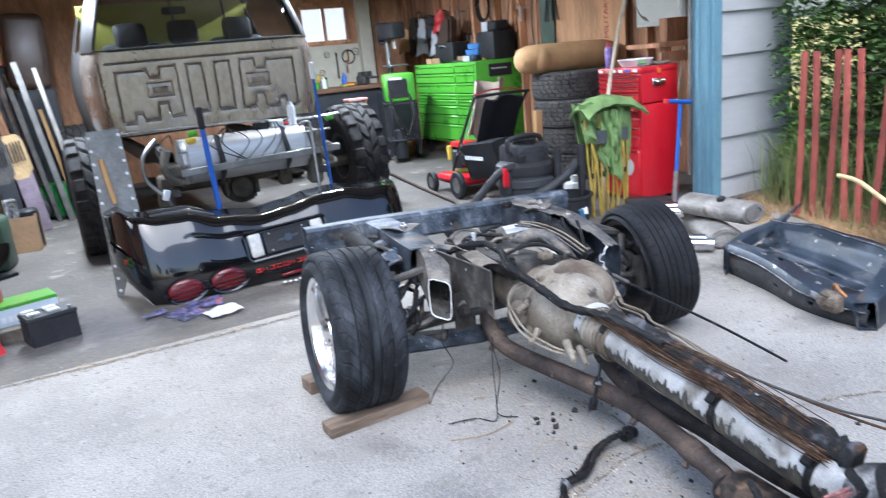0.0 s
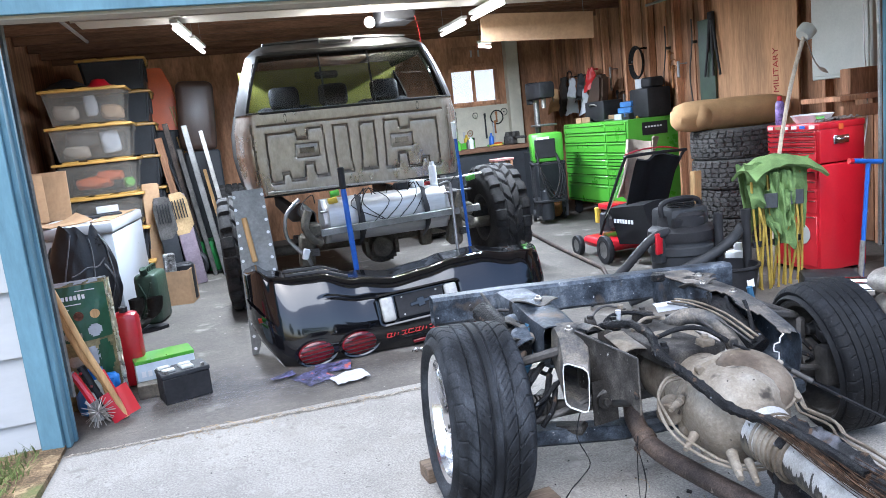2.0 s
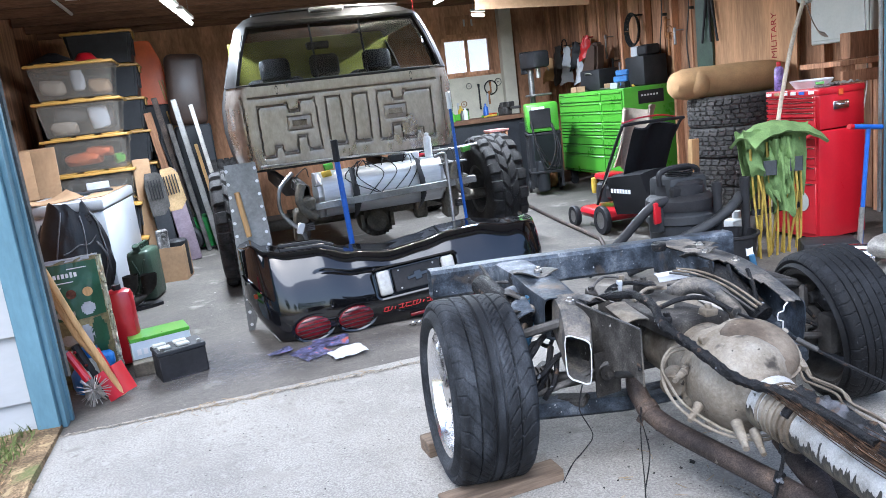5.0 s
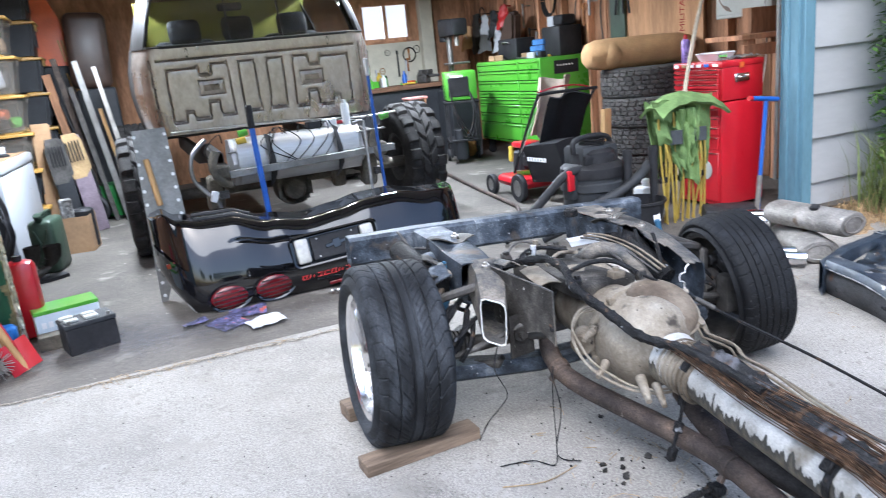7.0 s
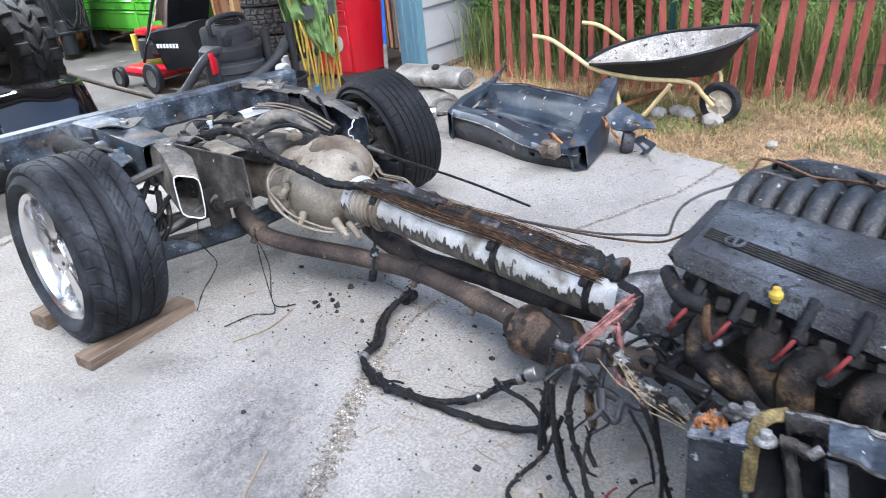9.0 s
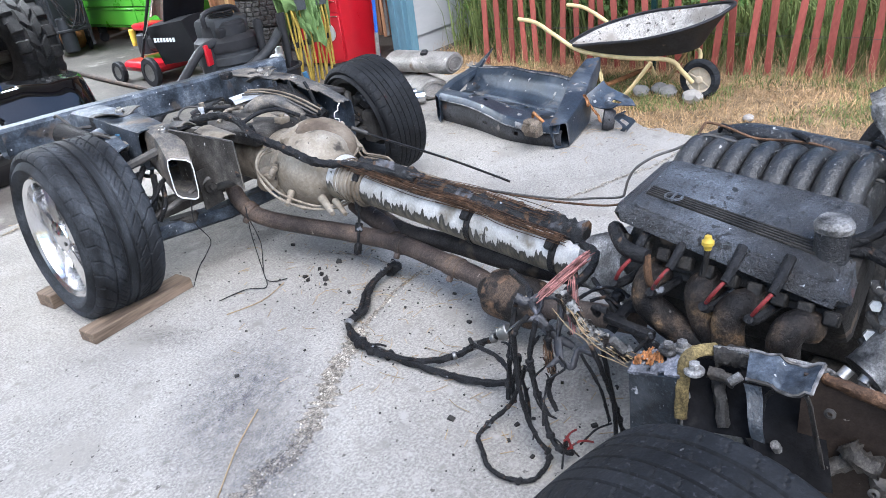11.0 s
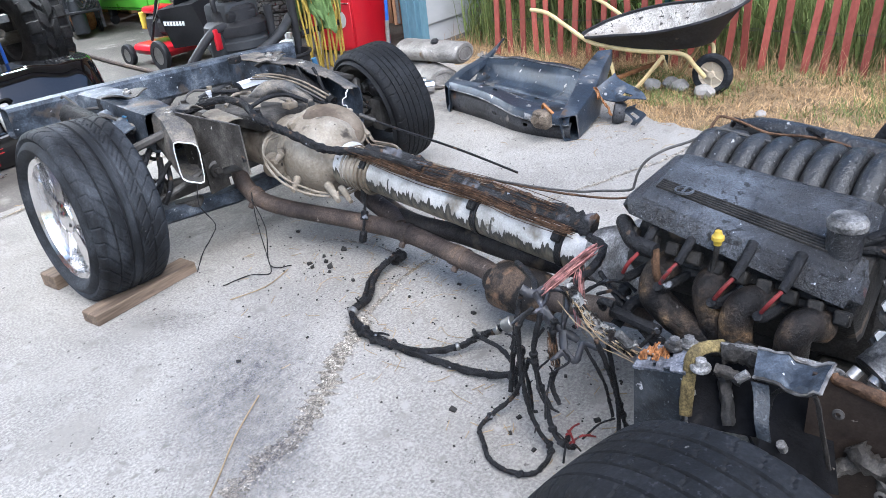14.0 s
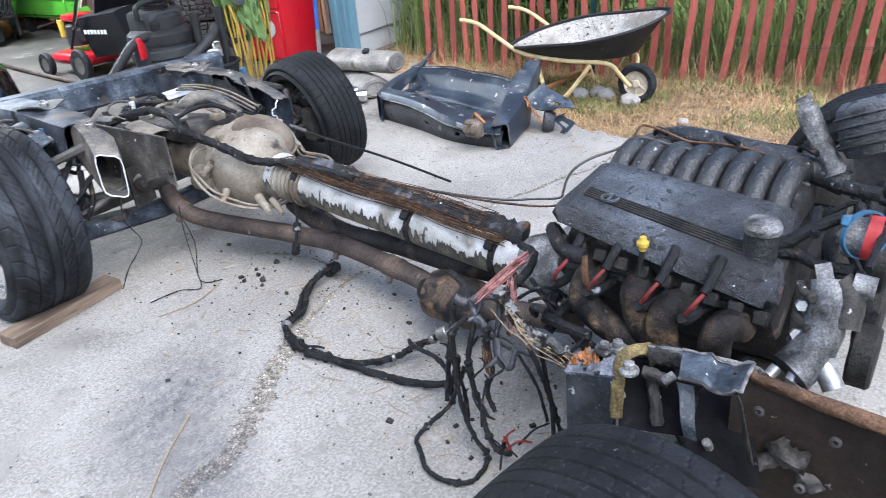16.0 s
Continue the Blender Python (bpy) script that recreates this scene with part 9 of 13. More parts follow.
red = thing("red_tool_chest", "tall red steel tool chest on a matching cabinet", "tool chest", pose(2.4, 0.615, 0, 0, 0, -90))
W2, D2 = 0.52, 0.42
bm = M()
box(bm, (0, D2 / 2, 0.42), (W2, D2, 0.78), bev=0.01, seg=2)
part("cabinet", bm, REDPAINT, red)
bm = M()
box(bm, (0, D2 / 2 + 0.01, 0.95), (W2 - 0.015, D2 - 0.02, 0.26), bev=0.008, seg=2)
part("chest", bm, REDPAINT, red)
bm = M()
box(bm, (0, D2 / 2 + 0.005, 1.085), (W2, D2, 0.05), bev=0.012, seg=2)
part("lid", bm, REDPAINT, red)
for z, h, x, w in ((1.045, 0.03, 0, 0.47), (1.01, 0.035, -.0, 0.47), (0.972, 0.035, 0, 0.47), (0.932, 0.04, 0, 0.47), (0.87, 0.075, 0, 0.47), (0.74, 0.06, 0, 0.47), (0.67, 0.06, 0, 0.47), (0.6, 0.06, 0, 0.47), (0.51, 0.1, 0, 0.47), (0.25, 0.38, 0, 0.47)):
    bm = M()
    box(bm, (x, -0.004, z), (w, 0.012, h - 0.006), bev=0.003)
    d = part("drawer", bm, REDPAINT, red)
    bm = M()
    box(bm, (x, -0.012, z + h / 2 - 0.008), (w * 0.97, 0.016, 0.006), bev=0.002)
    part("drawer_pull", bm, CHROME, d)
for k, (x, c) in enumerate(((-0.21, LABELWHITE), (-0.13, CARD), (-0.05, LABELWHITE), (0.03, LABELWHITE), (0.11, BLUE), (0.2, LABELWHITE))):
    bm = M()
    box(bm, (x, -0.002, 1.085), (0.05, 0.004, 0.022), bev=0.001)
    part("sticker", bm, c, red)
bm = M()
cyl(bm, (0.1, -0.012, 0.3), (0.1, -0.016, 0.3), 0.075, seg=28)
part("round_sticker", bm, PANELGREY, red)
bm = M()
box(bm, (W2 / 2 + 0.002, 0.2, 0.98), (0.008, 0.14, 0.06), bev=0.003)
tube(bm, [(W2 / 2 + 0.01, 0.15, 0.99), (W2 / 2 + 0.03, 0.16, 0.985), (W2 / 2 + 0.03, 0.24, 0.985), (W2 / 2 + 0.01, 0.25, 0.99)], 0.006, 6, 2)
part("side_handle", bm, CHROME, red)
bm = M()
box(bm, (W2 / 2 + 0.001, 0.2, 1.07), (0.003, 0.04, 0.04))
part("sticker", bm, ORANGE, red)
for x in (-0.2, 0.2):
    for y in (0.06, 0.36):
        bm = M()
        cyl(bm, (x - 0.012, y, 0.02), (x + 0.012, y, 0.02), 0.02, seg=12)
        box(bm, (x, y, 0.035), (0.04, 0.04, 0.012))
        part("caster", bm, MATTBLACK, red)
bw = thing("paper_tub", "white printed food tub on the red chest", "tub", pose(2.6, 0.62, 1.11))
bm = M()
lathe(bm, [(0, 0.0), (0.11, 0.0), (0.145, 0.05), (0.15, 0.055), (0.145, 0.06), (0.135, 0.05), (0.1, 0.008), (0, 0.008)], Matrix(), 28)
part("bowl", bm, WHITEPLASTIC, bw)
bm = M()
box(bm, (-0.05, -0.128, 0.032), (0.06, 0.006, 0.02), (-20, 0, -20))
part("print_bar", bm, GREENPAINT, bw)
tn = thing("foil_tray", "crumpled foil tray with bolts on the red chest", "tray", pose(2.72, 0.46, 1.11))
bm = M()
sheet(bm, lambda u, v: ((u - .5) * 0.2, (v - .5) * 0.16, 0.012 + 0.03 * abs(noise.noise((u * 5, v * 5, 2)))), 10, 10, 0.003)
part("tray", bm, DULLCHROME, tn)
rnd = random.Random(81)
for k in range(9):
    b_ = thing("bolt", "loose steel bolt on the red chest", "bolt", pose(2.52 + rnd.uniform(-.08, .16), 0.45 + rnd.uniform(-.04, .04), 1.11, 0, 0, rnd.uniform(0, 180)), "bolts on the red chest")
    bm = M()
    cyl(bm, (-0.02, 0, 0.007), (0.02, 0, 0.007), 0.006, seg=8)
    cyl(bm, (0.02, 0, 0.008), (0.03, 0, 0.008), 0.011, seg=6)
    part("bolt_body", bm, STEEL, b_)
sp = thing("spray_can", "blue and white spray can on the red chest", "spray can", pose(2.47, 0.8, 1.11))
bm = M()
lathe(bm, [(0, 0), (0.032, 0), (0.033, 0.01), (0.033, 0.16), (0.02, 0.18), (0, 0.18)], Matrix(), 18)
part("can", bm, mat("can_print", (0.2, 0.12, 0.35), 0.4, var=0.6, scale=20), sp)
bm = M()
cyl(bm, (0, 0, 0.18), (0, 0, 0.215), 0.016, seg=12, bev=0.003)
part("cap", bm, REDPAINT, sp)

# yard tools by the chest
br = thing("string_trimmer", "old pole with a strapped head leaning on the red chest", "trimmer", pose(2.28, 0.62, 0.0))
bm = M()
tube(bm, [(0.34, 0.08, 1.75), (0.2, 0.07, 1.4), (0.0, 0.0, 0.85), (-0.1, -0.06, 0.4), (-0.15, -0.1, 0.0)], 0.015, 8, 3)
part("pole", bm, mat("worn_pale_pole", (0.45, 0.38, 0.29), 0.6, var=0.25, scale=9), br)
bm = M()
lathe(bm, [(0, -0.05), (0.05, -0.05), (0.065, -0.02), (0.065, 0.03), (0.04, 0.05), (0, 0.05)], pose(0.36, 0.08, 1.78, 0, 50, 0), 18)
part("head", bm, PANELGREY, br)
bm = M()
tube(bm, [(0.36, 0.08, 1.72), (0.4, 0.06, 1.58), (0.46, 0.06, 1.5), (0.52, 0.06, 1.48)], 0.035, 8, 5, flat=0.12)
part("strap", bm, GREYCLOTH, br)
bt = thing("blue_pole_tool", "blue pole with a tee handle standing by the red chest", "pole tool", pose(2.52, 0.1, 0))
bm = M()
tube(bm, [(0.05, 0, 0.82), (0.0, 0, 0.3), (-0.02, 0, 0.02)], 0.015, 8, 2)
part("pole", bm, BLUE, bt)
bm = M()
cyl(bm, (-0.1, 0, 0.845), (0.17, 0, 0.81), 0.017, seg=12, bev=0.004)
part("tee_handle", bm, BLUE, bt)
bm = M()
cyl(bm, (-0.115, 0, 0.847), (-0.085, 0, 0.843), 0.019, seg=12)
part("end_cap", bm, REDPAINT, bt)
bm = M()
tube(bm, [(-0.005, 0, 0.28), (-0.02, 0, 0.12), (-0.03, 0.0, 0.0)], 0.018, 8, 2)
part("foot", bm, DULLCHROME, bt)

sh = thing("wood_shelf", "rough wooden corner shelf of studs and planks", "shelf", pose(3.25, 0.75, 0))
for c, s in (((0, 0.1, 1.255), (0.7, 0.4, 0.04)), ((-0.22, -0.05, 0.62), (0.09, 0.045, 1.235)), ((0.2, -0.05, 0.62), (0.09, 0.045, 1.235)), ((0.0, -0.06, 1.15), (0.6, 0.03, 0.09)), ((0.1, 0.05, 1.38), (0.5, 0.1, 0.2))):
    bm = M()
    box(bm, c, s, bev=0.004)
    part("plank", bm, STUD, sh)
pb = thing("breaker_box", "grey painted electrical cabinet on the wall", "electrical box", pose(3.42, 1.07, 1.42))
bm = M()
box(bm, (0, 0, 0.42), (0.17, 0.62, 0.84), bev=0.008)
part("case", bm, PANELGREY, pb)
bm = M()
box(bm, (-0.089, 0, 0.42), (0.008, 0.56, 0.78), bev=0.003)
part("door", bm, PANELGREY, pb)
bm = M()
tube(bm, [(-0.1, -0.25, 0.84), (-0.13, -0.27, 0.3), (-0.12, -0.29, -0.3), (-0.14, -0.25, -0.7), (-0.12, -0.28, -1.1)], 0.005, 6, 5)
part("cable", bm, LABELWHITE, pb)
pl = thing("plywood_sheet", "sheet of stained plywood standing against the studs", "plywood", pose(3.52, 2.3, 0))
bm = M()
box(bm, (0, 0, 1.2), (0.018, 1.15, 2.4), (0, 0, 0), 0.001)
part("sheet", bm, PLY, pl)
txt = bpy.data.curves.new("stencil", "FONT")
txt.body, txt.size, txt.extrude = "MILITARY", 0.1, 0.0008
to = new("stencil", txt)
txt.materials.append(LABELRED)
to.parent, to.matrix_basis = pl, Matrix.Translation((-0.0115, -0.33, 1.35)) @ Matrix(((0, 0, -1, 0), (0, -1, 0, 0), (-1, 0, 0, 0), (0, 0, 0, 1))) @ Matrix.Rotation(radians(180), 4, "Z")
tp = thing("tripod", "folded black camera tripod hanging on the wall", "tripod", pose(3.46, 2.86, 1.6))
for k, (y0, y1) in enumerate(((0.02, 0.12), (0.0, -0.02), (-0.02, -0.13))):
    bm = M()
    cyl(bm, (0, y0, 0.55), (-0.01, y1, 0.0), 0.012, seg=8)
    cyl(bm, (0, y0, 0.6), (-0.005, (y0 + y1) / 2, 0.25), 0.016, seg=8)
    part("leg", bm, MATTBLACK, tp)
bm = M()
box(bm, (0, 0, 0.62), (0.06, 0.07, 0.08), bev=0.01)
part("head", bm, MATTBLACK, tp)
gb = thing("green_board", "dark green plank standing against the wall", "board", pose(3.49, 2.98, 0))
bm = M()
box(bm, (0, 0, 1.1), (0.03, 0.26, 2.2), bev=0.004)
part("plank", bm, JERRY, gb)
for y in (3.25, 3.75):
    cdt = thing("conduit", "thin grey conduit fixed to the studs", "conduit", pose(3.5, y, 1.2))
    bm = M()
    box(bm, (0.03, 0.0, 0.8), (0.06, 0.03, 0.03))
    tube(bm, [(0, 0, 1.05), (0, 0.0, 0.8), (-0.01, 0.05, 0.45), (0, 0.02, 0.1)], 0.008, 6, 4)
    part("pipe", bm, DARKSTEEL, cdt)

# blue part bins and black organiser on the bench behind the chest
for k, (z, w) in enumerate(((1.227, 0.34), (1.299, 0.3), (1.371, 0.26))):
    bb = thing("parts_bin", "blue plastic parts bin on the green chest", "parts bin", pose(3.32, 4.25 - 0.04 * k, z), "parts bins")
    bm = M()
    box(bm, (0, 0, 0.036), (0.3, w, 0.068), bev=0.008)
    part("tray", bm, mat("blue_bin_plastic", (0.06, 0.16, 0.38), 0.5) if k == 0 else bpy.data.materials["blue_bin_plastic"], bb)
og = thing("organiser_case", "black organiser case on the green chest", "case", pose(3.36, 3.92, 1.227))
bm = M()
box(bm, (0, 0, 0.17), (0.32, 0.4, 0.34), bev=0.02, seg=2)
part("case", bm, MATTBLACK, og)
cr = thing("battery_charger", "black and cream charger on the organiser case", "charger", pose(3.36, 3.95, 1.57))
bm = M()
box(bm, (0, 0.1, 0.06), (0.14, 0.14, 0.12), bev=0.01)
part("box", bm, PAPER, cr)
bm = M()
box(bm, (0, -0.1, 0.06), (0.2, 0.2, 0.12), bev=0.02)
part("body", bm, MATTBLACK, cr)
stc = thing("motorcycle_seat", "dark brown seat propped upright on the green chest", "seat", pose(3.3, 5.05, 1.227))
bm = M()
prism(bm, [(-0.34, 0.0), (0.06, 0.02), (0.2, 0.3), (0.24, 0.58), (0.12, 0.62), (-0.02, 0.55), (-0.2, 0.22)], 0.14, Matrix(((0, 0, 1, -0.08), (-1, 0, 0, 0), (0, 1, 0, 0), (0, 0, 0, 1))))
bmesh.ops.bevel(bm, geom=bm.edges[:], offset=0.035, segments=2, affect="EDGES")
part("cushion", bm, mat("brown_vinyl", (0.05, 0.03, 0.022), 0.45, var=0.25), stc)
dp = thing("drill_press", "black and steel bench drill press", "drill press", pose(2.68, 5.6, 0))
for nm, fn, mt in (("base", lambda b: box(b, (0, 0, 0.93), (0.3, 0.4, 0.06), bev=0.01), MATTBLACK), ("column", lambda b: cyl(b, (0, 0.1, 0.96), (0, 0.1, 1.8), 0.04, seg=16), STEEL),
                   ("head", lambda b: box(b, (0, -0.05, 1.72), (0.24, 0.5, 0.22), bev=0.04, seg=2), MATTBLACK), ("table", lambda b: box(b, (0, -0.1, 1.25), (0.28, 0.28, 0.03), bev=0.01), STEEL),
                   ("motor", lambda b: cyl(b, (0, 0.2, 1.55), (0, 0.2, 1.85), 0.09, seg=18, bev=0.01), MATTBLACK), ("chuck", lambda b: cyl(b, (0, -0.15, 1.48), (0, -0.15, 1.62), 0.03, 0.035, 14), DULLCHROME),
                   ("stand", lambda b: box(b, (0, 0, 0.45), (0.4, 0.45, 0.9), bev=0.01), BINBLACK)):
    bm = M()
    fn(bm)
    part(nm, bm, mt, dp)
for k in range(3):
    bm = M()
    a = k * 2.1
    tube(bm, [(0.13, -0.1, 1.68), (0.15, -0.1 + 0.14 * math.cos(a), 1.68 + 0.14 * math.sin(a))], 0.007, 6, 1)
    part("feed_handle", bm, DULLCHROME, dp)
b2 = thing("workbench", "dark workbench under the back window", "workbench", pose(2.0, 6.45, 0))
bm = M()
box(bm, (0, 0, 0.98), (1.5, 0.7, 0.06), bev=0.004)
part("top", bm, RAFTER, b2)
bm = M()
box(bm, (0, 0.0, 0.48), (1.4, 0.6, 0.94))
part("base", bm, BINBLACK, b2)
rnd = random.Random(91)
cols = (BLUE, REDPAINT, WHITEPLASTIC, YELLOW, MATTBLACK, GREENPAINT, STEEL, CARD, ORANGE)
for k in range(26):
    x, y = 1.3 + rnd.random() * 1.3, 6.25 + rnd.random() * 0.4
    kind = rnd.choice(("bottle", "jar", "small_box", "tool_handle"))
    o = thing(kind, "small cluttered %s on the dark workbench" % kind.replace("_", " "), kind.replace("_", " "), pose(x, y, 1.01, 0, 0, rnd.uniform(0, 90)), "bench clutter")
    h = rnd.uniform(0.06, 0.24)
    bm = M()
    if kind == "small_box":
        box(bm, (0, 0, h / 3), (0.12, 0.08, h * 0.66), bev=0.004)
    elif kind == "tool_handle":
        tube(bm, [(0, 0, 0.015), (0.1, 0.02, 0.02), (0.2, 0, 0.018)], 0.015, 8, 3)
    else:
        r = rnd.uniform(0.02, 0.05)
        lathe(bm, [(0, 0), (r, 0), (r, h * 0.7), (r * 0.4, h * 0.85), (r * 0.4, h), (0, h)], Matrix(), 14)
    part("body", bm, rnd.choice(cols), o)
for k in range(22):
    o = thing("hanging_tool", "hand tool hanging on the garage wall", "hand tool", pose(3.49 if k > 9 else rnd.uniform(1.7, 2.7), rnd.uniform(3.4, 6.6) if k > 9 else 6.86, rnd.uniform(1.45, 1.95) if k > 9 else rnd.uniform(1.15, 1.55)), "tools on the wall")
    bm = M()
    L = rnd.uniform(0.12, 0.4)
    if k % 3 == 0:
        lathe(bm, [(L * 0.28, -0.008), (L * 0.33, 0), (L * 0.28, 0.008)], frame_of((1, 0, 0)) if k > 9 else frame_of((0, 1, 0)), 20, close=True)
    else:
        tube(bm, [(0, 0, 0), (0.005, 0.01, -L / 2), (0, 0, -L)], (0.012, 0.016), 8, 3)
        box(bm, (0, 0, 0), (0.03, 0.03, 0.06), bev=0.006)
    if k > 9:
        box(bm, (0.06, 0, 0), (0.14, 0.012, 0.012))
    else:
        box(bm, (0, 0.05, 0), (0.012, 0.12, 0.012))
    part("body", bm, rnd.choice((REDPAINT, MATTBLACK, STEEL, BLACKWIRE, RUST, PAPER)), o)
for nm, lb, ct, x, y, z, w, h, d, mt in (
        ("hung_jacket", "black and red jacket hung on a stud", "jacket", 3.46, 5.45, 1.95, 0.26, 0.3, 0.12, REDTRIM), ("hung_jacket", "black work jacket hung on a stud", "jacket", 3.46, 5.75, 1.9, 0.22, 0.36, 0.12, MATTBLACK),
        ("plastic_bag", "pale plastic bag of parts hung on the wall", "bag", 3.45, 6.0, 1.86, 0.24, 0.5, 0.14, PAPER), ("plastic_bag", "pale plastic bag hung on the wall", "bag", 3.45, 5.62, 1.68, 0.2, 0.34, 0.12, PAPER),
        ("leather_apron", "dark leather apron hung on the wall", "apron", 3.47, 6.35, 1.9, 0.34, 0.55, 0.08, BOOT), ("canvas_bag", "brown canvas tool bag hung on the wall", "bag", 3.45, 6.6, 1.75, 0.26, 0.34, 0.14, SACK)):
    o = thing(nm, lb, ct, pose(x, y, z))
    bm = M()
    sd = y * 7
    sheet(bm, lambda u, v: (-0.02 - d * math.sin(u * 3.14) * (0.3 + 0.7 * v) + 0.03 * noise.noise((u * 6, v * 5, sd)), (u - .5) * w * (0.55 + 0.5 * v) + 0.02 * noise.noise((u * 3, v * 8, sd + 3)), -h * v + 0.02 * math.sin(u * 9)), 14, 14, 0.012)
    box(bm, (0.03, 0, -0.01), (0.12, 0.02, 0.02))
    part("body", bm, mt, o)
tbx = thing("toolbox", "black steel toolbox on the green chest", "toolbox", pose(3.22, 4.78, 1.227, 0, 0, 4))
bm = M()
box(bm, (0, 0, 0.13), (0.3, 0.44, 0.26), bev=0.02, seg=2)
part("box", bm, MATTBLACK, tbx)
bm = M()
tube(bm, [(-0.16, -0.08, 0.2), (-0.18, -0.05, 0.22), (-0.18, 0.05, 0.22), (-0.16, 0.08, 0.2)], 0.008, 6, 3)
part("handle", bm, DULLCHROME, tbx)
vz = thing("bench_vise", "grey bench vise on the dark workbench", "vise", pose(2.5, 6.3, 1.01, 0, 0, 30))
bm = M()
box(bm, (0, 0, 0.06), (0.14, 0.16, 0.12), bev=0.02)
box(bm, (0, -0.1, 0.15), (0.14, 0.05, 0.08), bev=0.01)
box(bm, (0, 0.02, 0.15), (0.14, 0.06, 0.08), bev=0.01)
cyl(bm, (0, -0.28, 0.1), (0, 0.1, 0.1), 0.02, seg=12)
part("body", bm, DARKSTEEL, vz)
hc = thing("hose_coil", "coiled black air hose hung on the studs", "hose", pose(3.5, 4.3, 1.9))
for k in range(4):
    bm = M()
    tube(bm, [(-0.03 - 0.012 * k, (0.13 + 0.008 * k) * math.cos(a * 0.52), (0.17 + 0.01 * k) * math.sin(a * 0.52)) for a in range(13)], 0.009, 6, 2)
    if k == 0:
        box(bm, (0.03, 0, 0.17), (0.14, 0.02, 0.02))
    part("hose_turn", bm, BLACKWIRE, hc)
sb = thing("step_stool", "small pink-topped wooden stool", "stool", pose(1.65, 4.6, 0))
bm = M()
box(bm, (0, 0, 0.9), (0.26, 0.2, 0.03), bev=0.006)
part("seat", bm, mat("faded_pink_paint", (0.45, 0.22, 0.2), 0.6), sb)
for x in (-0.1, 0.1):
    for y in (-0.07, 0.07):
        bm = M()
        box(bm, (x, y, 0.445), (0.03, 0.03, 0.88))
        part("leg", bm, STUD, sb)
sg = thing("wall_sign", "small dark sign with pale letters on the back wall", "sign", pose(2.15, 6.86, 2.4))
bm = M()
box(bm, (0, 0, 0), (0.5, 0.015, 0.26), bev=0.002)
part("board", bm, SHEATH, sg)
for k in range(2):
    bm = M()
    box(bm, (0.05 + k * 0.12, -0.01, 0.02), (0.03, 0.004, 0.1))
    part("print_bar", bm, PANELGREY, sg)
bx = thing("hanging_board", "brown hardboard panel hung from the joists", "board", pose(1.55, 2.9, 2.12))
bm = M()
box(bm, (-0.05, 0, 0.12), (1.2, 0.012, 0.26), (0, 2, 0))
part("panel", bm, CARD, bx)
for x in (-0.5, 0.45):
    bm = M()
    tube(bm, [(x, 0, 0.22), (x, 0, 0.58)], 0.003, 4, 1)
    part("wire", bm, STEEL, bx)

# lawn mower
mw = thing("lawn_mower", "red walk-behind lawn mower with black grass bag", "lawn mower", pose(1.8, 2.1, 0, 0, 0, -92))
bm = M()
box(bm, (-0.1, 0, 0.14), (0.56, 0.46, 0.1), bev=0.05, seg=3)
part("deck", bm, REDPAINT, mw)
bm = M()
lathe(bm, [(0, 0.2), (0.07, 0.2), (0.12, 0.16), (0.13, 0.08), (0.13, 0), (0, 0)], Matrix.Translation((-0.15, 0, 0.24)), 20)
box(bm, (0.02, 0, 0.33), (0.18, 0.2, 0.14), bev=0.03)
part("engine", bm, MATTBLACK, mw)
bm = M()
box(bm, (-0.12, 0, 0.47), (0.26, 0.22, 0.06), bev=0.025, seg=2)
part("engine_shroud", bm, REDPAINT, mw)
bm = M()
cyl(bm, (-0.3, -0.08, 0.3), (-0.3, -0.08, 0.45), 0.03, seg=12, bev=0.006)
part("oil_cap", bm, YELLOW, mw)
for x, r in ((-0.36, 0.1), (0.2, 0.13)):
    for y in (-0.28, 0.28):
        wh = new("wheel")
        wh.parent, wh.matrix_basis = mw, pose(x, y, r, 90, 0, 0)
        bm = M()
        lathe(bm, [(r * 0.6, -0.025), (r * 0.95, -0.025), (r, -0.015), (r, 0.015), (r * 0.95, 0.025), (r * 0.6, 0.025)], Matrix(), 28, close=True)
        part("tyre", bm, MATTBLACK, wh)
        bm = M()
        lathe(bm, [(0, -0.02), (0.02, -0.026), (r * 0.3, -0.012), (r * 0.6, -0.02), (r * 0.6, 0.02), (0, 0.02)], Matrix(), 24)
        part("hub", bm, STEEL, wh)
bm = M()
sheet(bm, lambda u, v: (0.22 + 0.5 * u, (v - .5) * (0.46 - 0.1 * u), 0.5 + 0.06 * u + 0.03 * math.sin(v * 3.14)), 10, 8, 0.34)
part("grass_bag", bm, mat("black_bag_cloth", (0.018, 0.018, 0.02), 0.8, var=0.25, scale=6), mw, "black fabric grass bag")
for k in range(7):
    bm = M()
    box(bm, (0.33 + k * 0.035, -0.236 + 0.008 * k, 0.4), (0.024, 0.004, 0.035), (0, 0, 12))
    part("lettering_bar", bm, LABELWHITE, mw)
bm = M()
tube(bm, [(0.05, -0.24, 0.25), (0.35, -0.26, 0.62), (0.62, -0.27, 0.93), (0.68, -0.24, 0.97), (0.68, 0.24, 0.97), (0.62, 0.27, 0.93), (0.35, 0.26, 0.62), (0.05, 0.24, 0.25)], 0.013, 8, 4)
part("handlebar", bm, MATTBLACK, mw)
bm = M()
tube(bm, [(0.6, -0.25, 0.98), (0.62, -0.1, 1.01), (0.62, 0.1, 1.01), (0.6, 0.25, 0.98)], 0.007, 6, 4)
part("control_bail", bm, REDPAINT, mw)
bm = M()
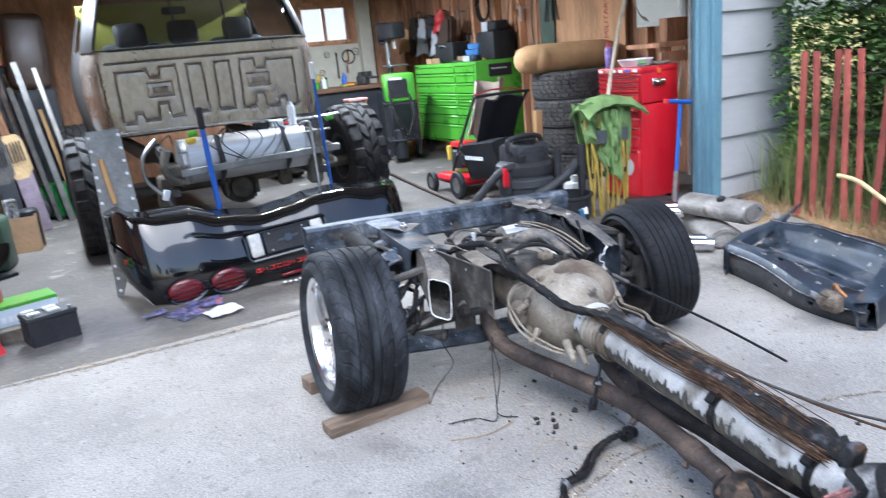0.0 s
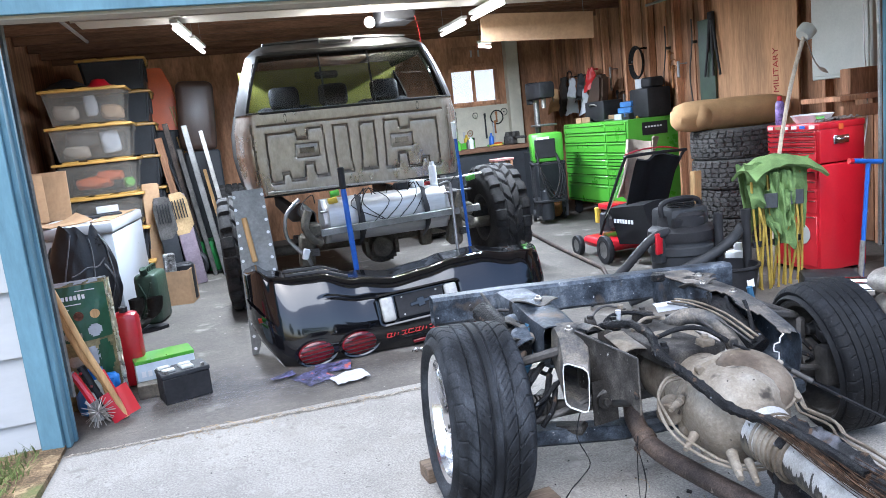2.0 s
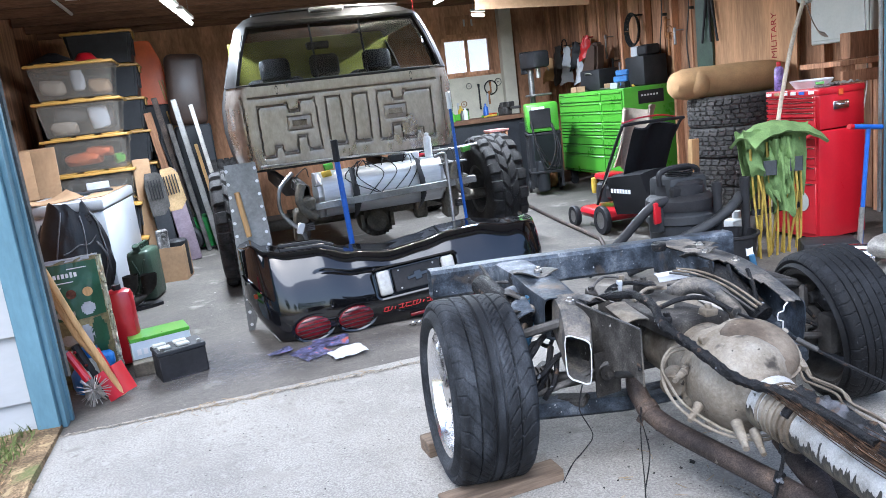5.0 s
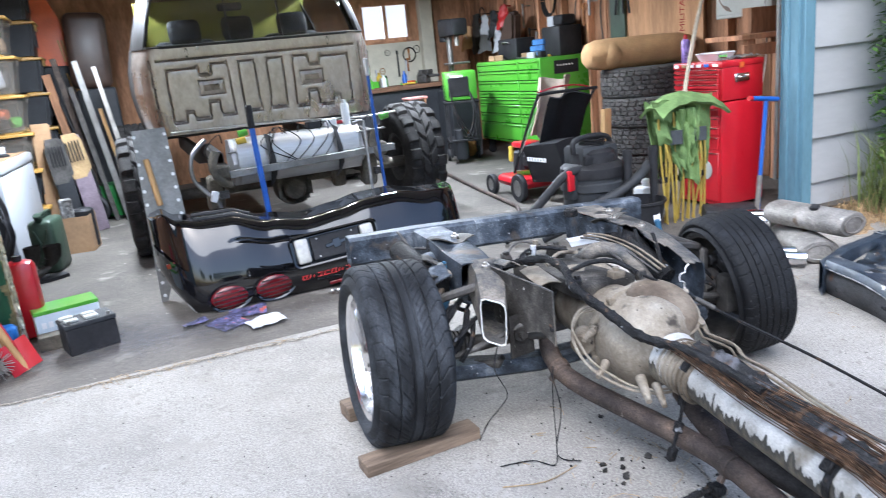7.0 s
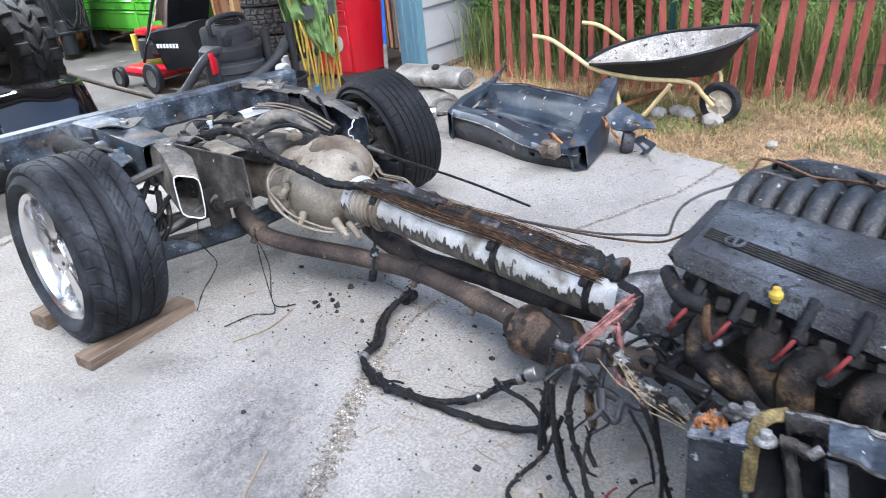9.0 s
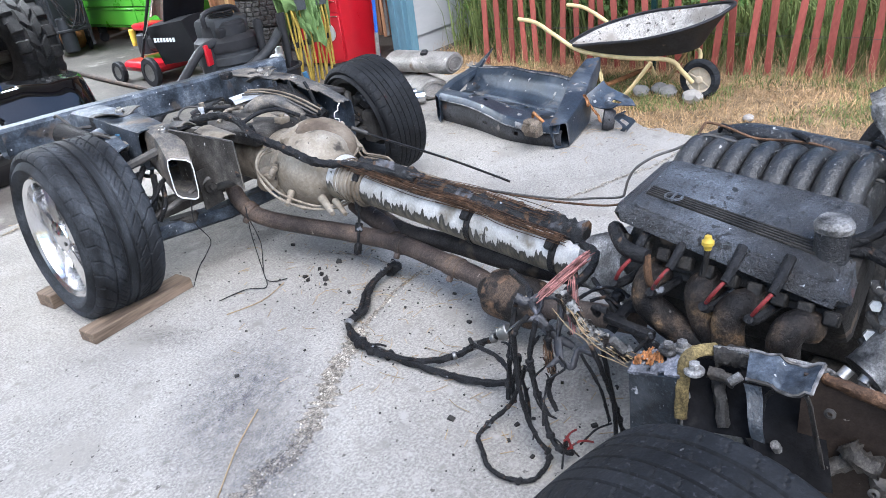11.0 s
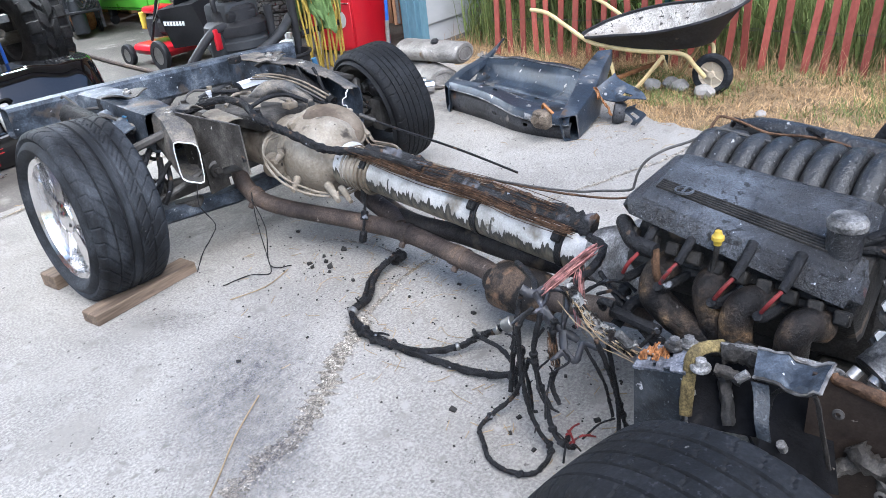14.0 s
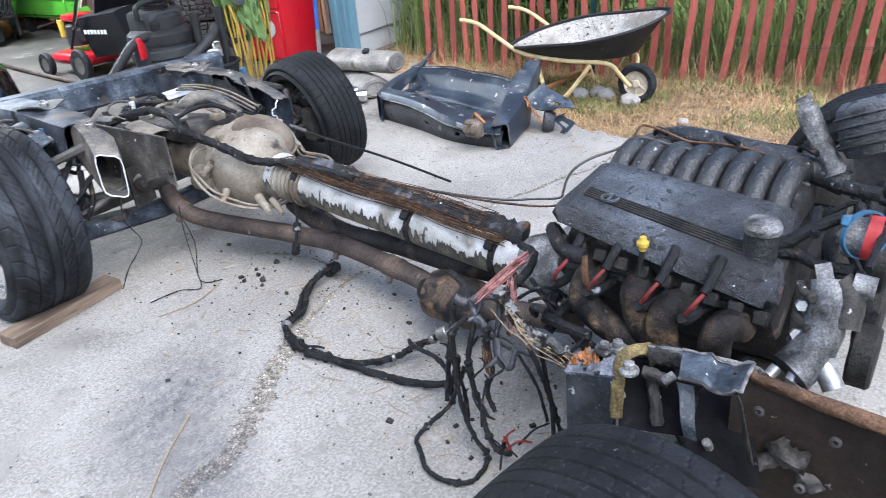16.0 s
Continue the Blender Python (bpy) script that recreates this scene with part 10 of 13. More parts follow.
tube(bm, [(0.2, -0.26, 0.42), (0.4, -0.3, 0.55), (0.62, -0.27, 0.86)], 0.004, 5, 4)
part("control_cable", bm, PANELGREY, mw)
ck = thing("black_jacket", "black jacket draped over the mower handle", "jacket", pose(1.83, 1.62, 0.42, 0, 0, -92))
bm = M()
sheet(bm, lambda u, v: (-0.12 + 0.26 * v + 0.04 * math.sin(u * 9) * v, (u - .5) * 0.4, 0.46 - 0.02 * math.sin(u * 8) - 0.5 * (1 - v) ** 1.2 + 0.05), 16, 14, 0.02)
part("cloth", bm, mat("black_cloth", (0.012, 0.012, 0.014), 0.9, var=0.3), ck)
rg = thing("canvas_cloth", "grey-beige canvas cloth hung between chest and mower", "cloth", pose(2.02, 2.25, 0.5))
bm = M()
sheet(bm, lambda u, v: (-0.15 + 0.34 * u + 0.16 * v + 0.03 * math.sin(u * 10 + v * 3), 0.06 * math.sin(u * 7), 0.03 + 0.52 * v - 0.1 * u * (1 - v) + 0.02 * math.sin(u * 9)), 18, 14, 0.015)
part("cloth", bm, GREYCLOTH, rg)
bm = M()
tube(bm, [(0.15, 0.1, -0.5), (0.16, 0.08, 0.0), (0.18, 0.05, 0.52)], 0.012, 6, 3)
part("support_stick", bm, ASHWOOD, rg)
wk = thing("wood_offcut", "pale wood offcut standing on end", "wood offcut", pose(1.96, 1.22, 0, 0, 4, 20))
bm = M()
box(bm, (0, 0, 0.4), (0.1, 0.04, 0.8), bev=0.004)
part("board", bm, ASHWOOD, wk)

# shop vacuum with hoses
vc = thing("shop_vacuum", "grey and black shop vacuum with red latches", "vacuum", pose(1.42, 0.62, 0, 0, 0, -10))
bm = M()
lathe(bm, [(0, 0.06), (0.19, 0.06), (0.21, 0.09), (0.225, 0.3), (0.24, 0.31), (0.24, 0.36), (0.225, 0.37), (0.225, 0.4), (0, 0.4)], Matrix(), 32)
part("tank", bm, mat("dark_grey_plastic", (0.035, 0.037, 0.04), 0.5, var=0.15), vc)
bm = M()
lathe(bm, [(0, 0.4), (0.235, 0.4), (0.24, 0.42), (0.235, 0.47), (0.2, 0.5), (0.17, 0.505), (0.165, 0.58), (0.14, 0.6), (0, 0.6)], Matrix(), 32)
part("motor_head", bm, MATTBLACK, vc)
bm = M()
box(bm, (0.0, 0.02, 0.55), (0.32, 0.26, 0.16), (0, 0, 12), 0.035, 2)
part("motor_cover", bm, bpy.data.materials["dark_grey_plastic"], vc)
bm = M()
tube(bm, [(-0.17, -0.06, 0.58), (-0.16, -0.06, 0.67), (0.0, -0.02, 0.69), (0.15, 0.04, 0.66), (0.16, 0.05, 0.58)], 0.02, 8, 4)
part("carry_handle", bm, MATTBLACK, vc)
for x in (-0.08, 0.06):
    bm = M()
    box(bm, (x, -0.125, 0.52), (0.1, 0.06, 0.1), (12, 0, 12), 0.02, 2)
    part("head_pod", bm, MATTBLACK, vc)
bm = M()
box(bm, (-0.22, -0.1, 0.36), (0.07, 0.1, 0.2), (0, 0, 30), 0.02, 2)
part("side_pocket", bm, bpy.data.materials["dark_grey_plastic"], vc)
bm = M()
box(bm, (-0.245, -0.165, 0.41), (0.07, 0.024, 0.15), (0, 0, 30), 0.01, 2)
part("latch", bm, REDPAINT, vc, "red latch")
for a in (330, 80):
    bm = M()
    box(bm, (0.235 * math.cos(radians(a)), 0.235 * math.sin(radians(a)), 0.4), (0.08, 0.04, 0.17), (0, 0, a + 90), 0.012)
    part("latch", bm, REDPAINT, vc, "red latch")
for k in range(4):
    bm = M()
    lathe(bm, [(0.09, 0), (0.1, 0.008), (0.09, 0.016)], Matrix.Translation((0, 0, 0.62 + 0.012 * k)), 20, close=True)
    part("cord_loop", bm, BLACKWIRE, vc)
for k in range(4):
    bm = M()
    a = k * 1.57 + 0.6
    cyl(bm, (0.18 * math.cos(a) - 0.015, 0.18 * math.sin(a), 0.03), (0.18 * math.cos(a) + 0.015, 0.18 * math.sin(a), 0.03), 0.03, seg=12)
    part("caster", bm, MATTBLACK, vc)


def ribbed(bm, pts, r, n=9):
    path = smooth_path(pts, n)
    out = []
    x = None
    rings = []
    for i, p in enumerate(path):
        d = (path[min(i + 1, len(path) - 1)] - path[max(i - 1, 0)]).normalized()
        x = d.orthogonal().normalized() if x is None else (x - d * x.dot(d)).normalized()
        y = d.cross(x)
        rr = r * (1 + 0.08 * (i % 2))
        rings.append([bm.verts.new(p + (x * math.cos(k * 0.628) + y * math.sin(k * 0.628)) * rr) for k in range(10)])
    for a, b in zip(rings, rings[1:]):
        for k in range(10):
            bm.faces.new((a[k], a[(k + 1) % 10], b[(k + 1) % 10], b[k]))
    bm.faces.new(rings[0][::-1])
    bm.faces.new(rings[-1])


bm = M()
ribbed(bm, [(-0.15, -0.12, 0.48), (-0.3, -0.15, 0.44), (-0.5, -0.13, 0.25), (-0.7, -0.1, 0.07), (-0.75, -0.1, 0.036)], 0.032, 14)
part("hose", bm, MATTBLACK, vc)
bm = M()
ribbed(bm, [(0.4, -0.1, 0.44), (0.25, -0.25, 0.4), (0.1, -0.28, 0.32), (-0.15, -0.27, 0.22), (-0.35, -0.25, 0.1), (-0.5, -0.2, 0.036)], 0.034, 14)
part("hose", bm, mat("grey_hose", (0.035, 0.037, 0.04), 0.55, var=0.3), vc)
for x in (0.15, 0.38):
    w_ = thing("vacuum_wand", "black plastic vacuum wand standing in a tub", "vacuum wand", pose(1.42 + x - 0.02, 0.38, 0.0), "vacuum wands")
    bm = M()
    lathe(bm, [(0, 0.02), (0.027, 0.02), (0.03, 0.5), (0.034, 0.5), (0.034, 0.58), (0.024, 0.58), (0.024, 0.5)], Matrix(), 16)
    part("tube", bm, MATTBLACK, w_)
tb = thing("black_tub", "black plastic tub holding tools with a white label", "tub", pose(1.6, 0.33, 0))
bm = M()
lathe(bm, [(0, 0), (0.15, 0), (0.18, 0.2), (0.195, 0.21), (0.195, 0.225), (0.175, 0.225), (0.14, 0.012), (0, 0.012)], Matrix(), 24)
part("tub", bm, MATTBLACK, tb)
bm = M()
box(bm, (0.02, -0.166, 0.13), (0.06, 0.004, 0.09), (-8, 0, 6))
part("label", bm, LABELWHITE, tb)
jg = thing("white_jug", "white plastic fluid jug with a dark label", "jug", pose(1.84, 0.55, 0))
bm = M()
box(bm, (0, 0, 0.13), (0.16, 0.12, 0.26), bev=0.03, seg=2)
cyl(bm, (0, 0, 0.26), (0, 0, 0.31), 0.03, seg=14)
part("jug", bm, WHITEPLASTIC, jg)
bm = M()
box(bm, (0, -0.063, 0.12), (0.12, 0.003, 0.07))
part("label", bm, BLUE, jg)
cs = thing("black_case", "black plastic tool case on the floor by the red chest", "case", pose(2.1, -0.02, 0, 0, 0, -35))
bm = M()
box(bm, (0, 0, 0.07), (0.34, 0.24, 0.14), bev=0.02, seg=2)
part("case", bm, MATTBLACK, cs)

# folded green camp chairs
ch = thing("folded_camp_chair", "folded green canvas camp chair on gold rods", "camp chair", pose(2.02, 0.4, 0))
rnd = random.Random(101)
for k in range(14):
    bm = M()
    x = -0.2 + k * 0.031
    tube(bm, [(x * 0.95 + rnd.uniform(-.02, .02), rnd.uniform(-0.12, 0.0), 0.0), (x + rnd.uniform(-.01, .01), rnd.uniform(-0.14, -0.04), 0.45), (x * 1.1, -0.06 + 0.05 * (k % 2), 0.8)], 0.0085, 7, 2)
    part("rod", bm, GOLDROD, ch)
    bm = M()
    cyl(bm, (x * 0.97, -0.05, 0.3), (x * 0.98, -0.045, 0.34), 0.014, seg=8)
    part("joint", bm, MATTBLACK, ch)


def drape(w, top, low, yoff, seed):
    def f(u, v):
        n = noise.noise((u * 5 + seed, v * 3, seed))
        n2 = noise.noise((u * 14 + seed, v * 7, seed))
        hang = low + 0.1 * noise.noise((u * 4, 0, seed * 2)) + 0.08 * math.sin(u * 9 + seed)
        return ((u - .5) * w * (1 - 0.25 * v) + 0.04 * n, yoff - 0.03 - 0.05 * v * 0 + 0.07 * n + 0.03 * math.sin(u * 22 + seed) * v + 0.012 * n2, top + (hang - top) * v + 0.02 * n2)
    return f


for w, t, l, yo, sd in ((0.54, 0.9, 0.5, -0.05, 1.3), (0.5, 0.88, 0.42, 0.06, 4.1), (0.2, 0.82, 0.36, -0.1, 7.7), (0.22, 0.7, 0.34, -0.08, 2.2)):
    bm = M()
    sheet(bm, drape(w, t, l, yo + 0.02, sd), 40, 24, 0.006)
    part("canvas", bm, CLOTH, ch)
bm = M()
sheet(bm, lambda u, v: ((u - .5) * 0.62 + 0.05, (v - .5) * 0.26 - 0.03, 0.9 + 0.035 * math.sin(u * 4) - 0.07 * (2 * v - 1) ** 2 - 0.05 * (2 * u - 1) ** 4 + 0.015 * noise.noise((u * 8, v * 5, 2))), 26, 14, 0.02)
part("seat_canvas", bm, CLOTH, ch)
for x in (-0.12, 0.1):
    bm = M()
    sheet(bm, lambda u, v: (x + (u - .5) * 0.1, -0.135 + 0.02 * math.sin(u * 6), 0.58 + 0.1 * v), 5, 4, 0.005)
    part("mesh_pocket", bm, mat("grey_mesh", (0.05, 0.055, 0.06), 0.8) if x < 0 else bpy.data.materials["grey_mesh"], ch)
pp = thing("floor_pipe", "long dark steel pipe lying on the garage floor", "pipe", pose(1.4, 2.5, 0))
bm = M()
tube(bm, [(0.32, 1.55, 0.02), (0.1, 0.2, 0.02), (-0.04, -0.8, 0.02), (-0.35, -1.5, 0.02)], 0.02, 8, 1)
part("pipe", bm, RUSTPIPE, pp)

# ---- garage: west side ----
fz = thing("chest_freezer", "long white chest freezer with cardboard on its lid", "freezer", pose(-2.909, 3.425, 0, 0, 0, -4.5))
bm = M()
box(bm, (0, 0, 0.415), (0.7, 1.3, 0.75), bev=0.02, seg=2)
part("cabinet", bm, FRIDGE, fz)
bm = M()
box(bm, (0, 0, 0.842), (0.72, 1.32, 0.09), bev=0.018, seg=2)
part("lid", bm, FRIDGE, fz)
bm = M()
box(bm, (0, 0, 0.794), (0.69, 1.29, 0.012))
part("lid_seal", bm, PANELGREY, fz)
bm = M()
box(bm, (0.225, -0.652, 0.16), (0.15, 0.006, 0.2), bev=0.012, seg=2)
lathe(bm, [(0, 0), (0.034, 0), (0.03, 0.012), (0, 0.014)], Matrix.Translation((0.225, -0.655, 0.17)) @ frame_of((0, -1, 0)), 18)
for k in range(5):
    box(bm, (0.305, -0.652, 0.06 + k * 0.03), (0.02, 0.006, 0.006))
part("control_panel", bm, PANELGREY, fz)
for x in (-0.3, 0.3):
    for y in (-0.55, 0.55):
        bm = M()
        cyl(bm, (x, y, 0), (x, y, 0.045), 0.025, seg=10)
        part("foot", bm, MATTBLACK, fz)


def board(label, m, w, d, t, mtl, sag=0.0):
    cb = thing("cardboard", label, "cardboard", m)
    bm = M()
    sheet(bm, lambda u, v: ((u - .5) * w, (v - .5) * d, t + sag * (2 * u - 1) ** 2 * (0.4 + v) + 0.004 * noise.noise((u * 4, v * 4, w))), 10, 10, t)
    part("sheet", bm, mtl, cb)


board("brown cardboard sheet folded open on the freezer lid", pose(-3.08, 3.06, 0.889, 0, 0, 24), 0.46, 0.5, 0.008, CARD, 0.05)
board("long brown cardboard sheet along the freezer lid", pose(-2.66, 3.42, 0.889, 0, 0, -5), 0.17, 1.1, 0.006, CARD, 0.006)
board("flat black folder lying on the freezer lid", pose(-2.8, 3.55, 0.9, 0, 0, 14), 0.34, 0.3, 0.014, BINBLACK)
for x, y, h, w, a in ((-3.42, 3.62, 0.44, 0.34, 8), (-3.22, 3.74, 0.46, 0.3, -6)):
    cb = thing("cardboard", "brown cardboard flap standing on the freezer lid", "cardboard", pose(x, y, 0.889, -7, 0, a))
    bm = M()
    box(bm, (0, 0, h / 2), (w, 0.012, h), bev=0.001)
    part("sheet", bm, CARD, cb)
bx = thing("small_carton", "small off-white carton on the black folder", "carton", pose(-2.74, 3.6, 0.918, 0, 0, 6))
bm = M()
box(bm, (0, 0, 0.03), (0.19, 0.14, 0.06), bev=0.004)
part("carton", bm, PAPER, bx)


def tote(x, y, z, w, d, h, clear, label, fill):
    t = thing("storage_tote", label, "storage tote", pose(x, y, z), "stacked totes")
    bm = M()
    k = 0.88

    def ring(s, zz, inset=0.0):
        return [(sx * (w * s / 2 - inset), sy * (d * s / 2 - inset), zz) for sx, sy in ((-1, -1), (1, -1), (1, 1), (-1, 1))]
    rs = [ring(k, 0.0), ring(1.0, h - 0.03), ring(1.0, h - 0.03, 0.006), ring(k, 0.008, 0.006)]
    vs = [[bm.verts.new(p) for p in r] for r in rs]
    for a, b in zip(vs, vs[1:]):
        for i in range(4):
            bm.faces.new((a[i], a[(i + 1) % 4], b[(i + 1) % 4], b[i]))
    bm.faces.new(vs[0][::-1])
    bm.faces.new(vs[-1])
    bmesh.ops.bevel(bm, geom=[e for e in bm.edges if abs(e.verts[0].co.z - e.verts[1].co.z) > 0.1], offset=0.03, segments=3, affect="EDGES")
    o = part("tub", bm, CLEAR if clear else BINBLACK, t)
    if clear:
        o.visible_shadow = False
    bm = M()
    box(bm, (0, 0, h - 0.014), (w + 0.05, d + 0.05, 0.028), bev=0.008, seg=2)
    for sx in (-1, 0, 1):
        box(bm, (sx * w * 0.31, 0, h + 0.006), (w * 0.2, d * 0.85, 0.016), bev=0.005)
    part("lid", bm, LIDYELLOW, t, "amber plastic lid")
    for sx in (-1, 1):
        bm = M()
        box(bm, (sx * (w / 2 + 0.014), 0, h - 0.055), (0.02, d * 0.3, 0.07), bev=0.005)
        part("latch", bm, LIDYELLOW if not clear else CLEAR, t)
    if not clear:
        for sx in (-1, 0, 1):
            bm = M()
            box(bm, (w * 0.485, sx * d * 0.25, h * 0.55), (0.012, 0.03, h * 0.6), (0, 3, 0), 0.003)
            part("rib", bm, BINBLACK, t)
    rnd = random.Random(int(z * 100) + int(x * 10))
    for c, s, mt in fill:
        bm = M()
        bmesh.ops.create_icosphere(bm, subdivisions=3, radius=0.62)
        rot = pose(0, 0, 0, rnd.uniform(-8, 8), rnd.uniform(-8, 8), rnd.uniform(-20, 20))
        for v in bm.verts:
            q = v.co * (1 + 0.25 * noise.noise(v.co * 3 + Vector((z, x, s[0]))))
            q = Vector([max(-0.5, min(0.5, e)) for e in q])
            v.co = Vector(c) + rot @ Vector((q.x * s[0], q.y * s[1], q.z * s[2]))
        part("contents", bm, mt, t)
    return t


CL = "clear storage tote with amber lid packed with household things"
YB = 4.38
TW, TD, TH = 0.75, 0.5, 0.338
tote(-2.85, YB, 0.36, TW, TD, TH, False, "dark storage tote under the clear ones", [])
tote(-2.85, YB, 0.0, TW, TD, TH, False, "dark storage tote under the clear ones", [])
tote(-2.85, YB, 0.714, TW, TD, TH, True, CL, [((0.0, 0, 0.14), (0.58, 0.36, 0.24), BINBLACK)])
tote(-2.85, YB, 1.07, TW, TD, TH, True, CL, [((-0.06, -0.08, 0.12), (0.34, 0.2, 0.12), ORANGE), ((0.1, -0.1, 0.18), (0.24, 0.16, 0.1), ORANGE), ((0.26, -0.08, 0.09), (0.1, 0.14, 0.1), GREENPAINT), ((0.0, 0.1, 0.14), (0.56, 0.16, 0.24), BINBLACK)])
tote(-2.85, YB, 1.426, TW, TD, TH, True, CL, [((0.16, -0.12, 0.16), (0.18, 0.1, 0.22), PAPER), ((-0.17, -0.12, 0.08), (0.24, 0.14, 0.12), GREYCLOTH), ((0.0, 0.08, 0.15), (0.58, 0.2, 0.26), BINBLACK), ((-0.1, -0.08, 0.2), (0.3, 0.1, 0.14), DARKSTEEL)])
tote(-2.85, YB, 1.782, TW, TD, TH, True, CL, [((-0.2, -0.12, 0.12), (0.22, 0.14, 0.14), GREYCLOTH), ((0.04, -0.15, 0.17), (0.12, 0.06, 0.2), PAPER), ((0.22, -0.05, 0.1), (0.2, 0.2, 0.14), CARD), ((0.0, 0.1, 0.13), (0.5, 0.14, 0.2), BINBLACK)])
for z in (0.0, 0.36, 0.718, 1.075, 1.432, 1.79, 2.15):
    tote(-2.64, 5.16, z, 0.66, 0.46, 0.338, False, "black storage tote with amber lid in a tall stack", [])
hat = thing("red_cloth", "red rumpled cloth on the topmost tote", "cloth", pose(-2.72, YB, 2.135))
bm = M()
lathe(bm, [(0, 0.09), (0.06, 0.08), (0.1, 0.03), (0.15, 0.0), (0, 0)], Matrix(), 18)
part("cloth", bm, REDPAINT, hat)
blk_ = thing("black_bag", "black bag slumped on the topmost tote", "bag", pose(-3.02, YB, 2.14))
bm = M()
sheet(bm, lambda u, v: ((u - .5) * 0.4, (v - .5) * 0.34, 0.1 * math.sin(u * 3.14) * math.sin(v * 3.14) + 0.015 * noise.noise((u * 6, v * 6, 1)) + 0.005), 14, 12, 0.004)
part("bag", bm, BAGBLACK, blk_)

gk = thing("upright_case", "tall orange plastic power-tool case standing on end", "case", pose(-2.2, 5.55, 0))
bm = M()
prism(bm, [(-0.16, 1.7), (0.13, 1.68), (0.16, 1.86), (0.11, 2.2), (0.03, 2.42), (-0.14, 2.42)], 0.3, Matrix(((1, 0, 0, 0), (0, 0, 1, 0), (0, 1, 0, 0), (0, 0, 0, 1))))
bmesh.ops.bevel(bm, geom=bm.edges[:], offset=0.012, segments=2, affect="EDGES")
part("shell", bm, ORANGE, gk)
for z0, x0 in ((1.72, 0.15), (1.36, 0.17), (1.06, 0.19)):
    for k in range(3):
        bm = M()
        box(bm, (x0 - 0.035 * k, -0.01, z0 + 0.12), (0.018, 0.02, 0.24), (0, -8, 0), 0.004)
        part("rib", bm, LIDYELLOW, gk)
bm = M()
box(bm, (-0.02, 0.16, 0.845), (0.28, 0.26, 1.69), bev=0.02)
part("stand", bm, BINBLACK, gk)
for k, (x, y, h, a, lb) in enumerate(((-2.44, 4.3, 1.12, -2, "narrow brown board standing on end"), (-2.06, 4.25, 0.98, 6, "purple-grey plastic panel with a tan slotted top standing on end"), (-2.26, 4.2, 0.95, 3, "dark steel panel standing on end"))):
    pn = thing("plastic_shroud" if k else "brown_board", lb, "shroud" if k else "board", pose(x, y, 0, 0, -a, 10))
    bm = M()
    box(bm, (0, 0, h / 2), (0.17, 0.05, h), bev=0.018, seg=2)
    part("panel", bm, (CARD, mat("purple_grey_plastic", (0.2, 0.16, 0.19), 0.5), BINBLACK)[k], pn)
    if k:
        bm = M()
        prism(bm, [(-0.09, h - 0.42), (0.03, h - 0.42), (0.1, h - 0.34), (0.09, h - 0.05), (0.05, h + 0.02), (-0.07, h + 0.02), (-0.1, h - 0.1)], 0.05, Matrix.Translation((0, -0.03, 0)) @ Matrix(((1, 0, 0, 0), (0, 0, 1, 0), (0, 1, 0, 0), (0, 0, 0, 1))))
        part("slotted_top", bm, (None, mat("tan_slotted_plastic", (0.36, 0.25, 0.13), 0.5, var=0.3), DARKSTEEL)[k], pn)
        for j in range(5):
            bm = M()
            box(bm, (-0.06 + j * 0.028, -0.058, h - 0.15), (0.011, 0.012, 0.2), bev=0.002)
            part("slot", bm, MATTBLACK, pn)
dl = thing("hand_truck", "black hand truck with pneumatic wheels", "hand truck", pose(-1.95, 5.0, 0, 0, 0, 62))
for x in (-0.18, 0.18):
    bm = M()
    tube(bm, [(x, -0.05, 0.05), (x, 0.05, 0.7), (x * 0.9, 0.2, 1.25), (x * 0.5, 0.25, 1.35)], 0.015, 8, 4)
    part("rail", bm, MATTBLACK, dl)
    wh = new("wheel")
    wh.parent, wh.matrix_basis = dl, pose(x * 1.25, 0.02, 0.14, 0, 90, 0)
    bm = M()
    lathe(bm, [(0.07, -0.035), (0.12, -0.04), (0.14, -0.02), (0.14, 0.02), (0.12, 0.04), (0.07, 0.035)], Matrix(), 26, close=True)
    part("tyre", bm, MATTBLACK, wh)
    bm = M()
    lathe(bm, [(0, -0.02), (0.03, -0.025), (0.072, -0.02), (0.072, 0.02), (0.03, 0.025), (0, 0.02)], Matrix(), 20)
    part("rim", bm, STEEL, wh)
for z in (0.3, 0.7, 1.1):
    bm = M()
    tube(bm, [(-0.18, 0.02 + z * 0.12, z), (0.18, 0.02 + z * 0.12, z)], 0.011, 8, 1)
    part("crossbar", bm, MATTBLACK, dl)
bm = M()
box(bm, (0, -0.12, 0.02), (0.36, 0.2, 0.01))
part("toe_plate", bm, MATTBLACK, dl)
rnd = random.Random(111)
for k, (x, y, h, r, mt, lb) in enumerate(((-1.62, 4.4, 1.62, 0.022, DULLCHROME, "shiny steel tube"), (-1.78, 4.6, 1.7, 0.03, STEEL, "grey steel channel"), (-1.9, 4.7, 1.45, 0.025, DARKSTEEL, "dark steel tube"), (-1.98, 4.9, 1.75, 0.03, RUSTPIPE, "rusty pipe"), (-1.7, 4.8, 1.2, 0.018, ASHWOOD, "wooden pole"), (-2.1, 5.0, 1.6, 0.04, STUD, "rough board"))):
    o = thing("leaning_bar", lb + " leaning upright among stored metal", "bar", pose(x, y, 0, 0, -7, 0), "upright bars")
    bm = M()
    box(bm, (0, 0, h / 2), (r * 2, r * 1.6, h), bev=0.004)
    part("bar", bm, mt, o)
gt = thing("green_tote", "low green plastic tote on the floor", "tote", pose(-1.85, 5.0, 0))
bm = M()
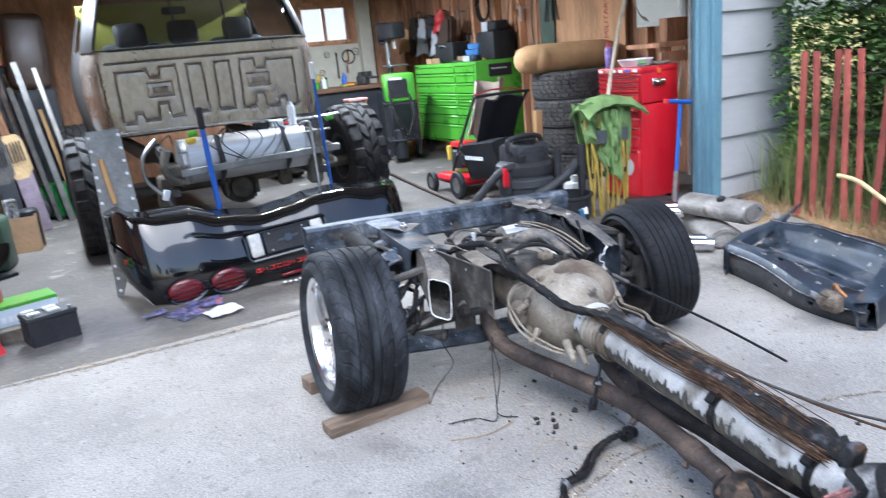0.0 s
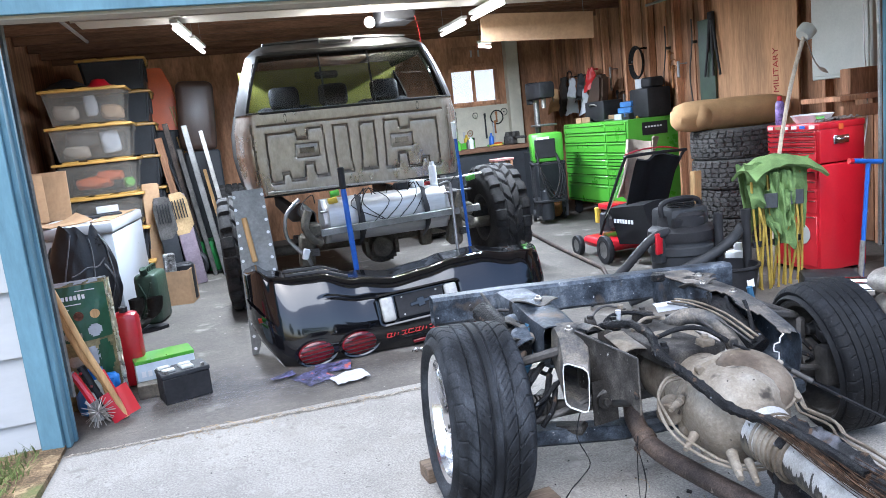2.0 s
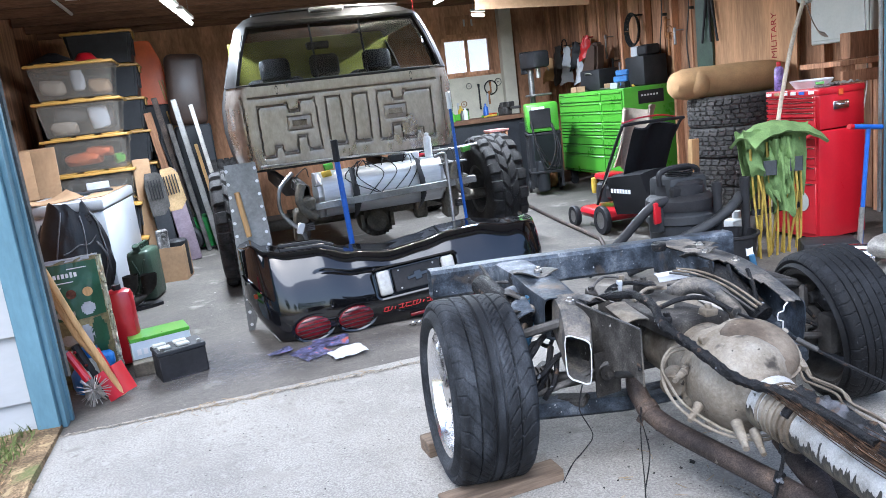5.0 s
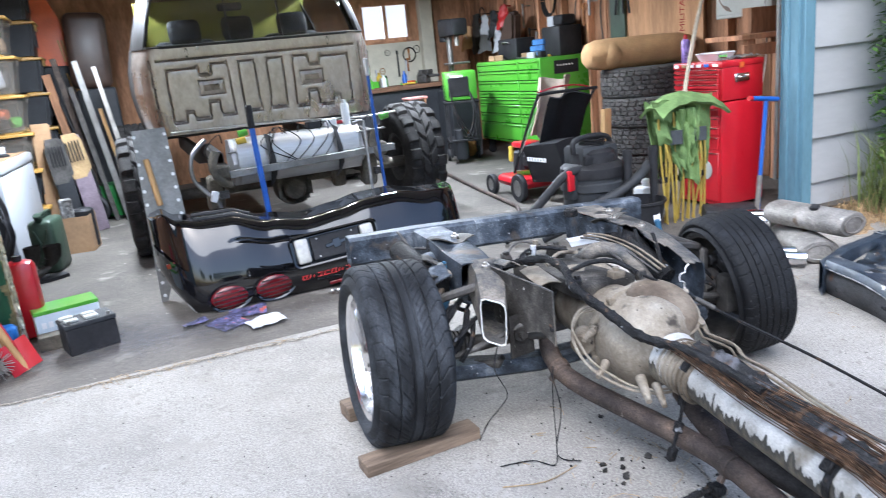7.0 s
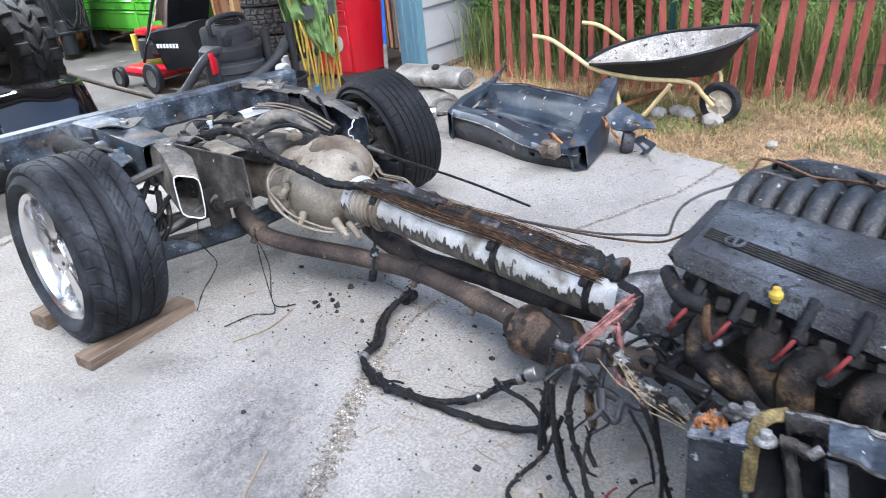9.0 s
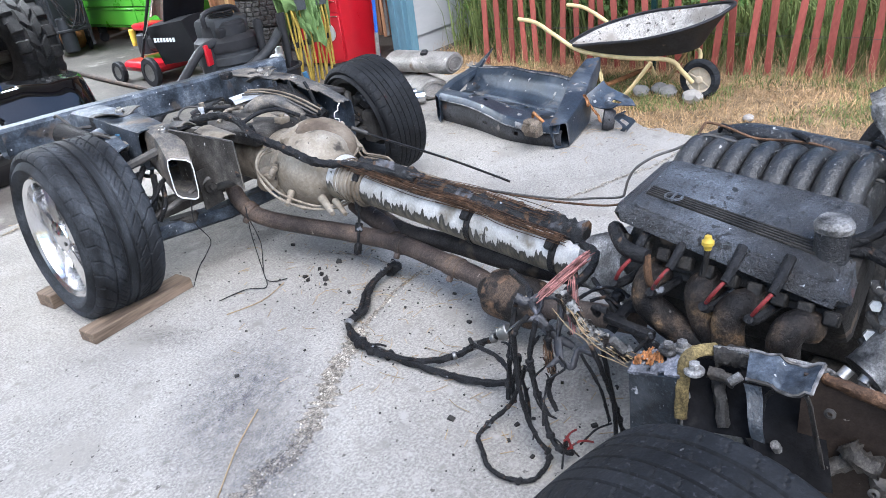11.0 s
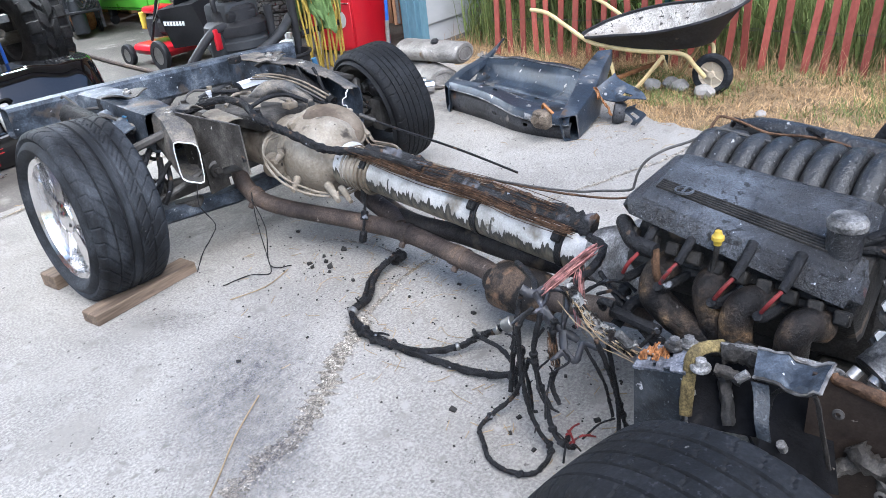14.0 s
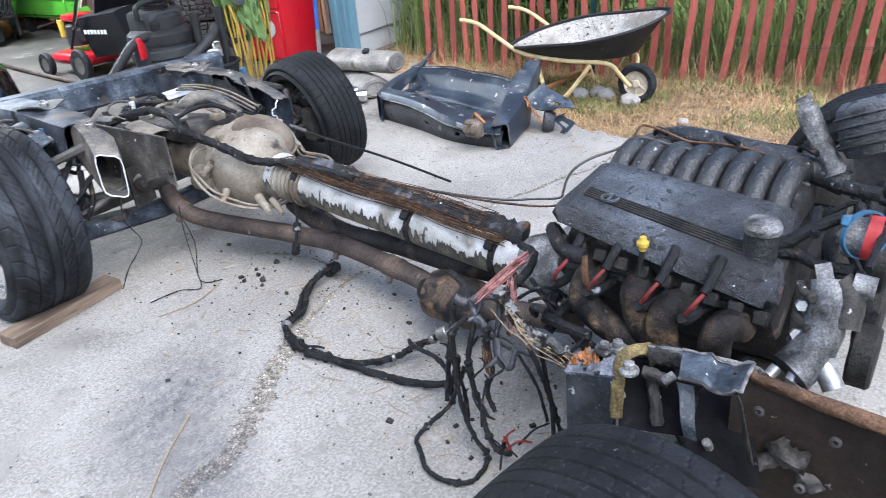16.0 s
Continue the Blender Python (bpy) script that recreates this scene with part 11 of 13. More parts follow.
box(bm, (0, 0, 0.19), (0.4, 0.3, 0.38), bev=0.03, seg=2)
part("tub", bm, mat("tote_green", (0.03, 0.2, 0.05), 0.5), gt)
vs = thing("brown_armchair", "dark brown padded seat stored high against the wall", "chair", pose(-1.85, 5.2, 1.4))
bm = M()
box(bm, (0, 0, 0.4), (0.42, 0.2, 0.8), (0, 4, 0), 0.08, 3)
part("cushion", bm, bpy.data.materials["brown_vinyl"], vs)
bm = M()
box(bm, (0, 0.1, -0.7), (0.4, 0.4, 1.4), bev=0.02)
part("stand", bm, BINBLACK, vs)
for k in range(14):
    x, y = rnd.uniform(-3.4, -2.4), rnd.uniform(5.8, 6.6)
    h = rnd.uniform(0.4, 1.9)
    o = thing("stored_carton", "dim stacked carton at the back of the garage", "carton", pose(x, y, 0, 0, 0, rnd.uniform(-20, 20)), "stored cartons")
    bm = M()
    box(bm, (0, 0, h / 2), (rnd.uniform(0.3, 0.6), rnd.uniform(0.3, 0.5), h), bev=0.01)
    part("carton", bm, rnd.choice((CARD, BINBLACK, MATTBLACK, DARKSTEEL, RAFTER)), o)

# small things by the left jamb
jc = thing("jerry_can", "olive green steel jerry can standing on the floor", "jerry can", pose(-2.38, 2.72, 0, 0, 0, -12))
bm = M()
box(bm, (0, 0, 0.215), (0.19, 0.32, 0.43), bev=0.04, seg=3)
part("body", bm, JERRY, jc)
bm = M()
for y in (-0.06, 0, 0.06):
    tube(bm, [(0.0, y - 0.02, 0.42), (0.0, y - 0.02, 0.47), (0.0, y + 0.08, 0.47), (0.0, y + 0.08, 0.42)], 0.009, 6, 3)
part("handles", bm, JERRY, jc)
bm = M()
cyl(bm, (0, -0.12, 0.42), (0, -0.15, 0.48), 0.03, seg=14, bev=0.004)
part("cap", bm, JERRY, jc)
for k in range(2):
    bm = M()
    tube(bm, [(-0.05 + k * 0.1, -0.163, 0.08), (0.05 - k * 0.1, -0.163, 0.36)], 0.008, 6, 1)
    part("pressed_rib", bm, JERRY, jc)
cbx = thing("cardboard_box", "small open cardboard box with parts inside", "cardboard box", pose(-2.22, 3.38, 0, 0, 0, -10))
for c, s in (((0, -0.14, 0.16), (0.3, 0.005, 0.32)), ((0, 0.14, 0.16), (0.3, 0.005, 0.32)), ((-0.148, 0, 0.16), (0.005, 0.275, 0.32)), ((0.148, 0, 0.16), (0.005, 0.275, 0.32)), ((0, 0, 0.004), (0.29, 0.275, 0.006))):
    bm = M()
    box(bm, c, s)
    part("side", bm, CARD, cbx)
bm = M()
box(bm, (-0.1, -0.144, 0.08), (0.04, 0.003, 0.09))
part("label", bm, LABELWHITE, cbx)
al = thing("alloy_part", "bright cast alloy part resting in the cardboard box", "engine part", pose(-2.27, 3.35, 0.007, 6, 0, 20))
bm = M()
box(bm, (0, 0, 0.24), (0.1, 0.06, 0.48), bev=0.01)
part("casting", bm, ASHMETAL, al)
for k in range(5):
    bm = M()
    cyl(bm, (0.0, -0.03, 0.28 + k * 0.04), (0.0, -0.045, 0.28 + k * 0.04), 0.014, seg=12)
    part("boss", bm, ASHMETAL, al)
dk = thing("dark_part", "black round part resting in the cardboard box", "engine part", pose(-2.14, 3.4, 0.007))
bm = M()
cyl(bm, (0, 0, 0), (0, 0, 0.36), 0.09, seg=18, bev=0.02)
part("body", bm, MATTBLACK, dk)
for k, (x, y, a) in enumerate(((-2.5, 2.42, 38), (-2.36, 2.36, 62))):
    bt_ = thing("work_boot", "worn black leather work boot on the floor", "boot", pose(x, y, 0, 0, 0, -a), "pair of boots")
    bm = M()
    sheet(bm, lambda u, v: ((u - .5) * (0.085 + 0.03 * math.sin(v * 3.14) - 0.012 * math.sin(v * 6.28)), -0.2 + 0.29 * v, 0.026 + 0.012 * (1 - v) ** 4), 6, 12, 0.026)
    part("sole", bm, MATTBLACK, bt_)
    bm = M()
    rings = []
    for j, (cy, cz, rx, ry, lean) in enumerate(((-0.19, 0.05, 0.022, 0.015, 80), (-0.17, 0.055, 0.044, 0.03, 75), (-0.12, 0.068, 0.05, 0.046, 62), (-0.06, 0.085, 0.049, 0.06, 48), (-0.01, 0.115, 0.046, 0.072, 26), (0.02, 0.16, 0.045, 0.064, 10), (0.028, 0.21, 0.05, 0.064, 4), (0.03, 0.262, 0.055, 0.068, 0))):
        ca, sa = math.cos(radians(lean)), math.sin(radians(lean))
        ring = []
        for i in range(18):
            th = i / 18 * 2 * math.pi
            px, py = rx * math.cos(th), ry * math.sin(th)
            w = 1 + 0.07 * noise.noise((px * 40, py * 40, j * 0.9 + k * 9))
            ring.append(bm.verts.new((px * w, cy + py * ca * w, max(0.028, cz + py * sa * w + 0.01 * noise.noise((th, j, k))))))
        rings.append(ring)
    for r0, r1 in zip(rings, rings[1:]):
        for i in range(18):
            bm.faces.new((r0[i], r0[(i + 1) % 18], r1[(i + 1) % 18], r1[i]))
    bm.faces.new(rings[0][::-1])
    bmesh.ops.solidify(bm, geom=bm.faces[:], thickness=0.005)
    part("upper", bm, BOOT, bt_)
    for j in range(5):
        bm = M()
        y0, z0 = -0.085 + j * 0.017, 0.132 + j * 0.024
        tube(bm, [(-0.03, y0 + 0.012, z0 - 0.012), (0.0, y0, z0), (0.03, y0 + 0.012, z0 - 0.01)], 0.003, 5, 2)
        part("lace", bm, DARKSTEEL, bt_)
bag = thing("slumped_bag", "slumped black nylon bag with grey piping before the freezer", "bag", pose(-2.85, 2.36, 0, 0, 0, 6))


def slump(th, h):
    """Surface of the slumped bag: angle th, height share h from 0 to 1."""
    w = 0.21 * (0.75 + 0.55 * math.sin(min(h, 0.8) / 0.8 * 2.6)) * (1 - 0.35 * max(0, h - 0.8) / 0.2)
    crease = 0.13 * noise.noise((3 * math.cos(th), 3 * math.sin(th), h * 3.5)) + 0.09 * abs(noise.noise((5 * math.cos(th) + h * 4, 5 * math.sin(th), h * 2)))
    w *= 0.92 + crease
    z = 0.88 * h + 0.05 * h ** 3 * math.cos(3 * th + 0.6) + 0.05 * h * noise.noise((2 * math.cos(th), 2 * math.sin(th), 7))
    return Vector((w * math.cos(th) * 1.05 + 0.03 * h, w * 0.62 * math.sin(th), max(z, 0.0)))


bm = M()
rings = [[bm.verts.new(slump(i / 48 * 2 * math.pi, h / 36)) for i in range(48)] for h in range(37)]
for r0, r1 in zip(rings, rings[1:]):
    for i in range(48):
        bm.faces.new((r0[i], r0[(i + 1) % 48], r1[(i + 1) % 48], r1[i]))
bm.faces.new(rings[0][::-1])
inner = [bm.verts.new(v.co * 0.55 + Vector((0.02, 0, 0.26))) for v in rings[-1]]
for i in range(48):
    bm.faces.new((rings[-1][i], rings[-1][(i + 1) % 48], inner[(i + 1) % 48], inner[i]))
bm.faces.new(inner)
part("shell", bm, BAGBLACK, bag)
PIPING = mat("grey_bag_piping", (0.12, 0.12, 0.13), 0.6)
for t0, t1, h0, h1 in ((4.1, 4.5, 0.15, 0.98), (5.0, 5.3, 0.3, 0.97), (3.7, 3.3, 0.35, 0.9), (4.5, 5.6, 0.62, 0.72), (5.5, 5.9, 0.25, 0.9)):
    bm = M()
    tube(bm, [slump(t0 + (t1 - t0) * i / 7, h0 + (h1 - h0) * i / 7) * 1.01 for i in range(8)], 0.006, 6, 2)
    part("piping", bm, PIPING, bag)
bm = M()
tube(bm, [(0.2, -0.1, 0.6), (0.25, -0.13, 0.5), (0.26, -0.14, 0.36), (0.22, -0.13, 0.25), (0.15, -0.11, 0.2)], 0.012, 8, 5, flat=0.4)
part("strap", bm, MATTBLACK, bag)
sbag = thing("seed_bag", "green and brown seed bag with crinkled foil edges by the jamb", "seed bag", pose(-2.555, 0.62, 0, 0, 0, 8))


def bag_front(u, v, off=0.0):
    """Front of the bulged seed bag, u across, v up."""
    return Vector(((u - .5) * 0.32, -0.07 * math.sin(v * 3.0 + 0.14) * math.sin(u * 3.14) ** 0.7 - 0.03 - off + 0.012 * noise.noise((u * 6, v * 6, 3)) + 0.006 * noise.noise((u * 17, v * 17, 1)), 0.735 * v))


bm = M()
sheet(bm, lambda u, v: bag_front(u, v), 26, 40, 0.06)
part("bag", bm, SIGNBROWN, sbag)
bm = M()
sheet(bm, lambda u, v: bag_front(0.02 + 0.96 * u, 0.55 + 0.42 * v, 0.004), 24, 22, 0.003)
part("front_print", bm, SIGNGREEN, sbag, "green printed panel")
for k, w in enumerate((0.02, 0.016, 0.02, 0.02, 0.018, 0.02)):
    bm = M()
    p = bag_front(0.3 + k * 0.065, 0.885, 0.009)
    box(bm, p, (w * 0.75, 0.004, 0.024 if k != 4 else 0.032), (-6, 0, 0), 0.001)
    part("lettering_bar", bm, LABELWHITE, sbag)
for u, v, w in ((0.4, 0.835, 0.11), (0.66, 0.93, 0.1), (0.27, 0.8, 0.06)):
    bm = M()
    box(bm, bag_front(u, v, 0.008), (w, 0.003, 0.005), (-6, 0, 0))
    part("lettering_bar", bm, LABELWHITE, sbag)
for k, u in enumerate((0.22, 0.5, 0.76)):
    bm = M()
    p = bag_front(u, 0.745, 0.006)
    cyl(bm, p, p + Vector((0, -0.005, 0)), 0.026, seg=18)
    part("print_disc", bm, (CARD, mat("print_brown_red", (0.13, 0.05, 0.03), 0.5, var=0.5, scale=30), ASHWOOD)[k], sbag)
for k, (u, v, w, h, mt_) in enumerate(((0.35, 0.6, 0.1, 0.05, GREYCLOTH), (0.72, 0.62, 0.07, 0.07, PAPER), (0.62, 0.42, 0.07, 0.12, PAPER), (0.82, 0.4, 0.08, 0.2, SIGNGREEN), (0.35, 0.4, 0.12, 0.06, GREYCLOTH), (0.2, 0.3, 0.08, 0.05, PAPER))):
    bm = M()
    sheet(bm, lambda a, b: bag_front(u + (a - .5) * w / 0.32, v + (b - .5) * h / 0.735, 0.006), 8, 8, 0.002, skip=lambda a, b: (2 * a - 1) ** 2 + (2 * b - 1) ** 2 > 1.15)
    part("print_patch", bm, mt_, sbag)
for edge in range(2):
    bm = M()
    if edge:
        sheet(bm, lambda u, v: Vector((0.155 + 0.03 * u, -0.03 + 0.02 * noise.noise((u * 3, v * 14, 2)) - 0.012 * u, 0.735 * v + 0.006 * noise.noise((v * 20, u, 8)))), 4, 60, 0.003)
    else:
        sheet(bm, lambda u, v: Vector(((u - .5) * 0.34, -0.034 + 0.008 * noise.noise((u * 9, v * 2, 2)), 0.72 + 0.022 * v)), 30, 3, 0.004)
    part("foil_edge", bm, FOILEDGE if edge else PAPER, sbag)
rj = thing("red_can", "red plastic fuel can behind the seed bag", "fuel can", pose(-2.36, 0.86, 0))
bm = M()
box(bm, (0, 0, 0.24), (0.16, 0.14, 0.46), bev=0.04, seg=2)
part("body", bm, REDPAINT, rj)
bm = M()
cyl(bm, (0, 0, 0.46), (0, 0, 0.5), 0.025, seg=12)
part("cap", bm, MATTBLACK, rj)


def long_handle(name, label, cat, pts, r, head):
    t = thing(name, label, cat, Matrix.Translation(pts[-1]))
    o = Vector(pts[-1])
    bm = M()
    tube(bm, [Vector(p) - o for p in pts], r, 10, 2)
    part("handle", bm, ASHWOOD, t)
    head(t)
    return t


def spade(t):
    bm = M()
    tube(bm, [(-0.09, 0.02, 0.27), (-0.055, 0.012, 0.17), (-0.04, 0.005, 0.12)], 0.019, 8, 2)
    part("socket", bm, REDPAINT, t)
    bm = M()
    d = Vector((0.3, -0.12, -0.85)).normalized()
    a = Vector((-0.05, 0.01, 0.16))
    sx = Vector((0.9, 0.35, 0.3)).normalized()
    nrm = d.cross(sx)
    sheet(bm, lambda u, v: a + d * (0.165 * v) + sx * ((u - .5) * 0.15) + nrm * (0.02 * (2 * u - 1) ** 2), 8, 6, 0.004)
    part("blade", bm, REDPAINT, t, "red painted blade")


long_handle("spade", "short red spade with a pale wooden handle leaning on the jamb", "spade", [(-2.6, 0.32, 0.74), (-2.5, 0.3, 0.42), (-2.44, 0.28, 0.27), (-2.35, 0.28, 0.008)], 0.017, spade)


def fork(t):
    bm = M()
    tube(bm, [(-0.12, 0.0, 0.3), (-0.05, 0, 0.1), (0.0, 0.0, 0.01)], 0.022, 8, 2)
    part("socket", bm, MATTBLACK, t)
    for k in range(3):
        bm = M()
        p = Vector((-0.12 + k * 0.04, -0.01, 0.27 - k * 0.08))
        cyl(bm, p, p + Vector((0, -0.02, 0)), 0.009, seg=8)
        part("rivet", bm, CHROME, t)


long_handle("garden_tool", "pale wooden tool handle with a black riveted socket", "garden tool", [(-2.6, 0.34, 0.62), (-2.52, 0.33, 0.36), (-2.44, 0.33, 0.2), (-2.42, 0.33, 0.012)], 0.016, fork)
wbz = thing("wire_wheel", "steel wire starburst tool with a red handle", "garden tool", pose(-2.47, 0.2, 0.0))
bm = M()
c = Vector((0, 0, 0.09))
rnd = random.Random(121)
for k in range(46):
    d = Vector((rnd.gauss(0, 1), rnd.gauss(0, 0.6), rnd.gauss(0, 1))).normalized()
    e = c + d * 0.085
    e.z = max(e.z, 0.002)
    cyl(bm, c, e, 0.003, 0.002, 5)
part("tines", bm, DULLCHROME, wbz)
bm = M()
tube(bm, [(-0.02, 0.02, 0.14), (-0.07, 0.05, 0.24), (-0.1, 0.06, 0.3)], 0.02, 8, 3)
part("handle", bm, REDPAINT, wbz)
bl = thing("blue_pump", "bright blue plastic pump on the floor by the jamb", "pump", pose(-2.52, 0.52, 0.0))
bm = M()
lathe(bm, [(0, 0), (0.1, 0), (0.11, 0.03), (0.11, 0.1), (0.08, 0.14), (0.05, 0.16), (0.05, 0.24), (0, 0.25)], Matrix(), 22)
box(bm, (0.08, -0.02, 0.16), (0.1, 0.08, 0.09), bev=0.02)
part("body", bm, mat("bright_blue_plastic", (0.02, 0.16, 0.5), 0.45, var=0.2), bl)
mj = thing("glass_jar", "dusty pale jar standing behind the handles", "jar", pose(-2.5, 0.36, 0.0))
bm = M()
lathe(bm, [(0, 0), (0.045, 0), (0.05, 0.02), (0.05, 0.16), (0.035, 0.19), (0.035, 0.21), (0, 0.21)], Matrix(), 20)
part("jar", bm, PANELGREY, mj)
bxi = thing("battery_carton", "white and green battery carton on the floor", "carton", pose(-2.18, 0.82, 0, 0, 0, 12))
bm = M()
box(bm, (0, 0, 0.085), (0.34, 0.2, 0.17), bev=0.004)
part("carton", bm, mat("pale_blue_white_card", (0.55, 0.62, 0.66), 0.6, var=0.05), bxi)
bm = M()
box(bm, (0, 0, 0.178), (0.345, 0.205, 0.022), bev=0.003)
part("lid", bm, GREENPAINT, bxi, "green carton lid")
for k in range(8):
    bm = M()
    box(bm, (-0.13 + k * 0.036, -0.102, 0.105), (0.024, 0.003, 0.035))
    part("lettering_bar", bm, LABELWHITE, bxi)
bt2 = thing("car_battery", "black used car battery on the garage floor", "battery", pose(-2.05, 0.46, 0, 0, 0, 16))
bm = M()
box(bm, (0, 0, 0.075), (0.26, 0.18, 0.15), bev=0.006)
part("case", bm, MATTBLACK, bt2)
bm = M()
box(bm, (0, 0, 0.162), (0.268, 0.188, 0.026), bev=0.005)
part("lid", bm, BINBLACK, bt2)
for x, y in ((-0.09, 0.05), (0.02, 0.03), (0.02, -0.04), (-0.08, -0.03)):
    bm = M()
    box(bm, (x, y, 0.182), (0.07, 0.045, 0.016), bev=0.004)
    part("vent_cap", bm, PANELGREY, bt2)
for x in (-0.1, 0.1):
    bm = M()
    cyl(bm, (x, -0.07, 0.175), (x, -0.07, 0.192), 0.01, seg=10)
    part("terminal", bm, STEEL, bt2)
brk = thing("brick", "dusty brown brick beside the battery", "brick", pose(-2.22, 0.6, 0, 0, 0, 8))
bm = M()
box(bm, (0, 0, 0.04), (0.2, 0.1, 0.08), bev=0.005)
part("block", bm, OILY, brk)
for k, (x, y, w, h, a, mt, lb) in enumerate(((-1.33, 0.3, 0.18, 0.22, 25, PRINT, "crumpled printed magazine on the floor"), (-1.2, 0.42, 0.22, 0.16, -10, PRINT, "crumpled printed magazine on the floor"), (-1.14, 0.16, 0.2, 0.14, 12, PAPER, "torn pale paper on the floor"), (-1.5, 0.4, 0.14, 0.05, 15, PRINT, "dark strip of packaging on the floor"))):
    o = thing("magazine" if mt is PRINT else "paper_scrap", lb, "paper", pose(x, y, 0.002 + 0.004 * k, 0, 0, a))
    bm = M()
    sheet(bm, lambda u, v: ((u - .5) * w, (v - .5) * h, 0.006 + 0.016 * abs(noise.noise((u * 3 + k, v * 3, k * 2.2))) + 0.01 * u * v), 10, 10, 0.002)
    part("sheet", bm, mt, o)
chn = thing("steel_chain", "short bright chain heaped beside the bumper", "chain", pose(-0.62, 0.42, 0))
for k in range(9):
    bm = M()
    lathe(bm, [(0.011, -0.003), (0.015, 0), (0.011, 0.003)], pose(0.018 * k - 0.07, 0.01 * math.sin(k * 2), 0.016, 90 * (k % 2), 20 * k, 0), 12, close=True)
    part("link", bm, CHROME, chn)

# ---- outside: mufflers and cut body section ----
mf = thing("muffler_pair", "pair of dull steel mufflers with chrome tips lying on the concrete", "muffler", pose(2.08, -0.6, 0))


def oval(bm, p0, p1, rx, rz, e=0.02):
    p0, p1 = Vector(p0), Vector(p1)
    f = Matrix.Translation(p0) @ frame_of(p1 - p0) @ Matrix.Diagonal((rx, rz, 1, 1))
    L = (p1 - p0).length
    lathe(bm, [(0, 0), (0.86, 0), (1, e), (1, L - e), (0.86, L), (0, L)], f, 30)


for nm, p0, p1, rx, rz, mt in (("muffler_body", (-0.14, -0.5, 0.215), (-0.14, 0.04, 0.215), 0.118, 0.072, MUFFLER), ("muffler_body", (-0.3, -0.42, 0.072), (-0.06, 0.02, 0.072), 0.115, 0.07, MUFFLER)):
    bm = M()
    oval(bm, p0, p1, rx, rz)
    part(nm, bm, mt, mf)
    bm = M()
    d = (Vector(p0) - Vector(p1)).normalized()
    lathe(bm, [(0.45, 0.002), (0.5, 0.004), (0.5, 0.008), (0.45, 0.006)], Matrix.Translation(Vector(p0)) @ frame_of(d) @ Matrix.Diagonal((rx * 1.3, rz * 1.3, 1, 1)), 26, close=True)
    part("end_seam", bm, DULLCHROME, mf)
for p0, p1 in (((-0.12, 0.1, 0.17), (-0.3, 0.3, 0.16)), ((-0.2, 0.02, 0.165), (-0.38, 0.22, 0.155)), ((-0.32, -0.36, 0.055), (-0.54, -0.1, 0.05)), ((-0.4, -0.42, 0.055), (-0.62, -0.16, 0.05))):
    bm = M()
    d = Vector(p1) - Vector(p0)
    lathe(bm, [(0.036, 0), (0.04, 0), (0.043, d.length), (0.036, d.length)], Matrix.Translation(p0) @ frame_of(d), 20, close=True)
    part("exhaust_tip", bm, CHROME, mf, "polished chrome tip")
bm = M()
tube(bm, [(-0.1, 0.1, 0.1), (-0.05, 0.2, 0.12), (0.08, 0.24, 0.14), (0.15, 0.2, 0.18)], 0.035, 12, 5)
part("pipe_bend", bm, DULLCHROME, mf)
bm = M()
box(bm, (-0.18, -0.28, 0.29), (0.07, 0.05, 0.03), (0, 0, 30), 0.01)
part("rubber_hanger", bm, MATTBLACK, mf)

cut = thing("cut_body_section", "cut-off dark blue steel body section with rusty edges", "body section", pose(1.53, -1.885, 0))
STEELBLUE = mat("dark_blue_body_steel", (0.03, 0.042, 0.06), 0.42, 0.25, var=0.4, scale=5, fine=50, bump=0.15, grit=0.2, spots=[((0.085, 0.1, 0.12), 4, 0.54, 0.12), ((0.17, 0.165, 0.155), 7, 0.6, 0.1), ((0.12, 0.08, 0.05), 9, 0.64, 0.06), ((0.34, 0.33, 0.31), 22, 0.67, 0.03), ((0.012, 0.013, 0.015), 6, 0.62, 0.05)])
GREYBROWN = mat("dirty_sill_steel", (0.055, 0.055, 0.058), 0.6, 0.15, var=0.4, scale=6, fine=60, bump=0.2, grit=0.25, spots=[((0.14, 0.075, 0.04), 5, 0.62, 0.08), ((0.012, 0.012, 0.012), 22, 0.66, 0.04), ((0.2, 0.18, 0.16), 8, 0.66, 0.06)])


def sill(u):
    """The near edge of the piece, from the garage end to the yard end."""
    pts = smooth_path([(-0.14, 0.52, 0), (-0.24, 0.2, 0), (-0.34, -0.05, 0), (-0.37, -0.25, 0), (-0.36, -0.42, 0)], 8)
    f = u * (len(pts) - 1)
    k = min(int(f), len(pts) - 2)
    return pts[k].lerp(pts[k + 1], f - k)


def tray_pt(u, v):
    """u along the piece, v across from the sill flange to the far wall."""
    a = sill(u)
    b = Vector((0.38, 0.62, 0)).lerp(Vector((0.14, -0.34, 0)), u) + Vector((0.09 * math.sin(u * 3.1), 0, 0))
    p = a.lerp(b, v)
    prof = [(0.0, 0.125), (0.03, 0.165), (0.26, 0.155), (0.3, 0.12), (0.34, 0.085), (0.74, 0.085), (0.8, 0.11), (0.86, 0.18), (0.93, 0.215), (1.0, 0.21)]
    for (v0, z0), (v1, z1) in zip(prof, prof[1:]):
        if v <= v1:
            z = z0 + (z1 - z0) * (v - v0) / (v1 - v0)
            break
    z += 0.012 * noise.noise((u * 5, v * 4, 1)) + 0.02 * math.sin(u * 5 + 0.8) * (1 - v) - 0.03 * u * (1 - v)
    return Vector((p.x, p.y, z))


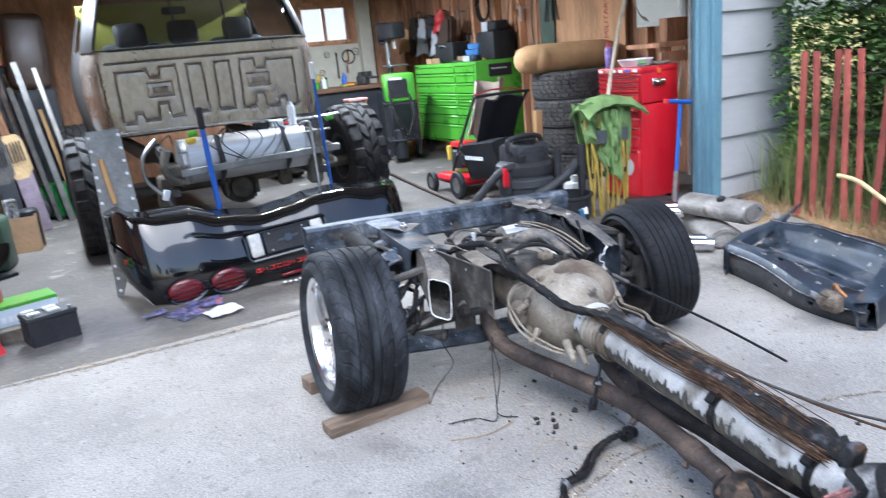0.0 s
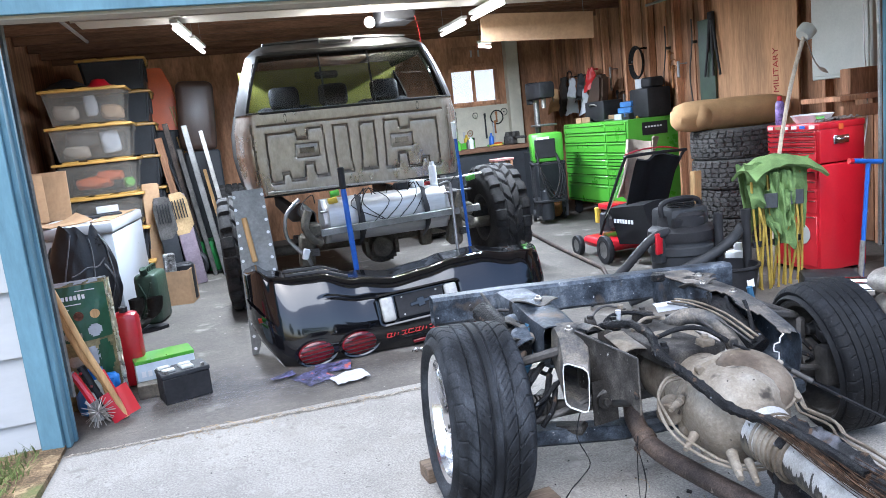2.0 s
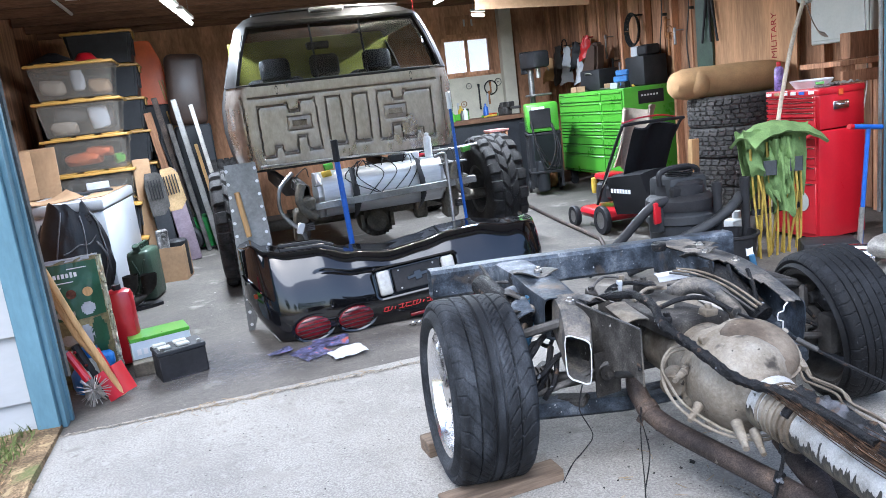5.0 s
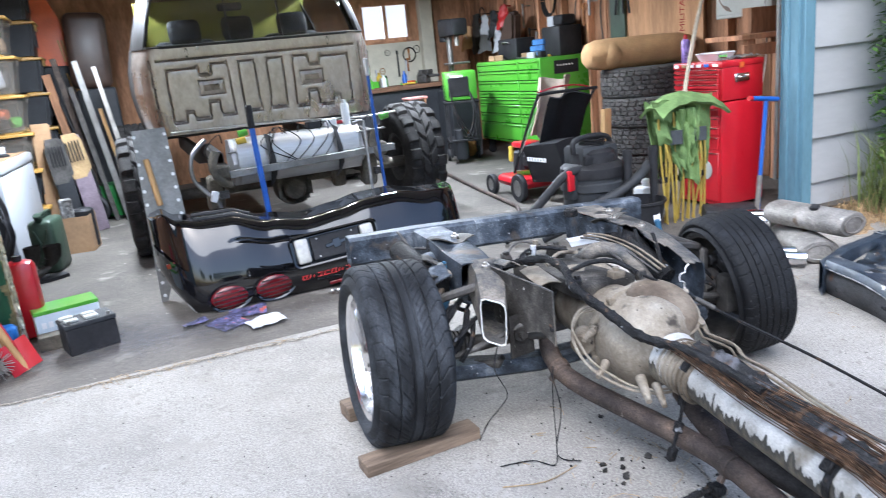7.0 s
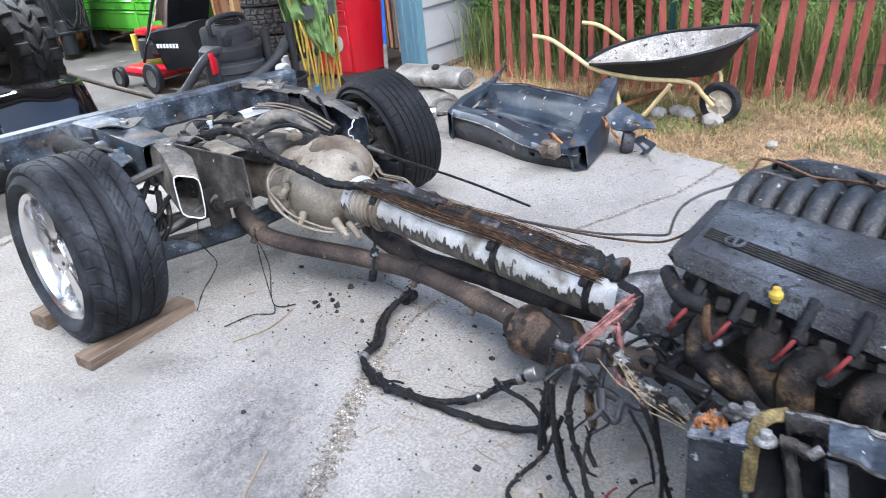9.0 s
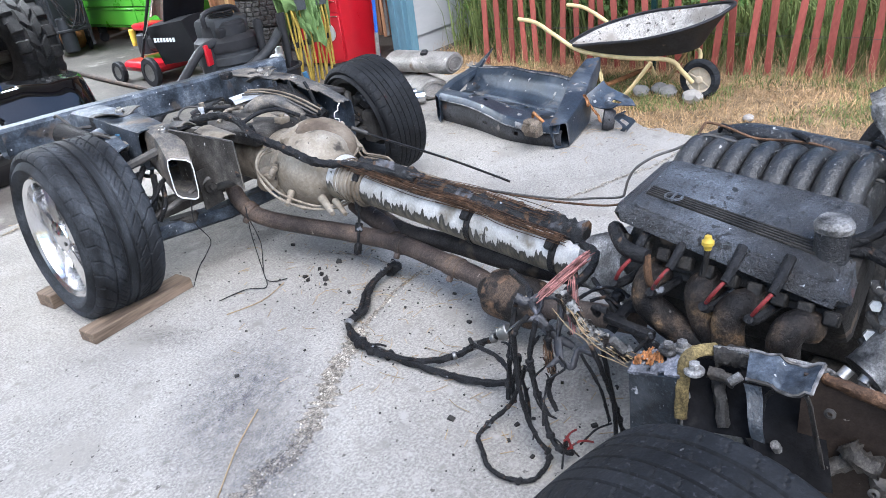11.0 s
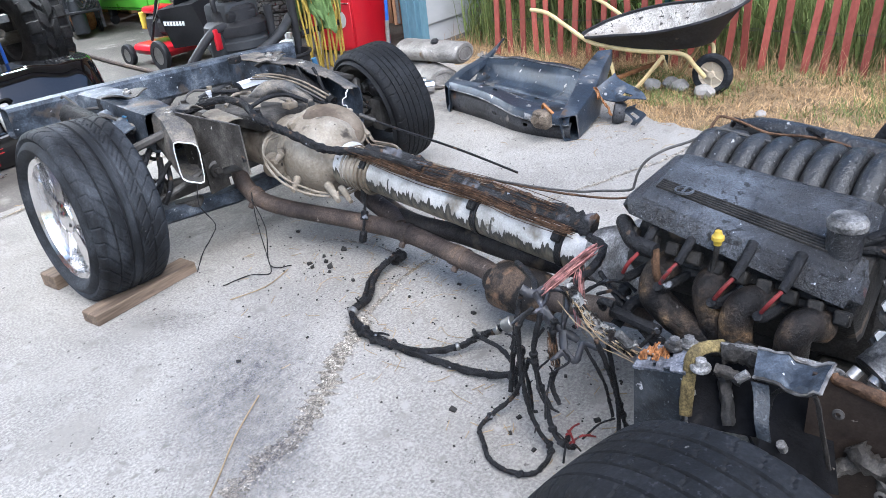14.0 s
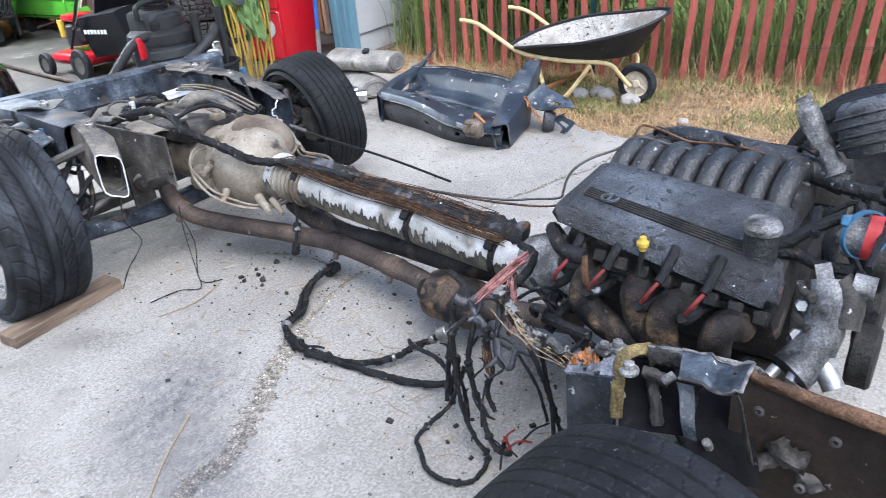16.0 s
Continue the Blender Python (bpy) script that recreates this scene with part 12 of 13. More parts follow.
def tray_hole(u, v):
    for cu, cv, r in ((0.35, 0.5, 0.02), (0.55, 0.6, 0.022), (0.62, 0.45, 0.014), (0.3, 0.2, 0.012), (0.72, 0.22, 0.016), (0.5, 0.18, 0.01)):
        if (u - cu) ** 2 + ((v - cv) * 0.6) ** 2 < r * r:
            return True
    return False


bm = M()
sheet(bm, tray_pt, 60, 50, 0.004, skip=tray_hole)
part("channel", bm, STEELBLUE, cut, sharp=50)
WORN = mat("worn_bare_edge", (0.22, 0.22, 0.22), 0.45, 0.4, var=0.5, scale=20, spots=[((0.04, 0.05, 0.06), 12, 0.5, 0.08)])
# pale tubes along the folds: worn edges with their highlight painted in
for v in (0.0, 0.27, 0.93):
    bm = M()
    tube(bm, [tray_pt(k / 24, v) + Vector((0, 0, 0.002)) for k in range(25)], 0.004, 6, 1)
    part("worn_fold", bm, WORN, cut)
for u0, v0, r in ((0.3, 0.62, 0.022), (0.48, 0.45, 0.018), (0.66, 0.62, 0.02), (0.8, 0.5, 0.016), (0.2, 0.15, 0.014), (0.62, 0.14, 0.014)):
    bm = M()
    lathe(bm, [(r * 0.5, -0.004), (r, -0.004), (r, 0.003), (r * 0.7, 0.006), (r * 0.5, 0.003)], Matrix.Translation(tray_pt(u0, v0)), 14, close=True)
    part("hole_collar", bm, WORN, cut)
for v0 in (0.45, 0.63):
    bm = M()
    tube(bm, [tray_pt(0.1 + 0.8 * k / 10, v0) + Vector((0, 0, 0.002)) for k in range(11)], 0.012, 8, 1, flat=0.5)
    part("pressed_rib", bm, STEELBLUE, cut)
bm = M()
sheet(bm, lambda u, v: tray_pt(0.62 + 0.2 * u, 0.02) + Vector((-0.02 * v, -0.01 * v, -0.03 * v * v + 0.012 * math.sin(u * 9) * v)), 10, 5, 0.003)
part("torn_lip", bm, WORN, cut)
bm = M()
sheet(bm, lambda u, v: sill(u) + Vector((0.035 - 0.022 * math.sin(v * 3.1), 0.0, (0.128 + 0.02 * math.sin(u * 5 + 0.8) - 0.03 * u) * (1 - v))), 50, 12, 0.006,
      skip=lambda u, v: (u - 0.34) ** 2 + ((v - .45) * 0.2) ** 2 < 0.0002 or (u - 0.62) ** 2 + ((v - .4) * 0.2) ** 2 < 0.0003)
part("sill_panel", bm, GREYBROWN, cut, "dirty grey-brown sill panel", sharp=50)
bm = M()
sheet(bm, lambda u, v: tray_pt(u, 1.0) + Vector((0.02 + 0.02 * v, 0.01, -tray_pt(u, 1.0).z * v)), 20, 6, 0.006)
part("far_wall", bm, STEELBLUE, cut)
# cross rail at the yard end
bm = M()
loft(bm, [[(-0.4, -0.38, 0.135), (-0.33, -0.45, 0.14), (-0.32, -0.46, 0.004), (-0.38, -0.4, 0.004)], [(-0.1, -0.3, 0.185), (-0.02, -0.4, 0.185), (0.0, -0.42, 0.03), (-0.08, -0.32, 0.03)],
          [(0.16, -0.22, 0.235), (0.24, -0.32, 0.235), (0.24, -0.33, 0.1), (0.18, -0.24, 0.1)], [(0.36, -0.22, 0.29), (0.44, -0.28, 0.285), (0.43, -0.28, 0.2), (0.37, -0.23, 0.2)]], 0.005, 0.12)
part("cross_rail", bm, STEELBLUE, cut)
bm = M()
loft(bm, [[(-0.17, 0.5, 0.16), (-0.1, 0.58, 0.16), (-0.1, 0.58, 0.0), (-0.17, 0.5, 0.0)], [(0.1, 0.56, 0.18), (0.14, 0.64, 0.18), (0.14, 0.64, 0.1), (0.1, 0.56, 0.1)],
          [(0.36, 0.54, 0.22), (0.42, 0.6, 0.22), (0.42, 0.6, 0.19), (0.36, 0.54, 0.19)], [(0.54, 0.56, 0.29), (0.59, 0.58, 0.285), (0.59, 0.58, 0.27), (0.54, 0.56, 0.27)]], 0.004, 0.12)
part("end_horn", bm, STEELBLUE, cut)
# bent flange and bracket hanging off the rail
bm = M()
sheet(bm, lambda u, v: (0.02 + 0.12 * u + 0.1 * v * (1 - u) * 0.3 - 0.1 * v, -0.38 - 0.24 * v - 0.06 * u + 0.02 * math.sin(v * 7), 0.17 - 0.04 * v + 0.06 * u * (1 - v) - 0.035 * math.sin(v * 4) * (1 - u)), 12, 16, 0.006, skip=lambda u, v: (u - .5) ** 2 + (v - .6) ** 2 < 0.008)
part("bent_flange", bm, STEELBLUE, cut)
bm = M()
sheet(bm, lambda u, v: (-0.09 + 0.03 * v + 0.06 * u * v, -0.62 - 0.05 * u + 0.02 * math.sin(v * 6), 0.125 + 0.02 * u - (0.12 - 0.05 * abs(u - .4)) * v), 8, 10, 0.006, skip=lambda u, v: (u - .5) ** 2 + (v - .55) ** 2 < 0.015)
part("bent_tab", bm, STEELBLUE, cut)
bm = M()
lathe(bm, [(0.02, 0), (0.06, 0), (0.065, 0.03), (0.05, 0.06), (0.02, 0.06)], Matrix.Translation((0.0, -0.5, 0.06)) @ frame_of((0.5, -1, -0.2)), 18, close=True)
part("round_boss", bm, GREYBROWN, cut)
bm = M()
sheet(bm, lambda u, v: (-0.03 + 0.03 * math.sin(u * 19) * v - 0.015, -0.4 - 0.09 * u - 0.02 * v, 0.2 - 0.1 * u - 0.05 * v * abs(math.sin(u * 11))), 24, 5, 0.003)
part("torn_rust_edge", bm, RUST, cut, "rusty torn edge")
bm = M()
box(bm, (-0.42, -0.3, 0.125), (0.1, 0.06, 0.09), (0, 0, 80), 0.012)
cyl(bm, (-0.45, -0.32, 0.14), (-0.48, -0.335, 0.14), 0.02, seg=10)
cyl(bm, (-0.43, -0.26, 0.13), (-0.465, -0.28, 0.13), 0.02, seg=10)
part("door_striker", bm, mat("grimy_striker", (0.16, 0.13, 0.1), 0.7, 0.2, var=0.4, scale=20, bump=0.4, grit=0.3), cut, "grimy pale striker bracket")
bm = M()
tube(bm, [(-0.38, -0.28, 0.17), (-0.4, -0.3, 0.2), (-0.42, -0.33, 0.19), (-0.41, -0.36, 0.16)], 0.008, 6, 4)
part("wire_loop", bm, RUST, cut)

# ---- wheelbarrow ----
wb = thing("wheelbarrow", "old wheelbarrow with black tray, cement crust and cream frame", "wheelbarrow", pose(2.288, -2.174, -0.025, 0, 0, -12.5))


def tray(u, v):
    """u round the rim, v from rim to floor."""
    a = 2 * math.pi * u
    cx, cy = math.cos(a), math.sin(a)
    k = 1 - 0.42 * v ** 0.8
    y = -0.12 + 0.52 * math.copysign(abs(cy) ** 0.8, cy) * k - 0.03 * v
    x = 0.06 + 0.3 * math.copysign(abs(cx) ** 0.7, cx) * k
    z = 0.425 - 0.1 * cy - 0.17 * v * (1 + 0.35 * (-cy if cy < 0 else 0))
    z += 0.14 * (x - 0.06) * (1 - v)
    return Vector((x, y, max(z, 0.283 - 0.02 * cy)))


bm = M()
sheet(bm, tray, 44, 9, 0.006)
vs_ = [bm.verts.new(tray(i / 44, 1.0) + Vector((0, 0, 0.002))) for i in range(44)]
bm.faces.new(vs_)
part("tray", bm, BARROW, wb, "scuffed black steel tray", fix=True)
bm = M()
sheet(bm, lambda u, v: tray(u, 0.03 + v * 0.9) + (Vector((0.06, -0.08, 0.36)) - tray(u, 0.03 + v * 0.9)) * 0.03, 44, 6, 0.003)
vs_ = [bm.verts.new(tray(i / 44, 0.93) + (Vector((0.06, -0.08, 0.36)) - tray(i / 44, 0.93)) * 0.03 + Vector((0, 0, 0.006))) for i in range(44)]
bm.faces.new(vs_)
part("cement_crust", bm, BARROWIN, wb, "white cement crust inside the tray")
bm = M()
tube(bm, [tray(i / 44, 0.0) for i in range(45)], 0.009, 6, 1)
part("rim", bm, BARROW, wb)
for x, dx in ((-0.2, 1), (0.3, -1)):
    bm = M()
    tube(bm, [(x, 0.7, 0.47), (x, 0.55, 0.455), (x, 0.38, 0.38), (x + 0.02 * dx, 0.2, 0.295), (x + 0.05 * dx, -0.1, 0.27), (x + 0.1 * dx, -0.38, 0.27), (x + 0.15 * dx, -0.44, 0.2), (x + 0.19 * dx, -0.49, 0.125)], 0.0135, 10, 5)
    part("frame_tube", bm, CREAM, wb)
    bm = M()
    tube(bm, [(x + 0.04 * dx, 0.1, 0.275), (x, 0.02, 0.13), (x - 0.02 * dx, -0.02, 0.03), (x, -0.12, 0.03), (x + 0.05 * dx, -0.3, 0.26)], 0.012, 8, 3)
    part("leg", bm, CREAM, wb)
bm = M()
box(bm, (0.05, 0.0, 0.1), (0.46, 0.03, 0.02), (0, 0, 0), 0.003)
part("leg_brace", bm, RUST, wb)
wh = new("wheel")
wh.parent, wh.matrix_basis = wb, pose(0.07, -0.49, 0.125, 0, 90, 8) @ Matrix.Scale(0.74, 4)
bm = M()
lathe(bm, [(0.105, -0.032), (0.14, -0.038), (0.16, -0.02), (0.165, 0), (0.16, 0.02), (0.14, 0.038), (0.105, 0.032)], Matrix(), 32, close=True)
part("tyre", bm, TYREGREY, wh)
bm = M()
lathe(bm, [(0, -0.03), (0.025, -0.03), (0.03, -0.01), (0.09, -0.006), (0.108, -0.028), (0.108, 0.028), (0.09, 0.006), (0.03, 0.01), (0.025, 0.03), (0, 0.03)], Matrix(), 32)
part("rim", bm, mat("cream_plastic_rim", (0.55, 0.47, 0.35), 0.6, var=0.15), wh)
for k in range(6):
    bm = M()
    a = k * math.pi / 3
    beam(bm, (0.025 * math.cos(a), 0.025 * math.sin(a), -0.012), (0.1 * math.cos(a), 0.1 * math.sin(a), -0.02), 0.008, 0.012)
    part("rib", bm, bpy.data.materials["cream_plastic_rim"], wh)
for k, (x, y, s) in enumerate(((2.16, -2.66, 0.06), (2.25, -2.48, 0.055), (2.22, -2.31, 0.05), (2.3, -2.4, 0.05), (1.9, -3.05, 0.03))):
    o = thing("rock", "pale rough stone lying in the straw", "rock", pose(x, y, -0.01), "stones")
    bm = M()
    r = bmesh.ops.create_icosphere(bm, subdivisions=2, radius=s)
    for v in r["verts"]:
        v.co = Vector((v.co.x * 1.25, v.co.y, v.co.z * 0.75 + s * 0.5)) * (1 + 0.25 * noise.noise(v.co * 18 + Vector((k, 0, 0))))
    part("stone", bm, STONE, o, sharp=20)

# ---- fence of red pickets ----
fence = thing("picket_fence", "weathered red wooden snow fence wired between posts", "fence", pose(2.8, 0, 0))
rnd = random.Random(131)
PROTO = []
for k in range(4):
    bm = M()
    h = 1.18
    sheet(bm, lambda u, v: ((rnd.random() - .5) * 0.003, (u - .5) * 0.042 + 0.004 * math.sin(v * 5 + k), h * v), 2, 8, 0.012)
    PROTO.append(part("picket", bm, FENCERED, fence))
first = list(PROTO)
y = -0.8
n = 0
while y > -9.5:
    mtx = pose(0.02 * math.sin(y * 3), y, -0.03, rnd.uniform(-3, 3) + (4 if y < -2.4 else 0), rnd.uniform(-2.5, 2.5), rnd.uniform(-10, 10))
    if first:
        first.pop().matrix_basis = mtx
    else:
        shared("picket", PROTO[rnd.randrange(4)], fence, mtx)
    y -= rnd.uniform(0.095, 0.125)
for y, h in ((-2.15, 1.35), (-4.4, 1.35), (-6.6, 1.35)):
    bm = M()
    box(bm, (0.035, y, h / 2 - 0.05), (0.03, 0.035, h + 0.1), bev=0.003)
    part("post", bm, POSTGREEN, fence, "dark green steel post")
for z in (0.25, 0.6, 0.98):
    for ph in (0, 3.14):
        bm = M()
        tube(bm, [(0.012 * math.sin(i * 0.9 + ph), -0.75 - i * 0.11, z + 0.006 * math.cos(i * 0.9 + ph) + 0.02 * math.sin(i * 0.2)) for i in range(84)], 0.0015, 4, 1)
        part("wire", bm, DARKSTEEL, fence)

# ---- grass and leaves ----
def blades(n, where, hgt, w, seed, lean=0.5):
    """Loose grass blades as narrow bent strips."""
    rnd = random.Random(seed)
    verts, faces = [], []
    for _ in range(n):
        x, y, z = where(rnd)
        h = hgt * rnd.uniform(0.35, 1.2)
        a = rnd.random() * 6.283
        dx, dy = math.cos(a), math.sin(a)
        l = rnd.uniform(0.1, 1.0) * lean * h
        b = rnd.random() * 6.283
        lx, ly = math.cos(b) * l, math.sin(b) * l
        i = len(verts)
        ww = w * rnd.uniform(0.6, 1.3)
        verts += [(x - dx * ww, y - dy * ww, z), (x + dx * ww, y + dy * ww, z), (x + lx * .35 + dx * ww * .7, y + ly * .35 + dy * ww * .7, z + h * .6), (x + lx * .35 - dx * ww * .7, y + ly * .35 - dy * ww * .7, z + h * .6), (x + lx, y + ly, z + h * rnd.uniform(0.75, 1.0))]
        faces += [(i, i + 1, i + 2, i + 3), (i + 3, i + 2, i + 4)]
    return verts, faces


def stuff(name, vf, material, label, category):
    me = bpy.data.meshes.new(name)
    me.from_pydata(vf[0], [], vf[1])
    me.materials.append(material)
    return tagged(new(name, me), label, category, kind="stuff")


def edge_x(y):
    for (x0, y0), (x1, y1) in zip(EDGE, EDGE[1:]):
        if y1 <= y <= y0:
            return x0 + (x1 - x0) * (y - y0) / (y1 - y0)
    return EDGE[-1][0]


def strip(power):
    def f(r):
        y = -0.2 - 6.3 * r.random() ** 1.1
        x0 = edge_x(y) - 0.02
        x = x0 + (3.6 - x0) * r.random() ** power
        return x, y, -0.03
    return f


stuff("dry_grass", blades(75000, strip(0.9), 0.06, 0.0018, 141, 2.0), DRYGRASS, "matted dry straw-coloured grass", "grass")
stuff("tall_dry_stalks", blades(2200, lambda r: (2.78 + abs(r.gauss(0, 0.25)) - 0.12, -0.3 - 6.5 * r.random(), -0.03), 0.24, 0.0014, 142, 0.9), DRYGRASS, "tall dry stalks along the fence", "grass")


def patch_where(r):
    while True:
        x, y, z = strip(1.0)(r)
        if noise.noise((x * 1.6, y * 1.6, 5)) > 0.05 and x > edge_x(y) + 0.15:
            return x, y, z


stuff("green_weed_patches", blades(14000, patch_where, 0.075, 0.003, 143, 1.3), WEED, "low green weeds in the straw", "weeds")
stuff("weeds_by_post", blades(1600, lambda r: (-2.72 - abs(r.gauss(0, 0.35)), -0.05 - abs(r.gauss(0, 0.35)), -0.03), 0.11, 0.005, 144, 1.0), WEED, "green weeds at the foot of the door post", "weeds")
stuff("dry_grass_by_post", blades(1500, lambda r: (-2.65 - abs(r.gauss(0, 0.4)), -0.05 - abs(r.gauss(0, 0.5)), -0.03), 0.06, 0.0025, 145, 1.5), DRYGRASS, "dry grass at the foot of the door post", "grass")


def leaves(bm_lists, n, where, size, seed, droop=0.4):
    rnd = random.Random(seed)
    verts, faces = bm_lists
    for _ in range(n):
        p = Vector(where(rnd))
        s = size * rnd.uniform(0.6, 1.3)
        e = Euler((rnd.gauss(0, 0.6), rnd.gauss(droop, 0.5), rnd.random() * 6.283))
        m = e.to_matrix()
        i = len(verts)
        for q in ((0, 0, 0), (s * 0.35, -s * 0.24, s * 0.04), (s, 0, -s * 0.08), (s * 0.35, s * 0.24, s * 0.04), (s * 0.72, -s * 0.14, 0), (s * 0.72, s * 0.14, 0)):
            verts.append(tuple(p + m @ Vector(q)))
        faces += [(i, i + 1, i + 4, i + 2), (i, i + 2, i + 5, i + 3)]
    return verts, faces


def pinnate(lists, p, d, length, size, rnd):
    """A compound leaf: leaflets in pairs along a drooping rib."""
    verts, faces = lists
    d = Vector(d).normalized()
    side = d.cross(Vector((0, 0, 1)))
    side = side.normalized() if side.length > 1e-3 else Vector((1, 0, 0))
    k = int(length / (size * 0.42))
    for j in range(k):
        t = (j + 1) / k
        q = Vector(p) + d * length * t + Vector((0, 0, -0.35 * length * t * t))
        for sg in (-1, 1):
            s = size * (1 - 0.45 * abs(t - 0.5)) * rnd.uniform(0.8, 1.15)
            ld = (side * sg + d * 0.35 + Vector((0, 0, -0.3 + rnd.gauss(0, 0.2)))).normalized()
            wd_ = ld.cross(Vector((0, 0, 1)) + d * rnd.gauss(0, 0.3)).normalized() * s * 0.26
            i = len(verts)
            for r_, w_ in ((0, 0), (0.4, 1), (1, 0), (0.4, -1)):
                verts.append(tuple(q + ld * s * r_ + wd_ * w_))
            faces.append((i, i + 1, i + 2, i + 3))


# vine with compound leaves hanging on the fence end and the wall corner
vine = thing("climbing_vine", "green leafy vine hanging over the wall corner and fence", "vine", pose(3.5, -0.42, 0))
rnd = random.Random(151)
L = ([], [])
STEMS = []
for k in range(24):
    x, y = rnd.uniform(-0.08, 0.34), rnd.uniform(-0.42, 0.22)
    top = rnd.uniform(1.2, 2.5)
    low = min(rnd.uniform(0.45, 1.3), top - 0.3)
    pts = [Vector((x + 0.1, y, top))]
    while pts[-1].z > low:
        pts.append(pts[-1] + Vector((rnd.gauss(-0.015, 0.04), rnd.gauss(0, 0.04), -rnd.uniform(0.1, 0.18))))
    STEMS.append(pts)
    for p in pts:
        for _ in range(2):
            a = rnd.random() * 6.283
            pinnate(L, p, (math.cos(a) - 0.4, math.sin(a) - 0.3, -0.25), rnd.uniform(0.14, 0.26), 0.075, rnd)
for k in range(5):
    x0, y0, z0 = rnd.uniform(0.0, 0.15), rnd.uniform(0.1, 0.3), rnd.choice((1.9, 2.0, 0.6, 0.5))
    for _ in range(4):
        pinnate(L, (x0 - 0.1, y0, z0), (-0.7, -0.1 + rnd.gauss(0, .3), rnd.gauss(-0.3, 0.4)), 0.26, 0.08, rnd)
me = bpy.data.meshes.new("foliage")
me.from_pydata(L[0], [], L[1])
me.materials.append(LEAF)
o = new("foliage", me)
o.parent = vine
for i, pts in enumerate(STEMS[:16]):
    bm = M()
    tube(bm, pts, 0.004, 5, 3)
    part("stem", bm, STEM, vine)


def bush(name, label, x, y, rx, ry, h, n, size, seed, material, trunks=5):
    b = thing(name, label, "bush", pose(x, y, -0.04))
    rnd = random.Random(seed)
    lists = ([], [])
    for t in range(trunks):
        bm = M()
        bx_, by_ = rnd.gauss(0, rx * 0.4), rnd.gauss(0, ry * 0.4)
        pts = [Vector((bx_ * 0.5, by_ * 0.5, 0))]
        for k in range(5):
            pts.append(pts[-1] + Vector((rnd.gauss(bx_ * 0.15, 0.06), rnd.gauss(by_ * 0.15, 0.06), h / 5.5)))
        tube(bm, pts, (0.02, 0.006), 6, 3)
        part("branch", bm, BARK, b)
        for p in smooth_path(pts, 5):
            for _ in range(max(1, n // (trunks * 26))):
                a = rnd.random() * 6.283
                off = Vector((rnd.gauss(0, rx * 0.42), rnd.gauss(0, ry * 0.42), rnd.gauss(0, h * 0.1)))
                q = p + off
                q.z = max(0.05, q.z)
                pinnate(lists, q, (math.cos(a), math.sin(a), rnd.uniform(-0.4, 0.3)), rnd.uniform(0.15, 0.32), size, rnd)
    me = bpy.data.meshes.new("crown")
    me.from_pydata(lists[0], [], lists[1])
    me.materials.append(material)
    o = new("crown", me)
    o.parent = b
    return b


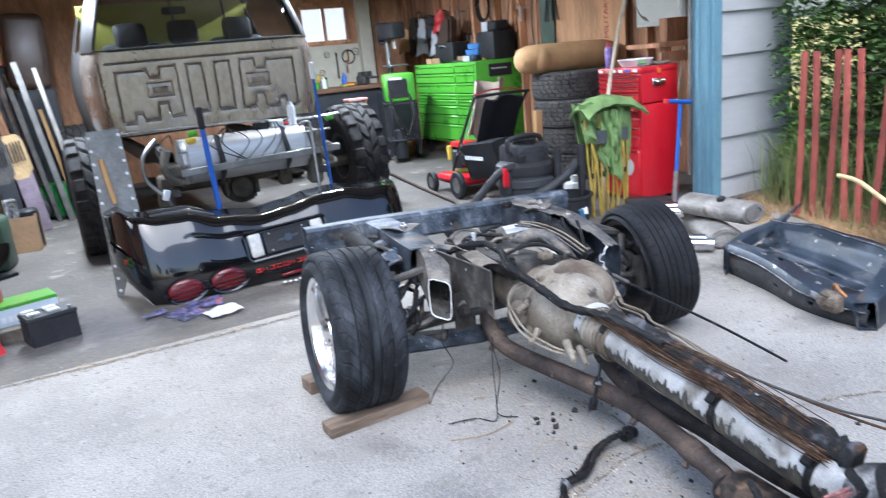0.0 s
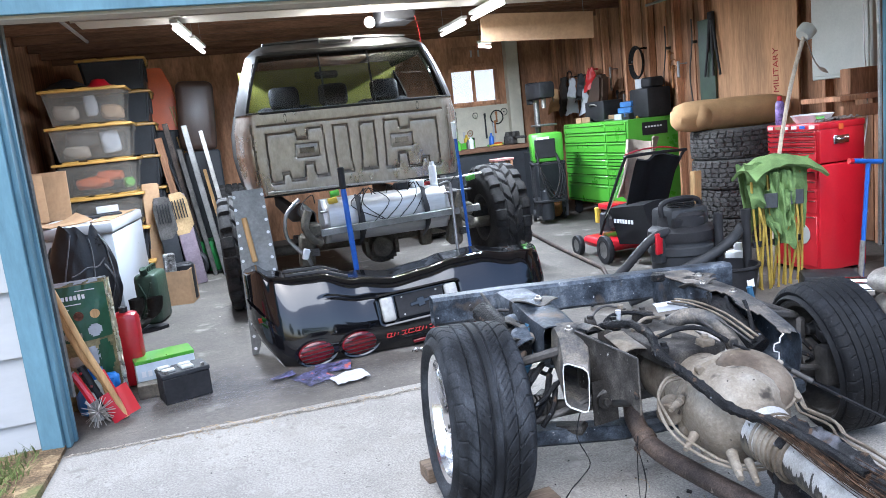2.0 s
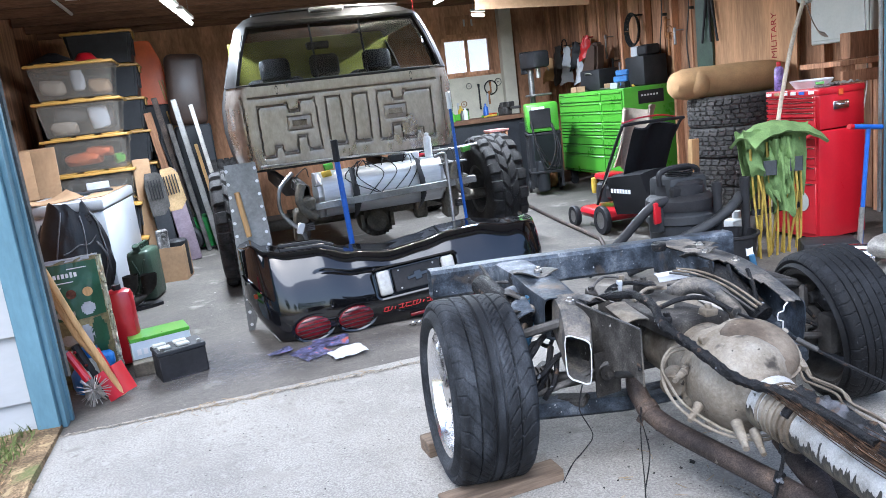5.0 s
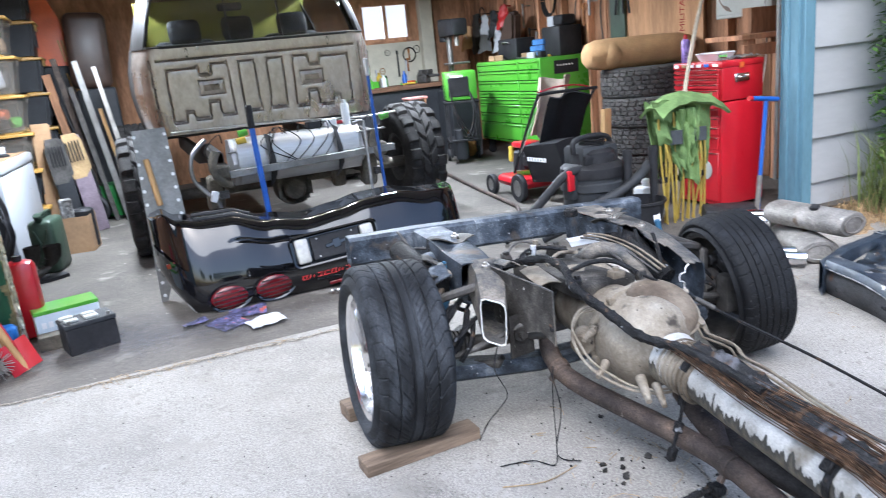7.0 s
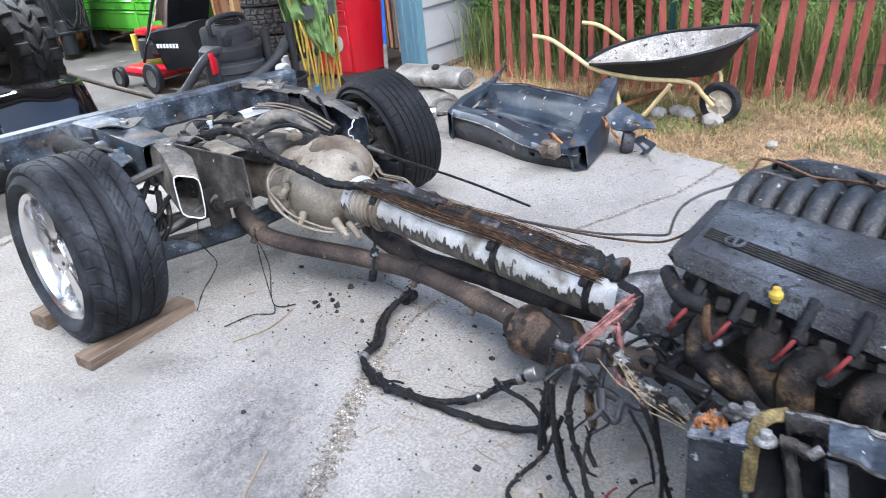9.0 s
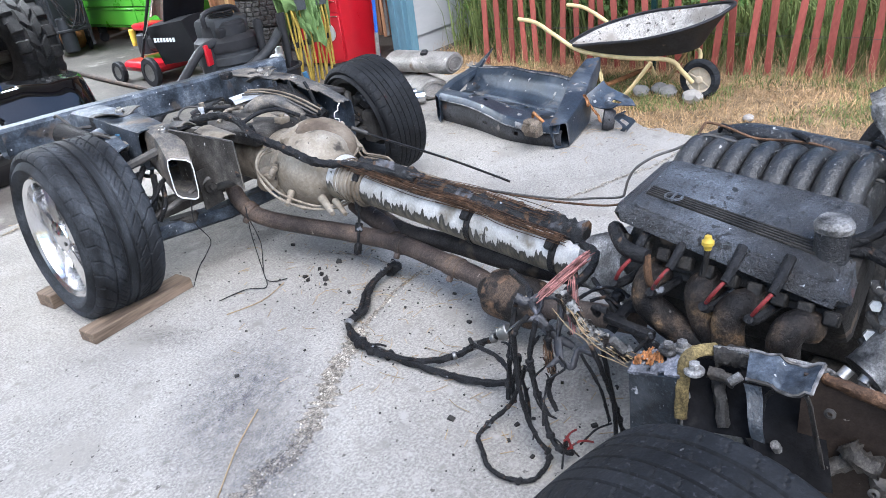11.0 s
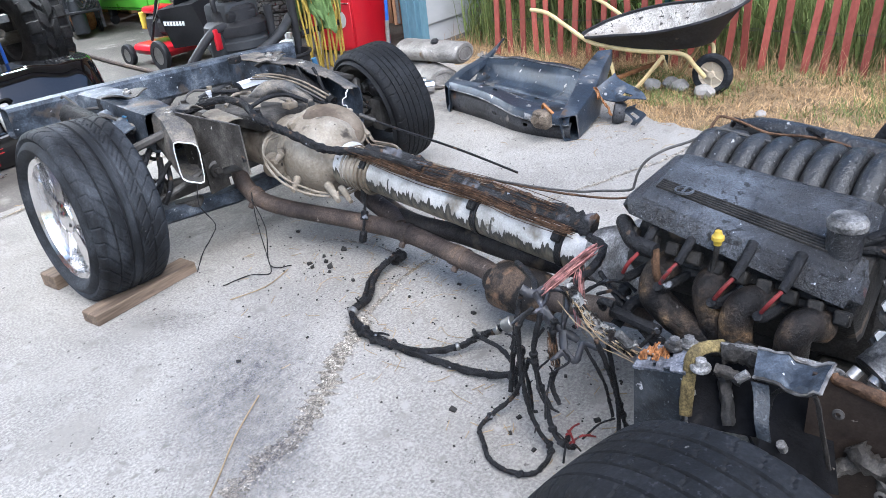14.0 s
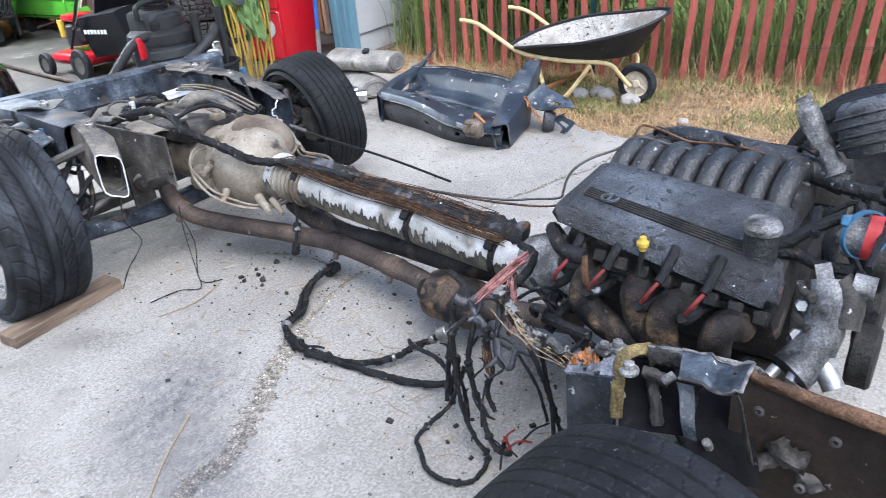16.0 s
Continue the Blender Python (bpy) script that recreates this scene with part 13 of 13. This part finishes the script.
bush("leafy_shrub", "dense dark green shrub behind the fence", 3.5, -1.15, 0.35, 0.5, 2.4, 1100, 0.085, 161, LEAFDARK, 7)
bush("leafy_shrub", "dense green shrub behind the fence", 3.8, -1.9, 0.5, 0.6, 2.2, 900, 0.08, 162, LEAFDARK, 6)
bush("leafy_shrub", "tall green shrub behind the fence", 5.2, -0.9, 0.8, 1.0, 3.2, 900, 0.1, 163, LEAFDARK, 7)
bush("leafy_shrub", "green shrub in the yard behind the fence", 4.4, -2.6, 0.6, 0.8, 1.5, 700, 0.07, 164, LEAF, 6)
stuff("tall_green_weeds", blades(16000, lambda r: (2.95 + 2.6 * r.random() ** 1.2, -0.3 - 7.5 * r.random(), -0.03), 0.65, 0.006, 165, 0.6), WEED, "tall green weeds behind the fence", "weeds")
stuff("far_green_weeds", blades(14000, lambda r: (5.2 + 9 * r.random(), 1.5 - 14 * r.random(), -0.04), 0.8, 0.02, 166, 0.6), WEED, "rough weeds filling the yard beyond", "weeds")
rnd = random.Random(170)
Lf = ([], [])
leaves(Lf, 1800, lambda r: (2.95 + 1.6 * r.random(), -1.2 - 6 * r.random(), 0.05 + 0.75 * r.random() ** 1.5), 0.06, 171)
stuff("weed_leaves", Lf, LEAF, "broad weed leaves among the stalks", "weeds")

# far trees round the field
def far_tree(x, y, h, seed):
    t = thing("tree", "distant broad green tree at the edge of the field", "tree", pose(x, y, -0.05), "far trees")
    rnd = random.Random(seed)
    bm = M()
    tube(bm, [(0, 0, 0), (0.1, 0, h * 0.25), (0, 0.1, h * 0.5), (0.1, 0, h * 0.75)], (h * 0.03, h * 0.008), 8, 4)
    for k in range(5):
        a = k * 1.3
        tube(bm, [(0, 0, h * (0.3 + 0.08 * k)), (math.cos(a) * h * 0.15, math.sin(a) * h * 0.15, h * (0.45 + 0.08 * k)), (math.cos(a) * h * 0.28, math.sin(a) * h * 0.28, h * (0.55 + 0.08 * k))], (h * 0.012, h * 0.004), 6, 3)
    part("trunk", bm, BARK, t)
    lists = ([], [])

    def w(r):
        while True:
            p = Vector((r.uniform(-1, 1), r.uniform(-1, 1), r.uniform(-1, 1)))
            if p.length < 1 and noise.noise(p * 2.3 + Vector((seed, 0, 0))) > -0.12:
                return p.x * h * 0.4, p.y * h * 0.4, h * 0.62 + p.z * h * 0.36
    leaves(lists, 1500, w, h * 0.055, seed)
    me = bpy.data.meshes.new("crown")
    me.from_pydata(lists[0], [], lists[1])
    me.materials.append(LEAFDARK)
    o = new("crown", me)
    o.parent = t


for k, (x, y, h) in enumerate(((-14, -38, 9), (-5, -44, 11), (6, -40, 8), (15, -36, 10), (-24, -30, 9), (24, -26, 9), (13, -6, 7), (15, 2, 8), (-34, -16, 10))):
    far_tree(x, y, h, 200 + k)
